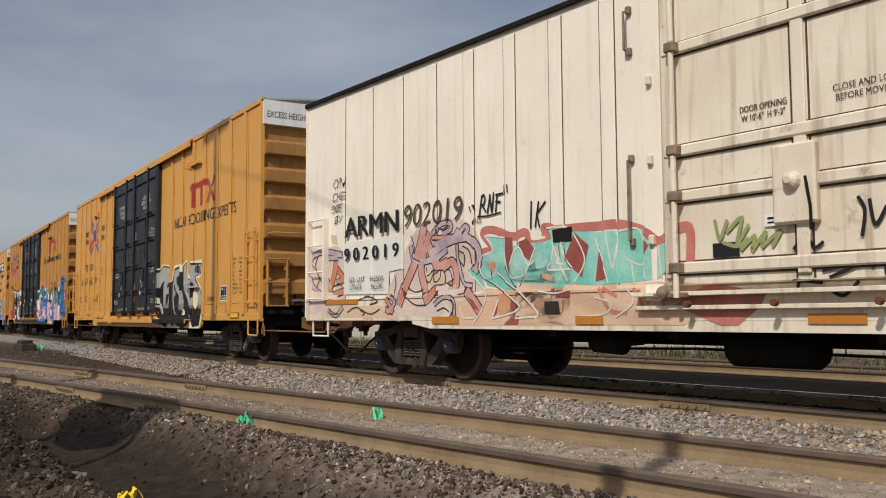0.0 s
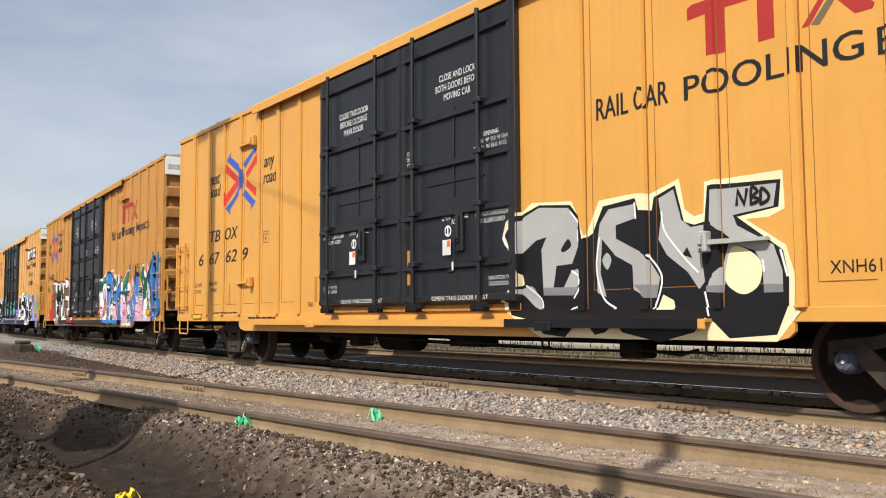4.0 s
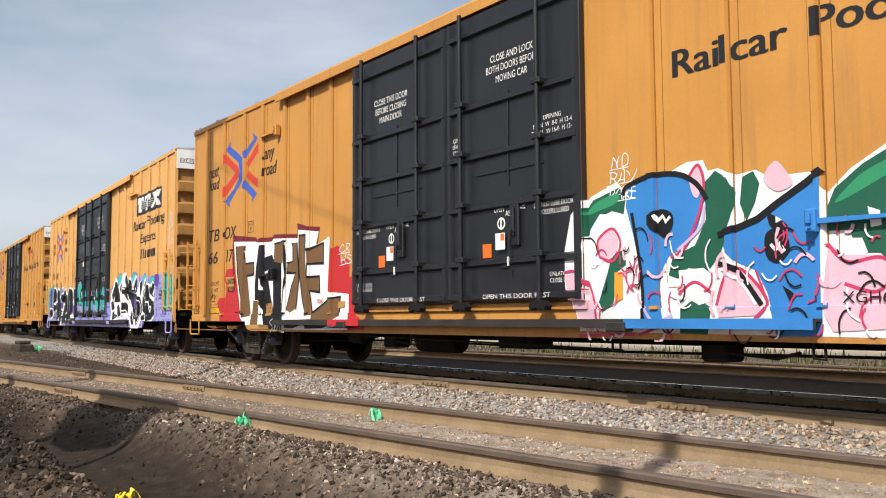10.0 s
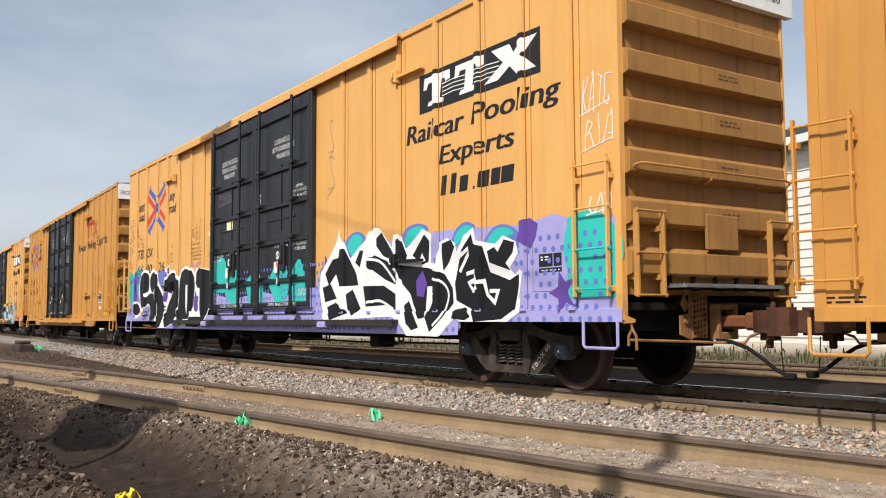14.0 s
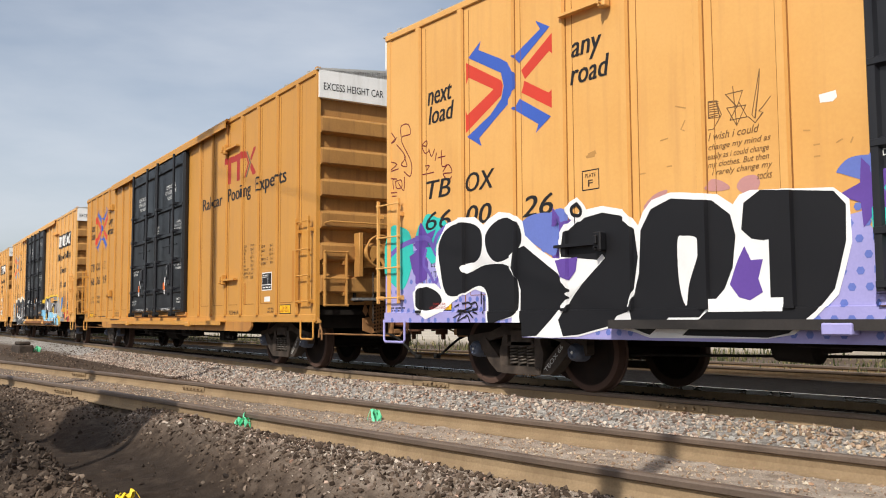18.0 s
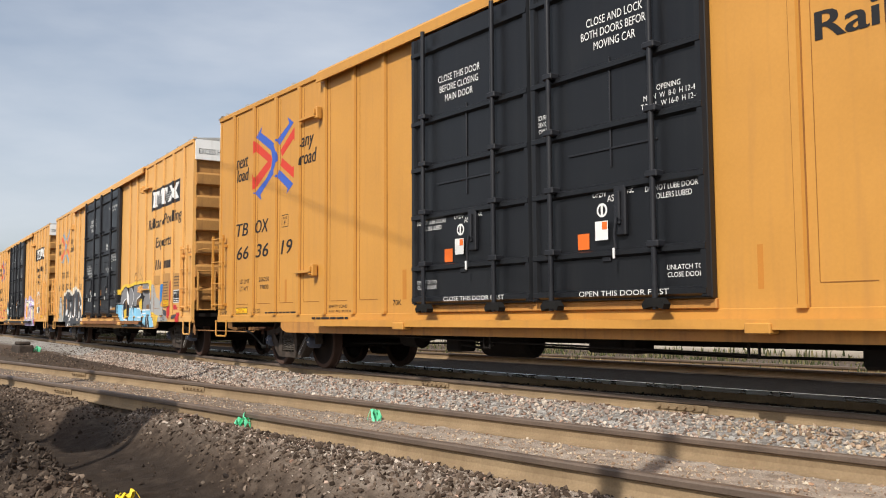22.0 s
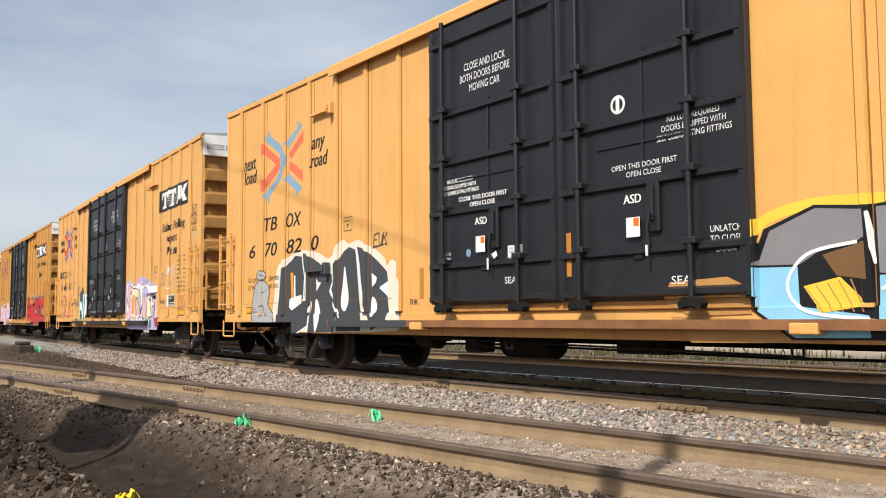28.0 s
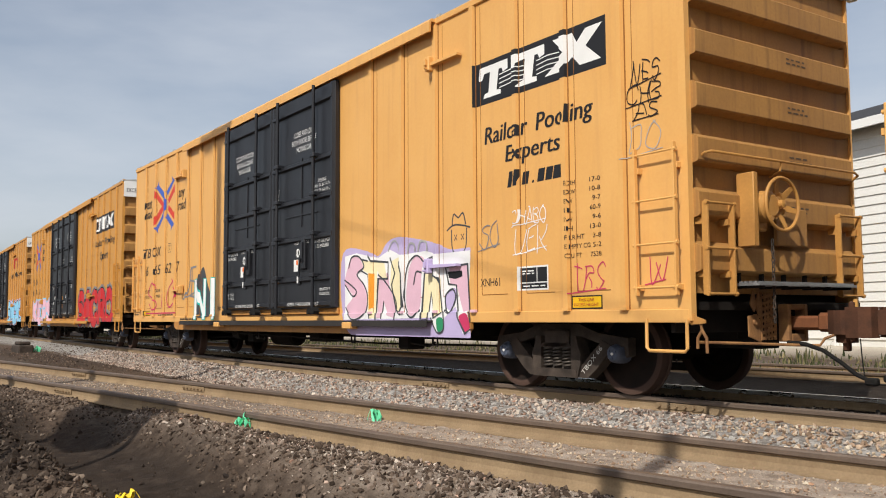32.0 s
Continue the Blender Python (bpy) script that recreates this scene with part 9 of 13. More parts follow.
def paint_car_two(car):
    repaint(car, M["dark_track"], ("door_track",))
    repaint(car, M["blue_steel"], ("ladder_stile",), 17.5, 18.9)
    touch_up(car, SPRAY["black"], "door_stop", 3, 5, 0, 2)
    touch_up(car, SPRAY["black"], "rib_foot", 2.4, 6.0)
    touch_up(car, SPRAY["blue"], "rib_foot", 13, 18)
    touch_up(car, SPRAY["blue"], "door_stop", 14, 16, 0, 2)
    touch_up(car, M["dark_track"], "jacking_pad", 0, 19)
    part("track_paint", Build().box(U(12.5), U(14.58), -WIDE - 0.142, -WIDE - 0.136, 0.735, 0.832).mesh("track_paint", SPRAY["blue"]), car, label="blue paint over the door track")
    part("track_paint", Build().box(U(6.3), U(7.25), -WIDE - 0.142, -WIDE - 0.136, 0.735, 0.832).mesh("track_paint", SPRAY["red"]), car, label="red paint over the door track")
    left_marks(car, [("66", 0.94, 1.42), ("17", 1.88, 2.20)], (1.73, 3.05, 1.62, 1.36), limits=("204700", "81300"))
    door_marks(car, 1)
    red_mark(car, 14.36, 3.59, 1.88, 0.55)
    slogan(car, [("Railcar", 13.09, 14.34, 3.21, 3.48), ("Pooling", 14.59, 15.92, 3.15, 3.49), ("Experts", 16.14, 17.50, 3.15, 3.50)], bold=0.024)
    for k, (a, b, p, q) in enumerate((("CU FT", "7538", "FLOOR H", "3-8"), ("IH", "13-0", "EMPTY C.G.", "5-2"), ("IW", "9-6", "H", "16-9"), ("IL", "60-9", "EXW H", "14-2"), ("EXW", "10-8", "EXH W", "8-2"))):
        z = 2.0 + 0.075 * k
        letter(car, a, 15.52, 15.52 + 0.034 * len(a), z, z + 0.05)
        letter(car, b, 16.02 - 0.04 * len(b), 16.02, z, z + 0.05)
        letter(car, p, 16.44, 16.44 + 0.034 * len(p), z, z + 0.05)
        letter(car, q, 17.03 - 0.04 * len(q), 17.03, z, z + 0.05)
    # red and white piece over the short side
    SIDE[:] = [(0, 0), (0.93, 0.94), (2.95, 2.93), (5.33, 5.33), (7.035, 7.06), (12.125, 11.89), (13.38, 13.10), (14.62, 14.40), (16.65, 16.63), (17.40, 17.42), (18.95, 18.95)]
    Coat().poly([(1.8, 1.66), (1.91, 1.83), (2.17, 1.84), (2.32, 1.8), (2.53, 1.29), (2.62, 0.94), (2.78, 0.77), (1.63, 0.77), (1.6, 0.97), (1.42, 1.17), (1.56, 1.27), (1.87, 1.27), (1.93, 1.46)]).lay(car, "graffiti_wash", SPRAY["red"], 1, label="bright red graffiti cloud")
    Coat().poly([(6.19, 1.97), (6.36, 2.01), (6.46, 1.96), (6.46, 1.73), (6.62, 1.79), (6.74, 1.73), (6.73, 1.49), (6.84, 1.5), (6.92, 1.58), (7, 1.53), (6.97, 1.29), (6.93, 1.15), (7.19, 1.16), (7.22, 1.05), (7.16, 0.93), (6.92, 0.92), (7.2, 0.79), (7.23, 0.67), (6.71, 0.66), (6.11, 0.65), (6.13, 1.33)]).lay(car, "graffiti_wash", SPRAY["red"], 1, label="bright red graffiti cloud")
    Coat().stroke([(2.28, 1.74), (2.24, 2.04), (2.25, 2.4), (3.31, 2.32), (3.35, 2.22), (3.44, 2.29), (3.99, 2.27), (4.09, 2.31), (5, 2.25), (5, 2.4), (5.37, 2.35), (5.75, 2.31), (5.66, 2.09)], 0.10).lay(car, "graffiti_rim", SPRAY["maroon"], 2, label="dark red rim of graffiti")
    Coat().poly([(2.27, 2.36), (3.31, 2.29), (3.44, 2.26), (3.99, 2.24), (4.06, 2.29), (5, 2.23), (5.02, 2.37), (5.75, 2.28), (5.66, 2.07), (5.81, 2.09), (6.11, 2.18), (6.19, 2.14), (6.13, 1.27), (6.72, 1.23), (6.72, 0.67), (6.03, 0.66), (4.32, 0.66), (3.91, 0.68), (2.85, 0.74), (2.66, 0.86), (2.62, 0.94), (2.53, 1.29), (2.41, 1.73)]).lay(car, "graffiti_field", SPRAY["white"], 3, label="white graffiti field")
    Coat().poly([(2.4, 2.26), (2.87, 2.24), (2.8, 2.14), (2.97, 1.56), (3.1, 1), (3.12, 0.91), (2.73, 0.87), (2.67, 1.14), (2.47, 1.73)]).lay(car, "graffiti_letter", SPRAY["brown"], 5, label="brown block graffiti letter")
    Coat().poly([(2.87, 1.9), (3.24, 1.9), (3.24, 1.68), (2.92, 1.66)]).lay(car, "graffiti_letter", SPRAY["brown"], 5, label="brown block graffiti letter")
    Coat().poly([(3.23, 1.19), (3.42, 1.18), (3.5, 1.09), (3.43, 0.67), (3.09, 0.67), (3.16, 0.86)]).lay(car, "graffiti_letter", SPRAY["brown"], 5, label="brown block graffiti letter")
    Coat().poly([(3.44, 2.2), (3.74, 2.21), (3.69, 1.97), (4.01, 2), (4.1, 1.87), (4.44, 1.82), (4.48, 1.54), (4.45, 0.66), (3.66, 0.66), (3.57, 1.06), (3.47, 1.13), (3.44, 1.19), (3.29, 1.2), (3.28, 1.47), (3.33, 1.81)]).lay(car, "graffiti_letter", SPRAY["black"], 5, label="black block graffiti letter")
    Coat().poly([(4.11, 2.19), (4.55, 2.21), (4.52, 1.83), (4.44, 1.82), (4.08, 1.87)]).lay(car, "graffiti_letter", SPRAY["brown"], 6, label="brown block graffiti letter")
    Coat().poly([(4.77, 2.16), (4.99, 2.15), (5.04, 1.56), (5.06, 1.5), (4.96, 1.03), (4.72, 0.95), (4.59, 1), (4.81, 1.4), (4.94, 1.63), (4.61, 1.65), (4.64, 1.83), (4.82, 1.83), (4.83, 2.06)]).lay(car, "graffiti_letter", SPRAY["brown"], 6, label="brown block graffiti letter")
    Coat().poly([(5.06, 2.27), (5.36, 2.26), (5.36, 2.06), (5.37, 1.77), (5.43, 1.31), (5.55, 0.91), (5.31, 0.9), (5.16, 1.21), (5.05, 1.8)]).lay(car, "graffiti_letter", SPRAY["brown"], 6, label="brown block graffiti letter")
    Coat().poly([(5.39, 1.99), (5.93, 2.08), (5.92, 1.75), (5.41, 1.76)]).lay(car, "graffiti_letter", SPRAY["brown"], 6, label="brown block graffiti letter")
    Coat().poly([(5.4, 1.54), (5.79, 1.54), (5.8, 1.28), (5.43, 1.31)]).lay(car, "graffiti_letter", SPRAY["brown"], 6, label="brown block graffiti letter")
    Coat().poly([(5.56, 0.97), (6.14, 1.17), (6.3, 1.19), (6.47, 1.19), (6.44, 0.89), (6.03, 0.77), (5.52, 0.84)]).lay(car, "graffiti_letter", SPRAY["brown"], 6, label="brown block graffiti letter")
    Coat().poly([(4.54, 0.82), (5.56, 0.84), (6.46, 0.8), (6.43, 0.7), (5.34, 0.68), (4.54, 0.68)]).lay(car, "graffiti_base", SPRAY["black"], 6, label="black base band of the graffiti")
    c = Coat()\
        .stroke([(2.4, 2.26), (2.47, 1.73), (2.67, 1.14), (2.73, 0.89)], 0.03)\
        .stroke([(2.87, 1.9), (3.24, 1.9), (3.24, 1.68), (2.92, 1.66)], 0.03)\
        .stroke([(4.83, 2.15), (4.84, 1.83), (4.61, 1.82), (4.61, 1.65), (4.94, 1.63), (4.79, 1.4), (4.59, 1)], 0.03)\
        .stroke([(4.99, 2.15), (5.06, 1.5), (4.96, 1.01)], 0.03)\
        .stroke([(5.06, 2.27), (5.36, 2.26), (5.36, 2), (5.93, 2.08), (5.92, 1.75), (5.41, 1.76), (5.4, 1.54), (5.79, 1.54), (5.8, 1.28), (5.45, 1.31), (5.56, 0.93)], 0.03)\
        .stroke([(5.06, 2.27), (5.06, 1.68), (5.2, 1.15), (5.31, 0.9)], 0.03)\
        .stroke([(5.56, 0.94), (6.14, 1.17), (6.47, 1.19), (6.44, 0.89)], 0.03)\
        .stroke([(4.11, 2.19), (4.55, 2.21)], 0.03)
    c.lay(car, "graffiti_line", SPRAY["black"], 8, label="black edges of the letters")
    c = Coat()\
        .poly([(3.49, 1.72), (3.59, 1.56), (3.65, 1.37), (3.51, 1.38)])\
        .poly([(3.71, 1.7), (4.01, 1.76), (4, 1.59), (3.79, 1.58)])\
        .poly([(3.88, 1.53), (4.07, 1.53), (4.08, 1.04), (3.99, 1.21)])\
        .poly([(3.7, 2.24), (4, 2.23), (3.98, 2.03), (3.72, 2.01)])\
        .poly([(3.52, 1.13), (3.62, 1.06), (3.73, 0.68), (3.45, 0.67)])\
        .poly([(4.87, 0.68), (5.28, 0.76), (5.32, 0.68)])\
        .poly([(5.9, 0.69), (6.19, 0.75), (6.39, 0.72)])
    c.lay(car, "graffiti_highlight", SPRAY["white"], 8, label="white wedges between the letters")
    Coat().stroke([(4.54, 2.14), (4.56, 1.59), (4.49, 0.98)], 0.02).lay(car, "graffiti_line", SPRAY["black"], 9, label="thin dark seam on the white")
    Coat().poly([(1.88, 1.68), (2.31, 1.67), (2.31, 1.4), (2.03, 1.4), (2, 1.53)]).lay(car, "stencil_patch", SPRAY["tan"], 10, label="unpainted yellow patch with stencil")
    Coat().poly([(3.8, 1.12), (4.06, 1.13), (4.05, 0.91), (3.8, 0.9)]).lay(car, "stencil_patch", SPRAY["tan"], 10, label="unpainted yellow patch with stencil")
    Coat().poly([(3.09, 0.74), (3.93, 0.74), (3.93, 0.67), (3.09, 0.66)]).lay(car, "stencil_patch", SPRAY["tan"], 10, label="unpainted yellow strip with stencil")
    Coat().poly([(6.41, 1.11), (6.62, 1.12), (6.62, 1.02), (6.4, 1.01)]).lay(car, "stencil_patch", SPRAY["tan"], 10, label="unpainted yellow patch with stencil")
    Coat().poly([(0.92, 1.95), (1.1, 1.94), (1.09, 1.1), (0.97, 1.06)]).lay(car, "reflector", SPRAY["orange"], 1, label="amber reflective strip")
    c = Coat()\
        .stroke([(4.12, 0.85), (4, 0.78), (4.11, 0.7), (4.02, 0.6)], 0.02, True)\
        .stroke([(4.17, 0.61), (4.22, 0.75), (4.29, 0.66), (4.37, 0.77), (4.42, 0.61)], 0.02)\
        .stroke([(4.57, 0.71), (4.49, 0.67), (4.49, 0.61), (4.57, 0.62)], 0.02, True)
    c.lay(car, "scrawl", SPRAY["silver"], 12, label="white spray-painted scrawl")
    c = Coat()\
        .stroke([(1.06, 1.24), (1.21, 1.37), (1.14, 1.26), (1.28, 1.35), (1.27, 1.24), (1.38, 1.33)], 0.014, True)\
        .stroke([(1.18, 1.21), (1.3, 1.2)], 0.014, True)
    c.lay(car, "scrawl", SPRAY["black"], 3, label="black felt-pen scrawl")
    letter(car, "5", 2.66, 2.86, 1.97, 2.21, slant=0.2, proud=0.03, bold=0.012)
    letter(car, "204700\n81300", 2.0, 2.34, 1.38, 1.64, proud=0.022)
    letter(car, "2 INCH HF COMP SHOES", 3.52, 4.16, 0.69, 0.75, proud=0.042)
    letter(car, "EOC-10\nM-921B\n43 CPLR", 3.78, 4.04, 0.95, 1.12, proud=0.022)
    letter(car, "70K", 5.72, 5.94, 1.09, 1.17, "red", proud=0.022)
    scribble(car, "CR", (6.42, 6.75, 1.88, 2.02), 0.02, SPRAY["white"])
    scribble(car, "HS", (6.46, 6.8, 1.70, 1.84), 0.02, SPRAY["white"])
    # large blue, green and white piece
    c = Coat()\
        .poly([(11.96, 1.97), (12.18, 2.15), (12.57, 2.27), (12.66, 2.19), (12.83, 2.27), (13.33, 2.29), (13.51, 2.35), (13.69, 2.34), (13.74, 2.23), (13.85, 2.24), (14.04, 2.15), (14.23, 2.17), (14.36, 2.09), (14.73, 2.08), (14.87, 1.88), (15.06, 2.06), (15.37, 2.24), (15.63, 2.3), (15.69, 2.2), (15.55, 2.12), (15.53, 1.95), (15.7, 1.84), (15.77, 1.63), (15.85, 1.5), (15.72, 1.39), (15.75, 1.09), (15.85, 0.95), (15.84, 0.67), (12, 0.7), (11.85, 1.18), (11.85, 1.58)])\
        .poly([(16.85, 2.2), (16.91, 2.29), (17.13, 2.33), (17.26, 2.19), (17.3, 2.14), (17.42, 1.99), (17.84, 1.41), (17.85, 1.05), (18.02, 0.78), (15.82, 0.76), (16.15, 1.31), (16.72, 1.51), (16.83, 1.87)])
    c.lay(car, "graffiti_outline", SPRAY["white"], 1, label="white rim of a large graffiti piece")
    Coat().poly([(12.73, 2.22), (13.02, 2.27), (13.39, 2.24), (13.59, 2.14), (13.7, 1.95), (13.62, 1.71), (13.5, 1.53), (13.28, 1.45), (13.2, 1.35), (13.13, 1.15), (13.19, 0.77), (12.92, 0.77), (12.89, 1.3), (12.8, 1.68), (12.7, 1.99)]).lay(car, "graffiti_letter", SPRAY["blue"], 3, label="bright blue graffiti letter with dark edges")
    Coat().poly([(13.89, 1.48), (13.84, 1.62), (14.22, 1.73), (14.43, 1.85), (14.68, 2), (14.83, 2.09), (14.8, 0.68), (14.4, 0.67), (14.31, 1.06), (14.21, 1.26), (14.02, 1.34)]).lay(car, "graffiti_letter", SPRAY["blue"], 3, label="bright blue graffiti letter with dark edges")
    Coat().poly([(16.21, 2.02), (16.27, 2.28), (16.53, 2.13), (16.58, 2.01), (16.63, 1.84), (16.66, 1.4), (16.51, 1.35), (16.43, 1.25), (16.38, 0.77), (15.88, 0.68), (15.83, 0.88), (15.71, 1.09), (15.64, 1.34), (15.84, 1.39), (16.04, 1.61), (16.13, 1.83)]).lay(car, "graffiti_letter", SPRAY["blue"], 3, label="bright blue graffiti letter with dark edges")
    Coat().poly([(17.42, 1.94), (17.54, 2.03), (18.04, 2.49), (18.12, 2.51), (18.16, 2.42), (18.23, 2.24), (18.28, 2.05), (18.22, 1.92), (18.28, 1.73), (18.39, 1.58), (18.48, 1.44), (18.4, 1.26), (18.77, 1.37), (18.75, 1.03), (18.46, 0.95), (18.23, 0.78), (18.07, 0.78), (17.97, 0.78), (17.9, 0.95), (17.84, 1.43), (17.64, 1.74), (17.47, 1.81)]).lay(car, "graffiti_letter", SPRAY["blue"], 3, label="bright blue graffiti arrow with dark edges")
    c = Coat()\
        .poly([(12.03, 1.93), (12.22, 2.11), (12.63, 2.21), (12.7, 2.07), (12.67, 1.92), (12.5, 1.97), (12.29, 1.91), (12.18, 1.76), (12.07, 1.65)])\
        .poly([(13.7, 2.12), (13.82, 2.22), (13.96, 2.13), (14.03, 1.99), (13.99, 1.75), (13.92, 1.58), (13.84, 1.41), (13.72, 1.28), (13.5, 1.32), (13.38, 1.22), (13.26, 1.26), (13.32, 1.44), (13.58, 1.53), (13.71, 1.77)])\
        .poly([(14.1, 2.12), (14.21, 2.16), (14.27, 2.04), (14.22, 1.87), (14.13, 1.71), (14.07, 1.88)])\
        .poly([(14.86, 1.75), (14.93, 1.91), (15.15, 2.08), (15.41, 2.21), (15.62, 2.24), (15.66, 2.12), (15.64, 1.85), (15.45, 1.83), (15.4, 1.65), (15.38, 1.53), (15.09, 1.55), (14.86, 1.56)])\
        .poly([(15.04, 1.55), (15.44, 1.53), (15.5, 1.4), (15.6, 1.28), (15.59, 1.04), (15.71, 0.98), (15.82, 0.77), (15.5, 0.75), (15.46, 0.92), (15.38, 0.98), (15.43, 1.16), (15.26, 1.35), (15.08, 1.36)])\
        .poly([(16.67, 2.03), (16.84, 2.09), (16.91, 2.22), (17.1, 2.25), (17.22, 2.15), (17.26, 2.04), (17.41, 1.84), (17.47, 1.71), (17.52, 1.5), (17.62, 1.25), (17.7, 1.15), (17.67, 1.05), (17.5, 1.11), (17.45, 1.31), (17.31, 1.36), (17.18, 1.22), (17.18, 1.06), (17.14, 0.86), (17.05, 0.91), (17.03, 1.17), (17, 1.33), (17.07, 1.48), (17.06, 1.67), (16.89, 1.73), (16.86, 1.87)])\
        .poly([(17.47, 1.91), (17.64, 1.74), (17.79, 1.48), (17.83, 1.34), (17.73, 1.29), (17.63, 1.45), (17.55, 1.7)])\
        .poly([(12.49, 1.51), (12.67, 1.54), (12.69, 1.39), (12.56, 1.32), (12.49, 0.97), (12.35, 0.9), (12.28, 1.01), (12.42, 1.32)])\
        .poly([(13.41, 0.93), (13.57, 1.03), (13.75, 0.93), (13.71, 0.68), (13.4, 0.69)])
    c.lay(car, "graffiti_fill", SPRAY["green"], 4, label="dark green graffiti fill")
    c = Coat()\
        .poly([(12.12, 1.96), (12.29, 2.09), (12.59, 2.14), (12.57, 2.05), (12.32, 1.99)], True)\
        .poly([(14.93, 1.8), (15.14, 2), (15.41, 2.11), (15.59, 2.11), (15.36, 1.98), (15.05, 1.83)], True)\
        .poly([(16.73, 2.02), (16.88, 2.07), (16.87, 2.01), (16.79, 1.98)], True)\
        .poly([(17.55, 1.13), (17.67, 1.15), (17.77, 1.09), (17.67, 1.05)], True)
    c.lay(car, "graffiti_fill", SPRAY["mid_green"], 5, label="brighter green graffiti shading")
    c = Coat()\
        .poly([(12.18, 1.8), (12.32, 1.95), (12.56, 1.93), (12.67, 1.73), (12.63, 1.54), (12.42, 1.51), (12.31, 1.4), (12.17, 1.41), (12.12, 1.61)])\
        .poly([(13.39, 1.3), (13.67, 1.31), (13.8, 1.21), (13.78, 1), (13.61, 0.96), (13.41, 1.07)])\
        .poly([(15.4, 1.81), (15.61, 1.85), (15.65, 1.63), (15.61, 1.55), (15.44, 1.65)])\
        .poly([(15, 1.49), (15.13, 1.48), (15.17, 1.36), (15.06, 1.28)])\
        .poly([(15.18, 1.73), (15.27, 1.69), (15.28, 1.57), (15.2, 1.56)])\
        .poly([(17.37, 1.46), (17.45, 1.38), (17.59, 1.25), (17.56, 1.18), (17.39, 1.21), (17.31, 1.31)])\
        .poly([(17.37, 1.54), (17.47, 1.66), (17.53, 1.78), (17.49, 1.61), (17.46, 1.52)])\
        .poly([(17.59, 1.72), (17.66, 1.64), (17.76, 1.44), (17.73, 1.34), (17.65, 1.42)])\
        .poly([(17.05, 1.85), (17.18, 1.92), (17.25, 1.81), (17.2, 1.71), (17.24, 1.63), (17.16, 1.53), (17.14, 1.66)])\
        .poly([(17.13, 1.4), (17.23, 1.32), (17.22, 1.19), (17.16, 1.06), (17.12, 1.17)])\
        .poly([(17.2, 0.96), (17.38, 1.03), (17.49, 0.93), (17.43, 0.86), (17.2, 0.8)])\
        .stroke([(15.61, 1.19), (15.64, 1.07), (15.72, 1.04)], 0.05)\
        .stroke([(15.79, 0.95), (15.84, 0.86), (15.82, 0.71)], 0.04)
    c.lay(car, "graffiti_fill", SPRAY["white"], 6, label="white graffiti patches")
    c = Coat()\
        .poly([(12.32, 1.71), (12.5, 1.76), (12.59, 1.62), (12.49, 1.47), (12.31, 1.49)], True)\
        .poly([(11.85, 1.3), (12.03, 1.33), (12.17, 1.09), (12.28, 0.9), (12.21, 0.69), (12, 0.76)])\
        .poly([(14.31, 2.08), (14.43, 2.22), (14.55, 2.08), (14.58, 1.99), (14.43, 1.95)], True)\
        .poly([(13.54, 2.2), (13.64, 2.29), (13.68, 2.13), (13.63, 1.99), (13.57, 2.03)], True)\
        .poly([(13.8, 1), (13.94, 1.27), (14.08, 1.27), (14.26, 1.06), (14.25, 0.86), (13.83, 0.84)])\
        .poly([(14.86, 1.47), (14.99, 1.35), (15.28, 1.33), (15.39, 1.16), (15.42, 0.98), (15.37, 0.75), (14.89, 0.72), (14.82, 0.86)])\
        .poly([(15.51, 1.58), (15.67, 1.6), (15.7, 1.45), (15.64, 1.34), (15.53, 1.35)], True)\
        .poly([(15.87, 1.88), (15.94, 2.05), (16.01, 1.95), (16.08, 2), (16.07, 1.78), (15.97, 1.74), (15.89, 1.79)], True)\
        .poly([(16, 1.38), (16.07, 1.32), (16.14, 1.17), (16.08, 1.06), (16.01, 1.12)], True)\
        .poly([(16.28, 1.28), (16.44, 1.36), (16.51, 1.3), (16.84, 1.34), (17.04, 1.26), (17.09, 1.07), (17.08, 0.79), (16.42, 0.78), (16.33, 0.97)])\
        .poly([(17.49, 0.79), (17.6, 0.88), (17.78, 0.92), (17.98, 0.95), (18.02, 0.79)])\
        .poly([(17.37, 2.22), (17.52, 2.35), (17.56, 2.23), (17.69, 2.28), (17.67, 2.18), (17.57, 2.09), (17.45, 2.04)], True)\
        .poly([(18.38, 1.8), (18.54, 1.9), (18.62, 1.95), (18.71, 1.81), (18.7, 1.72), (18.56, 1.69), (18.44, 1.65)])\
        .poly([(18.33, 1.22), (18.36, 1.28), (18.47, 1.32), (18.56, 1.41), (18.63, 1.38), (18.58, 1.29), (18.39, 1.16)])\
        .poly([(18.78, 1.7), (18.62, 1.67), (18.48, 1.61), (18.54, 1.57), (18.66, 1.61), (18.78, 1.61)], True)\
        .poly([(16.28, 0.94), (16.39, 1.08), (16.49, 0.77), (16.29, 0.77)])
    c.lay(car, "graffiti_fill", SPRAY["pink"], 7, label="pale pink graffiti shapes")
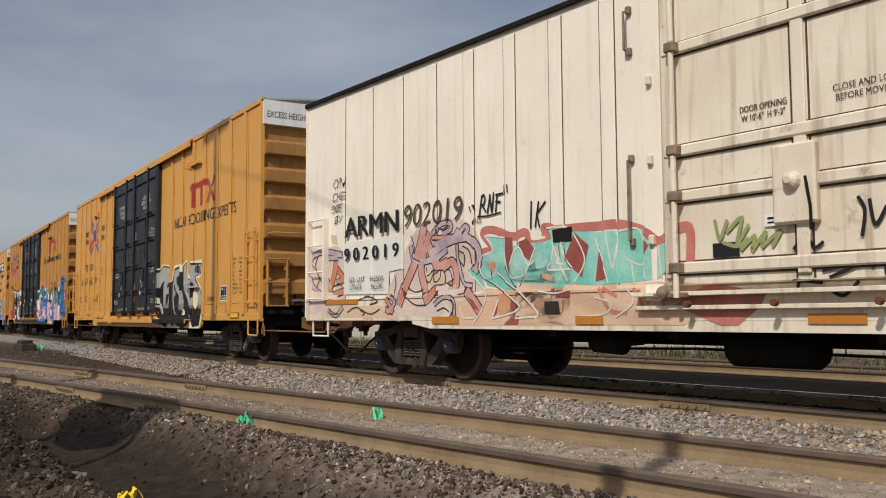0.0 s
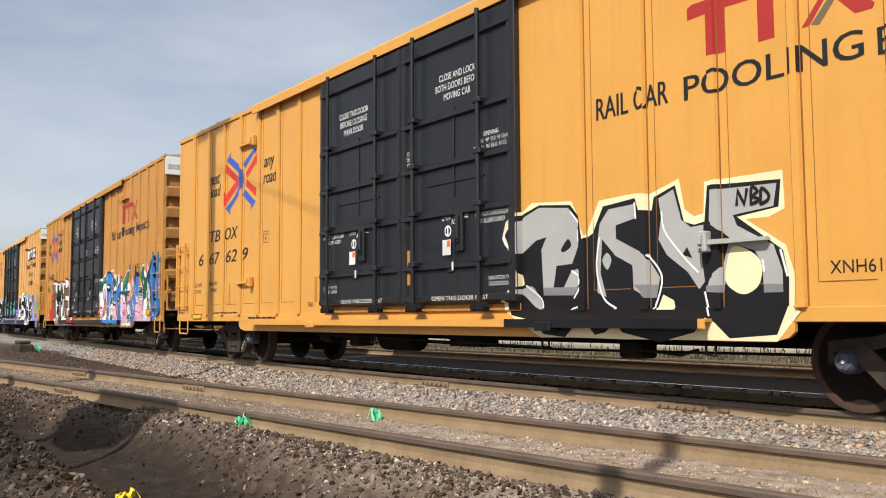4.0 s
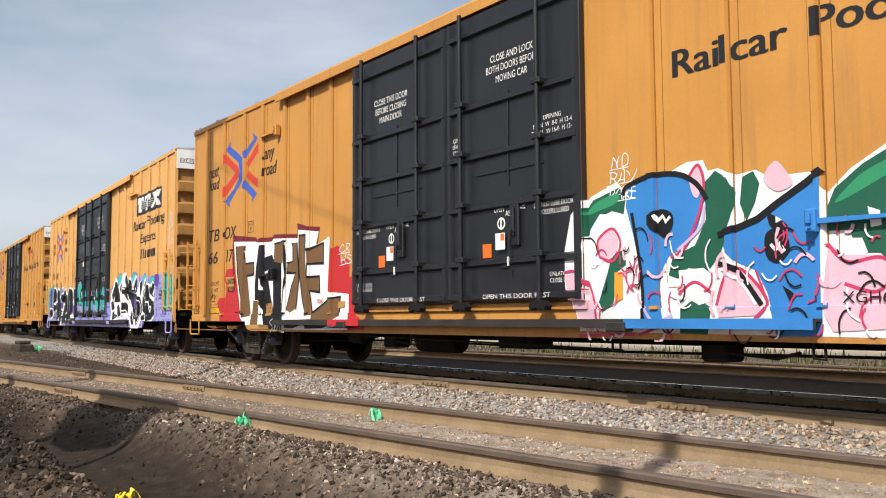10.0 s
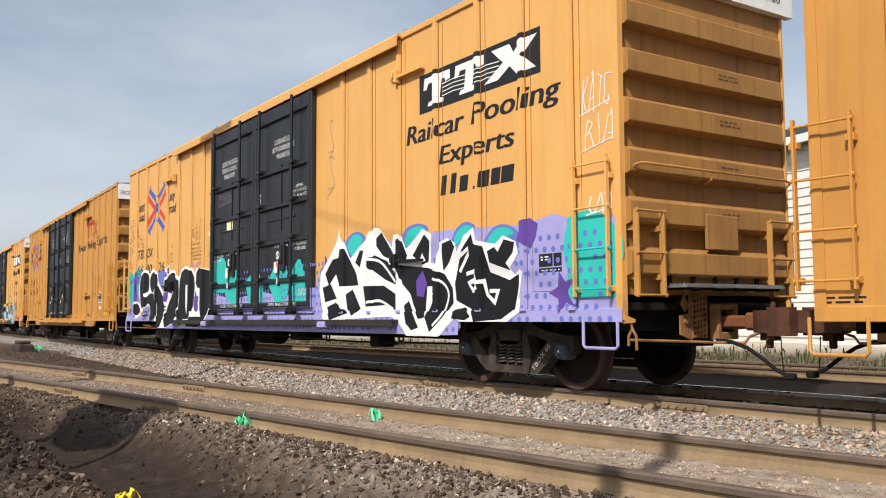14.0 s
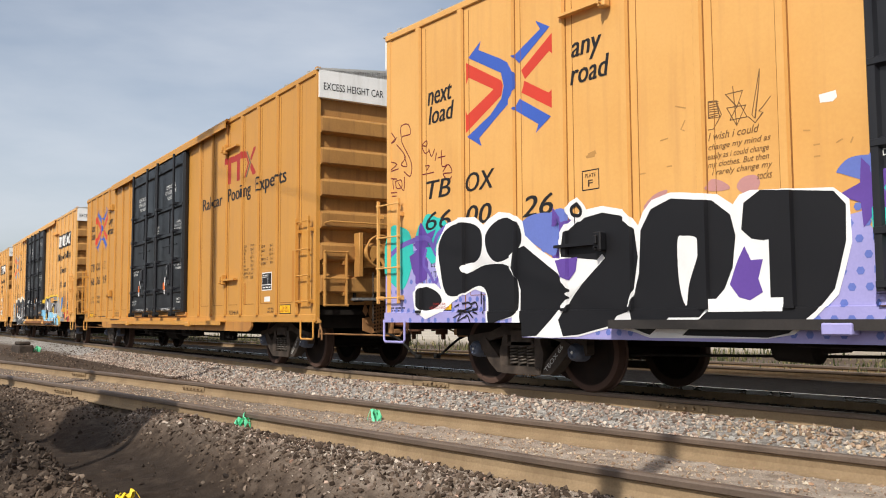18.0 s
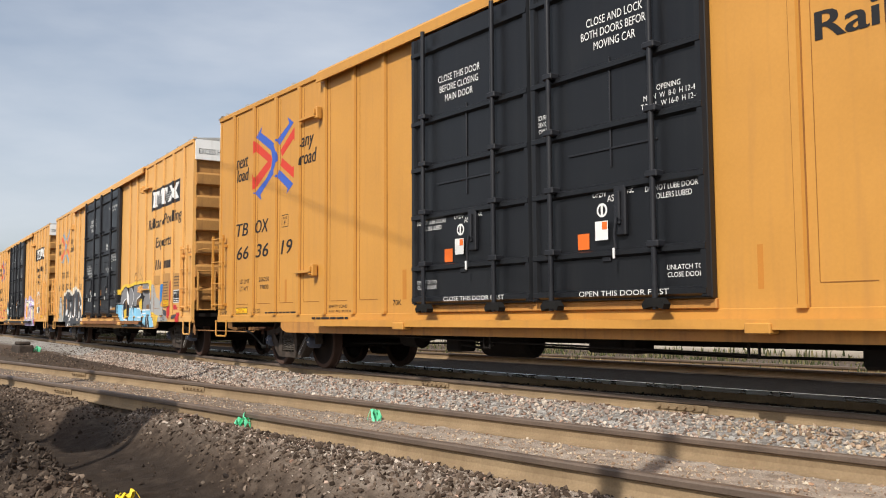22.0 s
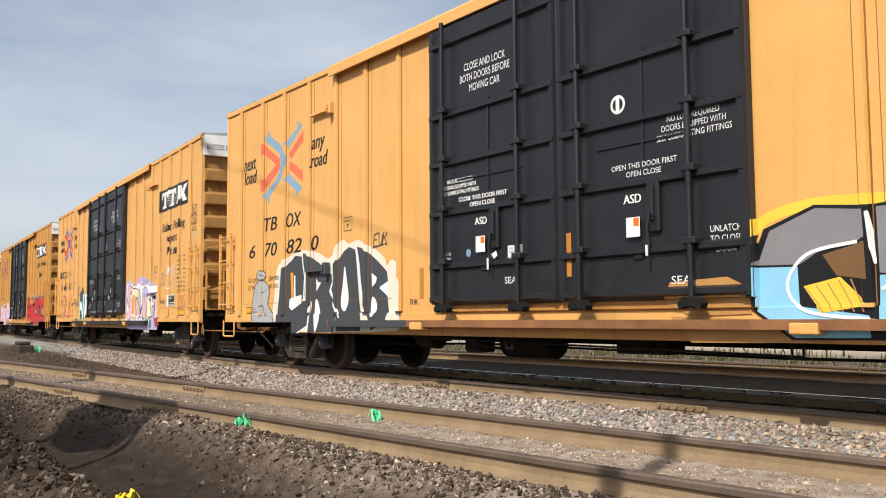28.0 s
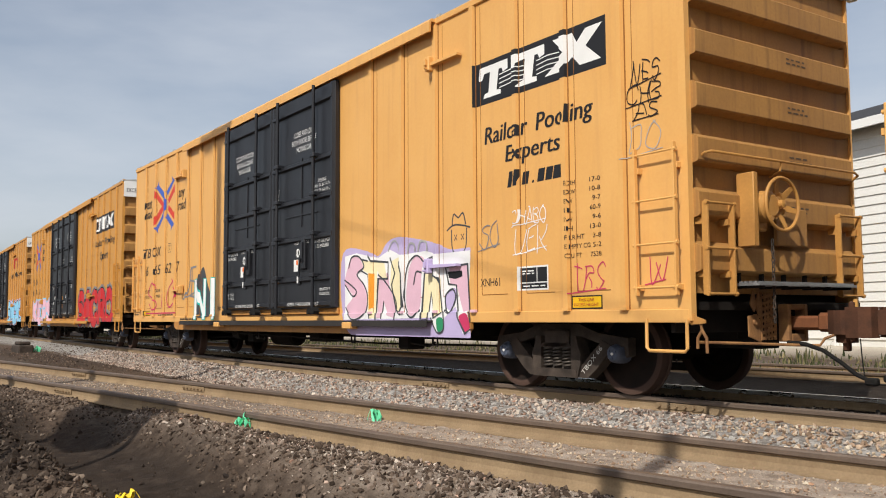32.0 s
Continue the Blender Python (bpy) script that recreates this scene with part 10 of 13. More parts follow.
    c = Coat()\
        .stroke([(12.31, 1.49), (12.29, 1.67), (12.5, 1.78), (12.62, 1.62), (12.51, 1.44), (12.31, 1.49)], 0.03, True)\
        .stroke([(11.85, 1.34), (12.06, 1.33), (12.21, 1.05), (12.28, 0.7)], 0.03, True)\
        .stroke([(13.54, 2.21), (13.64, 2.3), (13.7, 2.11), (13.63, 1.81), (13.46, 1.51), (13.3, 1.44)], 0.03, True)\
        .stroke([(13.8, 0.96), (13.91, 1.24), (14.08, 1.27), (14.31, 0.99), (14.2, 0.83)], 0.03, True)\
        .stroke([(14.86, 1.45), (15.01, 1.29), (15.28, 1.31), (15.41, 1.1), (15.44, 0.86)], 0.03, True)\
        .stroke([(14.99, 1.11), (15.21, 1.04), (15.34, 1.13)], 0.03, True)\
        .stroke([(15.49, 1.58), (15.69, 1.62), (15.72, 1.42), (15.63, 1.31), (15.52, 1.36), (15.49, 1.58)], 0.03, True)\
        .stroke([(16.09, 2), (16.03, 1.94), (16.09, 1.9)], 0.04)\
        .stroke([(16.31, 1.32), (16.27, 1.08), (16.33, 0.8), (16.49, 0.77)], 0.03, True)\
        .stroke([(16.44, 1.33), (16.51, 1.28), (16.84, 1.36), (17.06, 1.28)], 0.03, True)\
        .stroke([(16.43, 1.08), (16.77, 1.02), (17.09, 1.17)], 0.025, True)\
        .stroke([(16.49, 0.78), (16.76, 0.94), (17.08, 0.96)], 0.025, True)\
        .stroke([(17.49, 0.8), (17.63, 0.91), (17.98, 0.93), (18.02, 0.81)], 0.03, True)\
        .stroke([(17.37, 2.23), (17.43, 2.06), (17.57, 2.09), (17.68, 2.17), (17.66, 2.26), (17.53, 2.2)], 0.03, True)\
        .stroke([(18.5, 1.88), (18.63, 1.92), (18.71, 1.83)], 0.06, True)\
        .stroke([(18.36, 1.82), (18.44, 1.65), (18.58, 1.69), (18.78, 1.72)], 0.05, True)\
        .stroke([(18.32, 1.22), (18.4, 1.14), (18.6, 1.29), (18.53, 1.5), (18.44, 1.61)], 0.04, True)\
        .stroke([(13.39, 1.07), (13.57, 1.18), (13.75, 1.07)], 0.03, True)\
        .stroke([(16.96, 1.83), (16.98, 1.7)], 0.04)\
        .stroke([(12, 0.65), (12.81, 0.67)], 0.03)\
        .stroke([(12.88, 0.67), (13.19, 0.75), (13.31, 0.64)], 0.03, True)\
        .stroke([(14.21, 1.26), (14.31, 0.99)], 0.02, True)
    c.lay(car, "graffiti_line", SPRAY["crimson"], 8, label="crimson outlines of the graffiti shapes")
    c = Coat()\
        .stroke([(12.92, 0.97), (13.07, 0.8), (13.31, 0.86)], 0.035, True)\
        .stroke([(16, 1.38), (16.08, 1.25), (16.14, 1.11)], 0.03, True)\
        .stroke([(16.46, 1.52), (16.58, 1.39), (16.84, 1.35), (17.03, 1.28)], 0.05, True)\
        .stroke([(16.84, 1.18), (16.8, 0.96), (16.95, 0.79)], 0.05, True)\
        .stroke([(18.41, 2.03), (18.45, 1.89), (18.56, 1.81), (18.67, 1.83), (18.7, 1.99)], 0.05, True)\
        .stroke([(18.51, 1.59), (18.47, 1.46), (18.56, 1.39), (18.53, 1.48)], 0.05, True)\
        .stroke([(13.39, 1.5), (13.65, 1.7), (13.7, 1.91)], 0.03, True)\
        .stroke([(17.52, 2.38), (17.48, 2.21), (17.6, 2.15)], 0.03, True)\
        .stroke([(17.76, 1.29), (17.86, 1.19), (17.9, 1.05)], 0.03, True)
    c.lay(car, "graffiti_line", SPRAY["lilac"], 9, label="pale lilac graffiti lines")
    c = Coat()\
        .stroke([(12.67, 2.13), (12.73, 2.2), (13.02, 2.27), (13.39, 2.25), (13.61, 2.13), (13.72, 1.97)], 0.05, True)\
        .stroke([(12.79, 1.91), (12.9, 1.3), (12.92, 0.78)], 0.04, True)\
        .stroke([(14.83, 2.07), (14.68, 1.98), (14.43, 1.84), (14.24, 1.72), (13.85, 1.61)], 0.06)\
        .stroke([(16.19, 1.88), (16.24, 2.28), (16.57, 2.03)], 0.09)\
        .stroke([(17.43, 1.93), (17.65, 2.11), (18.04, 2.48), (18.12, 2.51), (18.24, 2.23)], 0.10)\
        .stroke([(18.24, 2.23), (18.35, 2.09), (18.32, 1.99), (18.22, 1.97)], 0.10, True)\
        .stroke([(17.56, 1.86), (17.72, 1.77), (17.86, 1.53), (17.87, 1.38)], 0.06, True)\
        .stroke([(17.83, 1.43), (17.9, 1), (17.99, 0.78)], 0.04, True)\
        .stroke([(17.42, 1.94), (17.52, 1.5), (17.63, 1.25)], 0.03)\
        .stroke([(17.23, 1.37), (17.23, 1.22)], 0.03)\
        .stroke([(18.06, 1.18), (18.02, 1), (18.06, 0.79)], 0.06, True)\
        .stroke([(13.84, 1.34), (14.02, 1.27), (14.25, 0.96)], 0.05, True)\
        .stroke([(17.45, 1.31), (17.62, 1.19), (17.72, 1.17)], 0.03)\
        .stroke([(16.44, 1.31), (16.37, 1.08), (16.42, 0.8)], 0.03, True)\
        .stroke([(17.08, 1.64), (17.23, 1.32)], 0.02)\
        .stroke([(15.83, 0.86), (15.95, 0.95), (16.07, 1.14)], 0.05, True)
    c.lay(car, "graffiti_line", SPRAY["black"], 9, label="black edges of the graffiti letters")
    c = Coat()\
        .poly([(13.03, 1.86), (13.18, 1.92), (13.33, 1.86), (13.32, 1.72), (13.2, 1.67), (13.06, 1.74)], True)\
        .poly([(13.11, 1.72), (13.23, 1.75), (13.3, 1.69), (13.23, 1.63)], True)\
        .poly([(14.32, 1.58), (14.47, 1.62), (14.54, 1.45), (14.44, 1.32), (14.32, 1.38)], True)\
        .poly([(14.35, 1.76), (14.52, 1.65), (14.48, 1.6), (14.37, 1.64)], True)\
        .poly([(15.73, 1.21), (15.81, 1.27), (15.88, 1.21), (15.8, 1.14)], True)\
        .poly([(16.27, 1.87), (16.38, 1.78), (16.4, 1.64), (16.3, 1.55), (16.28, 1.7)], True)\
        .poly([(18.16, 1.45), (18.25, 1.49), (18.43, 1.44), (18.39, 1.33), (18.22, 1.35)], True)\
        .poly([(16.31, 2.16), (16.43, 2.11), (16.39, 1.99), (16.26, 2)], True)\
        .poly([(14.46, 1.12), (14.56, 1.05), (14.53, 0.96)])\
        .poly([(17.6, 1.94), (17.76, 2.03), (17.73, 1.91), (17.64, 1.88)], True)\
        .poly([(17.99, 1.85), (18.02, 1.75), (18.01, 1.65), (17.97, 1.73)], True)\
        .poly([(18.54, 0.95), (18.72, 1.05), (18.75, 1.01), (18.59, 0.88)], True)\
        .poly([(17.82, 1.89), (17.97, 1.93), (17.9, 1.85)], True)
    c.lay(car, "graffiti_fill", SPRAY["black"], 10, label="black eyes and teeth of the graffiti")
    c = Coat()\
        .poly([(12.53, 1.32), (12.64, 1.31), (12.64, 1.04), (12.52, 1)])\
        .poly([(17.9, 1.9), (18.01, 1.91), (18.01, 1.52), (17.98, 1.23), (18.01, 1.08), (17.93, 1.06), (17.9, 1.29)])\
        .poly([(18.29, 1.67), (18.4, 1.72), (18.5, 1.55), (18.52, 1.48), (18.48, 1.46), (18.41, 1.58)])\
        .poly([(15.76, 1.54), (15.81, 1.56), (15.81, 1.41), (15.76, 1.39)])\
        .poly([(18.25, 1.31), (18.29, 1.3), (18.3, 1.08), (18.27, 1.08)])
    c.lay(car, "graffiti_fill", SPRAY["orange"], 11, label="orange graffiti accent")
    c = Coat()\
        .stroke([(13.11, 1.86), (13.14, 1.8), (13.21, 1.85), (13.25, 1.79), (13.3, 1.83)], 0.03)\
        .stroke([(14.37, 1.48), (14.41, 1.43), (14.45, 1.48), (14.49, 1.42)], 0.03)\
        .stroke([(16.32, 1.76), (16.35, 1.73), (16.32, 1.7), (16.36, 1.66), (16.32, 1.62)], 0.03)\
        .stroke([(17.62, 1.75), (17.68, 1.7), (17.75, 1.58), (17.8, 1.48)], 0.03, True)\
        .stroke([(18.04, 1.14), (18.03, 1), (18.05, 0.88)], 0.03, True)\
        .stroke([(18.25, 1.41), (18.28, 1.4)], 0.04)\
        .stroke([(18.34, 1.4), (18.36, 1.4)], 0.04)\
        .stroke([(13.87, 1.29), (14.06, 1.16), (14.2, 0.96)], 0.03, True)\
        .stroke([(18.02, 1.98), (18.12, 2), (18.19, 1.97)], 0.03)\
        .stroke([(16.11, 1.25), (16.13, 1.11), (16.05, 1.03)], 0.03, True)\
        .stroke([(17.46, 1.51), (17.46, 1.26), (17.48, 1.15)], 0.02, True)\
        .stroke([(17.39, 1.46), (17.51, 1.4), (17.55, 1.45)], 0.02, True)\
        .stroke([(13.2, 1.29), (13.29, 1.07), (13.46, 1.03)], 0.03, True)\
        .poly([(16.4, 1.61), (16.43, 1.58), (16.39, 1.55), (16.37, 1.58)])\
        .poly([(14.42, 1.73), (14.48, 1.69), (14.42, 1.67)])\
        .poly([(16.67, 1.99), (16.7, 1.96), (16.66, 1.94)])\
        .poly([(17.8, 1.76), (17.84, 1.74), (17.8, 1.72)])
    c.lay(car, "graffiti_highlight", SPRAY["white"], 12, label="small white graffiti highlights")
    r = random.Random(6)
    for mat, n, ly, w in (("crimson", 60, 13, 0.016), ("black", 48, 14, 0.016), ("pink", 40, 13, 0.03), ("white", 26, 15, 0.016)):
        c = Coat()
        for k in range(n):
            u, z, a0, rad = r.uniform(12.15, 18.5), r.uniform(0.70, 1.62), r.uniform(0, 6), r.uniform(0.04, 0.13)
            c.stroke([(u + rad * math.cos(a0 + j * 0.6), z + 1.5 * rad * math.sin(a0 + j * 0.6)) for j in range(4)], w, True)
        c.lay(car, "graffiti_line", SPRAY[mat], ly, label="thin graffiti accent lines")
    service_box(car, 16.65, 17.08, 1.44, 1.72, 16)
    letter(car, "XGH61", 14.97, 15.38, 0.955, 1.05, proud=0.03)
    scribble(car, "NO", (12.5, 12.75, 2.42, 2.55), 0.02, SPRAY["white"])
    scribble(car, "RAY", (12.45, 12.85, 2.25, 2.38), 0.02, SPRAY["white"])
    scribble(car, "PARE", (12.45, 12.85, 2.08, 2.2), 0.02, SPRAY["white"])
    scribble(car, "SOS", (15.6, 15.95, 0.68, 0.86), 0.025, SPRAY["cream"], 13)
    small_sign(car, 17.40, 17.86, 0.95, 1.10, 16)
    # pencil pyramid on the panel by the ladder
    c = Coat().stroke([(18.3, 2.75), (18.56, 3.55), (18.82, 2.75), (18.3, 2.75)], 0.008).stroke([(18.38, 3.0), (18.75, 3.0)], 0.008).stroke([(18.42, 3.1), (18.56, 3.2), (18.7, 3.1), (18.56, 3.03), (18.42, 3.1)], 0.008)
    c.lay(car, "pencil_drawing", SPRAY["brown"], 1, label="thin brown line drawing of a pyramid")


def paint_car_three(car):
    repaint(car, M["lav_steel"], ("centre_side_sill", "stirrup_step", "jacking_pad"))
    repaint(car, M["dark_track"], ("door_track",))
    touch_up(car, M["teal_steel"], "ladder_rung", 17.5, 18.9, 0, 1.7)
    touch_up(car, SPRAY["black"], "door_stop", 3, 5, 0, 2)
    touch_up(car, SPRAY["black"], "door_stop", 14, 16, 0, 2)
    touch_up(car, SPRAY["black"], "rib_foot", 0, 7)
    touch_up(car, SPRAY["lav"], "rib_foot", 12, 19)
    left_marks(car, [("66", 0.97, 1.52), ("00", 1.84, 2.33), ("26", 2.89, 3.39)], (1.85, 2.985, 1.57, 1.335), tb=(1.0, 1.52), ox=(1.84, 2.39), plate=(3.85, 2.22), number_z=2.02)
    door_marks(car, 0)
    boxed_mark(car, 15.13, 17.705, 3.643, 4.184)
    slogan(car, [("Railcar", 14.79, 16.17, 3.26, 3.52), ("Pooling", 16.34, 18.02, 3.20, 3.54), ("Experts", 15.61, 17.19, 2.80, 3.12)], slant=0.15, bold=0.028)
    web_bars(car, 15.62, 17.18, 2.46, 2.72)
    SIDE[:] = SKETCH
    rng = random.Random(5)
    # lavender band with dots over the whole lower side
    Coat().poly([(0.02, 1.55), (0.4, 1.85), (0.9, 1.9), (1.3, 1.6), (2.5, 1.5), (4.5, 1.5), (6.3, 1.6), (6.9, 1.7), (7.0, 1.5), (7.6, 1.32), (8.6, 1.25), (10.0, 1.34), (11.0, 1.24), (12.15, 1.36), (12.2, 1.55), (13, 1.75), (14.2, 1.95), (16, 2.0), (17.4, 1.92), (17.9, 2.0), (18.4, 1.85), (18.93, 1.9), (18.93, 0.63), (0.02, 0.63)]).lay(car, "graffiti_band", SPRAY["lav"], 1, label="lavender spray band with blue dots")
    c = Coat()
    for i in range(128):
        for j in range(9):
            u, z = 0.15 + 0.146 * i + 0.07 * (j % 2), 0.70 + 0.13 * j
            if u < 18.85 and z < 1.75 and rng.random() < 0.8:
                c.disc(u, z, 0.036, 6)
    c.lay(car, "graffiti_dots", SPRAY["dot"], 2, label="blue dots in a regular pattern")
    c = Coat()
    for u, z, r in ((0.35, 1.75, 0.42), (1.2, 1.95, 0.3), (7.5, 1.75, 0.45), (8.4, 1.5, 0.4), (9.6, 1.45, 0.4), (10.8, 1.4, 0.4), (11.6, 1.45, 0.35), (18.45, 1.55, 0.4)):
        c.poly(blob(rng, u, z, r, 9, 1.1), True)
    c.poly([(18.1, 1.05), (18.9, 1.05), (18.9, 1.72), (18.3, 1.78), (18.12, 1.5)])
    c.lay(car, "graffiti_cloud", SPRAY["teal"], 3, label="turquoise graffiti clouds")
    c = Coat()
    for u, z, r in ((1.0, 1.85, 0.3), (3.55, 1.75, 0.36), (5.7, 1.1, 0.3), (7.0, 1.85, 0.3), (12.6, 1.65, 0.25), (18.05, 1.12, 0.25)):
        c.poly([(u + r * (1 if k % 2 else 0.45) * math.cos(k * math.tau / 10), z + r * (1 if k % 2 else 0.45) * math.sin(k * math.tau / 10)) for k in range(10)])
    c.lay(car, "graffiti_star", SPRAY["violet"], 4, label="violet stars in the graffiti")
    Coat().poly([(2.92, 1.88), (3.09, 2.03), (3.45, 2.02), (3.54, 1.83), (3.48, 1.56), (3.3, 1.61)], True).lay(car, "graffiti_cloud", SPRAY["dot"], 4, label="blue graffiti cloud")
    Coat().poly([(1.01, 1.81), (1.29, 1.97), (1.43, 1.93), (1.31, 1.66), (1.13, 1.58)], True).lay(car, "graffiti_cloud", SPRAY["teal"], 4, label="turquoise graffiti cloud")
    Coat().poly([(0.62, 1.7), (0.91, 1.79), (1.06, 1.6), (1.03, 1.38), (0.84, 1.31), (0.67, 1.54)]).lay(car, "graffiti_star", SPRAY["violet"], 4, label="violet star in the graffiti")
    Coat().poly([(0.74, 0.97), (0.69, 1.2), (0.9, 1.32), (1.22, 1.31), (1.36, 1.23), (1.23, 1.52), (1.26, 1.81), (1.47, 2.07), (1.76, 2.13), (2.09, 2.11), (2.26, 2), (2.36, 2.06), (2.56, 2.13), (2.81, 2.09), (2.97, 1.98), (3.01, 1.81), (3.22, 1.64), (3.43, 1.52), (3.54, 1.51), (3.52, 1.71), (3.64, 1.87), (3.86, 2.01), (4.17, 2.03), (4.48, 1.96), (4.64, 1.78), (4.7, 1.91), (4.81, 2.02), (5.03, 2.07), (5.2, 2.05), (5.56, 1.99), (5.72, 1.88), (5.79, 1.96), (5.9, 1.99), (6.67, 1.92), (6.8, 1.81), (6.81, 1.46), (6.75, 1.25), (6.68, 1.03), (6.49, 0.85), (6.29, 0.7), (6.04, 0.66), (4.77, 0.65), (4.57, 0.71), (4.28, 0.75), (3.82, 0.65), (3.41, 0.63), (2.78, 0.65), (2.8, 0.86), (2.54, 0.82), (2.32, 0.77), (2.29, 1.16), (2.08, 1.21), (1.63, 1.07), (1.39, 0.94), (1.02, 0.84)]).lay(car, "graffiti_outline", SPRAY["white"], 5, label="white rim of black bubble letters")
    Coat().poly([(1.34, 1.51), (1.31, 1.8), (1.5, 2.01), (1.87, 2.06), (2.18, 1.96), (2.23, 1.74), (2.14, 1.57), (1.86, 1.49), (1.97, 1.42), (2.29, 1.5), (2.7, 1.48), (2.87, 1.31), (2.9, 1.05), (2.83, 0.89), (2.54, 0.82), (2.36, 0.79), (2.33, 1.13), (2.16, 1.25), (1.75, 1.14), (1.46, 1.18)], True).lay(car, "graffiti_letter", SPRAY["black"], 6, label="black bubble graffiti letter")
    Coat().poly([(0.8, 1.08), (0.84, 1.23), (1.03, 1.27), (1.28, 1.19), (1.37, 1.07), (1.15, 0.97), (0.9, 0.97)], True).lay(car, "graffiti_letter", SPRAY["black"], 6, label="black bubble graffiti letter")
    Coat().poly([(2.33, 1.66), (2.3, 1.87), (2.51, 2.02), (2.76, 2.04), (2.92, 1.92), (2.94, 1.72), (2.75, 1.57), (2.5, 1.53)], True).lay(car, "graffiti_letter", SPRAY["black"], 6, label="black bubble graffiti letter")
    Coat().poly([(2.85, 1.66), (2.99, 1.69), (3.3, 1.48), (3.51, 1.34), (3.67, 1.16), (3.71, 1.1), (3.41, 0.83), (3.19, 0.65), (2.96, 0.64), (2.92, 0.86), (2.93, 1.18), (2.81, 1.44)]).lay(car, "graffiti_letter", SPRAY["black"], 6, label="black bubble graffiti letter")
    Coat().poly([(3.59, 1.58), (3.63, 1.79), (3.86, 1.92), (4.17, 1.96), (4.43, 1.9), (4.59, 1.74), (4.63, 1.46), (4.58, 1.19), (4.5, 0.91), (4.36, 0.87), (4.28, 0.77), (3.82, 0.67), (3.59, 0.65), (3.52, 0.83), (3.75, 1.1), (4.12, 1.46), (3.6, 1.52)]).lay(car, "graffiti_letter", SPRAY["black"], 6, label="black bubble graffiti letter")
    Coat().poly([(4.67, 1.73), (4.8, 1.93), (5.04, 2.01), (5.5, 1.94), (5.69, 1.79), (5.74, 1.59), (5.7, 1.3), (5.61, 1.11), (5.34, 0.85), (5, 0.85), (4.77, 0.68), (4.57, 0.74), (4.52, 0.94), (4.64, 1.3)]).lay(car, "graffiti_letter", SPRAY["black"], 6, label="black bubble graffiti letter")
    Coat().poly([(5.8, 1.64), (5.83, 1.88), (6, 1.98), (6.67, 1.89), (6.77, 1.77), (6.76, 1.47), (6.7, 1.25), (6.65, 1.08), (6.49, 0.9), (6.24, 0.71), (6.04, 0.67), (5.15, 0.68), (5.46, 0.93), (6.06, 0.95), (6.05, 1.52), (5.9, 1.55)]).lay(car, "graffiti_letter", SPRAY["black"], 6, label="black bubble graffiti letter")
    c = Coat()\
        .poly([(5.11, 1.59), (5.19, 1.63), (5.32, 1.6), (5.34, 1.47), (5.23, 1.17), (5.19, 0.96), (5.12, 1.17)], True)\
        .stroke([(4.17, 1.49), (3.67, 1.1)], 0.06)\
        .stroke([(5.47, 0.96), (6.16, 0.96)], 0.12)\
        .poly([(5.76, 1.49), (6.05, 1.52), (6.04, 0.98), (5.69, 0.98)])\
        .poly([(1.82, 1.49), (1.97, 1.54), (2.19, 1.52), (1.93, 1.41)], True)\
        .stroke([(6.05, 1.52), (6.05, 0.95)], 0.04)
    c.lay(car, "graffiti_highlight", SPRAY["white"], 8, label="white gaps between the letters")
    Coat().poly([(5.83, 1.49), (5.89, 1.36), (6.01, 1.36), (5.96, 1.19), (6, 1.07), (5.87, 1), (5.76, 1.03), (5.67, 1.15), (5.73, 1.3), (5.76, 1.37)]).lay(car, "graffiti_star", SPRAY["violet"], 10, label="violet star in the graffiti")
    Coat().poly([(3.47, 1.49), (3.81, 1.51), (3.78, 1.36), (3.68, 1.26), (3.53, 1.33)]).lay(car, "graffiti_star", SPRAY["violet"], 9, label="violet star in the graffiti")
    c = Coat()\
        .stroke([(1.65, 1), (1.79, 1.03), (1.72, 0.94), (1.85, 0.96)], 0.014, True)\
        .stroke([(1.65, 0.86), (1.81, 0.91), (1.74, 0.82), (1.88, 0.87)], 0.014, True)
    c.lay(car, "scrawl", SPRAY["black"], 7, label="small black scrawl")
    c = Coat()\
        .poly([(13.25, 1.98), (13.43, 2.14), (13.7, 2.17), (13.9, 2.05), (13.67, 1.87), (13.46, 1.79)], True)\
        .poly([(14.86, 1.9), (14.97, 2.1), (15.27, 2.14), (15.49, 2.05), (15.3, 1.91), (15.08, 1.76)], True)\
        .poly([(16.02, 1.85), (16.13, 2), (16.33, 2.06), (16.51, 1.98), (16.31, 1.87), (16.12, 1.77)], True)\
        .poly([(16.67, 1.77), (16.85, 1.94), (17.09, 1.95), (17.31, 1.81), (17.27, 1.65), (17.09, 1.81), (16.88, 1.7)], True)
    c.lay(car, "graffiti_cloud", SPRAY["dot"], 3, label="blue rim of the graffiti clouds")
    c = Coat()\
        .poly([(13.36, 1.97), (13.48, 2.11), (13.67, 2.13), (13.82, 2.04), (13.63, 1.88), (13.5, 1.81)], True)\
        .poly([(14.93, 1.9), (15.04, 2.06), (15.27, 2.1), (15.43, 2.04), (15.26, 1.93), (15.08, 1.78)], True)\
        .poly([(16.07, 1.85), (16.17, 1.97), (16.33, 2.02), (16.46, 1.96), (16.27, 1.88), (16.13, 1.78)], True)\
        .poly([(16.73, 1.77), (16.88, 1.91), (17.09, 1.91), (17.21, 1.83), (17.09, 1.81), (16.88, 1.71)], True)
    c.lay(car, "graffiti_cloud", SPRAY["teal"], 4, label="turquoise graffiti clouds")
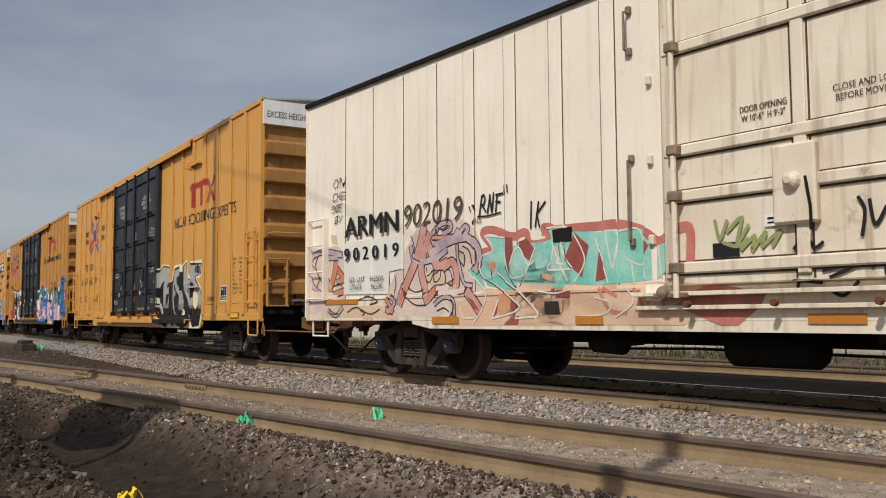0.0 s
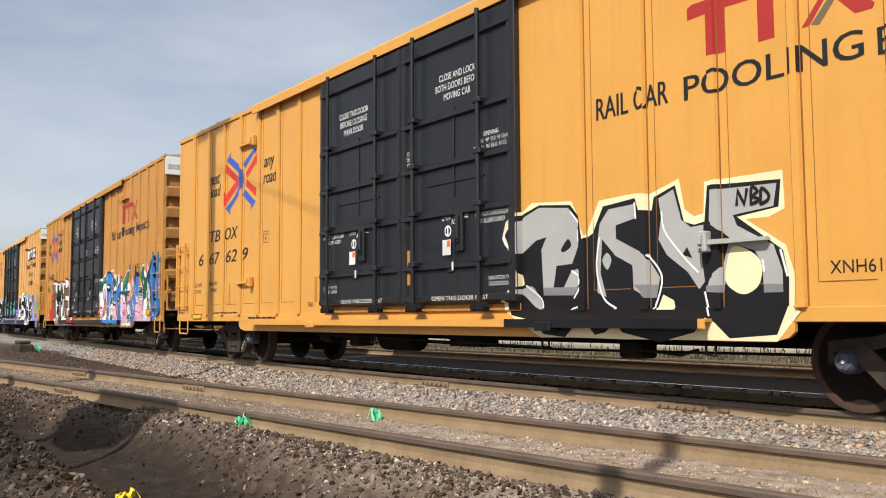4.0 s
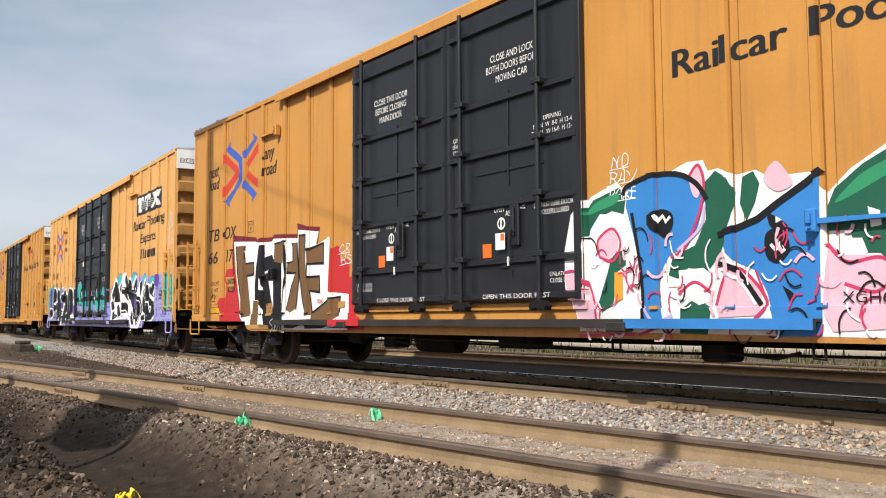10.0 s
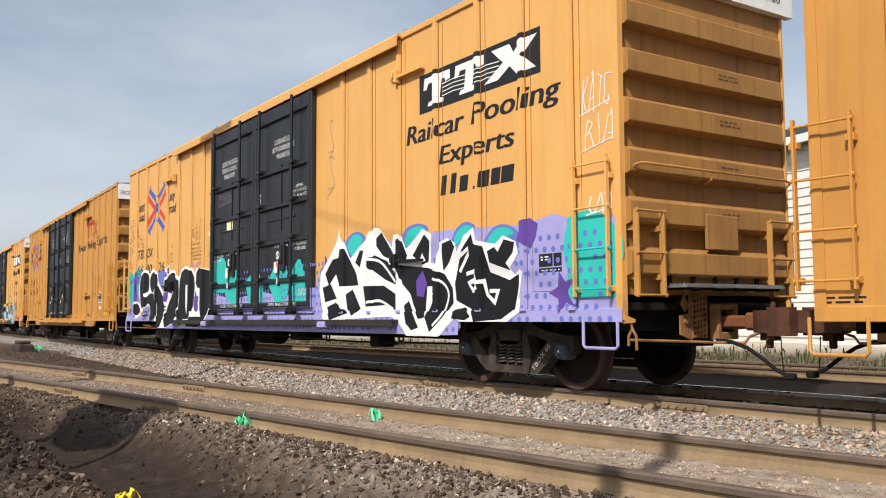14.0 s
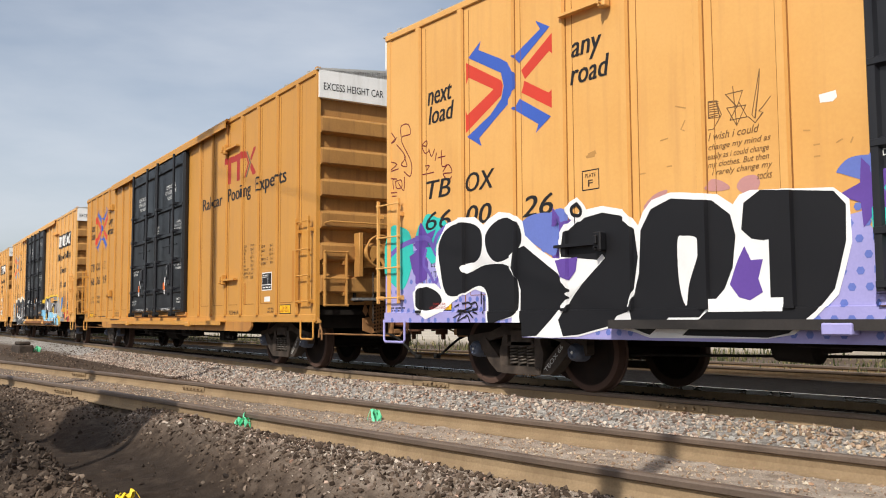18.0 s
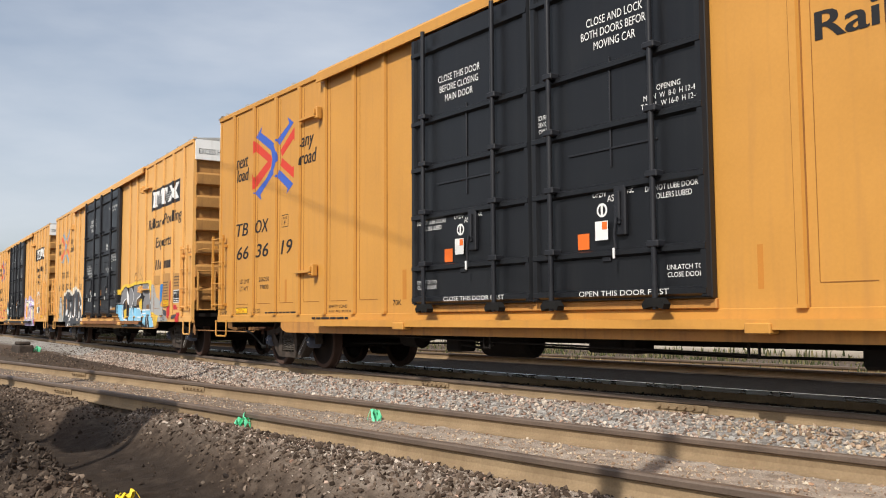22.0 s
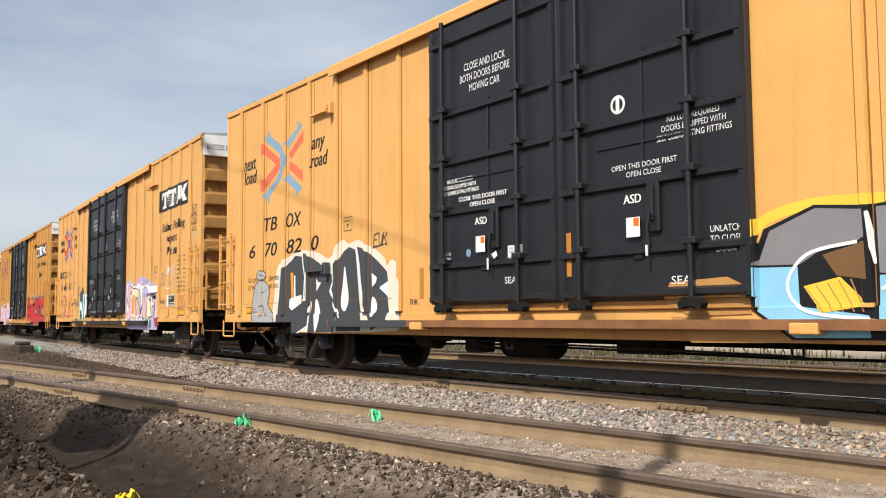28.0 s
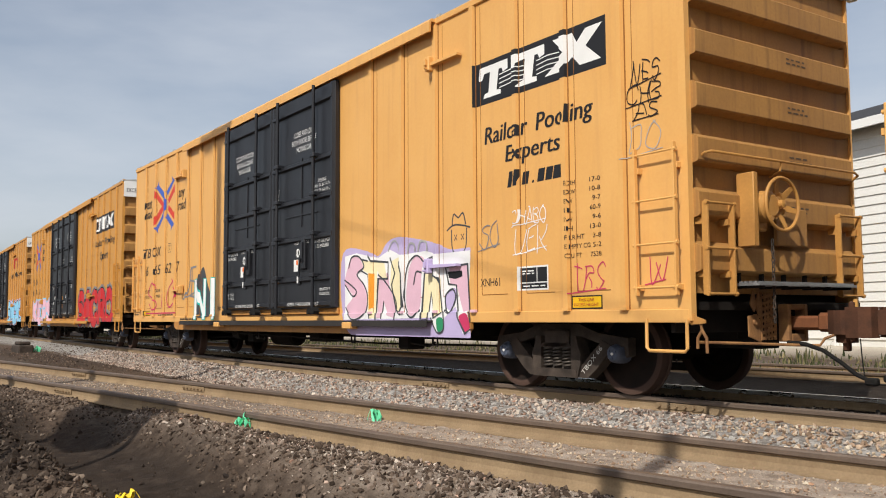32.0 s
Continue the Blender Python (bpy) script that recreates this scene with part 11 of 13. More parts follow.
    Coat().poly([(17.24, 1.75), (17.35, 1.97), (17.49, 1.99), (17.63, 1.91), (17.59, 1.76), (17.49, 1.63), (17.37, 1.71)]).lay(car, "graffiti_star", SPRAY["violet"], 4, label="violet splash in the graffiti")
    Coat().poly([(12.5, 0.8), (12.3, 1.3), (12.36, 1.6), (12.67, 1.81), (12.96, 2.04), (13.1, 2.28), (13.25, 2.04), (13.44, 1.77), (13.75, 1.95), (14, 2.07), (14.13, 2.19), (14.29, 2.17), (14.62, 1.86), (14.65, 2.04), (14.84, 2.03), (14.97, 1.81), (15.2, 1.95), (15.36, 2.06), (15.56, 1.97), (15.55, 1.59), (15.71, 1.56), (15.74, 1.84), (15.91, 1.89), (16.09, 1.81), (16.12, 1.69), (16.27, 1.89), (16.47, 1.98), (16.51, 1.82), (16.69, 1.77), (16.88, 1.74), (17.01, 1.83), (17.23, 1.74), (17.27, 1.6), (17.13, 1.43), (17.22, 1.35), (17.31, 1.42), (17.4, 1.38), (17.31, 0.91), (17.11, 0.81), (16.99, 0.71), (16.43, 0.74), (16.08, 0.84), (15.77, 0.62), (15.52, 0.5), (15.07, 0.54), (14.82, 0.78), (14.62, 0.87), (13.5, 0.84)]).lay(car, "graffiti_outline", SPRAY["white"], 5, label="white rim of angular black letters")
    Coat().poly([(14.21, 2.03), (14.35, 2.1), (14.65, 1.78), (14.59, 1.69), (14.4, 1.75), (14.21, 1.91)]).lay(car, "graffiti_letter", SPRAY["black"], 6, label="black angular graffiti letter")
    Coat().poly([(14.7, 1.94), (14.83, 1.97), (15, 1.72), (14.94, 1.61), (14.78, 1.71)]).lay(car, "graffiti_letter", SPRAY["black"], 6, label="black angular graffiti letter")
    Coat().poly([(15.24, 1.82), (15.4, 1.98), (15.52, 1.88), (15.5, 1.6), (15.36, 1.57), (15.13, 1.71)]).lay(car, "graffiti_letter", SPRAY["black"], 6, label="black angular graffiti letter")
    Coat().poly([(15.8, 1.82), (16, 1.86), (16.08, 1.76), (15.97, 1.57), (15.84, 1.46), (15.8, 1.67)]).lay(car, "graffiti_letter", SPRAY["black"], 6, label="black angular graffiti letter")
    Coat().poly([(16.09, 1.29), (16.16, 1.5), (16.23, 1.72), (16.43, 1.9), (16.47, 1.77), (16.64, 1.73), (16.72, 1.55), (16.79, 1.4), (17.13, 1.29), (17.32, 1.37), (17.26, 1.12), (17.21, 0.94), (16.99, 0.83), (16.48, 0.8), (16.43, 0.96), (16.12, 1.07)]).lay(car, "graffiti_letter", SPRAY["black"], 6, label="black angular graffiti letter")
    Coat().poly([(16.73, 1.66), (16.86, 1.7), (17.15, 1.4), (16.77, 1.52)]).lay(car, "graffiti_letter", SPRAY["black"], 7, label="black angular graffiti letter")
    Coat().poly([(16.91, 1.62), (17.03, 1.78), (17.21, 1.73), (17.18, 1.61), (17.05, 1.49)]).lay(car, "graffiti_letter", SPRAY["black"], 7, label="black angular graffiti letter")
    Coat().poly([(14.77, 1.6), (15.49, 1.52), (15.87, 1.42), (16.04, 1.23), (16.06, 1.04), (15.84, 0.86), (15.53, 0.66), (15.43, 0.86), (15.35, 0.84), (15.24, 0.84), (15.08, 1.18), (14.88, 1.33)]).lay(car, "graffiti_letter", SPRAY["black"], 6, label="black angular graffiti letter")
    Coat().poly([(13.92, 1.71), (14.16, 1.78), (14.5, 1.67), (14.81, 1.4), (14.77, 1.31), (14.44, 1.41), (14.03, 1.59)]).lay(car, "graffiti_letter", SPRAY["black"], 6, label="black angular graffiti letter")
    Coat().poly([(13.84, 1.33), (14.41, 1.32), (14.77, 1.17), (14.74, 0.95), (14.47, 1.04), (13.92, 1.02)]).lay(car, "graffiti_letter", SPRAY["black"], 6, label="black angular graffiti letter")
    Coat().poly([(13.1, 1.92), (13.25, 1.94), (13.63, 1.54), (13.7, 1.35), (13.11, 1.35), (12.96, 1.57)]).lay(car, "graffiti_letter", SPRAY["black"], 6, label="black angular graffiti letter")
    Coat().poly([(13.3, 1.22), (13.53, 1.29), (13.77, 0.99), (13.53, 0.89), (13.36, 0.99)]).lay(car, "graffiti_letter", SPRAY["black"], 6, label="black angular graffiti letter")
    Coat().poly([(13.6, 1.7), (13.74, 1.88), (13.85, 1.87), (13.74, 1.62)]).lay(car, "graffiti_letter", SPRAY["black"], 6, label="black angular graffiti letter")
    Coat().poly([(14.92, 1.02), (15.04, 1.09), (15.28, 0.72), (15.12, 0.68), (14.99, 0.77)]).lay(car, "graffiti_letter", SPRAY["black"], 6, label="black angular graffiti letter")
    Coat().poly([(16.07, 0.95), (16.32, 0.98), (16.42, 0.86), (16.31, 0.82), (16.03, 0.84)]).lay(car, "graffiti_letter", SPRAY["black"], 7, label="black angular graffiti letter")
    Coat().poly([(12.54, 1.57), (12.83, 1.79), (13.09, 1.81), (13, 1.57), (12.69, 1.38)]).lay(car, "graffiti_letter", SPRAY["black"], 6, label="black angular graffiti letter")
    Coat().poly([(12.44, 1.35), (12.77, 1.4), (13, 1.16), (12.54, 1.11)]).lay(car, "graffiti_letter", SPRAY["black"], 6, label="black angular graffiti letter")
    Coat().poly([(12.62, 1.03), (12.96, 1.1), (13.39, 0.93), (12.74, 0.82)]).lay(car, "graffiti_letter", SPRAY["black"], 6, label="black angular graffiti letter")
    Coat().poly([(15.22, 1.36), (15.37, 1.49), (15.47, 1.31), (15.39, 1.13), (15.23, 1.15)]).lay(car, "graffiti_star", SPRAY["violet"], 8, label="violet diamond in the graffiti")
    c = Coat()\
        .stroke([(16.09, 1.44), (16.16, 1.61), (16.37, 1.72), (16.37, 1.64), (16.21, 1.44)], 0.05)\
        .stroke([(16.35, 1.4), (16.53, 1.43), (16.55, 1.33), (16.39, 1.28), (16.48, 1.18), (16.57, 1.22)], 0.05)\
        .stroke([(16.55, 1.28), (16.68, 1.3), (16.74, 1.13), (16.87, 1.03), (16.93, 1.17), (16.79, 1.17)], 0.05)\
        .stroke([(14, 1.73), (14.35, 1.66), (14.71, 1.37)], 0.04, True)\
        .stroke([(13.97, 1.08), (14.32, 1.1), (14.65, 0.98)], 0.04, True)\
        .stroke([(15.59, 1.38), (15.84, 1.3), (15.96, 1.15), (15.86, 0.93), (15.61, 0.75)], 0.035, True)\
        .poly([(15.48, 1.27), (15.64, 1.27), (15.66, 1.16), (15.53, 0.97), (15.43, 0.86)])\
        .stroke([(15.05, 1.17), (15.29, 0.8)], 0.03)\
        .poly([(15.36, 1.73), (15.44, 1.62), (15.27, 1.58)])
    c.lay(car, "graffiti_highlight", SPRAY["white"], 9, label="white highlights inside the letters")
    service_box(car, 17.62, 18.04, 1.33, 1.58)
    scribble(car, "KATC", (18.36, 18.8, 3.05, 3.4), 0.02, SPRAY["white"])
    scribble(car, "RIA", (18.4, 18.85, 2.65, 2.95), 0.02, SPRAY["white"])
    scribble(car, "UN", (18.45, 18.8, 1.95, 2.12), 0.03, SPRAY["white"])
    scribble(car, "S", (12.62, 12.86, 2.9, 3.5), 0.016, SPRAY["grey"])
    scribble(car, "S", (12.62, 12.82, 3.5, 4.1), 0.016, SPRAY["grey"])
    c = Coat().rect(8.0, 8.35, 2.62, 2.85)
    c.lay(car, "door_placard", SPRAY["cream"], 4, label="cream paper notice")
    scribble(car, "HAR", (7.5, 8.3, 3.2, 3.5), 0.012, SPRAY["silver"])
    SIDE.clear()
    # pen drawing and verse beside the door
    c = Coat()
    c.stroke([(5.76, 2.97), (5.79, 2.60)], 0.009)
    c.stroke([(5.68, 2.91), (5.86, 2.91), (5.80, 2.77), (5.68, 2.91)], 0.009)
    c.stroke([(5.69, 2.78), (5.89, 2.77), (5.79, 2.60), (5.69, 2.78)], 0.009)
    c.stroke([(5.72, 2.66), (5.90, 2.66), (5.82, 2.81), (5.72, 2.66)], 0.009)
    c.stroke([(6.04, 3.07), (5.95, 2.67), (5.98, 2.63), (6.03, 2.94), (6.04, 3.07)], 0.009)
    c.stroke([(6.14, 2.80), (6.06, 2.72), (6.02, 2.69), (6.06, 2.67), (5.98, 2.59), (5.91, 2.66)], 0.009)
    c.stroke([(5.60, 2.81), (5.63, 2.73), (5.54, 2.61), (5.48, 2.61)], 0.009)
    c.stroke([(5.49, 2.87), (5.60, 2.86)], 0.009)
    c.stroke([(5.49, 2.84), (5.60, 2.84)], 0.009)
    c.stroke([(5.49, 2.82), (5.60, 2.82)], 0.009)
    c.stroke([(5.49, 2.80), (5.60, 2.79)], 0.009)
    c.stroke([(5.49, 2.78), (5.60, 2.77)], 0.009)
    c.stroke([(5.49, 2.75), (5.60, 2.75)], 0.009)
    c.stroke([(5.49, 2.73), (5.59, 2.73)], 0.009)
    c.stroke([(5.49, 2.88), (5.58, 2.87), (5.61, 2.71), (5.49, 2.72), (5.49, 2.88)], 0.011)
    c.lay(car, "pen_writing", SPRAY["brown"], 1, label="pen drawing of a star, a needle and a spool")
    letter(car, "I wish i could", 5.48, 6.02, 2.504, 2.576, "pen_brown", slant=0.3)
    letter(car, "change my mind as", 5.48, 6.13, 2.397, 2.469, "pen_brown", slant=0.3)
    letter(car, "easily as i could change", 5.47, 6.11, 2.310, 2.382, "pen_brown", slant=0.3)
    letter(car, "my clothes. But then", 5.47, 6.11, 2.232, 2.304, "pen_brown", slant=0.3)
    letter(car, "i rarely change my", 5.51, 6.14, 2.156, 2.228, "pen_brown", slant=0.3)
    letter(car, "socks", 5.98, 6.13, 2.075, 2.147, "pen_brown", slant=0.3)
    c = Coat()
    c.stroke([(0.12, 3.53), (0.27, 3.38), (0.16, 3.34), (0.30, 3.40)], 0.016, True)
    c.stroke([(0.30, 3.30), (0.51, 3.10), (0.41, 3.00), (0.55, 2.96), (0.48, 3.11)], 0.016, True)
    c.stroke([(0.41, 3.40), (0.41, 3.54), (0.58, 3.54), (0.63, 3.40), (0.41, 3.36), (0.65, 3.00), (0.63, 2.81), (0.48, 2.89)], 0.016, True)
    c.stroke([(0.12, 3.08), (0.30, 3.02), (0.12, 2.94), (0.34, 2.95)], 0.016, True)
    c.stroke([(0.12, 2.84), (0.30, 2.81), (0.21, 2.81), (0.22, 2.68)], 0.016, True)
    c.stroke([(0.27, 2.78), (0.41, 2.78), (0.42, 2.68), (0.30, 2.68), (0.27, 2.78)], 0.016, True)
    c.stroke([(0.34, 2.75), (0.47, 2.63), (0.49, 2.81)], 0.016, True)
    c.stroke([(0.16, 2.63), (0.30, 2.62)], 0.016, True)
    c.stroke([(0.18, 2.58), (0.29, 2.57)], 0.016, True)
    c.stroke([(0.91, 3.20), (1.01, 3.24), (1.01, 3.17), (0.91, 3.18), (0.98, 3.07), (1.07, 3.10)], 0.016, True)
    c.stroke([(1.06, 3.12), (1.12, 3.01), (1.19, 3.10)], 0.016, True)
    c.stroke([(1.23, 3.04), (1.20, 2.94)], 0.016, True)
    c.stroke([(1.26, 2.97), (1.42, 2.97)], 0.016, True)
    c.stroke([(1.34, 3.06), (1.35, 2.85), (1.46, 2.85)], 0.016, True)
    c.stroke([(1.37, 2.77), (1.48, 2.85), (1.56, 2.74), (1.38, 2.74), (1.47, 2.65), (1.56, 2.68)], 0.016, True)
    c.stroke([(0.98, 2.90), (1.07, 2.89), (1.01, 2.84)], 0.016, True)
    c.stroke([(0.91, 2.79), (1.17, 2.79)], 0.016, True)
    c.lay(car, "scrawl", SPRAY["maroon"], 1, label="dark red curling scrawl")
    c = Coat()
    c.poly([(3.23, 1.88), (3.30, 2.01), (3.51, 2.07), (3.68, 2.00), (3.76, 1.84), (3.67, 1.63), (3.41, 1.64), (3.21, 1.79)], True)
    c.poly([(6.72, 2.05), (6.82, 2.14), (6.97, 2.15), (7.11, 2.11), (7.12, 1.87), (6.98, 1.93), (6.77, 2.02)], True)
    c.lay(car, "graffiti_cloud", SPRAY["dot"], 2, label="blue graffiti clouds with paler dots")
    c = Coat()
    c.poly([(4.69, 1.96), (4.83, 2.07), (4.99, 2.10), (4.92, 2.01), (4.76, 1.90)], True)
    c.poly([(5.77, 2.03), (5.83, 2.11), (5.96, 2.12), (6.01, 2.04), (5.92, 1.92), (5.85, 1.96)], True)
    c.poly([(5.44, 2.05), (5.50, 2.14), (5.63, 2.10), (5.70, 2.03), (5.55, 2.02)], True)
    c.lay(car, "graffiti_cloud", SPRAY["rose"], 2, label="dusty pink graffiti clouds")
    c = Coat()
    c.stroke([(0.09, 1.71), (0.40, 1.85), (0.87, 1.93), (1.06, 1.90), (1.16, 1.79), (1.25, 1.94), (1.47, 2.05), (1.56, 2.06)], 0.07, True)
    c.stroke([(1.10, 1.84), (1.22, 1.68), (1.34, 1.60), (1.28, 1.45), (1.19, 1.31), (1.06, 1.46), (0.94, 1.58), (1.00, 1.77)], 0.05, True)
    c.lay(car, "graffiti_outline", SPRAY["violet_mid"], 4, label="purple rim of the turquoise clouds")
    c = Coat()
    c.stroke([(3.77, 2.12), (3.66, 2.07), (3.68, 1.97), (3.81, 1.93), (3.87, 2.01), (3.77, 2.12)], 0.075, True)
    c.lay(car, "graffiti_highlight", SPRAY["white"], 7, label="white ring")
    c = Coat()
    c.stroke([(3.77, 2.09), (3.69, 2.05), (3.71, 1.98), (3.81, 1.96), (3.83, 2.02), (3.77, 2.09)], 0.04, True)
    c.stroke([(3.74, 1.96), (3.74, 1.81)], 0.014)
    c.stroke([(1.81, 1.04), (1.89, 1.05), (1.95, 1.00), (1.83, 0.96)], 0.02, True)
    c.stroke([(1.95, 1.03), (2.03, 1.05), (2.06, 0.98), (1.96, 0.96)], 0.02, True)
    c.stroke([(1.83, 0.93), (2.06, 0.96)], 0.02, True)
    c.stroke([(1.89, 0.95), (2.00, 0.86)], 0.02, True)
    c.stroke([(1.83, 0.86), (1.89, 0.89), (1.94, 0.81)], 0.02, True)
    c.stroke([(2.00, 0.93), (2.08, 0.91)], 0.02, True)
    c.stroke([(2.19, 1.13), (2.19, 0.91)], 0.02, True)
    c.stroke([(2.14, 1.17), (2.14, 1.03)], 0.02, True)
    c.lay(car, "scrawl", SPRAY["black"], 8, label="small black scrawl and drips")
    c = Coat()
    c.stroke([(5.11, 2.91), (5.23, 2.87)], 0.014)
    c.stroke([(5.22, 2.75), (5.17, 2.67), (5.21, 2.65)], 0.014)
    c.stroke([(4.92, 2.60), (5.01, 2.61)], 0.014)
    c.stroke([(6.44, 2.44), (6.50, 2.43)], 0.014)
    c.stroke([(6.73, 2.29), (6.78, 2.31)], 0.014)
    c.stroke([(6.85, 2.27), (6.87, 2.31)], 0.014)
    c.stroke([(6.53, 2.20), (6.58, 2.20)], 0.014)
    c.stroke([(4.64, 2.30), (4.72, 2.30)], 0.014)
    c.stroke([(4.99, 2.33), (5.05, 2.33)], 0.014)
    c.stroke([(6.53, 2.30), (6.58, 2.30)], 0.014)
    c.poly([(3.94, 2.62), (4.05, 2.64), (4.07, 2.60), (3.94, 2.59)])
    c.poly([(3.91, 2.60), (4.05, 2.61), (4.04, 2.57), (3.92, 2.57)])
    c.lay(car, "small_stencil", SPRAY["tan"], 1, label="small rusty scratches")
    Coat().poly([(6.59, 2.72), (6.74, 2.73), (6.75, 2.67), (6.71, 2.64), (6.60, 2.65)]).lay(car, "white_label", M["white"], 1, label="torn white sticker")


def paint_car_four(car):
    for ob in car.children_recursive:
        if ob.name.split(".")[0] in ("plug_door", "door_rail", "door_stile"):
            ob.material_slots[0].link = "OBJECT"
            ob.material_slots[0].material = M["clean_door"]
    left_marks(car, [("66", 0.94, 1.46), ("36", 1.78, 2.31), ("19", 2.82, 3.25)], (1.69, 3.035, 1.62, 1.38), tb=(0.9, 1.43), ox=(1.76, 2.31), limits=("206200", "79800"), plate=(2.85, 2.46), sign=(0.93, 1.45, 0.95, 1.075), number_z=1.99)
    door_marks(car, 1)
    red_mark(car, 14.354, 3.582, 1.80, 0.541)
    slogan(car, [("Railcar", 12.95, 14.24, 3.20, 3.45), ("Pooling", 14.59, 15.89, 3.13, 3.48), ("Experts", 16.16, 17.64, 3.15, 3.50)], bold=0.024)
    right_dimensions(car, 15.57, 1.62, 0.075)
    c = [("EXH W", "8-2"), ("EXW H", "14-2"), ("H", "16-9"), ("EMPTY C.G.", "5-2"), ("FLOOR H", "3-8")]
    for k, (a, b) in enumerate(c[::-1]):
        letter(car, a, 16.50, 16.50 + 0.034 * len(a), 1.84 + k * 0.078, 1.89 + k * 0.078)
        letter(car, b, 17.05 - 0.04 * len(b), 17.05, 1.84 + k * 0.078, 1.89 + k * 0.078)
    service_box(car, 16.535, 17.015, 1.37, 1.70)
    Coat().rect(16.66, 16.94, 1.17, 1.26).lay(car, "white_label", M["white"], 1)
    for q in ((17.93, 18.03, 1.15, 2.01), (15.61, 15.70, 1.13, 1.55), (12.32, 12.38, 1.1, 1.5)):
        Coat().rect(*q).lay(car, "reflector", M["orange"], 1, label="amber reflective strip")
    small_sign(car, 17.40, 17.89, 0.945, 1.105)
    letter(car, "XGH61A", 14.75, 15.30, 0.945, 1.03)
    letter(car, "LIFT AND\nJACK HERE", 16.82, 17.14, 0.96, 1.06)
    letter(car, "EMPTY LOAD", 4.55, 5.12, 1.025, 1.075)
    letter(car, "7/16\" ADJ. BLOCK", 4.55, 5.24, 0.945, 0.995)
    letter(car, "LIFT AND\nJACK HERE", 1.72, 2.02, 0.955, 1.045)


def paint_car_five(car):
    repaint(car, M["rust_track"], ("door_track",))
    touch_up(car, SPRAY["char"], "rib_foot", 2.2, 6.6)
    touch_up(car, SPRAY["char"], "door_stop", 3, 5, 0, 2)
    part("track_paint", Build().box(U(4.35), U(6.5), -WIDE - 0.142, -WIDE - 0.136, 0.735, 0.832).mesh("track_paint", SPRAY["char"]), car, label="charcoal paint over the door track")
    left_marks(car, [("6", 1.13, 1.37), ("70", 1.78, 2.27), ("82", 2.64, 3.19), ("0", 3.53, 3.78)], (1.66, 2.93, 1.58, 1.36), tb=(1.74, 2.26), ox=(2.62, 3.17), colours=("logo_pale_red", "logo_pale_blue"), limits=("204700", "81300"), plate=(4.60, 2.21))
    door_marks(car, 2)
    boxed_mark(car, 15.247, 17.852, 3.634, 4.17)
    slogan(car, [("Railcar", 14.99, 16.23, 3.17, 3.43), ("Pooling", 16.46, 18.02, 3.11, 3.46), ("Experts", 15.74, 17.16, 2.58, 2.92)], slant=0.15, bold=0.020)
    web_bars(car, 15.70, 17.14, 2.11, 2.35)
    SIDE[:] = [(0, 0.02), (1.72, 1.76), (4.0, 4.02), (6.0, 5.93), (7.035, 6.98), (12.125, 11.93), (15.4, 15.27), (17.8, 17.82), (18.95, 18.95)]
    # charcoal letters on a white cloud
    Coat().poly([(2.04, 0.79), (2.15, 1.25), (2.21, 1.63), (2.35, 1.82), (2.77, 1.94), (3.11, 2), (3.35, 2), (3.8, 1.92), (4.08, 1.82), (4.29, 1.9), (4.45, 2.05), (4.61, 2.08), (4.76, 2.01), (5.03, 2.05), (5.3, 1.97), (5.6, 1.86), (5.84, 1.72), (5.88, 1.62), (6.02, 1.7), (6.15, 1.62), (6.17, 1.47), (6.25, 1.37), (6.25, 1.11), (6.24, 0.82), (6.2, 0.69), (5.84, 0.67), (4.92, 0.65), (2.28, 0.65)], True).lay(car, "graffiti_outline", SPRAY["offwhite"], 1, label="off-white cloud behind charcoal letters")
    Coat().poly([(2.4, 1.69), (2.85, 1.87), (2.94, 1.93), (3.2, 1.9), (3.22, 1.69), (3.3, 1.65), (3.29, 1.24), (3.17, 1.15), (3.52, 1.16), (3.41, 0.74), (3.07, 0.62), (2.73, 0.61), (2.33, 0.77), (2.24, 0.79), (2.34, 1.24)]).lay(car, "graffiti_letter", SPRAY["char"], 2, label="charcoal block graffiti letter")
    Coat().poly([(3.22, 1.96), (3.36, 1.93), (3.8, 1.76), (4.01, 1.63), (4.21, 1.56), (4.24, 1.42), (4.13, 1.29), (4.32, 1.07), (4.38, 0.91), (4.31, 0.65), (3.83, 0.64), (3.43, 0.63), (3.56, 1.12), (3.33, 1.18), (3.34, 1.62), (3.25, 1.69)]).lay(car, "graffiti_letter", SPRAY["char"], 2, label="charcoal block graffiti letter")
    Coat().poly([(4.31, 1.71), (4.61, 1.9), (4.78, 1.96), (4.98, 1.9), (5.01, 1.7), (5.09, 1.15), (5.16, 0.86), (5.16, 0.67), (4.39, 0.66), (4.37, 0.96), (4.21, 1.18), (4.21, 1.34), (4.32, 1.5)]).lay(car, "graffiti_letter", SPRAY["char"], 2, label="charcoal block graffiti letter")
    Coat().poly([(5.02, 1.95), (5.24, 1.9), (5.6, 1.72), (5.9, 1.53), (5.92, 1.39), (5.7, 1.32), (5.91, 1.17), (5.95, 0.95), (5.9, 0.89), (5.85, 0.79), (5.46, 0.68), (5.36, 0.88), (5.2, 1.15), (5.14, 1.44), (5.1, 1.69)]).lay(car, "graffiti_letter", SPRAY["char"], 2, label="charcoal block graffiti letter")
    Coat().poly([(2.78, 1.65), (2.89, 1.64), (2.9, 1.22), (2.82, 1.21)]).lay(car, "graffiti_accent", SPRAY["orange"], 4, label="orange stripe in the graffiti")
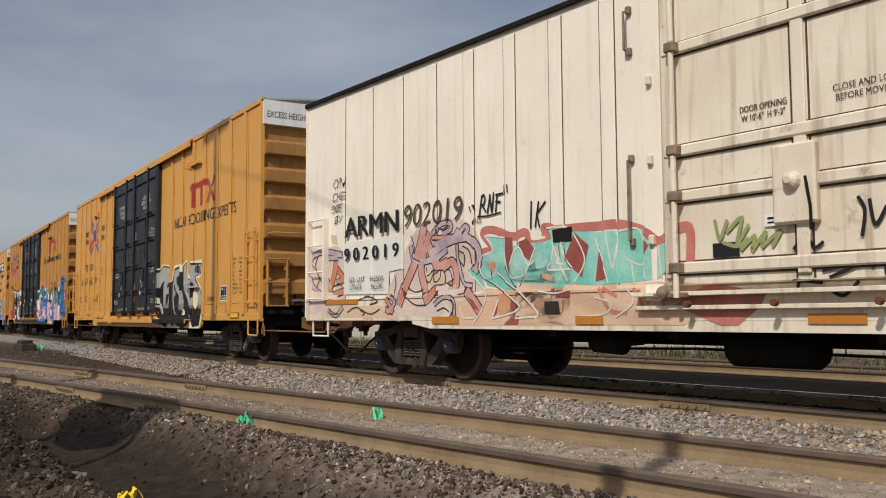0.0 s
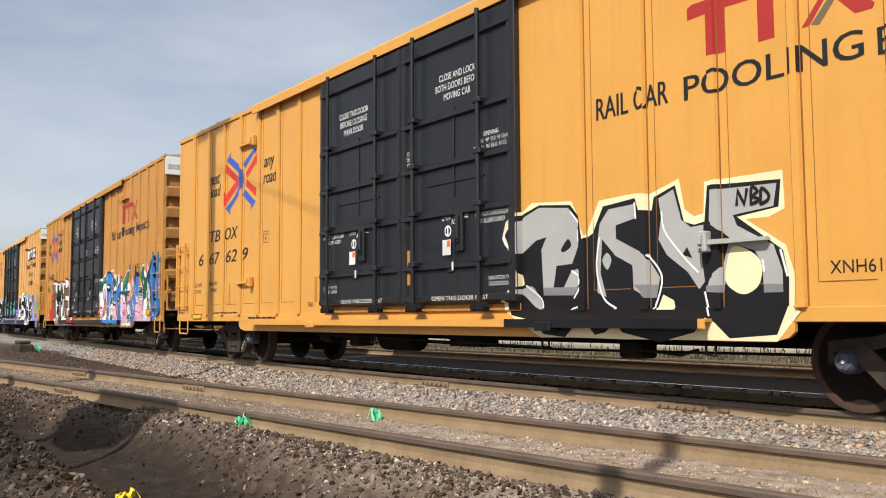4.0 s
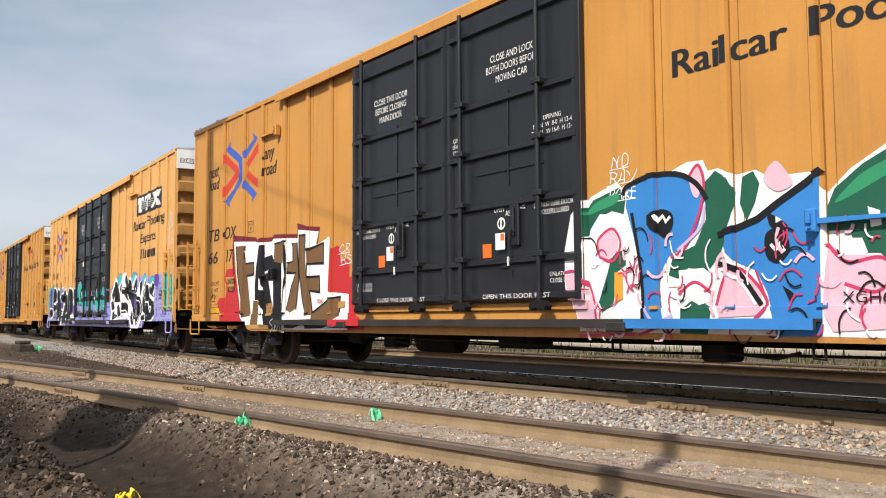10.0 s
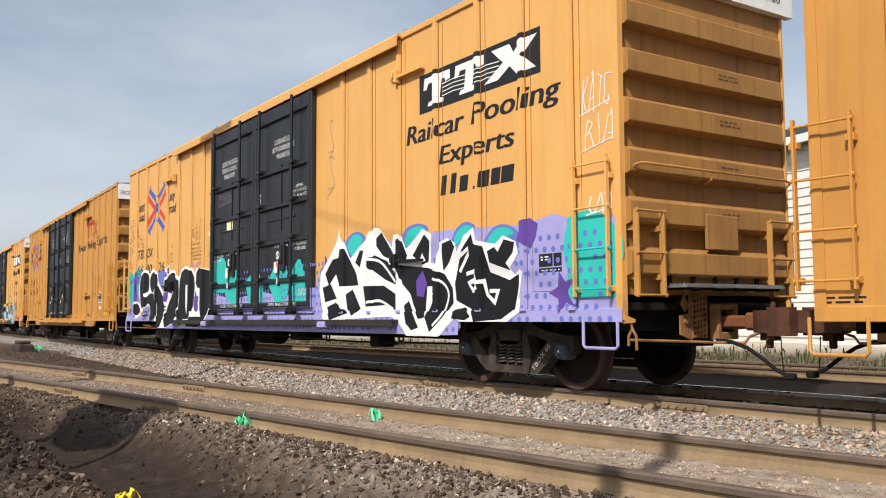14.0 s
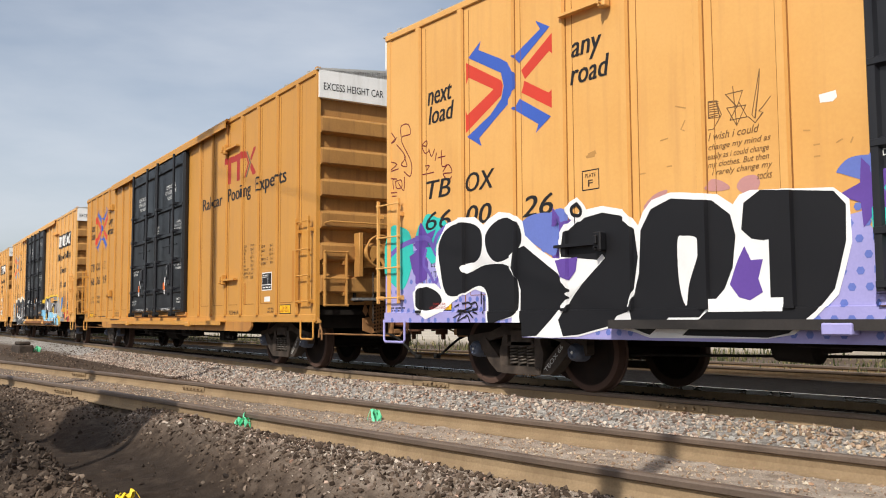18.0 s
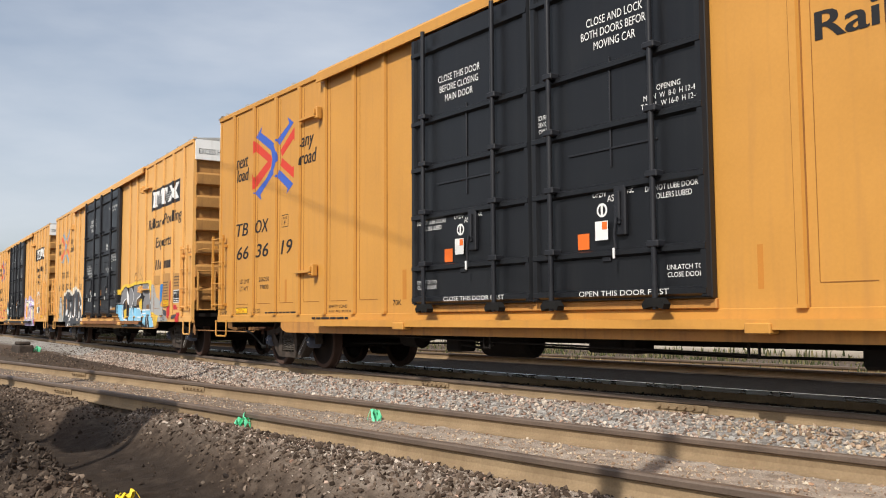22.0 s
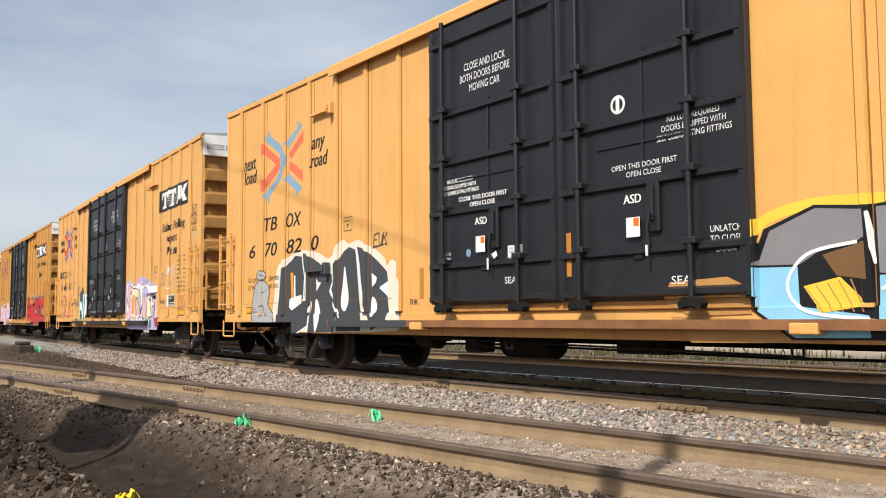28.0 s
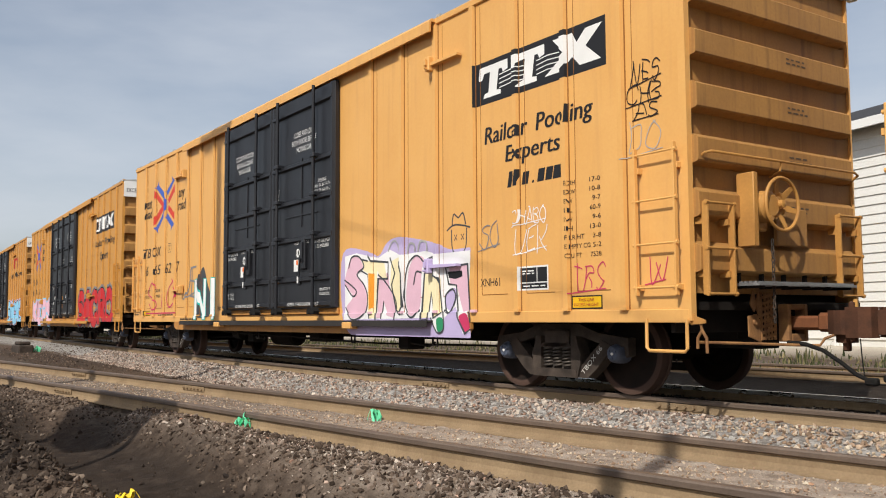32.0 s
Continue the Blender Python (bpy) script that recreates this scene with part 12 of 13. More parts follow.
    c = Coat()\
        .poly([(2.75, 1.2), (3.19, 1.26), (3.18, 1.12), (2.83, 1), (2.73, 1.06)])\
        .poly([(2.91, 1.59), (2.96, 1.59), (2.97, 1.22), (2.91, 1.21)])\
        .poly([(3.7, 1.51), (3.77, 1.45), (3.87, 1.44), (3.71, 1.3)])\
        .poly([(3.69, 1.17), (3.78, 1.11), (3.84, 0.91), (3.76, 0.72), (3.68, 0.65), (3.65, 0.92)], True)\
        .poly([(4.64, 1.67), (4.72, 1.42), (4.77, 1.16), (4.68, 0.99), (4.57, 0.99), (4.52, 1.12), (4.58, 1.38)], True)\
        .poly([(5.46, 1.53), (5.61, 1.46), (5.59, 1.39), (5.48, 1.32)])\
        .poly([(5.47, 1.16), (5.57, 1.14), (5.62, 1.01), (5.52, 0.9), (5.44, 0.9)], True)\
        .poly([(5.92, 1.39), (5.68, 1.3), (5.92, 1.18)])\
        .stroke([(3.2, 1.9), (3.29, 1.56), (3.26, 1.21)], 0.03)\
        .stroke([(4.31, 1.69), (4.29, 1.5), (4.17, 1.32), (4.48, 0.88)], 0.035)\
        .stroke([(5, 1.9), (5.1, 1.45), (5.2, 1.1), (5.31, 0.9)], 0.05)\
        .stroke([(3.52, 1.15), (3.42, 0.74), (3.07, 0.62)], 0.02)
    c.lay(car, "graffiti_fill", SPRAY["white"], 3, label="white gaps in the letters")
    Coat().poly([(1.41, 1.65), (1.52, 1.73), (1.71, 1.72), (1.81, 1.65), (1.71, 1.57), (1.52, 1.57)], True).lay(car, "graffiti_shape", SPRAY["silver"], 5, label="grey rounded graffiti figure with dark edges")
    Coat().poly([(1.29, 1.28), (1.38, 1.48), (1.6, 1.56), (1.86, 1.49), (1.96, 1.32), (1.9, 1.12), (2.1, 0.96), (2.17, 0.79), (1.89, 0.77), (1.32, 0.79), (1.24, 1)], True).lay(car, "graffiti_shape", SPRAY["silver"], 4, label="grey rounded graffiti figure with dark edges")
    c = Coat()\
        .stroke([(1.41, 1.65), (1.52, 1.73), (1.71, 1.72), (1.81, 1.65), (1.71, 1.57), (1.52, 1.57), (1.41, 1.65)], 0.018, True)\
        .stroke([(1.29, 1.28), (1.38, 1.48), (1.6, 1.56), (1.86, 1.49), (1.96, 1.32), (1.9, 1.12), (2.1, 0.96), (2.17, 0.79)], 0.018, True)\
        .stroke([(1.29, 1.28), (1.24, 1), (1.32, 0.79)], 0.018, True)\
        .stroke([(1.68, 1.33), (1.83, 1.39)], 0.014)\
        .stroke([(1.56, 1.68), (1.71, 1.63)], 0.014)\
        .stroke([(1.57, 1.06), (1.7, 1.09), (1.76, 0.96), (1.9, 0.92)], 0.018, True)
    c.lay(car, "graffiti_line", SPRAY["char"], 6, label="dark lines of the grey figure")
    scribble(car, "EUK", (5.5, 5.9, 1.92, 2.10), 0.03, SPRAY["char"])
    # grey and blue letters on the long side, set out along the bare side
    sketch = list(SIDE)
    SIDE.clear()
    c = Coat()
    c.poly([(15.31, 1.80), (15.63, 1.74), (15.88, 1.43), (16.38, 1.26), (16.67, 1.02), (17.06, 0.82), (16.09, 0.81), (15.71, 0.67), (15.44, 1.37)])
    c.lay(car, "graffiti_fill", SPRAY["silver"], 2, label="grey hill behind the letters")
    c = Coat()
    c.stroke([(11.82, 1.54), (11.99, 1.72), (12.45, 1.81), (13.10, 1.79), (13.51, 1.83), (14.29, 1.83), (14.55, 1.74), (14.81, 1.82), (15.31, 1.81), (15.54, 1.73)], 0.10, True)
    c.lay(car, "graffiti_rim", SPRAY["yellow"], 2, label="golden rim of the grey letters")
    c = Coat()
    c.poly([(10.92, 0.86), (12.24, 0.82), (12.38, 0.63), (11.16, 0.61)])
    c.lay(car, "graffiti_fill", SPRAY["tan"], 2, label="yellow hatched paint on the sill")
    c = Coat()
    c.poly([(11.82, 1.31), (11.96, 1.63), (12.45, 1.80), (12.92, 1.75), (13.30, 1.78), (13.59, 1.80), (14.37, 1.81), (14.50, 1.81), (15.08, 1.80), (15.33, 1.37), (15.59, 1.03), (15.79, 0.66), (15.28, 0.65), (14.56, 0.66), (12.91, 0.66), (12.22, 0.65), (11.85, 0.90)])
    c.lay(car, "graffiti_outline", SPRAY["black"], 3, label="black ground of the letters")
    c = Coat()
    c.poly([(11.89, 1.31), (12.02, 1.61), (12.46, 1.77), (12.88, 1.72), (12.89, 1.49), (12.46, 1.39), (12.30, 1.30)])
    c.lay(car, "graffiti_letter", SPRAY["grey"], 4, label="grey top of a graffiti letter")
    c = Coat()
    c.poly([(12.98, 1.73), (13.30, 1.74), (13.52, 1.55), (13.48, 1.27), (13.30, 1.16), (12.99, 1.20)])
    c.lay(car, "graffiti_letter", SPRAY["grey"], 4, label="grey top of a graffiti letter")
    c = Coat()
    c.poly([(13.63, 1.78), (14.29, 1.78), (14.29, 1.50), (13.89, 1.42), (13.83, 1.23), (13.68, 1.22), (13.63, 1.51)])
    c.lay(car, "graffiti_letter", SPRAY["grey"], 4, label="grey top of a graffiti letter")
    c = Coat()
    c.poly([(14.56, 1.79), (15.05, 1.77), (15.30, 1.30), (15.36, 1.12), (14.70, 1.13), (14.73, 1.47)])
    c.lay(car, "graffiti_letter", SPRAY["grey"], 4, label="grey top of a graffiti letter")
    c = Coat()
    c.poly([(11.88, 1.29), (12.28, 1.28), (12.29, 0.94), (12.90, 0.86), (12.91, 0.68), (12.25, 0.67), (11.89, 0.90)])
    c.lay(car, "graffiti_letter", SPRAY["sky"], 4, label="sky-blue foot of a graffiti letter")
    c = Coat()
    c.poly([(12.99, 1.18), (13.42, 1.19), (13.62, 0.85), (13.32, 0.76), (12.98, 0.83)])
    c.lay(car, "graffiti_letter", SPRAY["sky"], 4, label="sky-blue foot of a graffiti letter")
    c = Coat()
    c.poly([(13.71, 1.18), (14.24, 1.14), (14.45, 0.99), (14.41, 0.68), (13.72, 0.71), (13.68, 1.02)])
    c.lay(car, "graffiti_letter", SPRAY["sky"], 4, label="sky-blue foot of a graffiti letter")
    c = Coat()
    c.poly([(14.66, 1.11), (15.36, 1.10), (15.76, 0.68), (15.33, 0.66), (15.17, 0.99), (14.92, 1.00), (14.90, 0.69), (14.61, 0.77)])
    c.lay(car, "graffiti_letter", SPRAY["sky"], 4, label="sky-blue foot of a graffiti letter")
    c = Coat()
    c.poly([(12.51, 1.37), (12.89, 1.46), (12.90, 1.15), (12.63, 1.19)])
    c.poly([(13.96, 1.41), (14.35, 1.44), (14.17, 1.25), (13.89, 1.25)])
    c.poly([(14.92, 1.23), (15.17, 1.26), (15.20, 1.14), (14.94, 1.14)])
    c.lay(car, "graffiti_fill", SPRAY["brown"], 5, label="dark brown graffiti shapes")
    c = Coat()
    c.poly([(12.33, 1.11), (12.66, 1.18), (12.90, 0.94), (12.49, 0.88)])
    c.poly([(14.11, 1.31), (14.44, 1.42), (14.46, 1.09), (14.21, 1.14)])
    c.poly([(15.54, 1.06), (15.79, 0.99), (16.17, 0.95), (16.03, 0.71), (15.80, 0.67)])
    c.poly([(15.19, 1.75), (15.33, 1.78), (15.35, 1.58), (15.21, 1.60)])
    c.lay(car, "graffiti_fill", SPRAY["yellow"], 6, label="yellow hatched graffiti patches")
    c = Coat()
    c.stroke([(15.57, 1.05), (15.83, 0.68)], 0.012)
    c.stroke([(15.63, 1.03), (15.86, 0.68)], 0.012)
    c.stroke([(15.70, 1.02), (15.89, 0.69)], 0.012)
    c.stroke([(15.76, 1.00), (15.92, 0.70)], 0.012)
    c.stroke([(15.82, 0.99), (15.95, 0.70)], 0.012)
    c.stroke([(15.88, 0.97), (15.98, 0.71)], 0.012)
    c.stroke([(15.94, 0.96), (16.01, 0.72)], 0.012)
    c.stroke([(16.00, 0.94), (16.04, 0.73)], 0.012)
    c.stroke([(12.35, 1.10), (12.51, 0.89)], 0.01)
    c.stroke([(12.45, 1.11), (12.60, 0.89)], 0.01)
    c.stroke([(12.55, 1.13), (12.69, 0.89)], 0.01)
    c.stroke([(12.65, 1.15), (12.78, 0.89)], 0.01)
    c.stroke([(12.75, 1.16), (12.86, 0.89)], 0.01)
    c.lay(car, "graffiti_line", SPRAY["tan"], 7, label="hatching on the yellow patches")
    c = Coat()
    c.stroke([(12.81, 1.46), (12.37, 1.38), (12.18, 1.12), (12.36, 0.90), (12.90, 0.83)], 0.03, True)
    c.stroke([(12.92, 1.69), (12.96, 1.28)], 0.03, True)
    c.stroke([(13.26, 1.73), (13.52, 1.52), (13.38, 1.27), (13.01, 1.07)], 0.03, True)
    c.stroke([(13.38, 1.15), (13.58, 0.89)], 0.03, True)
    c.stroke([(14.28, 1.77), (14.30, 1.52), (13.90, 1.41), (13.81, 1.26)], 0.03, True)
    c.stroke([(13.91, 1.17), (14.28, 1.13), (14.43, 0.93), (14.03, 0.92), (14.21, 0.77)], 0.03, True)
    c.stroke([(15.08, 1.77), (15.31, 1.37), (15.55, 1.00), (15.76, 0.69)], 0.03, True)
    c.stroke([(15.00, 1.00), (15.17, 0.66)], 0.03, True)
    c.stroke([(14.61, 1.01), (14.90, 1.03)], 0.03, True)
    c.stroke([(12.90, 0.82), (14.47, 0.69)], 0.03, True)
    c.stroke([(14.66, 1.11), (15.36, 1.11)], 0.03, True)
    c.lay(car, "graffiti_highlight", SPRAY["white"], 8, label="white graffiti highlights")
    c = Coat()
    c.stroke([(16.41, 0.95), (16.55, 0.96), (16.45, 0.83), (16.57, 0.83)], 0.02, True)
    c.stroke([(16.60, 0.93), (16.62, 0.83)], 0.02, True)
    c.stroke([(16.69, 0.94), (16.65, 0.86), (16.79, 0.87)], 0.02, True)
    c.stroke([(16.75, 0.94), (16.73, 0.82)], 0.02, True)
    c.stroke([(14.60, 0.79), (14.69, 0.68), (14.78, 0.77)], 0.02, True)
    c.stroke([(14.82, 0.79), (14.90, 0.68)], 0.02, True)
    c.lay(car, "scrawl", SPRAY["char"], 8, label="dark spray-painted scrawl")
    c = Coat()
    c.poly([(10.99, 1.19), (11.64, 1.22), (11.83, 1.13), (11.83, 0.88), (11.16, 0.86), (10.89, 1.00)])
    c.lay(car, "primer_patch", SPRAY["tan"], 3, label="tan primer smear by the door")
    SIDE[:] = sketch
    c = Coat()\
        .poly([(17.12, 1.76), (17.34, 1.78), (17.35, 1.33), (17.16, 1.27), (17.13, 0.86), (16.91, 0.96), (16.89, 1.14), (17.12, 1.2)])\
        .poly([(17.46, 1.21), (17.66, 1.2), (17.8, 1.09), (17.45, 1.09)])\
        .poly([(17.66, 1.02), (17.95, 1.02), (17.95, 0.73), (17.65, 0.79)])
    c.lay(car, "graffiti_fill", SPRAY["red"], 3, label="red graffiti shapes")
    Coat().poly([(16.28, 1.52), (16.39, 1.66), (16.55, 1.73), (16.54, 1.29), (16.44, 1.19), (16.3, 1.3)]).lay(car, "graffiti_fill", SPRAY["blue"], 3, label="blue graffiti shape")
    c = Coat()\
        .poly([(17.35, 0.96), (17.66, 0.99), (17.72, 0.91), (17.35, 0.86)])\
        .poly([(17.98, 1.47), (18.06, 1.47), (18.05, 1.18), (17.88, 1.17), (17.98, 1.25)])\
        .poly([(16.56, 1.11), (16.87, 1.07), (16.89, 0.94), (16.63, 0.97)])
    c.lay(car, "graffiti_fill", SPRAY["char"], 4, label="dark graffiti strokes")
    Coat().poly([(16.58, 1.98), (17.13, 1.97), (17.12, 1.34), (16.57, 1.36)]).lay(car, "stencil_patch", SPRAY["tan"], 5, label="unpainted patch with stencils")
    Coat().poly([(17.39, 1.95), (17.97, 1.93), (17.96, 1.25), (17.37, 1.26)]).lay(car, "stencil_patch", SPRAY["tan"], 5, label="unpainted patch with stencils")
    Coat().poly([(15.75, 1.97), (16.27, 1.95), (16.27, 1.74), (15.74, 1.74)]).lay(car, "stencil_patch", SPRAY["tan"], 5, label="unpainted patch with stencils")
    service_box(car, 17.46, 17.95, 1.25, 1.55, 7)
    small_sign(car, 16.59, 17.05, 1.16, 1.34, 7)
    c = Coat()
    bars(c, 16.60, 17.0, 1.40, 1.80, 6, 41, 0.5)
    bars(c, 17.46, 17.95, 1.62, 1.90, 4, 42, 0.5)
    c.lay(car, "small_stencil", M["stencil_ink"], 7)
    Coat().rect(18.45, 18.56, 1.6, 2.3).lay(car, "reflector", M["orange"], 1)
    scribble(car, "AK", (13.8, 14.6, 1.95, 2.3), 0.02, SPRAY["brown"])


def paint_car_six(car):
    repaint(car, M["dark_track"], ("door_track",))
    touch_up(car, SPRAY["lilac"], "door_stop", 14, 16, 0, 2)
    touch_up(car, SPRAY["pink"], "rib_foot", 12, 15.6)
    left_marks(car, [("6", 1.1, 1.3), ("65", 1.85, 2.35), ("62", 2.75, 3.2), ("7", 3.6, 3.8)], (1.81, 3.0))
    door_marks(car, 0)
    boxed_mark(car, 15.547, 17.88, 3.51, 4.05)
    slogan(car, [("Railcar", 15.75, 16.57, 3.0, 3.21), ("Pooling", 16.73, 17.66, 2.94, 3.21), ("Experts", 16.16, 17.13, 2.66, 2.92)], slant=0.12, bold=0.014)
    web_bars(car, 16.18, 17.16, 2.41, 2.60)
    SIDE[:] = [(0, 0), (12.02, 12.0), (15.52, 15.60), (17.7, 17.8), (18.95, 18.95)]
    right_dimensions(car, 17.14, 1.5, 0.10)
    service_box(car, 16.32, 16.82, 1.17, 1.45)
    small_sign(car, 17.20, 17.66, 0.945, 1.09)
    letter(car, "XNH61", 15.56, 15.95, 1.24, 1.34)
    Coat().poly([(12.02, 1.88), (12.79, 1.87), (13.11, 1.78), (13.36, 1.96), (13.72, 2.01), (14.55, 1.87), (14.92, 1.75), (15.4, 1.73), (15.32, 1.49), (15.29, 0.86), (15.38, 0.64), (15.03, 0.57), (12.79, 0.52), (12.06, 0.86)], True).lay(car, "graffiti_wash", SPRAY["lilac"], 1, label="pale lilac spray behind the letters")
    Coat().poly([(12.09, 1.83), (12.45, 1.86), (13.11, 1.75), (13.43, 1.85), (13.72, 1.75), (14.35, 1.77), (14.61, 1.71), (15.35, 1.71), (15.35, 1.53), (15.29, 1), (15.37, 0.68), (15.21, 0.66), (15.03, 1), (14.81, 0.86), (14.79, 0.71), (14.6, 0.67), (14.48, 0.86), (12.1, 0.84)]).lay(car, "graffiti_field", SPRAY["white"], 2, label="white field behind the letters")
    Coat().poly([(12.18, 1.65), (12.31, 1.8), (12.54, 1.78), (12.66, 1.62), (12.48, 1.53), (12.69, 1.37), (12.79, 1.2), (12.7, 0.94), (12.36, 0.86), (12.15, 1.03), (12.35, 1.2), (12.1, 1.39)], True).lay(car, "graffiti_letter", SPRAY["pink"], 3, label="pale pink graffiti letter")
    Coat().poly([(12.62, 1.74), (13.27, 1.68), (13.35, 1.44), (13.19, 1.43), (13.08, 1.56), (13.03, 0.86), (12.87, 0.86), (12.82, 1.53), (12.67, 1.58)]).lay(car, "graffiti_letter", SPRAY["cream"], 3, label="cream graffiti letter")
    Coat().poly([(12.89, 1.53), (13, 1.52), (12.98, 1.02), (12.9, 0.98)]).lay(car, "graffiti_accent", SPRAY["orange"], 4, label="orange stripe in the letters")
    Coat().poly([(13.14, 1.52), (13.39, 1.51), (13.42, 1.3), (13.6, 1.1), (13.57, 0.86), (13.37, 0.9), (13.27, 1.1), (13.21, 0.86), (13.08, 0.86)]).lay(car, "graffiti_letter", SPRAY["pink"], 3, label="pale pink graffiti letter")
    Coat().poly([(13.47, 1.68), (13.69, 1.73), (13.78, 1.41), (13.78, 1.02), (13.7, 0.92), (13.57, 1.02), (13.44, 1.34)]).lay(car, "graffiti_letter", SPRAY["cream"], 3, label="cream graffiti letter")
    Coat().poly([(13.94, 1.55), (14.12, 1.71), (14.31, 1.66), (14.25, 1.48), (14.21, 1.01), (14, 0.89), (13.86, 1.09)], True).lay(car, "graffiti_letter", SPRAY["pink"], 3, label="pale pink graffiti letter")
    Coat().poly([(14.35, 1.64), (14.52, 1.68), (14.57, 1.42), (14.7, 1.38), (14.73, 0.93), (14.56, 0.87), (14.49, 1.2), (14.41, 0.86), (14.26, 0.86)]).lay(car, "graffiti_letter", SPRAY["cream"], 3, label="cream graffiti letter")
    Coat().poly([(14.9, 1.51), (15.3, 1.53), (15.33, 0.96), (15.2, 0.93), (15.06, 1.28), (14.92, 1.29)]).lay(car, "graffiti_letter", SPRAY["pink"], 3, label="pale pink graffiti letter")
    Coat().poly([(14.79, 1.08), (14.92, 1.22), (15.04, 1.23), (15.04, 1.07), (14.91, 0.95)], True).lay(car, "graffiti_letter", SPRAY["lilac"], 3, label="lilac graffiti letter")
    Coat().poly([(15.13, 0.88), (15.29, 0.91), (15.36, 0.73), (15.26, 0.68), (15.17, 0.79)], True).lay(car, "graffiti_fill", SPRAY["crimson"], 5, label="crimson and dark graffiti spots")
    Coat().poly([(14.63, 0.84), (14.76, 0.86), (14.79, 0.73), (14.66, 0.68)], True).lay(car, "graffiti_fill", SPRAY["mid_green"], 5, label="olive graffiti spot")
    Coat().poly([(14.87, 1.46), (15.18, 1.46), (15.19, 1.39), (15.04, 1.36), (14.89, 1.38)]).lay(car, "graffiti_fill", SPRAY["black"], 5, label="black graffiti spots")
    c = Coat()\
        .stroke([(12.22, 1.64), (12.31, 1.8), (12.54, 1.8), (12.69, 1.64), (12.48, 1.53), (12.69, 1.37), (12.8, 1.18), (12.72, 0.93), (12.36, 0.84), (12.13, 1.03)], 0.025, True)\
        .stroke([(12.09, 1.46), (12.45, 1.29), (12.35, 1.2), (12.1, 1.39)], 0.025, True)\
        .stroke([(12.59, 1.76), (12.87, 1.71), (12.87, 1.8), (12.95, 1.71), (13.39, 1.67), (13.38, 1.43), (13.11, 1.44), (13.05, 0.84)], 0.025)\
        .stroke([(12.87, 0.86), (12.81, 1.51), (12.59, 1.59)], 0.025)\
        .stroke([(13.11, 1.5), (13.36, 1.35), (13.6, 1.1), (13.57, 0.84)], 0.025, True)\
        .stroke([(13.21, 0.86), (13.27, 1.1)], 0.025)\
        .stroke([(13.44, 1.73), (13.57, 1.5), (13.48, 1.34), (13.6, 0.98), (13.72, 0.91), (13.8, 1.02), (13.78, 1.49), (13.69, 1.75)], 0.025)\
        .stroke([(14.31, 1.62), (14.12, 1.72), (13.89, 1.56), (13.83, 1.09), (14, 0.87), (14.21, 0.97)], 0.025, True)\
        .stroke([(14.25, 1.48), (14.12, 1.49), (14.06, 1.32)], 0.025, True)\
        .stroke([(14.35, 1.64), (14.52, 1.68), (14.59, 1.42), (14.67, 1.38), (14.74, 0.93), (14.56, 0.86), (14.49, 1.2), (14.41, 0.84), (14.25, 0.84), (14.35, 1.64)], 0.025)\
        .stroke([(14.8, 1.52), (15.3, 1.54), (15.34, 0.96), (15.38, 0.72), (15.26, 0.66), (15.1, 0.86), (15.06, 1.28), (14.89, 1.3), (14.82, 1.52)], 0.025)\
        .stroke([(14.83, 0.97), (14.82, 1.15), (14.98, 1.23), (15.04, 1.11), (14.91, 0.93), (14.79, 0.95), (14.79, 0.71), (14.64, 0.67), (14.5, 0.86)], 0.025, True)
    c.lay(car, "graffiti_line", SPRAY["char"], 6, label="dark edges of the letters")
    c = Coat()\
        .stroke([(13.39, 1.83), (13.49, 1.95), (13.61, 1.95), (13.69, 1.81)], 0.025, True)\
        .stroke([(13.9, 1.76), (13.95, 1.89), (14.07, 1.88), (14.09, 1.79)], 0.03, True)\
        .stroke([(14.17, 1.78), (14.22, 1.9), (14.36, 1.89), (14.39, 1.77)], 0.03, True)
    c.lay(car, "graffiti_line", SPRAY["silver"], 6, label="grey outline shapes above the letters")
    # line drawing of a round face under a hat
    c = Coat().stroke([(14.85, 2.0), (15.0, 2.06), (15.2, 2.04), (15.36, 2.0)], 0.022, True).stroke([(14.96, 2.05), (15.0, 2.2), (15.1, 2.15), (15.2, 2.2), (15.26, 2.05)], 0.022, True)
    c.stroke([(14.95, 2.0), (14.97, 1.75), (15.1, 1.66), (15.25, 1.75), (15.28, 2.0)], 0.02, True)
    for x in (15.04, 15.19):
        c.stroke([(x - 0.03, 1.93), (x + 0.03, 1.86)], 0.012).stroke([(x - 0.03, 1.86), (x + 0.03, 1.93)], 0.012)
    c.lay(car, "line_drawing", SPRAY["char"], 1, label="thin black cartoon line drawing")
    scribble(car, "SO", (15.55, 15.95, 1.72, 2.02), 0.025, SPRAY["grey"])
    scribble(car, "CHABO", (16.2, 16.8, 1.95, 2.12), 0.02, SPRAY["white"])
    scribble(car, "UEK", (16.25, 16.8, 1.62, 1.9), 0.02, SPRAY["white"])
    scribble(car, "TRS", (17.2, 17.72, 1.15, 1.42), 0.022, SPRAY["crimson"])
    scribble(car, "W", (18.35, 18.6, 1.2, 1.42), 0.022, SPRAY["crimson"])
    for s, b in (("NES", (18.15, 18.6, 3.2, 3.42)), ("CHB", (18.1, 18.6, 3.0, 3.18)), ("AS", (18.2, 18.55, 2.85, 2.98))):
        scribble(car, s, b, 0.022, SPRAY["black"])
    scribble(car, "DO", (18.05, 18.6, 2.5, 2.8), 0.018, SPRAY["silver"])
    scribble(car, "SIO", (1.3, 3.6, 1.1, 1.75), 0.06, SPRAY["crimson"])
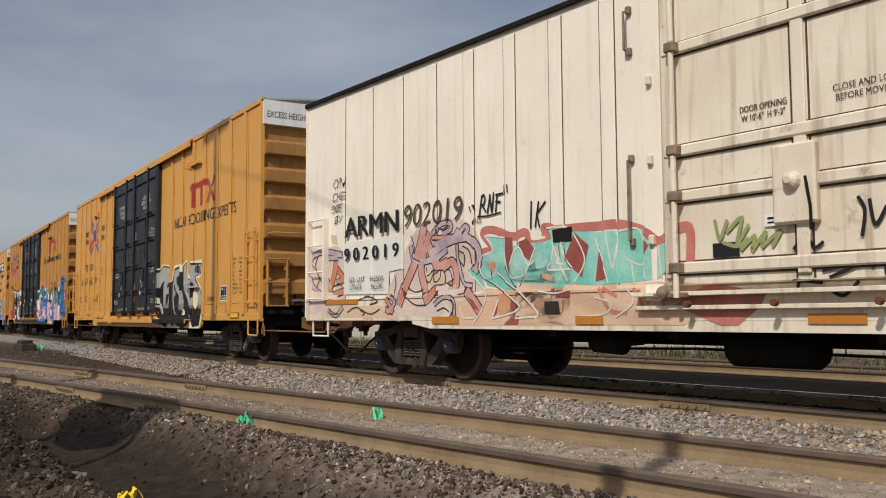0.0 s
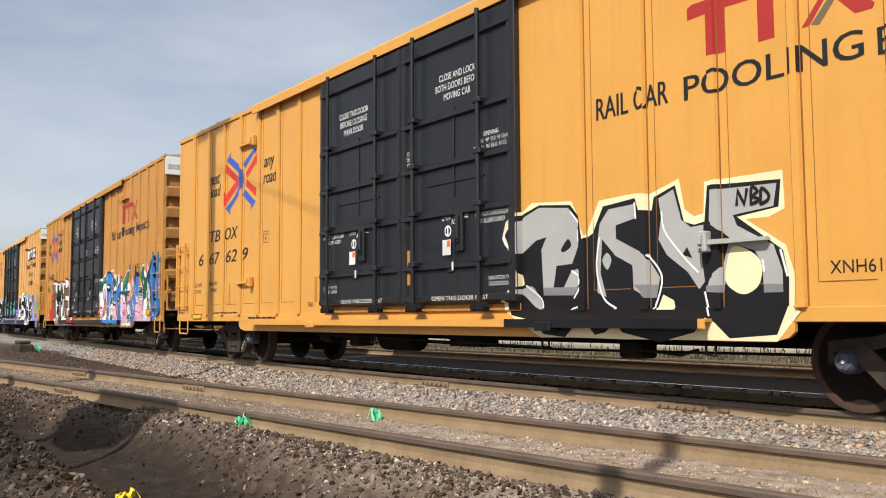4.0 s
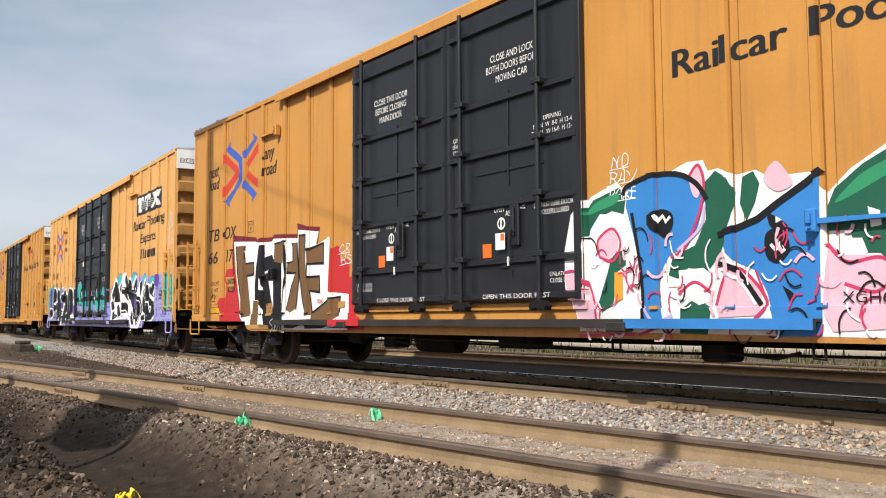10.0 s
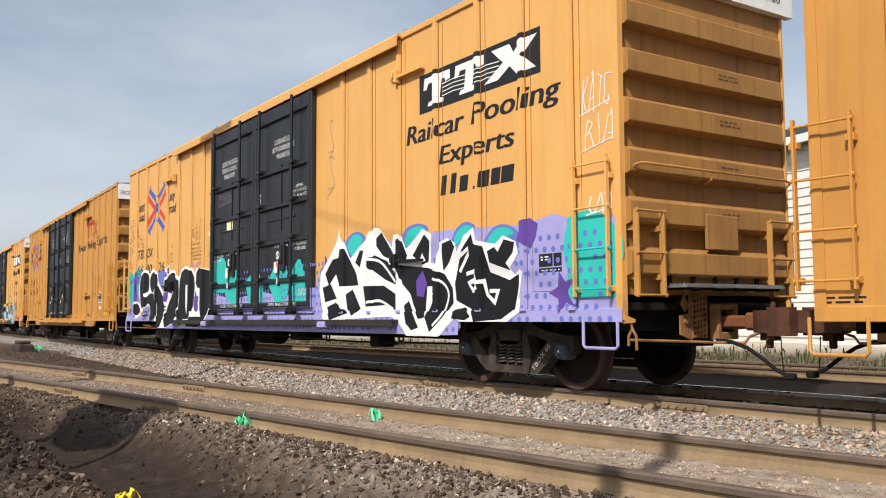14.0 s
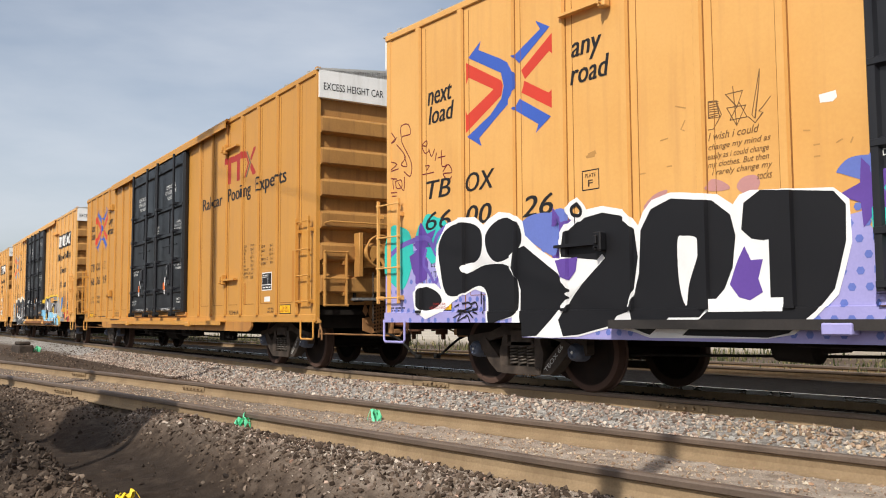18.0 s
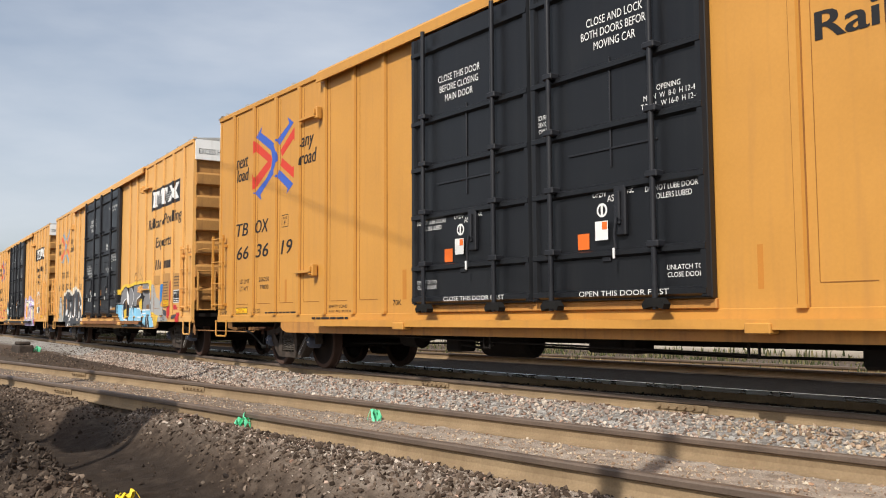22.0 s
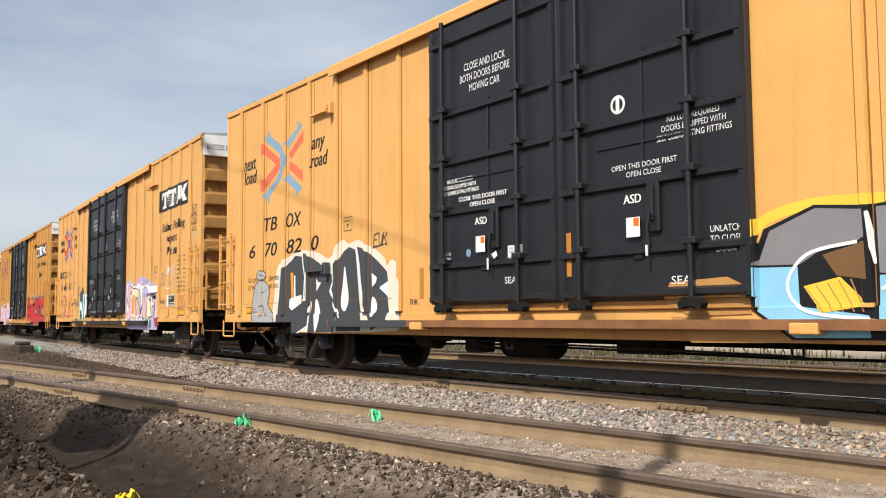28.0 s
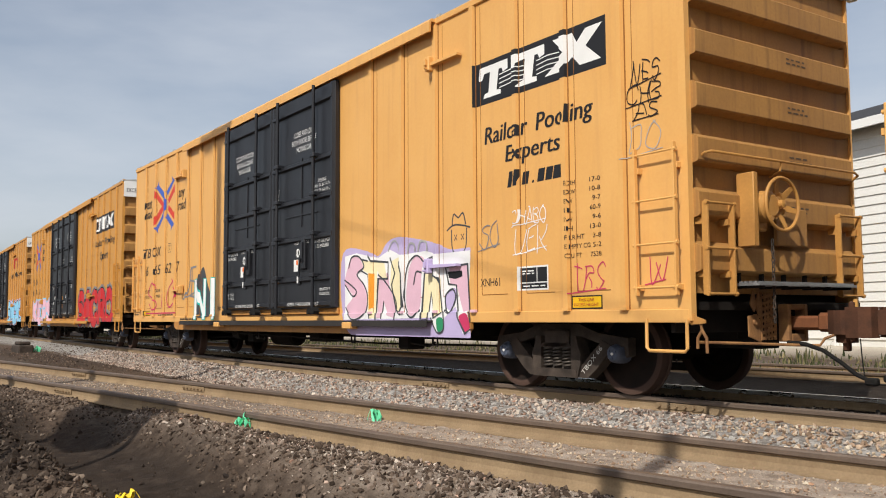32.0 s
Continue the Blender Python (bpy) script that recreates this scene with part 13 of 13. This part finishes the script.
    scribble(car, "UE", (4.2, 5.0, 1.4, 2.0), 0.08, SPRAY["grey"])
    Coat().poly([(5.0, 0.95), (5.2, 1.7), (5.5, 2.0), (5.8, 1.6), (6.2, 1.0)], True).lay(car, "graffiti_fill", SPRAY["char"], 1, label="dark graffiti figure")
    piece(car, "graffiti_letter", "NI", (4.9, 6.6, 0.9, 1.7), 0.14, SPRAY["white"], SPRAY["teal"], 0.06, layer=3)


def paint_far_car(car, seed, red):
    rng = random.Random(seed)
    left_marks(car, [("66", 0.95, 1.40), ("7%d" % (seed % 9), 1.81, 2.36), ("10", 2.90, 3.31)], (1.75, 3.0))
    door_marks(car, 0)
    if red:
        red_mark(car, 14.37, 3.58)
        slogan(car, [("Railcar", 13.4, 14.6, 3.1, 3.36), ("Pooling", 14.85, 16.1, 3.06, 3.36), ("Experts", 16.3, 17.6, 3.06, 3.36)], bold=0.02)
    else:
        boxed_mark(car, 15.2, 17.8, 3.63, 4.17)
        slogan(car, [("Railcar Pooling", 15.1, 18.0, 3.14, 3.42), ("Experts", 15.9, 17.2, 2.7, 3.0)], slant=0.15, bold=0.014)
    pal = [SPRAY[k] for k in rng.sample(["pink", "white", "grey", "red", "lilac", "silver", "teal", "sky"], 4)]
    piece(car, "graffiti_letter", "SACRO", (12.3, 18.0, 0.8, 1.7), 0.34, pal[0], SPRAY["black"], 0.08, pal[1], 0.22, layer=2, label="washed-out graffiti letters")
    piece(car, "graffiti_letter", "KEPS", (1.0, 6.6, 0.8, 1.6), 0.34, pal[2], pal[3], 0.10, layer=2, label="washed-out graffiti letters")


RIBS.clear()
BELLY[:] = (3.5, 15.4)
TRAIN.append(reefer())
reefer_paint(TRAIN[0][0])
CARS = [("fresh", (True, False), paint_car_one, "golden yellow boxcar with black doors and silver graffiti", "TBOX 667629"),
        ("worn", (True, False), paint_car_two, "amber yellow boxcar with blue, green and white graffiti", "TBOX 6617"),
        ("pale", (True, False), paint_car_three, "yellow boxcar with lavender band and black graffiti letters", "TBOX 66"),
        ("mid", (False, True), paint_car_four, "clean golden yellow boxcar with black plug doors", "TBOX 663619"),
        ("pale", (False, True), paint_car_five, "pale yellow boxcar with charcoal and sky-blue graffiti", "TBOX 670820"),
        ("pale", (False, True), paint_car_six, "yellow boxcar with pale pink graffiti and scrawls", "TBOX 66"),
        ("mid", (True, False), lambda c: paint_far_car(c, 4, False), "yellow boxcar with washed-out graffiti and black doors", "TBOX 67"),
        ("worn", (True, False), lambda c: paint_far_car(c, 9, True), "amber boxcar with red emblem and faded graffiti", "TBOX 66"),
        ("worn", (True, False), lambda c: paint_far_car(c, 14, False), "yellow boxcar far back in the train", "TBOX 66")]
for k, (shade, brakes, coat, label, number) in enumerate(CARS):
    made = boxcar(k + 1, shade, label, brakes, ("B", "A2", "A3", "A", "A5", "B", "A", "A2", "A")[k])
    coat(made[0])
    SIDE.clear()
    end_marks(made[0], number)
    for tk, end in made[1]:
        ob = part("lettering", text_mesh(number, M["offset_white"]), tk, label="white stencilled reporting mark")
        ob.matrix_basis = Matrix.Translation((0.42, -1.077, 0.205)) @ pose(0, 0, 0, 0, -46, 0) @ Matrix.Diagonal((0.42, 1, 0.055, 1))
    TRAIN.append(made)


# ---------------------------------------------------------------- motion of the train
def motions():
    times = [k * 0.5 for k in range(65)]
    spins = [k * 0.16 for k in range(201)]
    for i, (car, trucks, axles) in enumerate(TRAIN):
        walk(car, [(t, car_pose(i, t)) for t in times])
        for tk, end in trucks:
            walk(tk, [(t, pose(end * PIVOT, 0, 0, 0, 0, truck_turn(i, t, end))) for t in times])
        for k, ax in enumerate(axles):
            x = ax.location.x
            walk(ax, [(t, pose(x, 0, WHEEL_R, 0, math.degrees((run(t) - run(0)) / WHEEL_R) % 360, 0)) for t in spins])


motions()
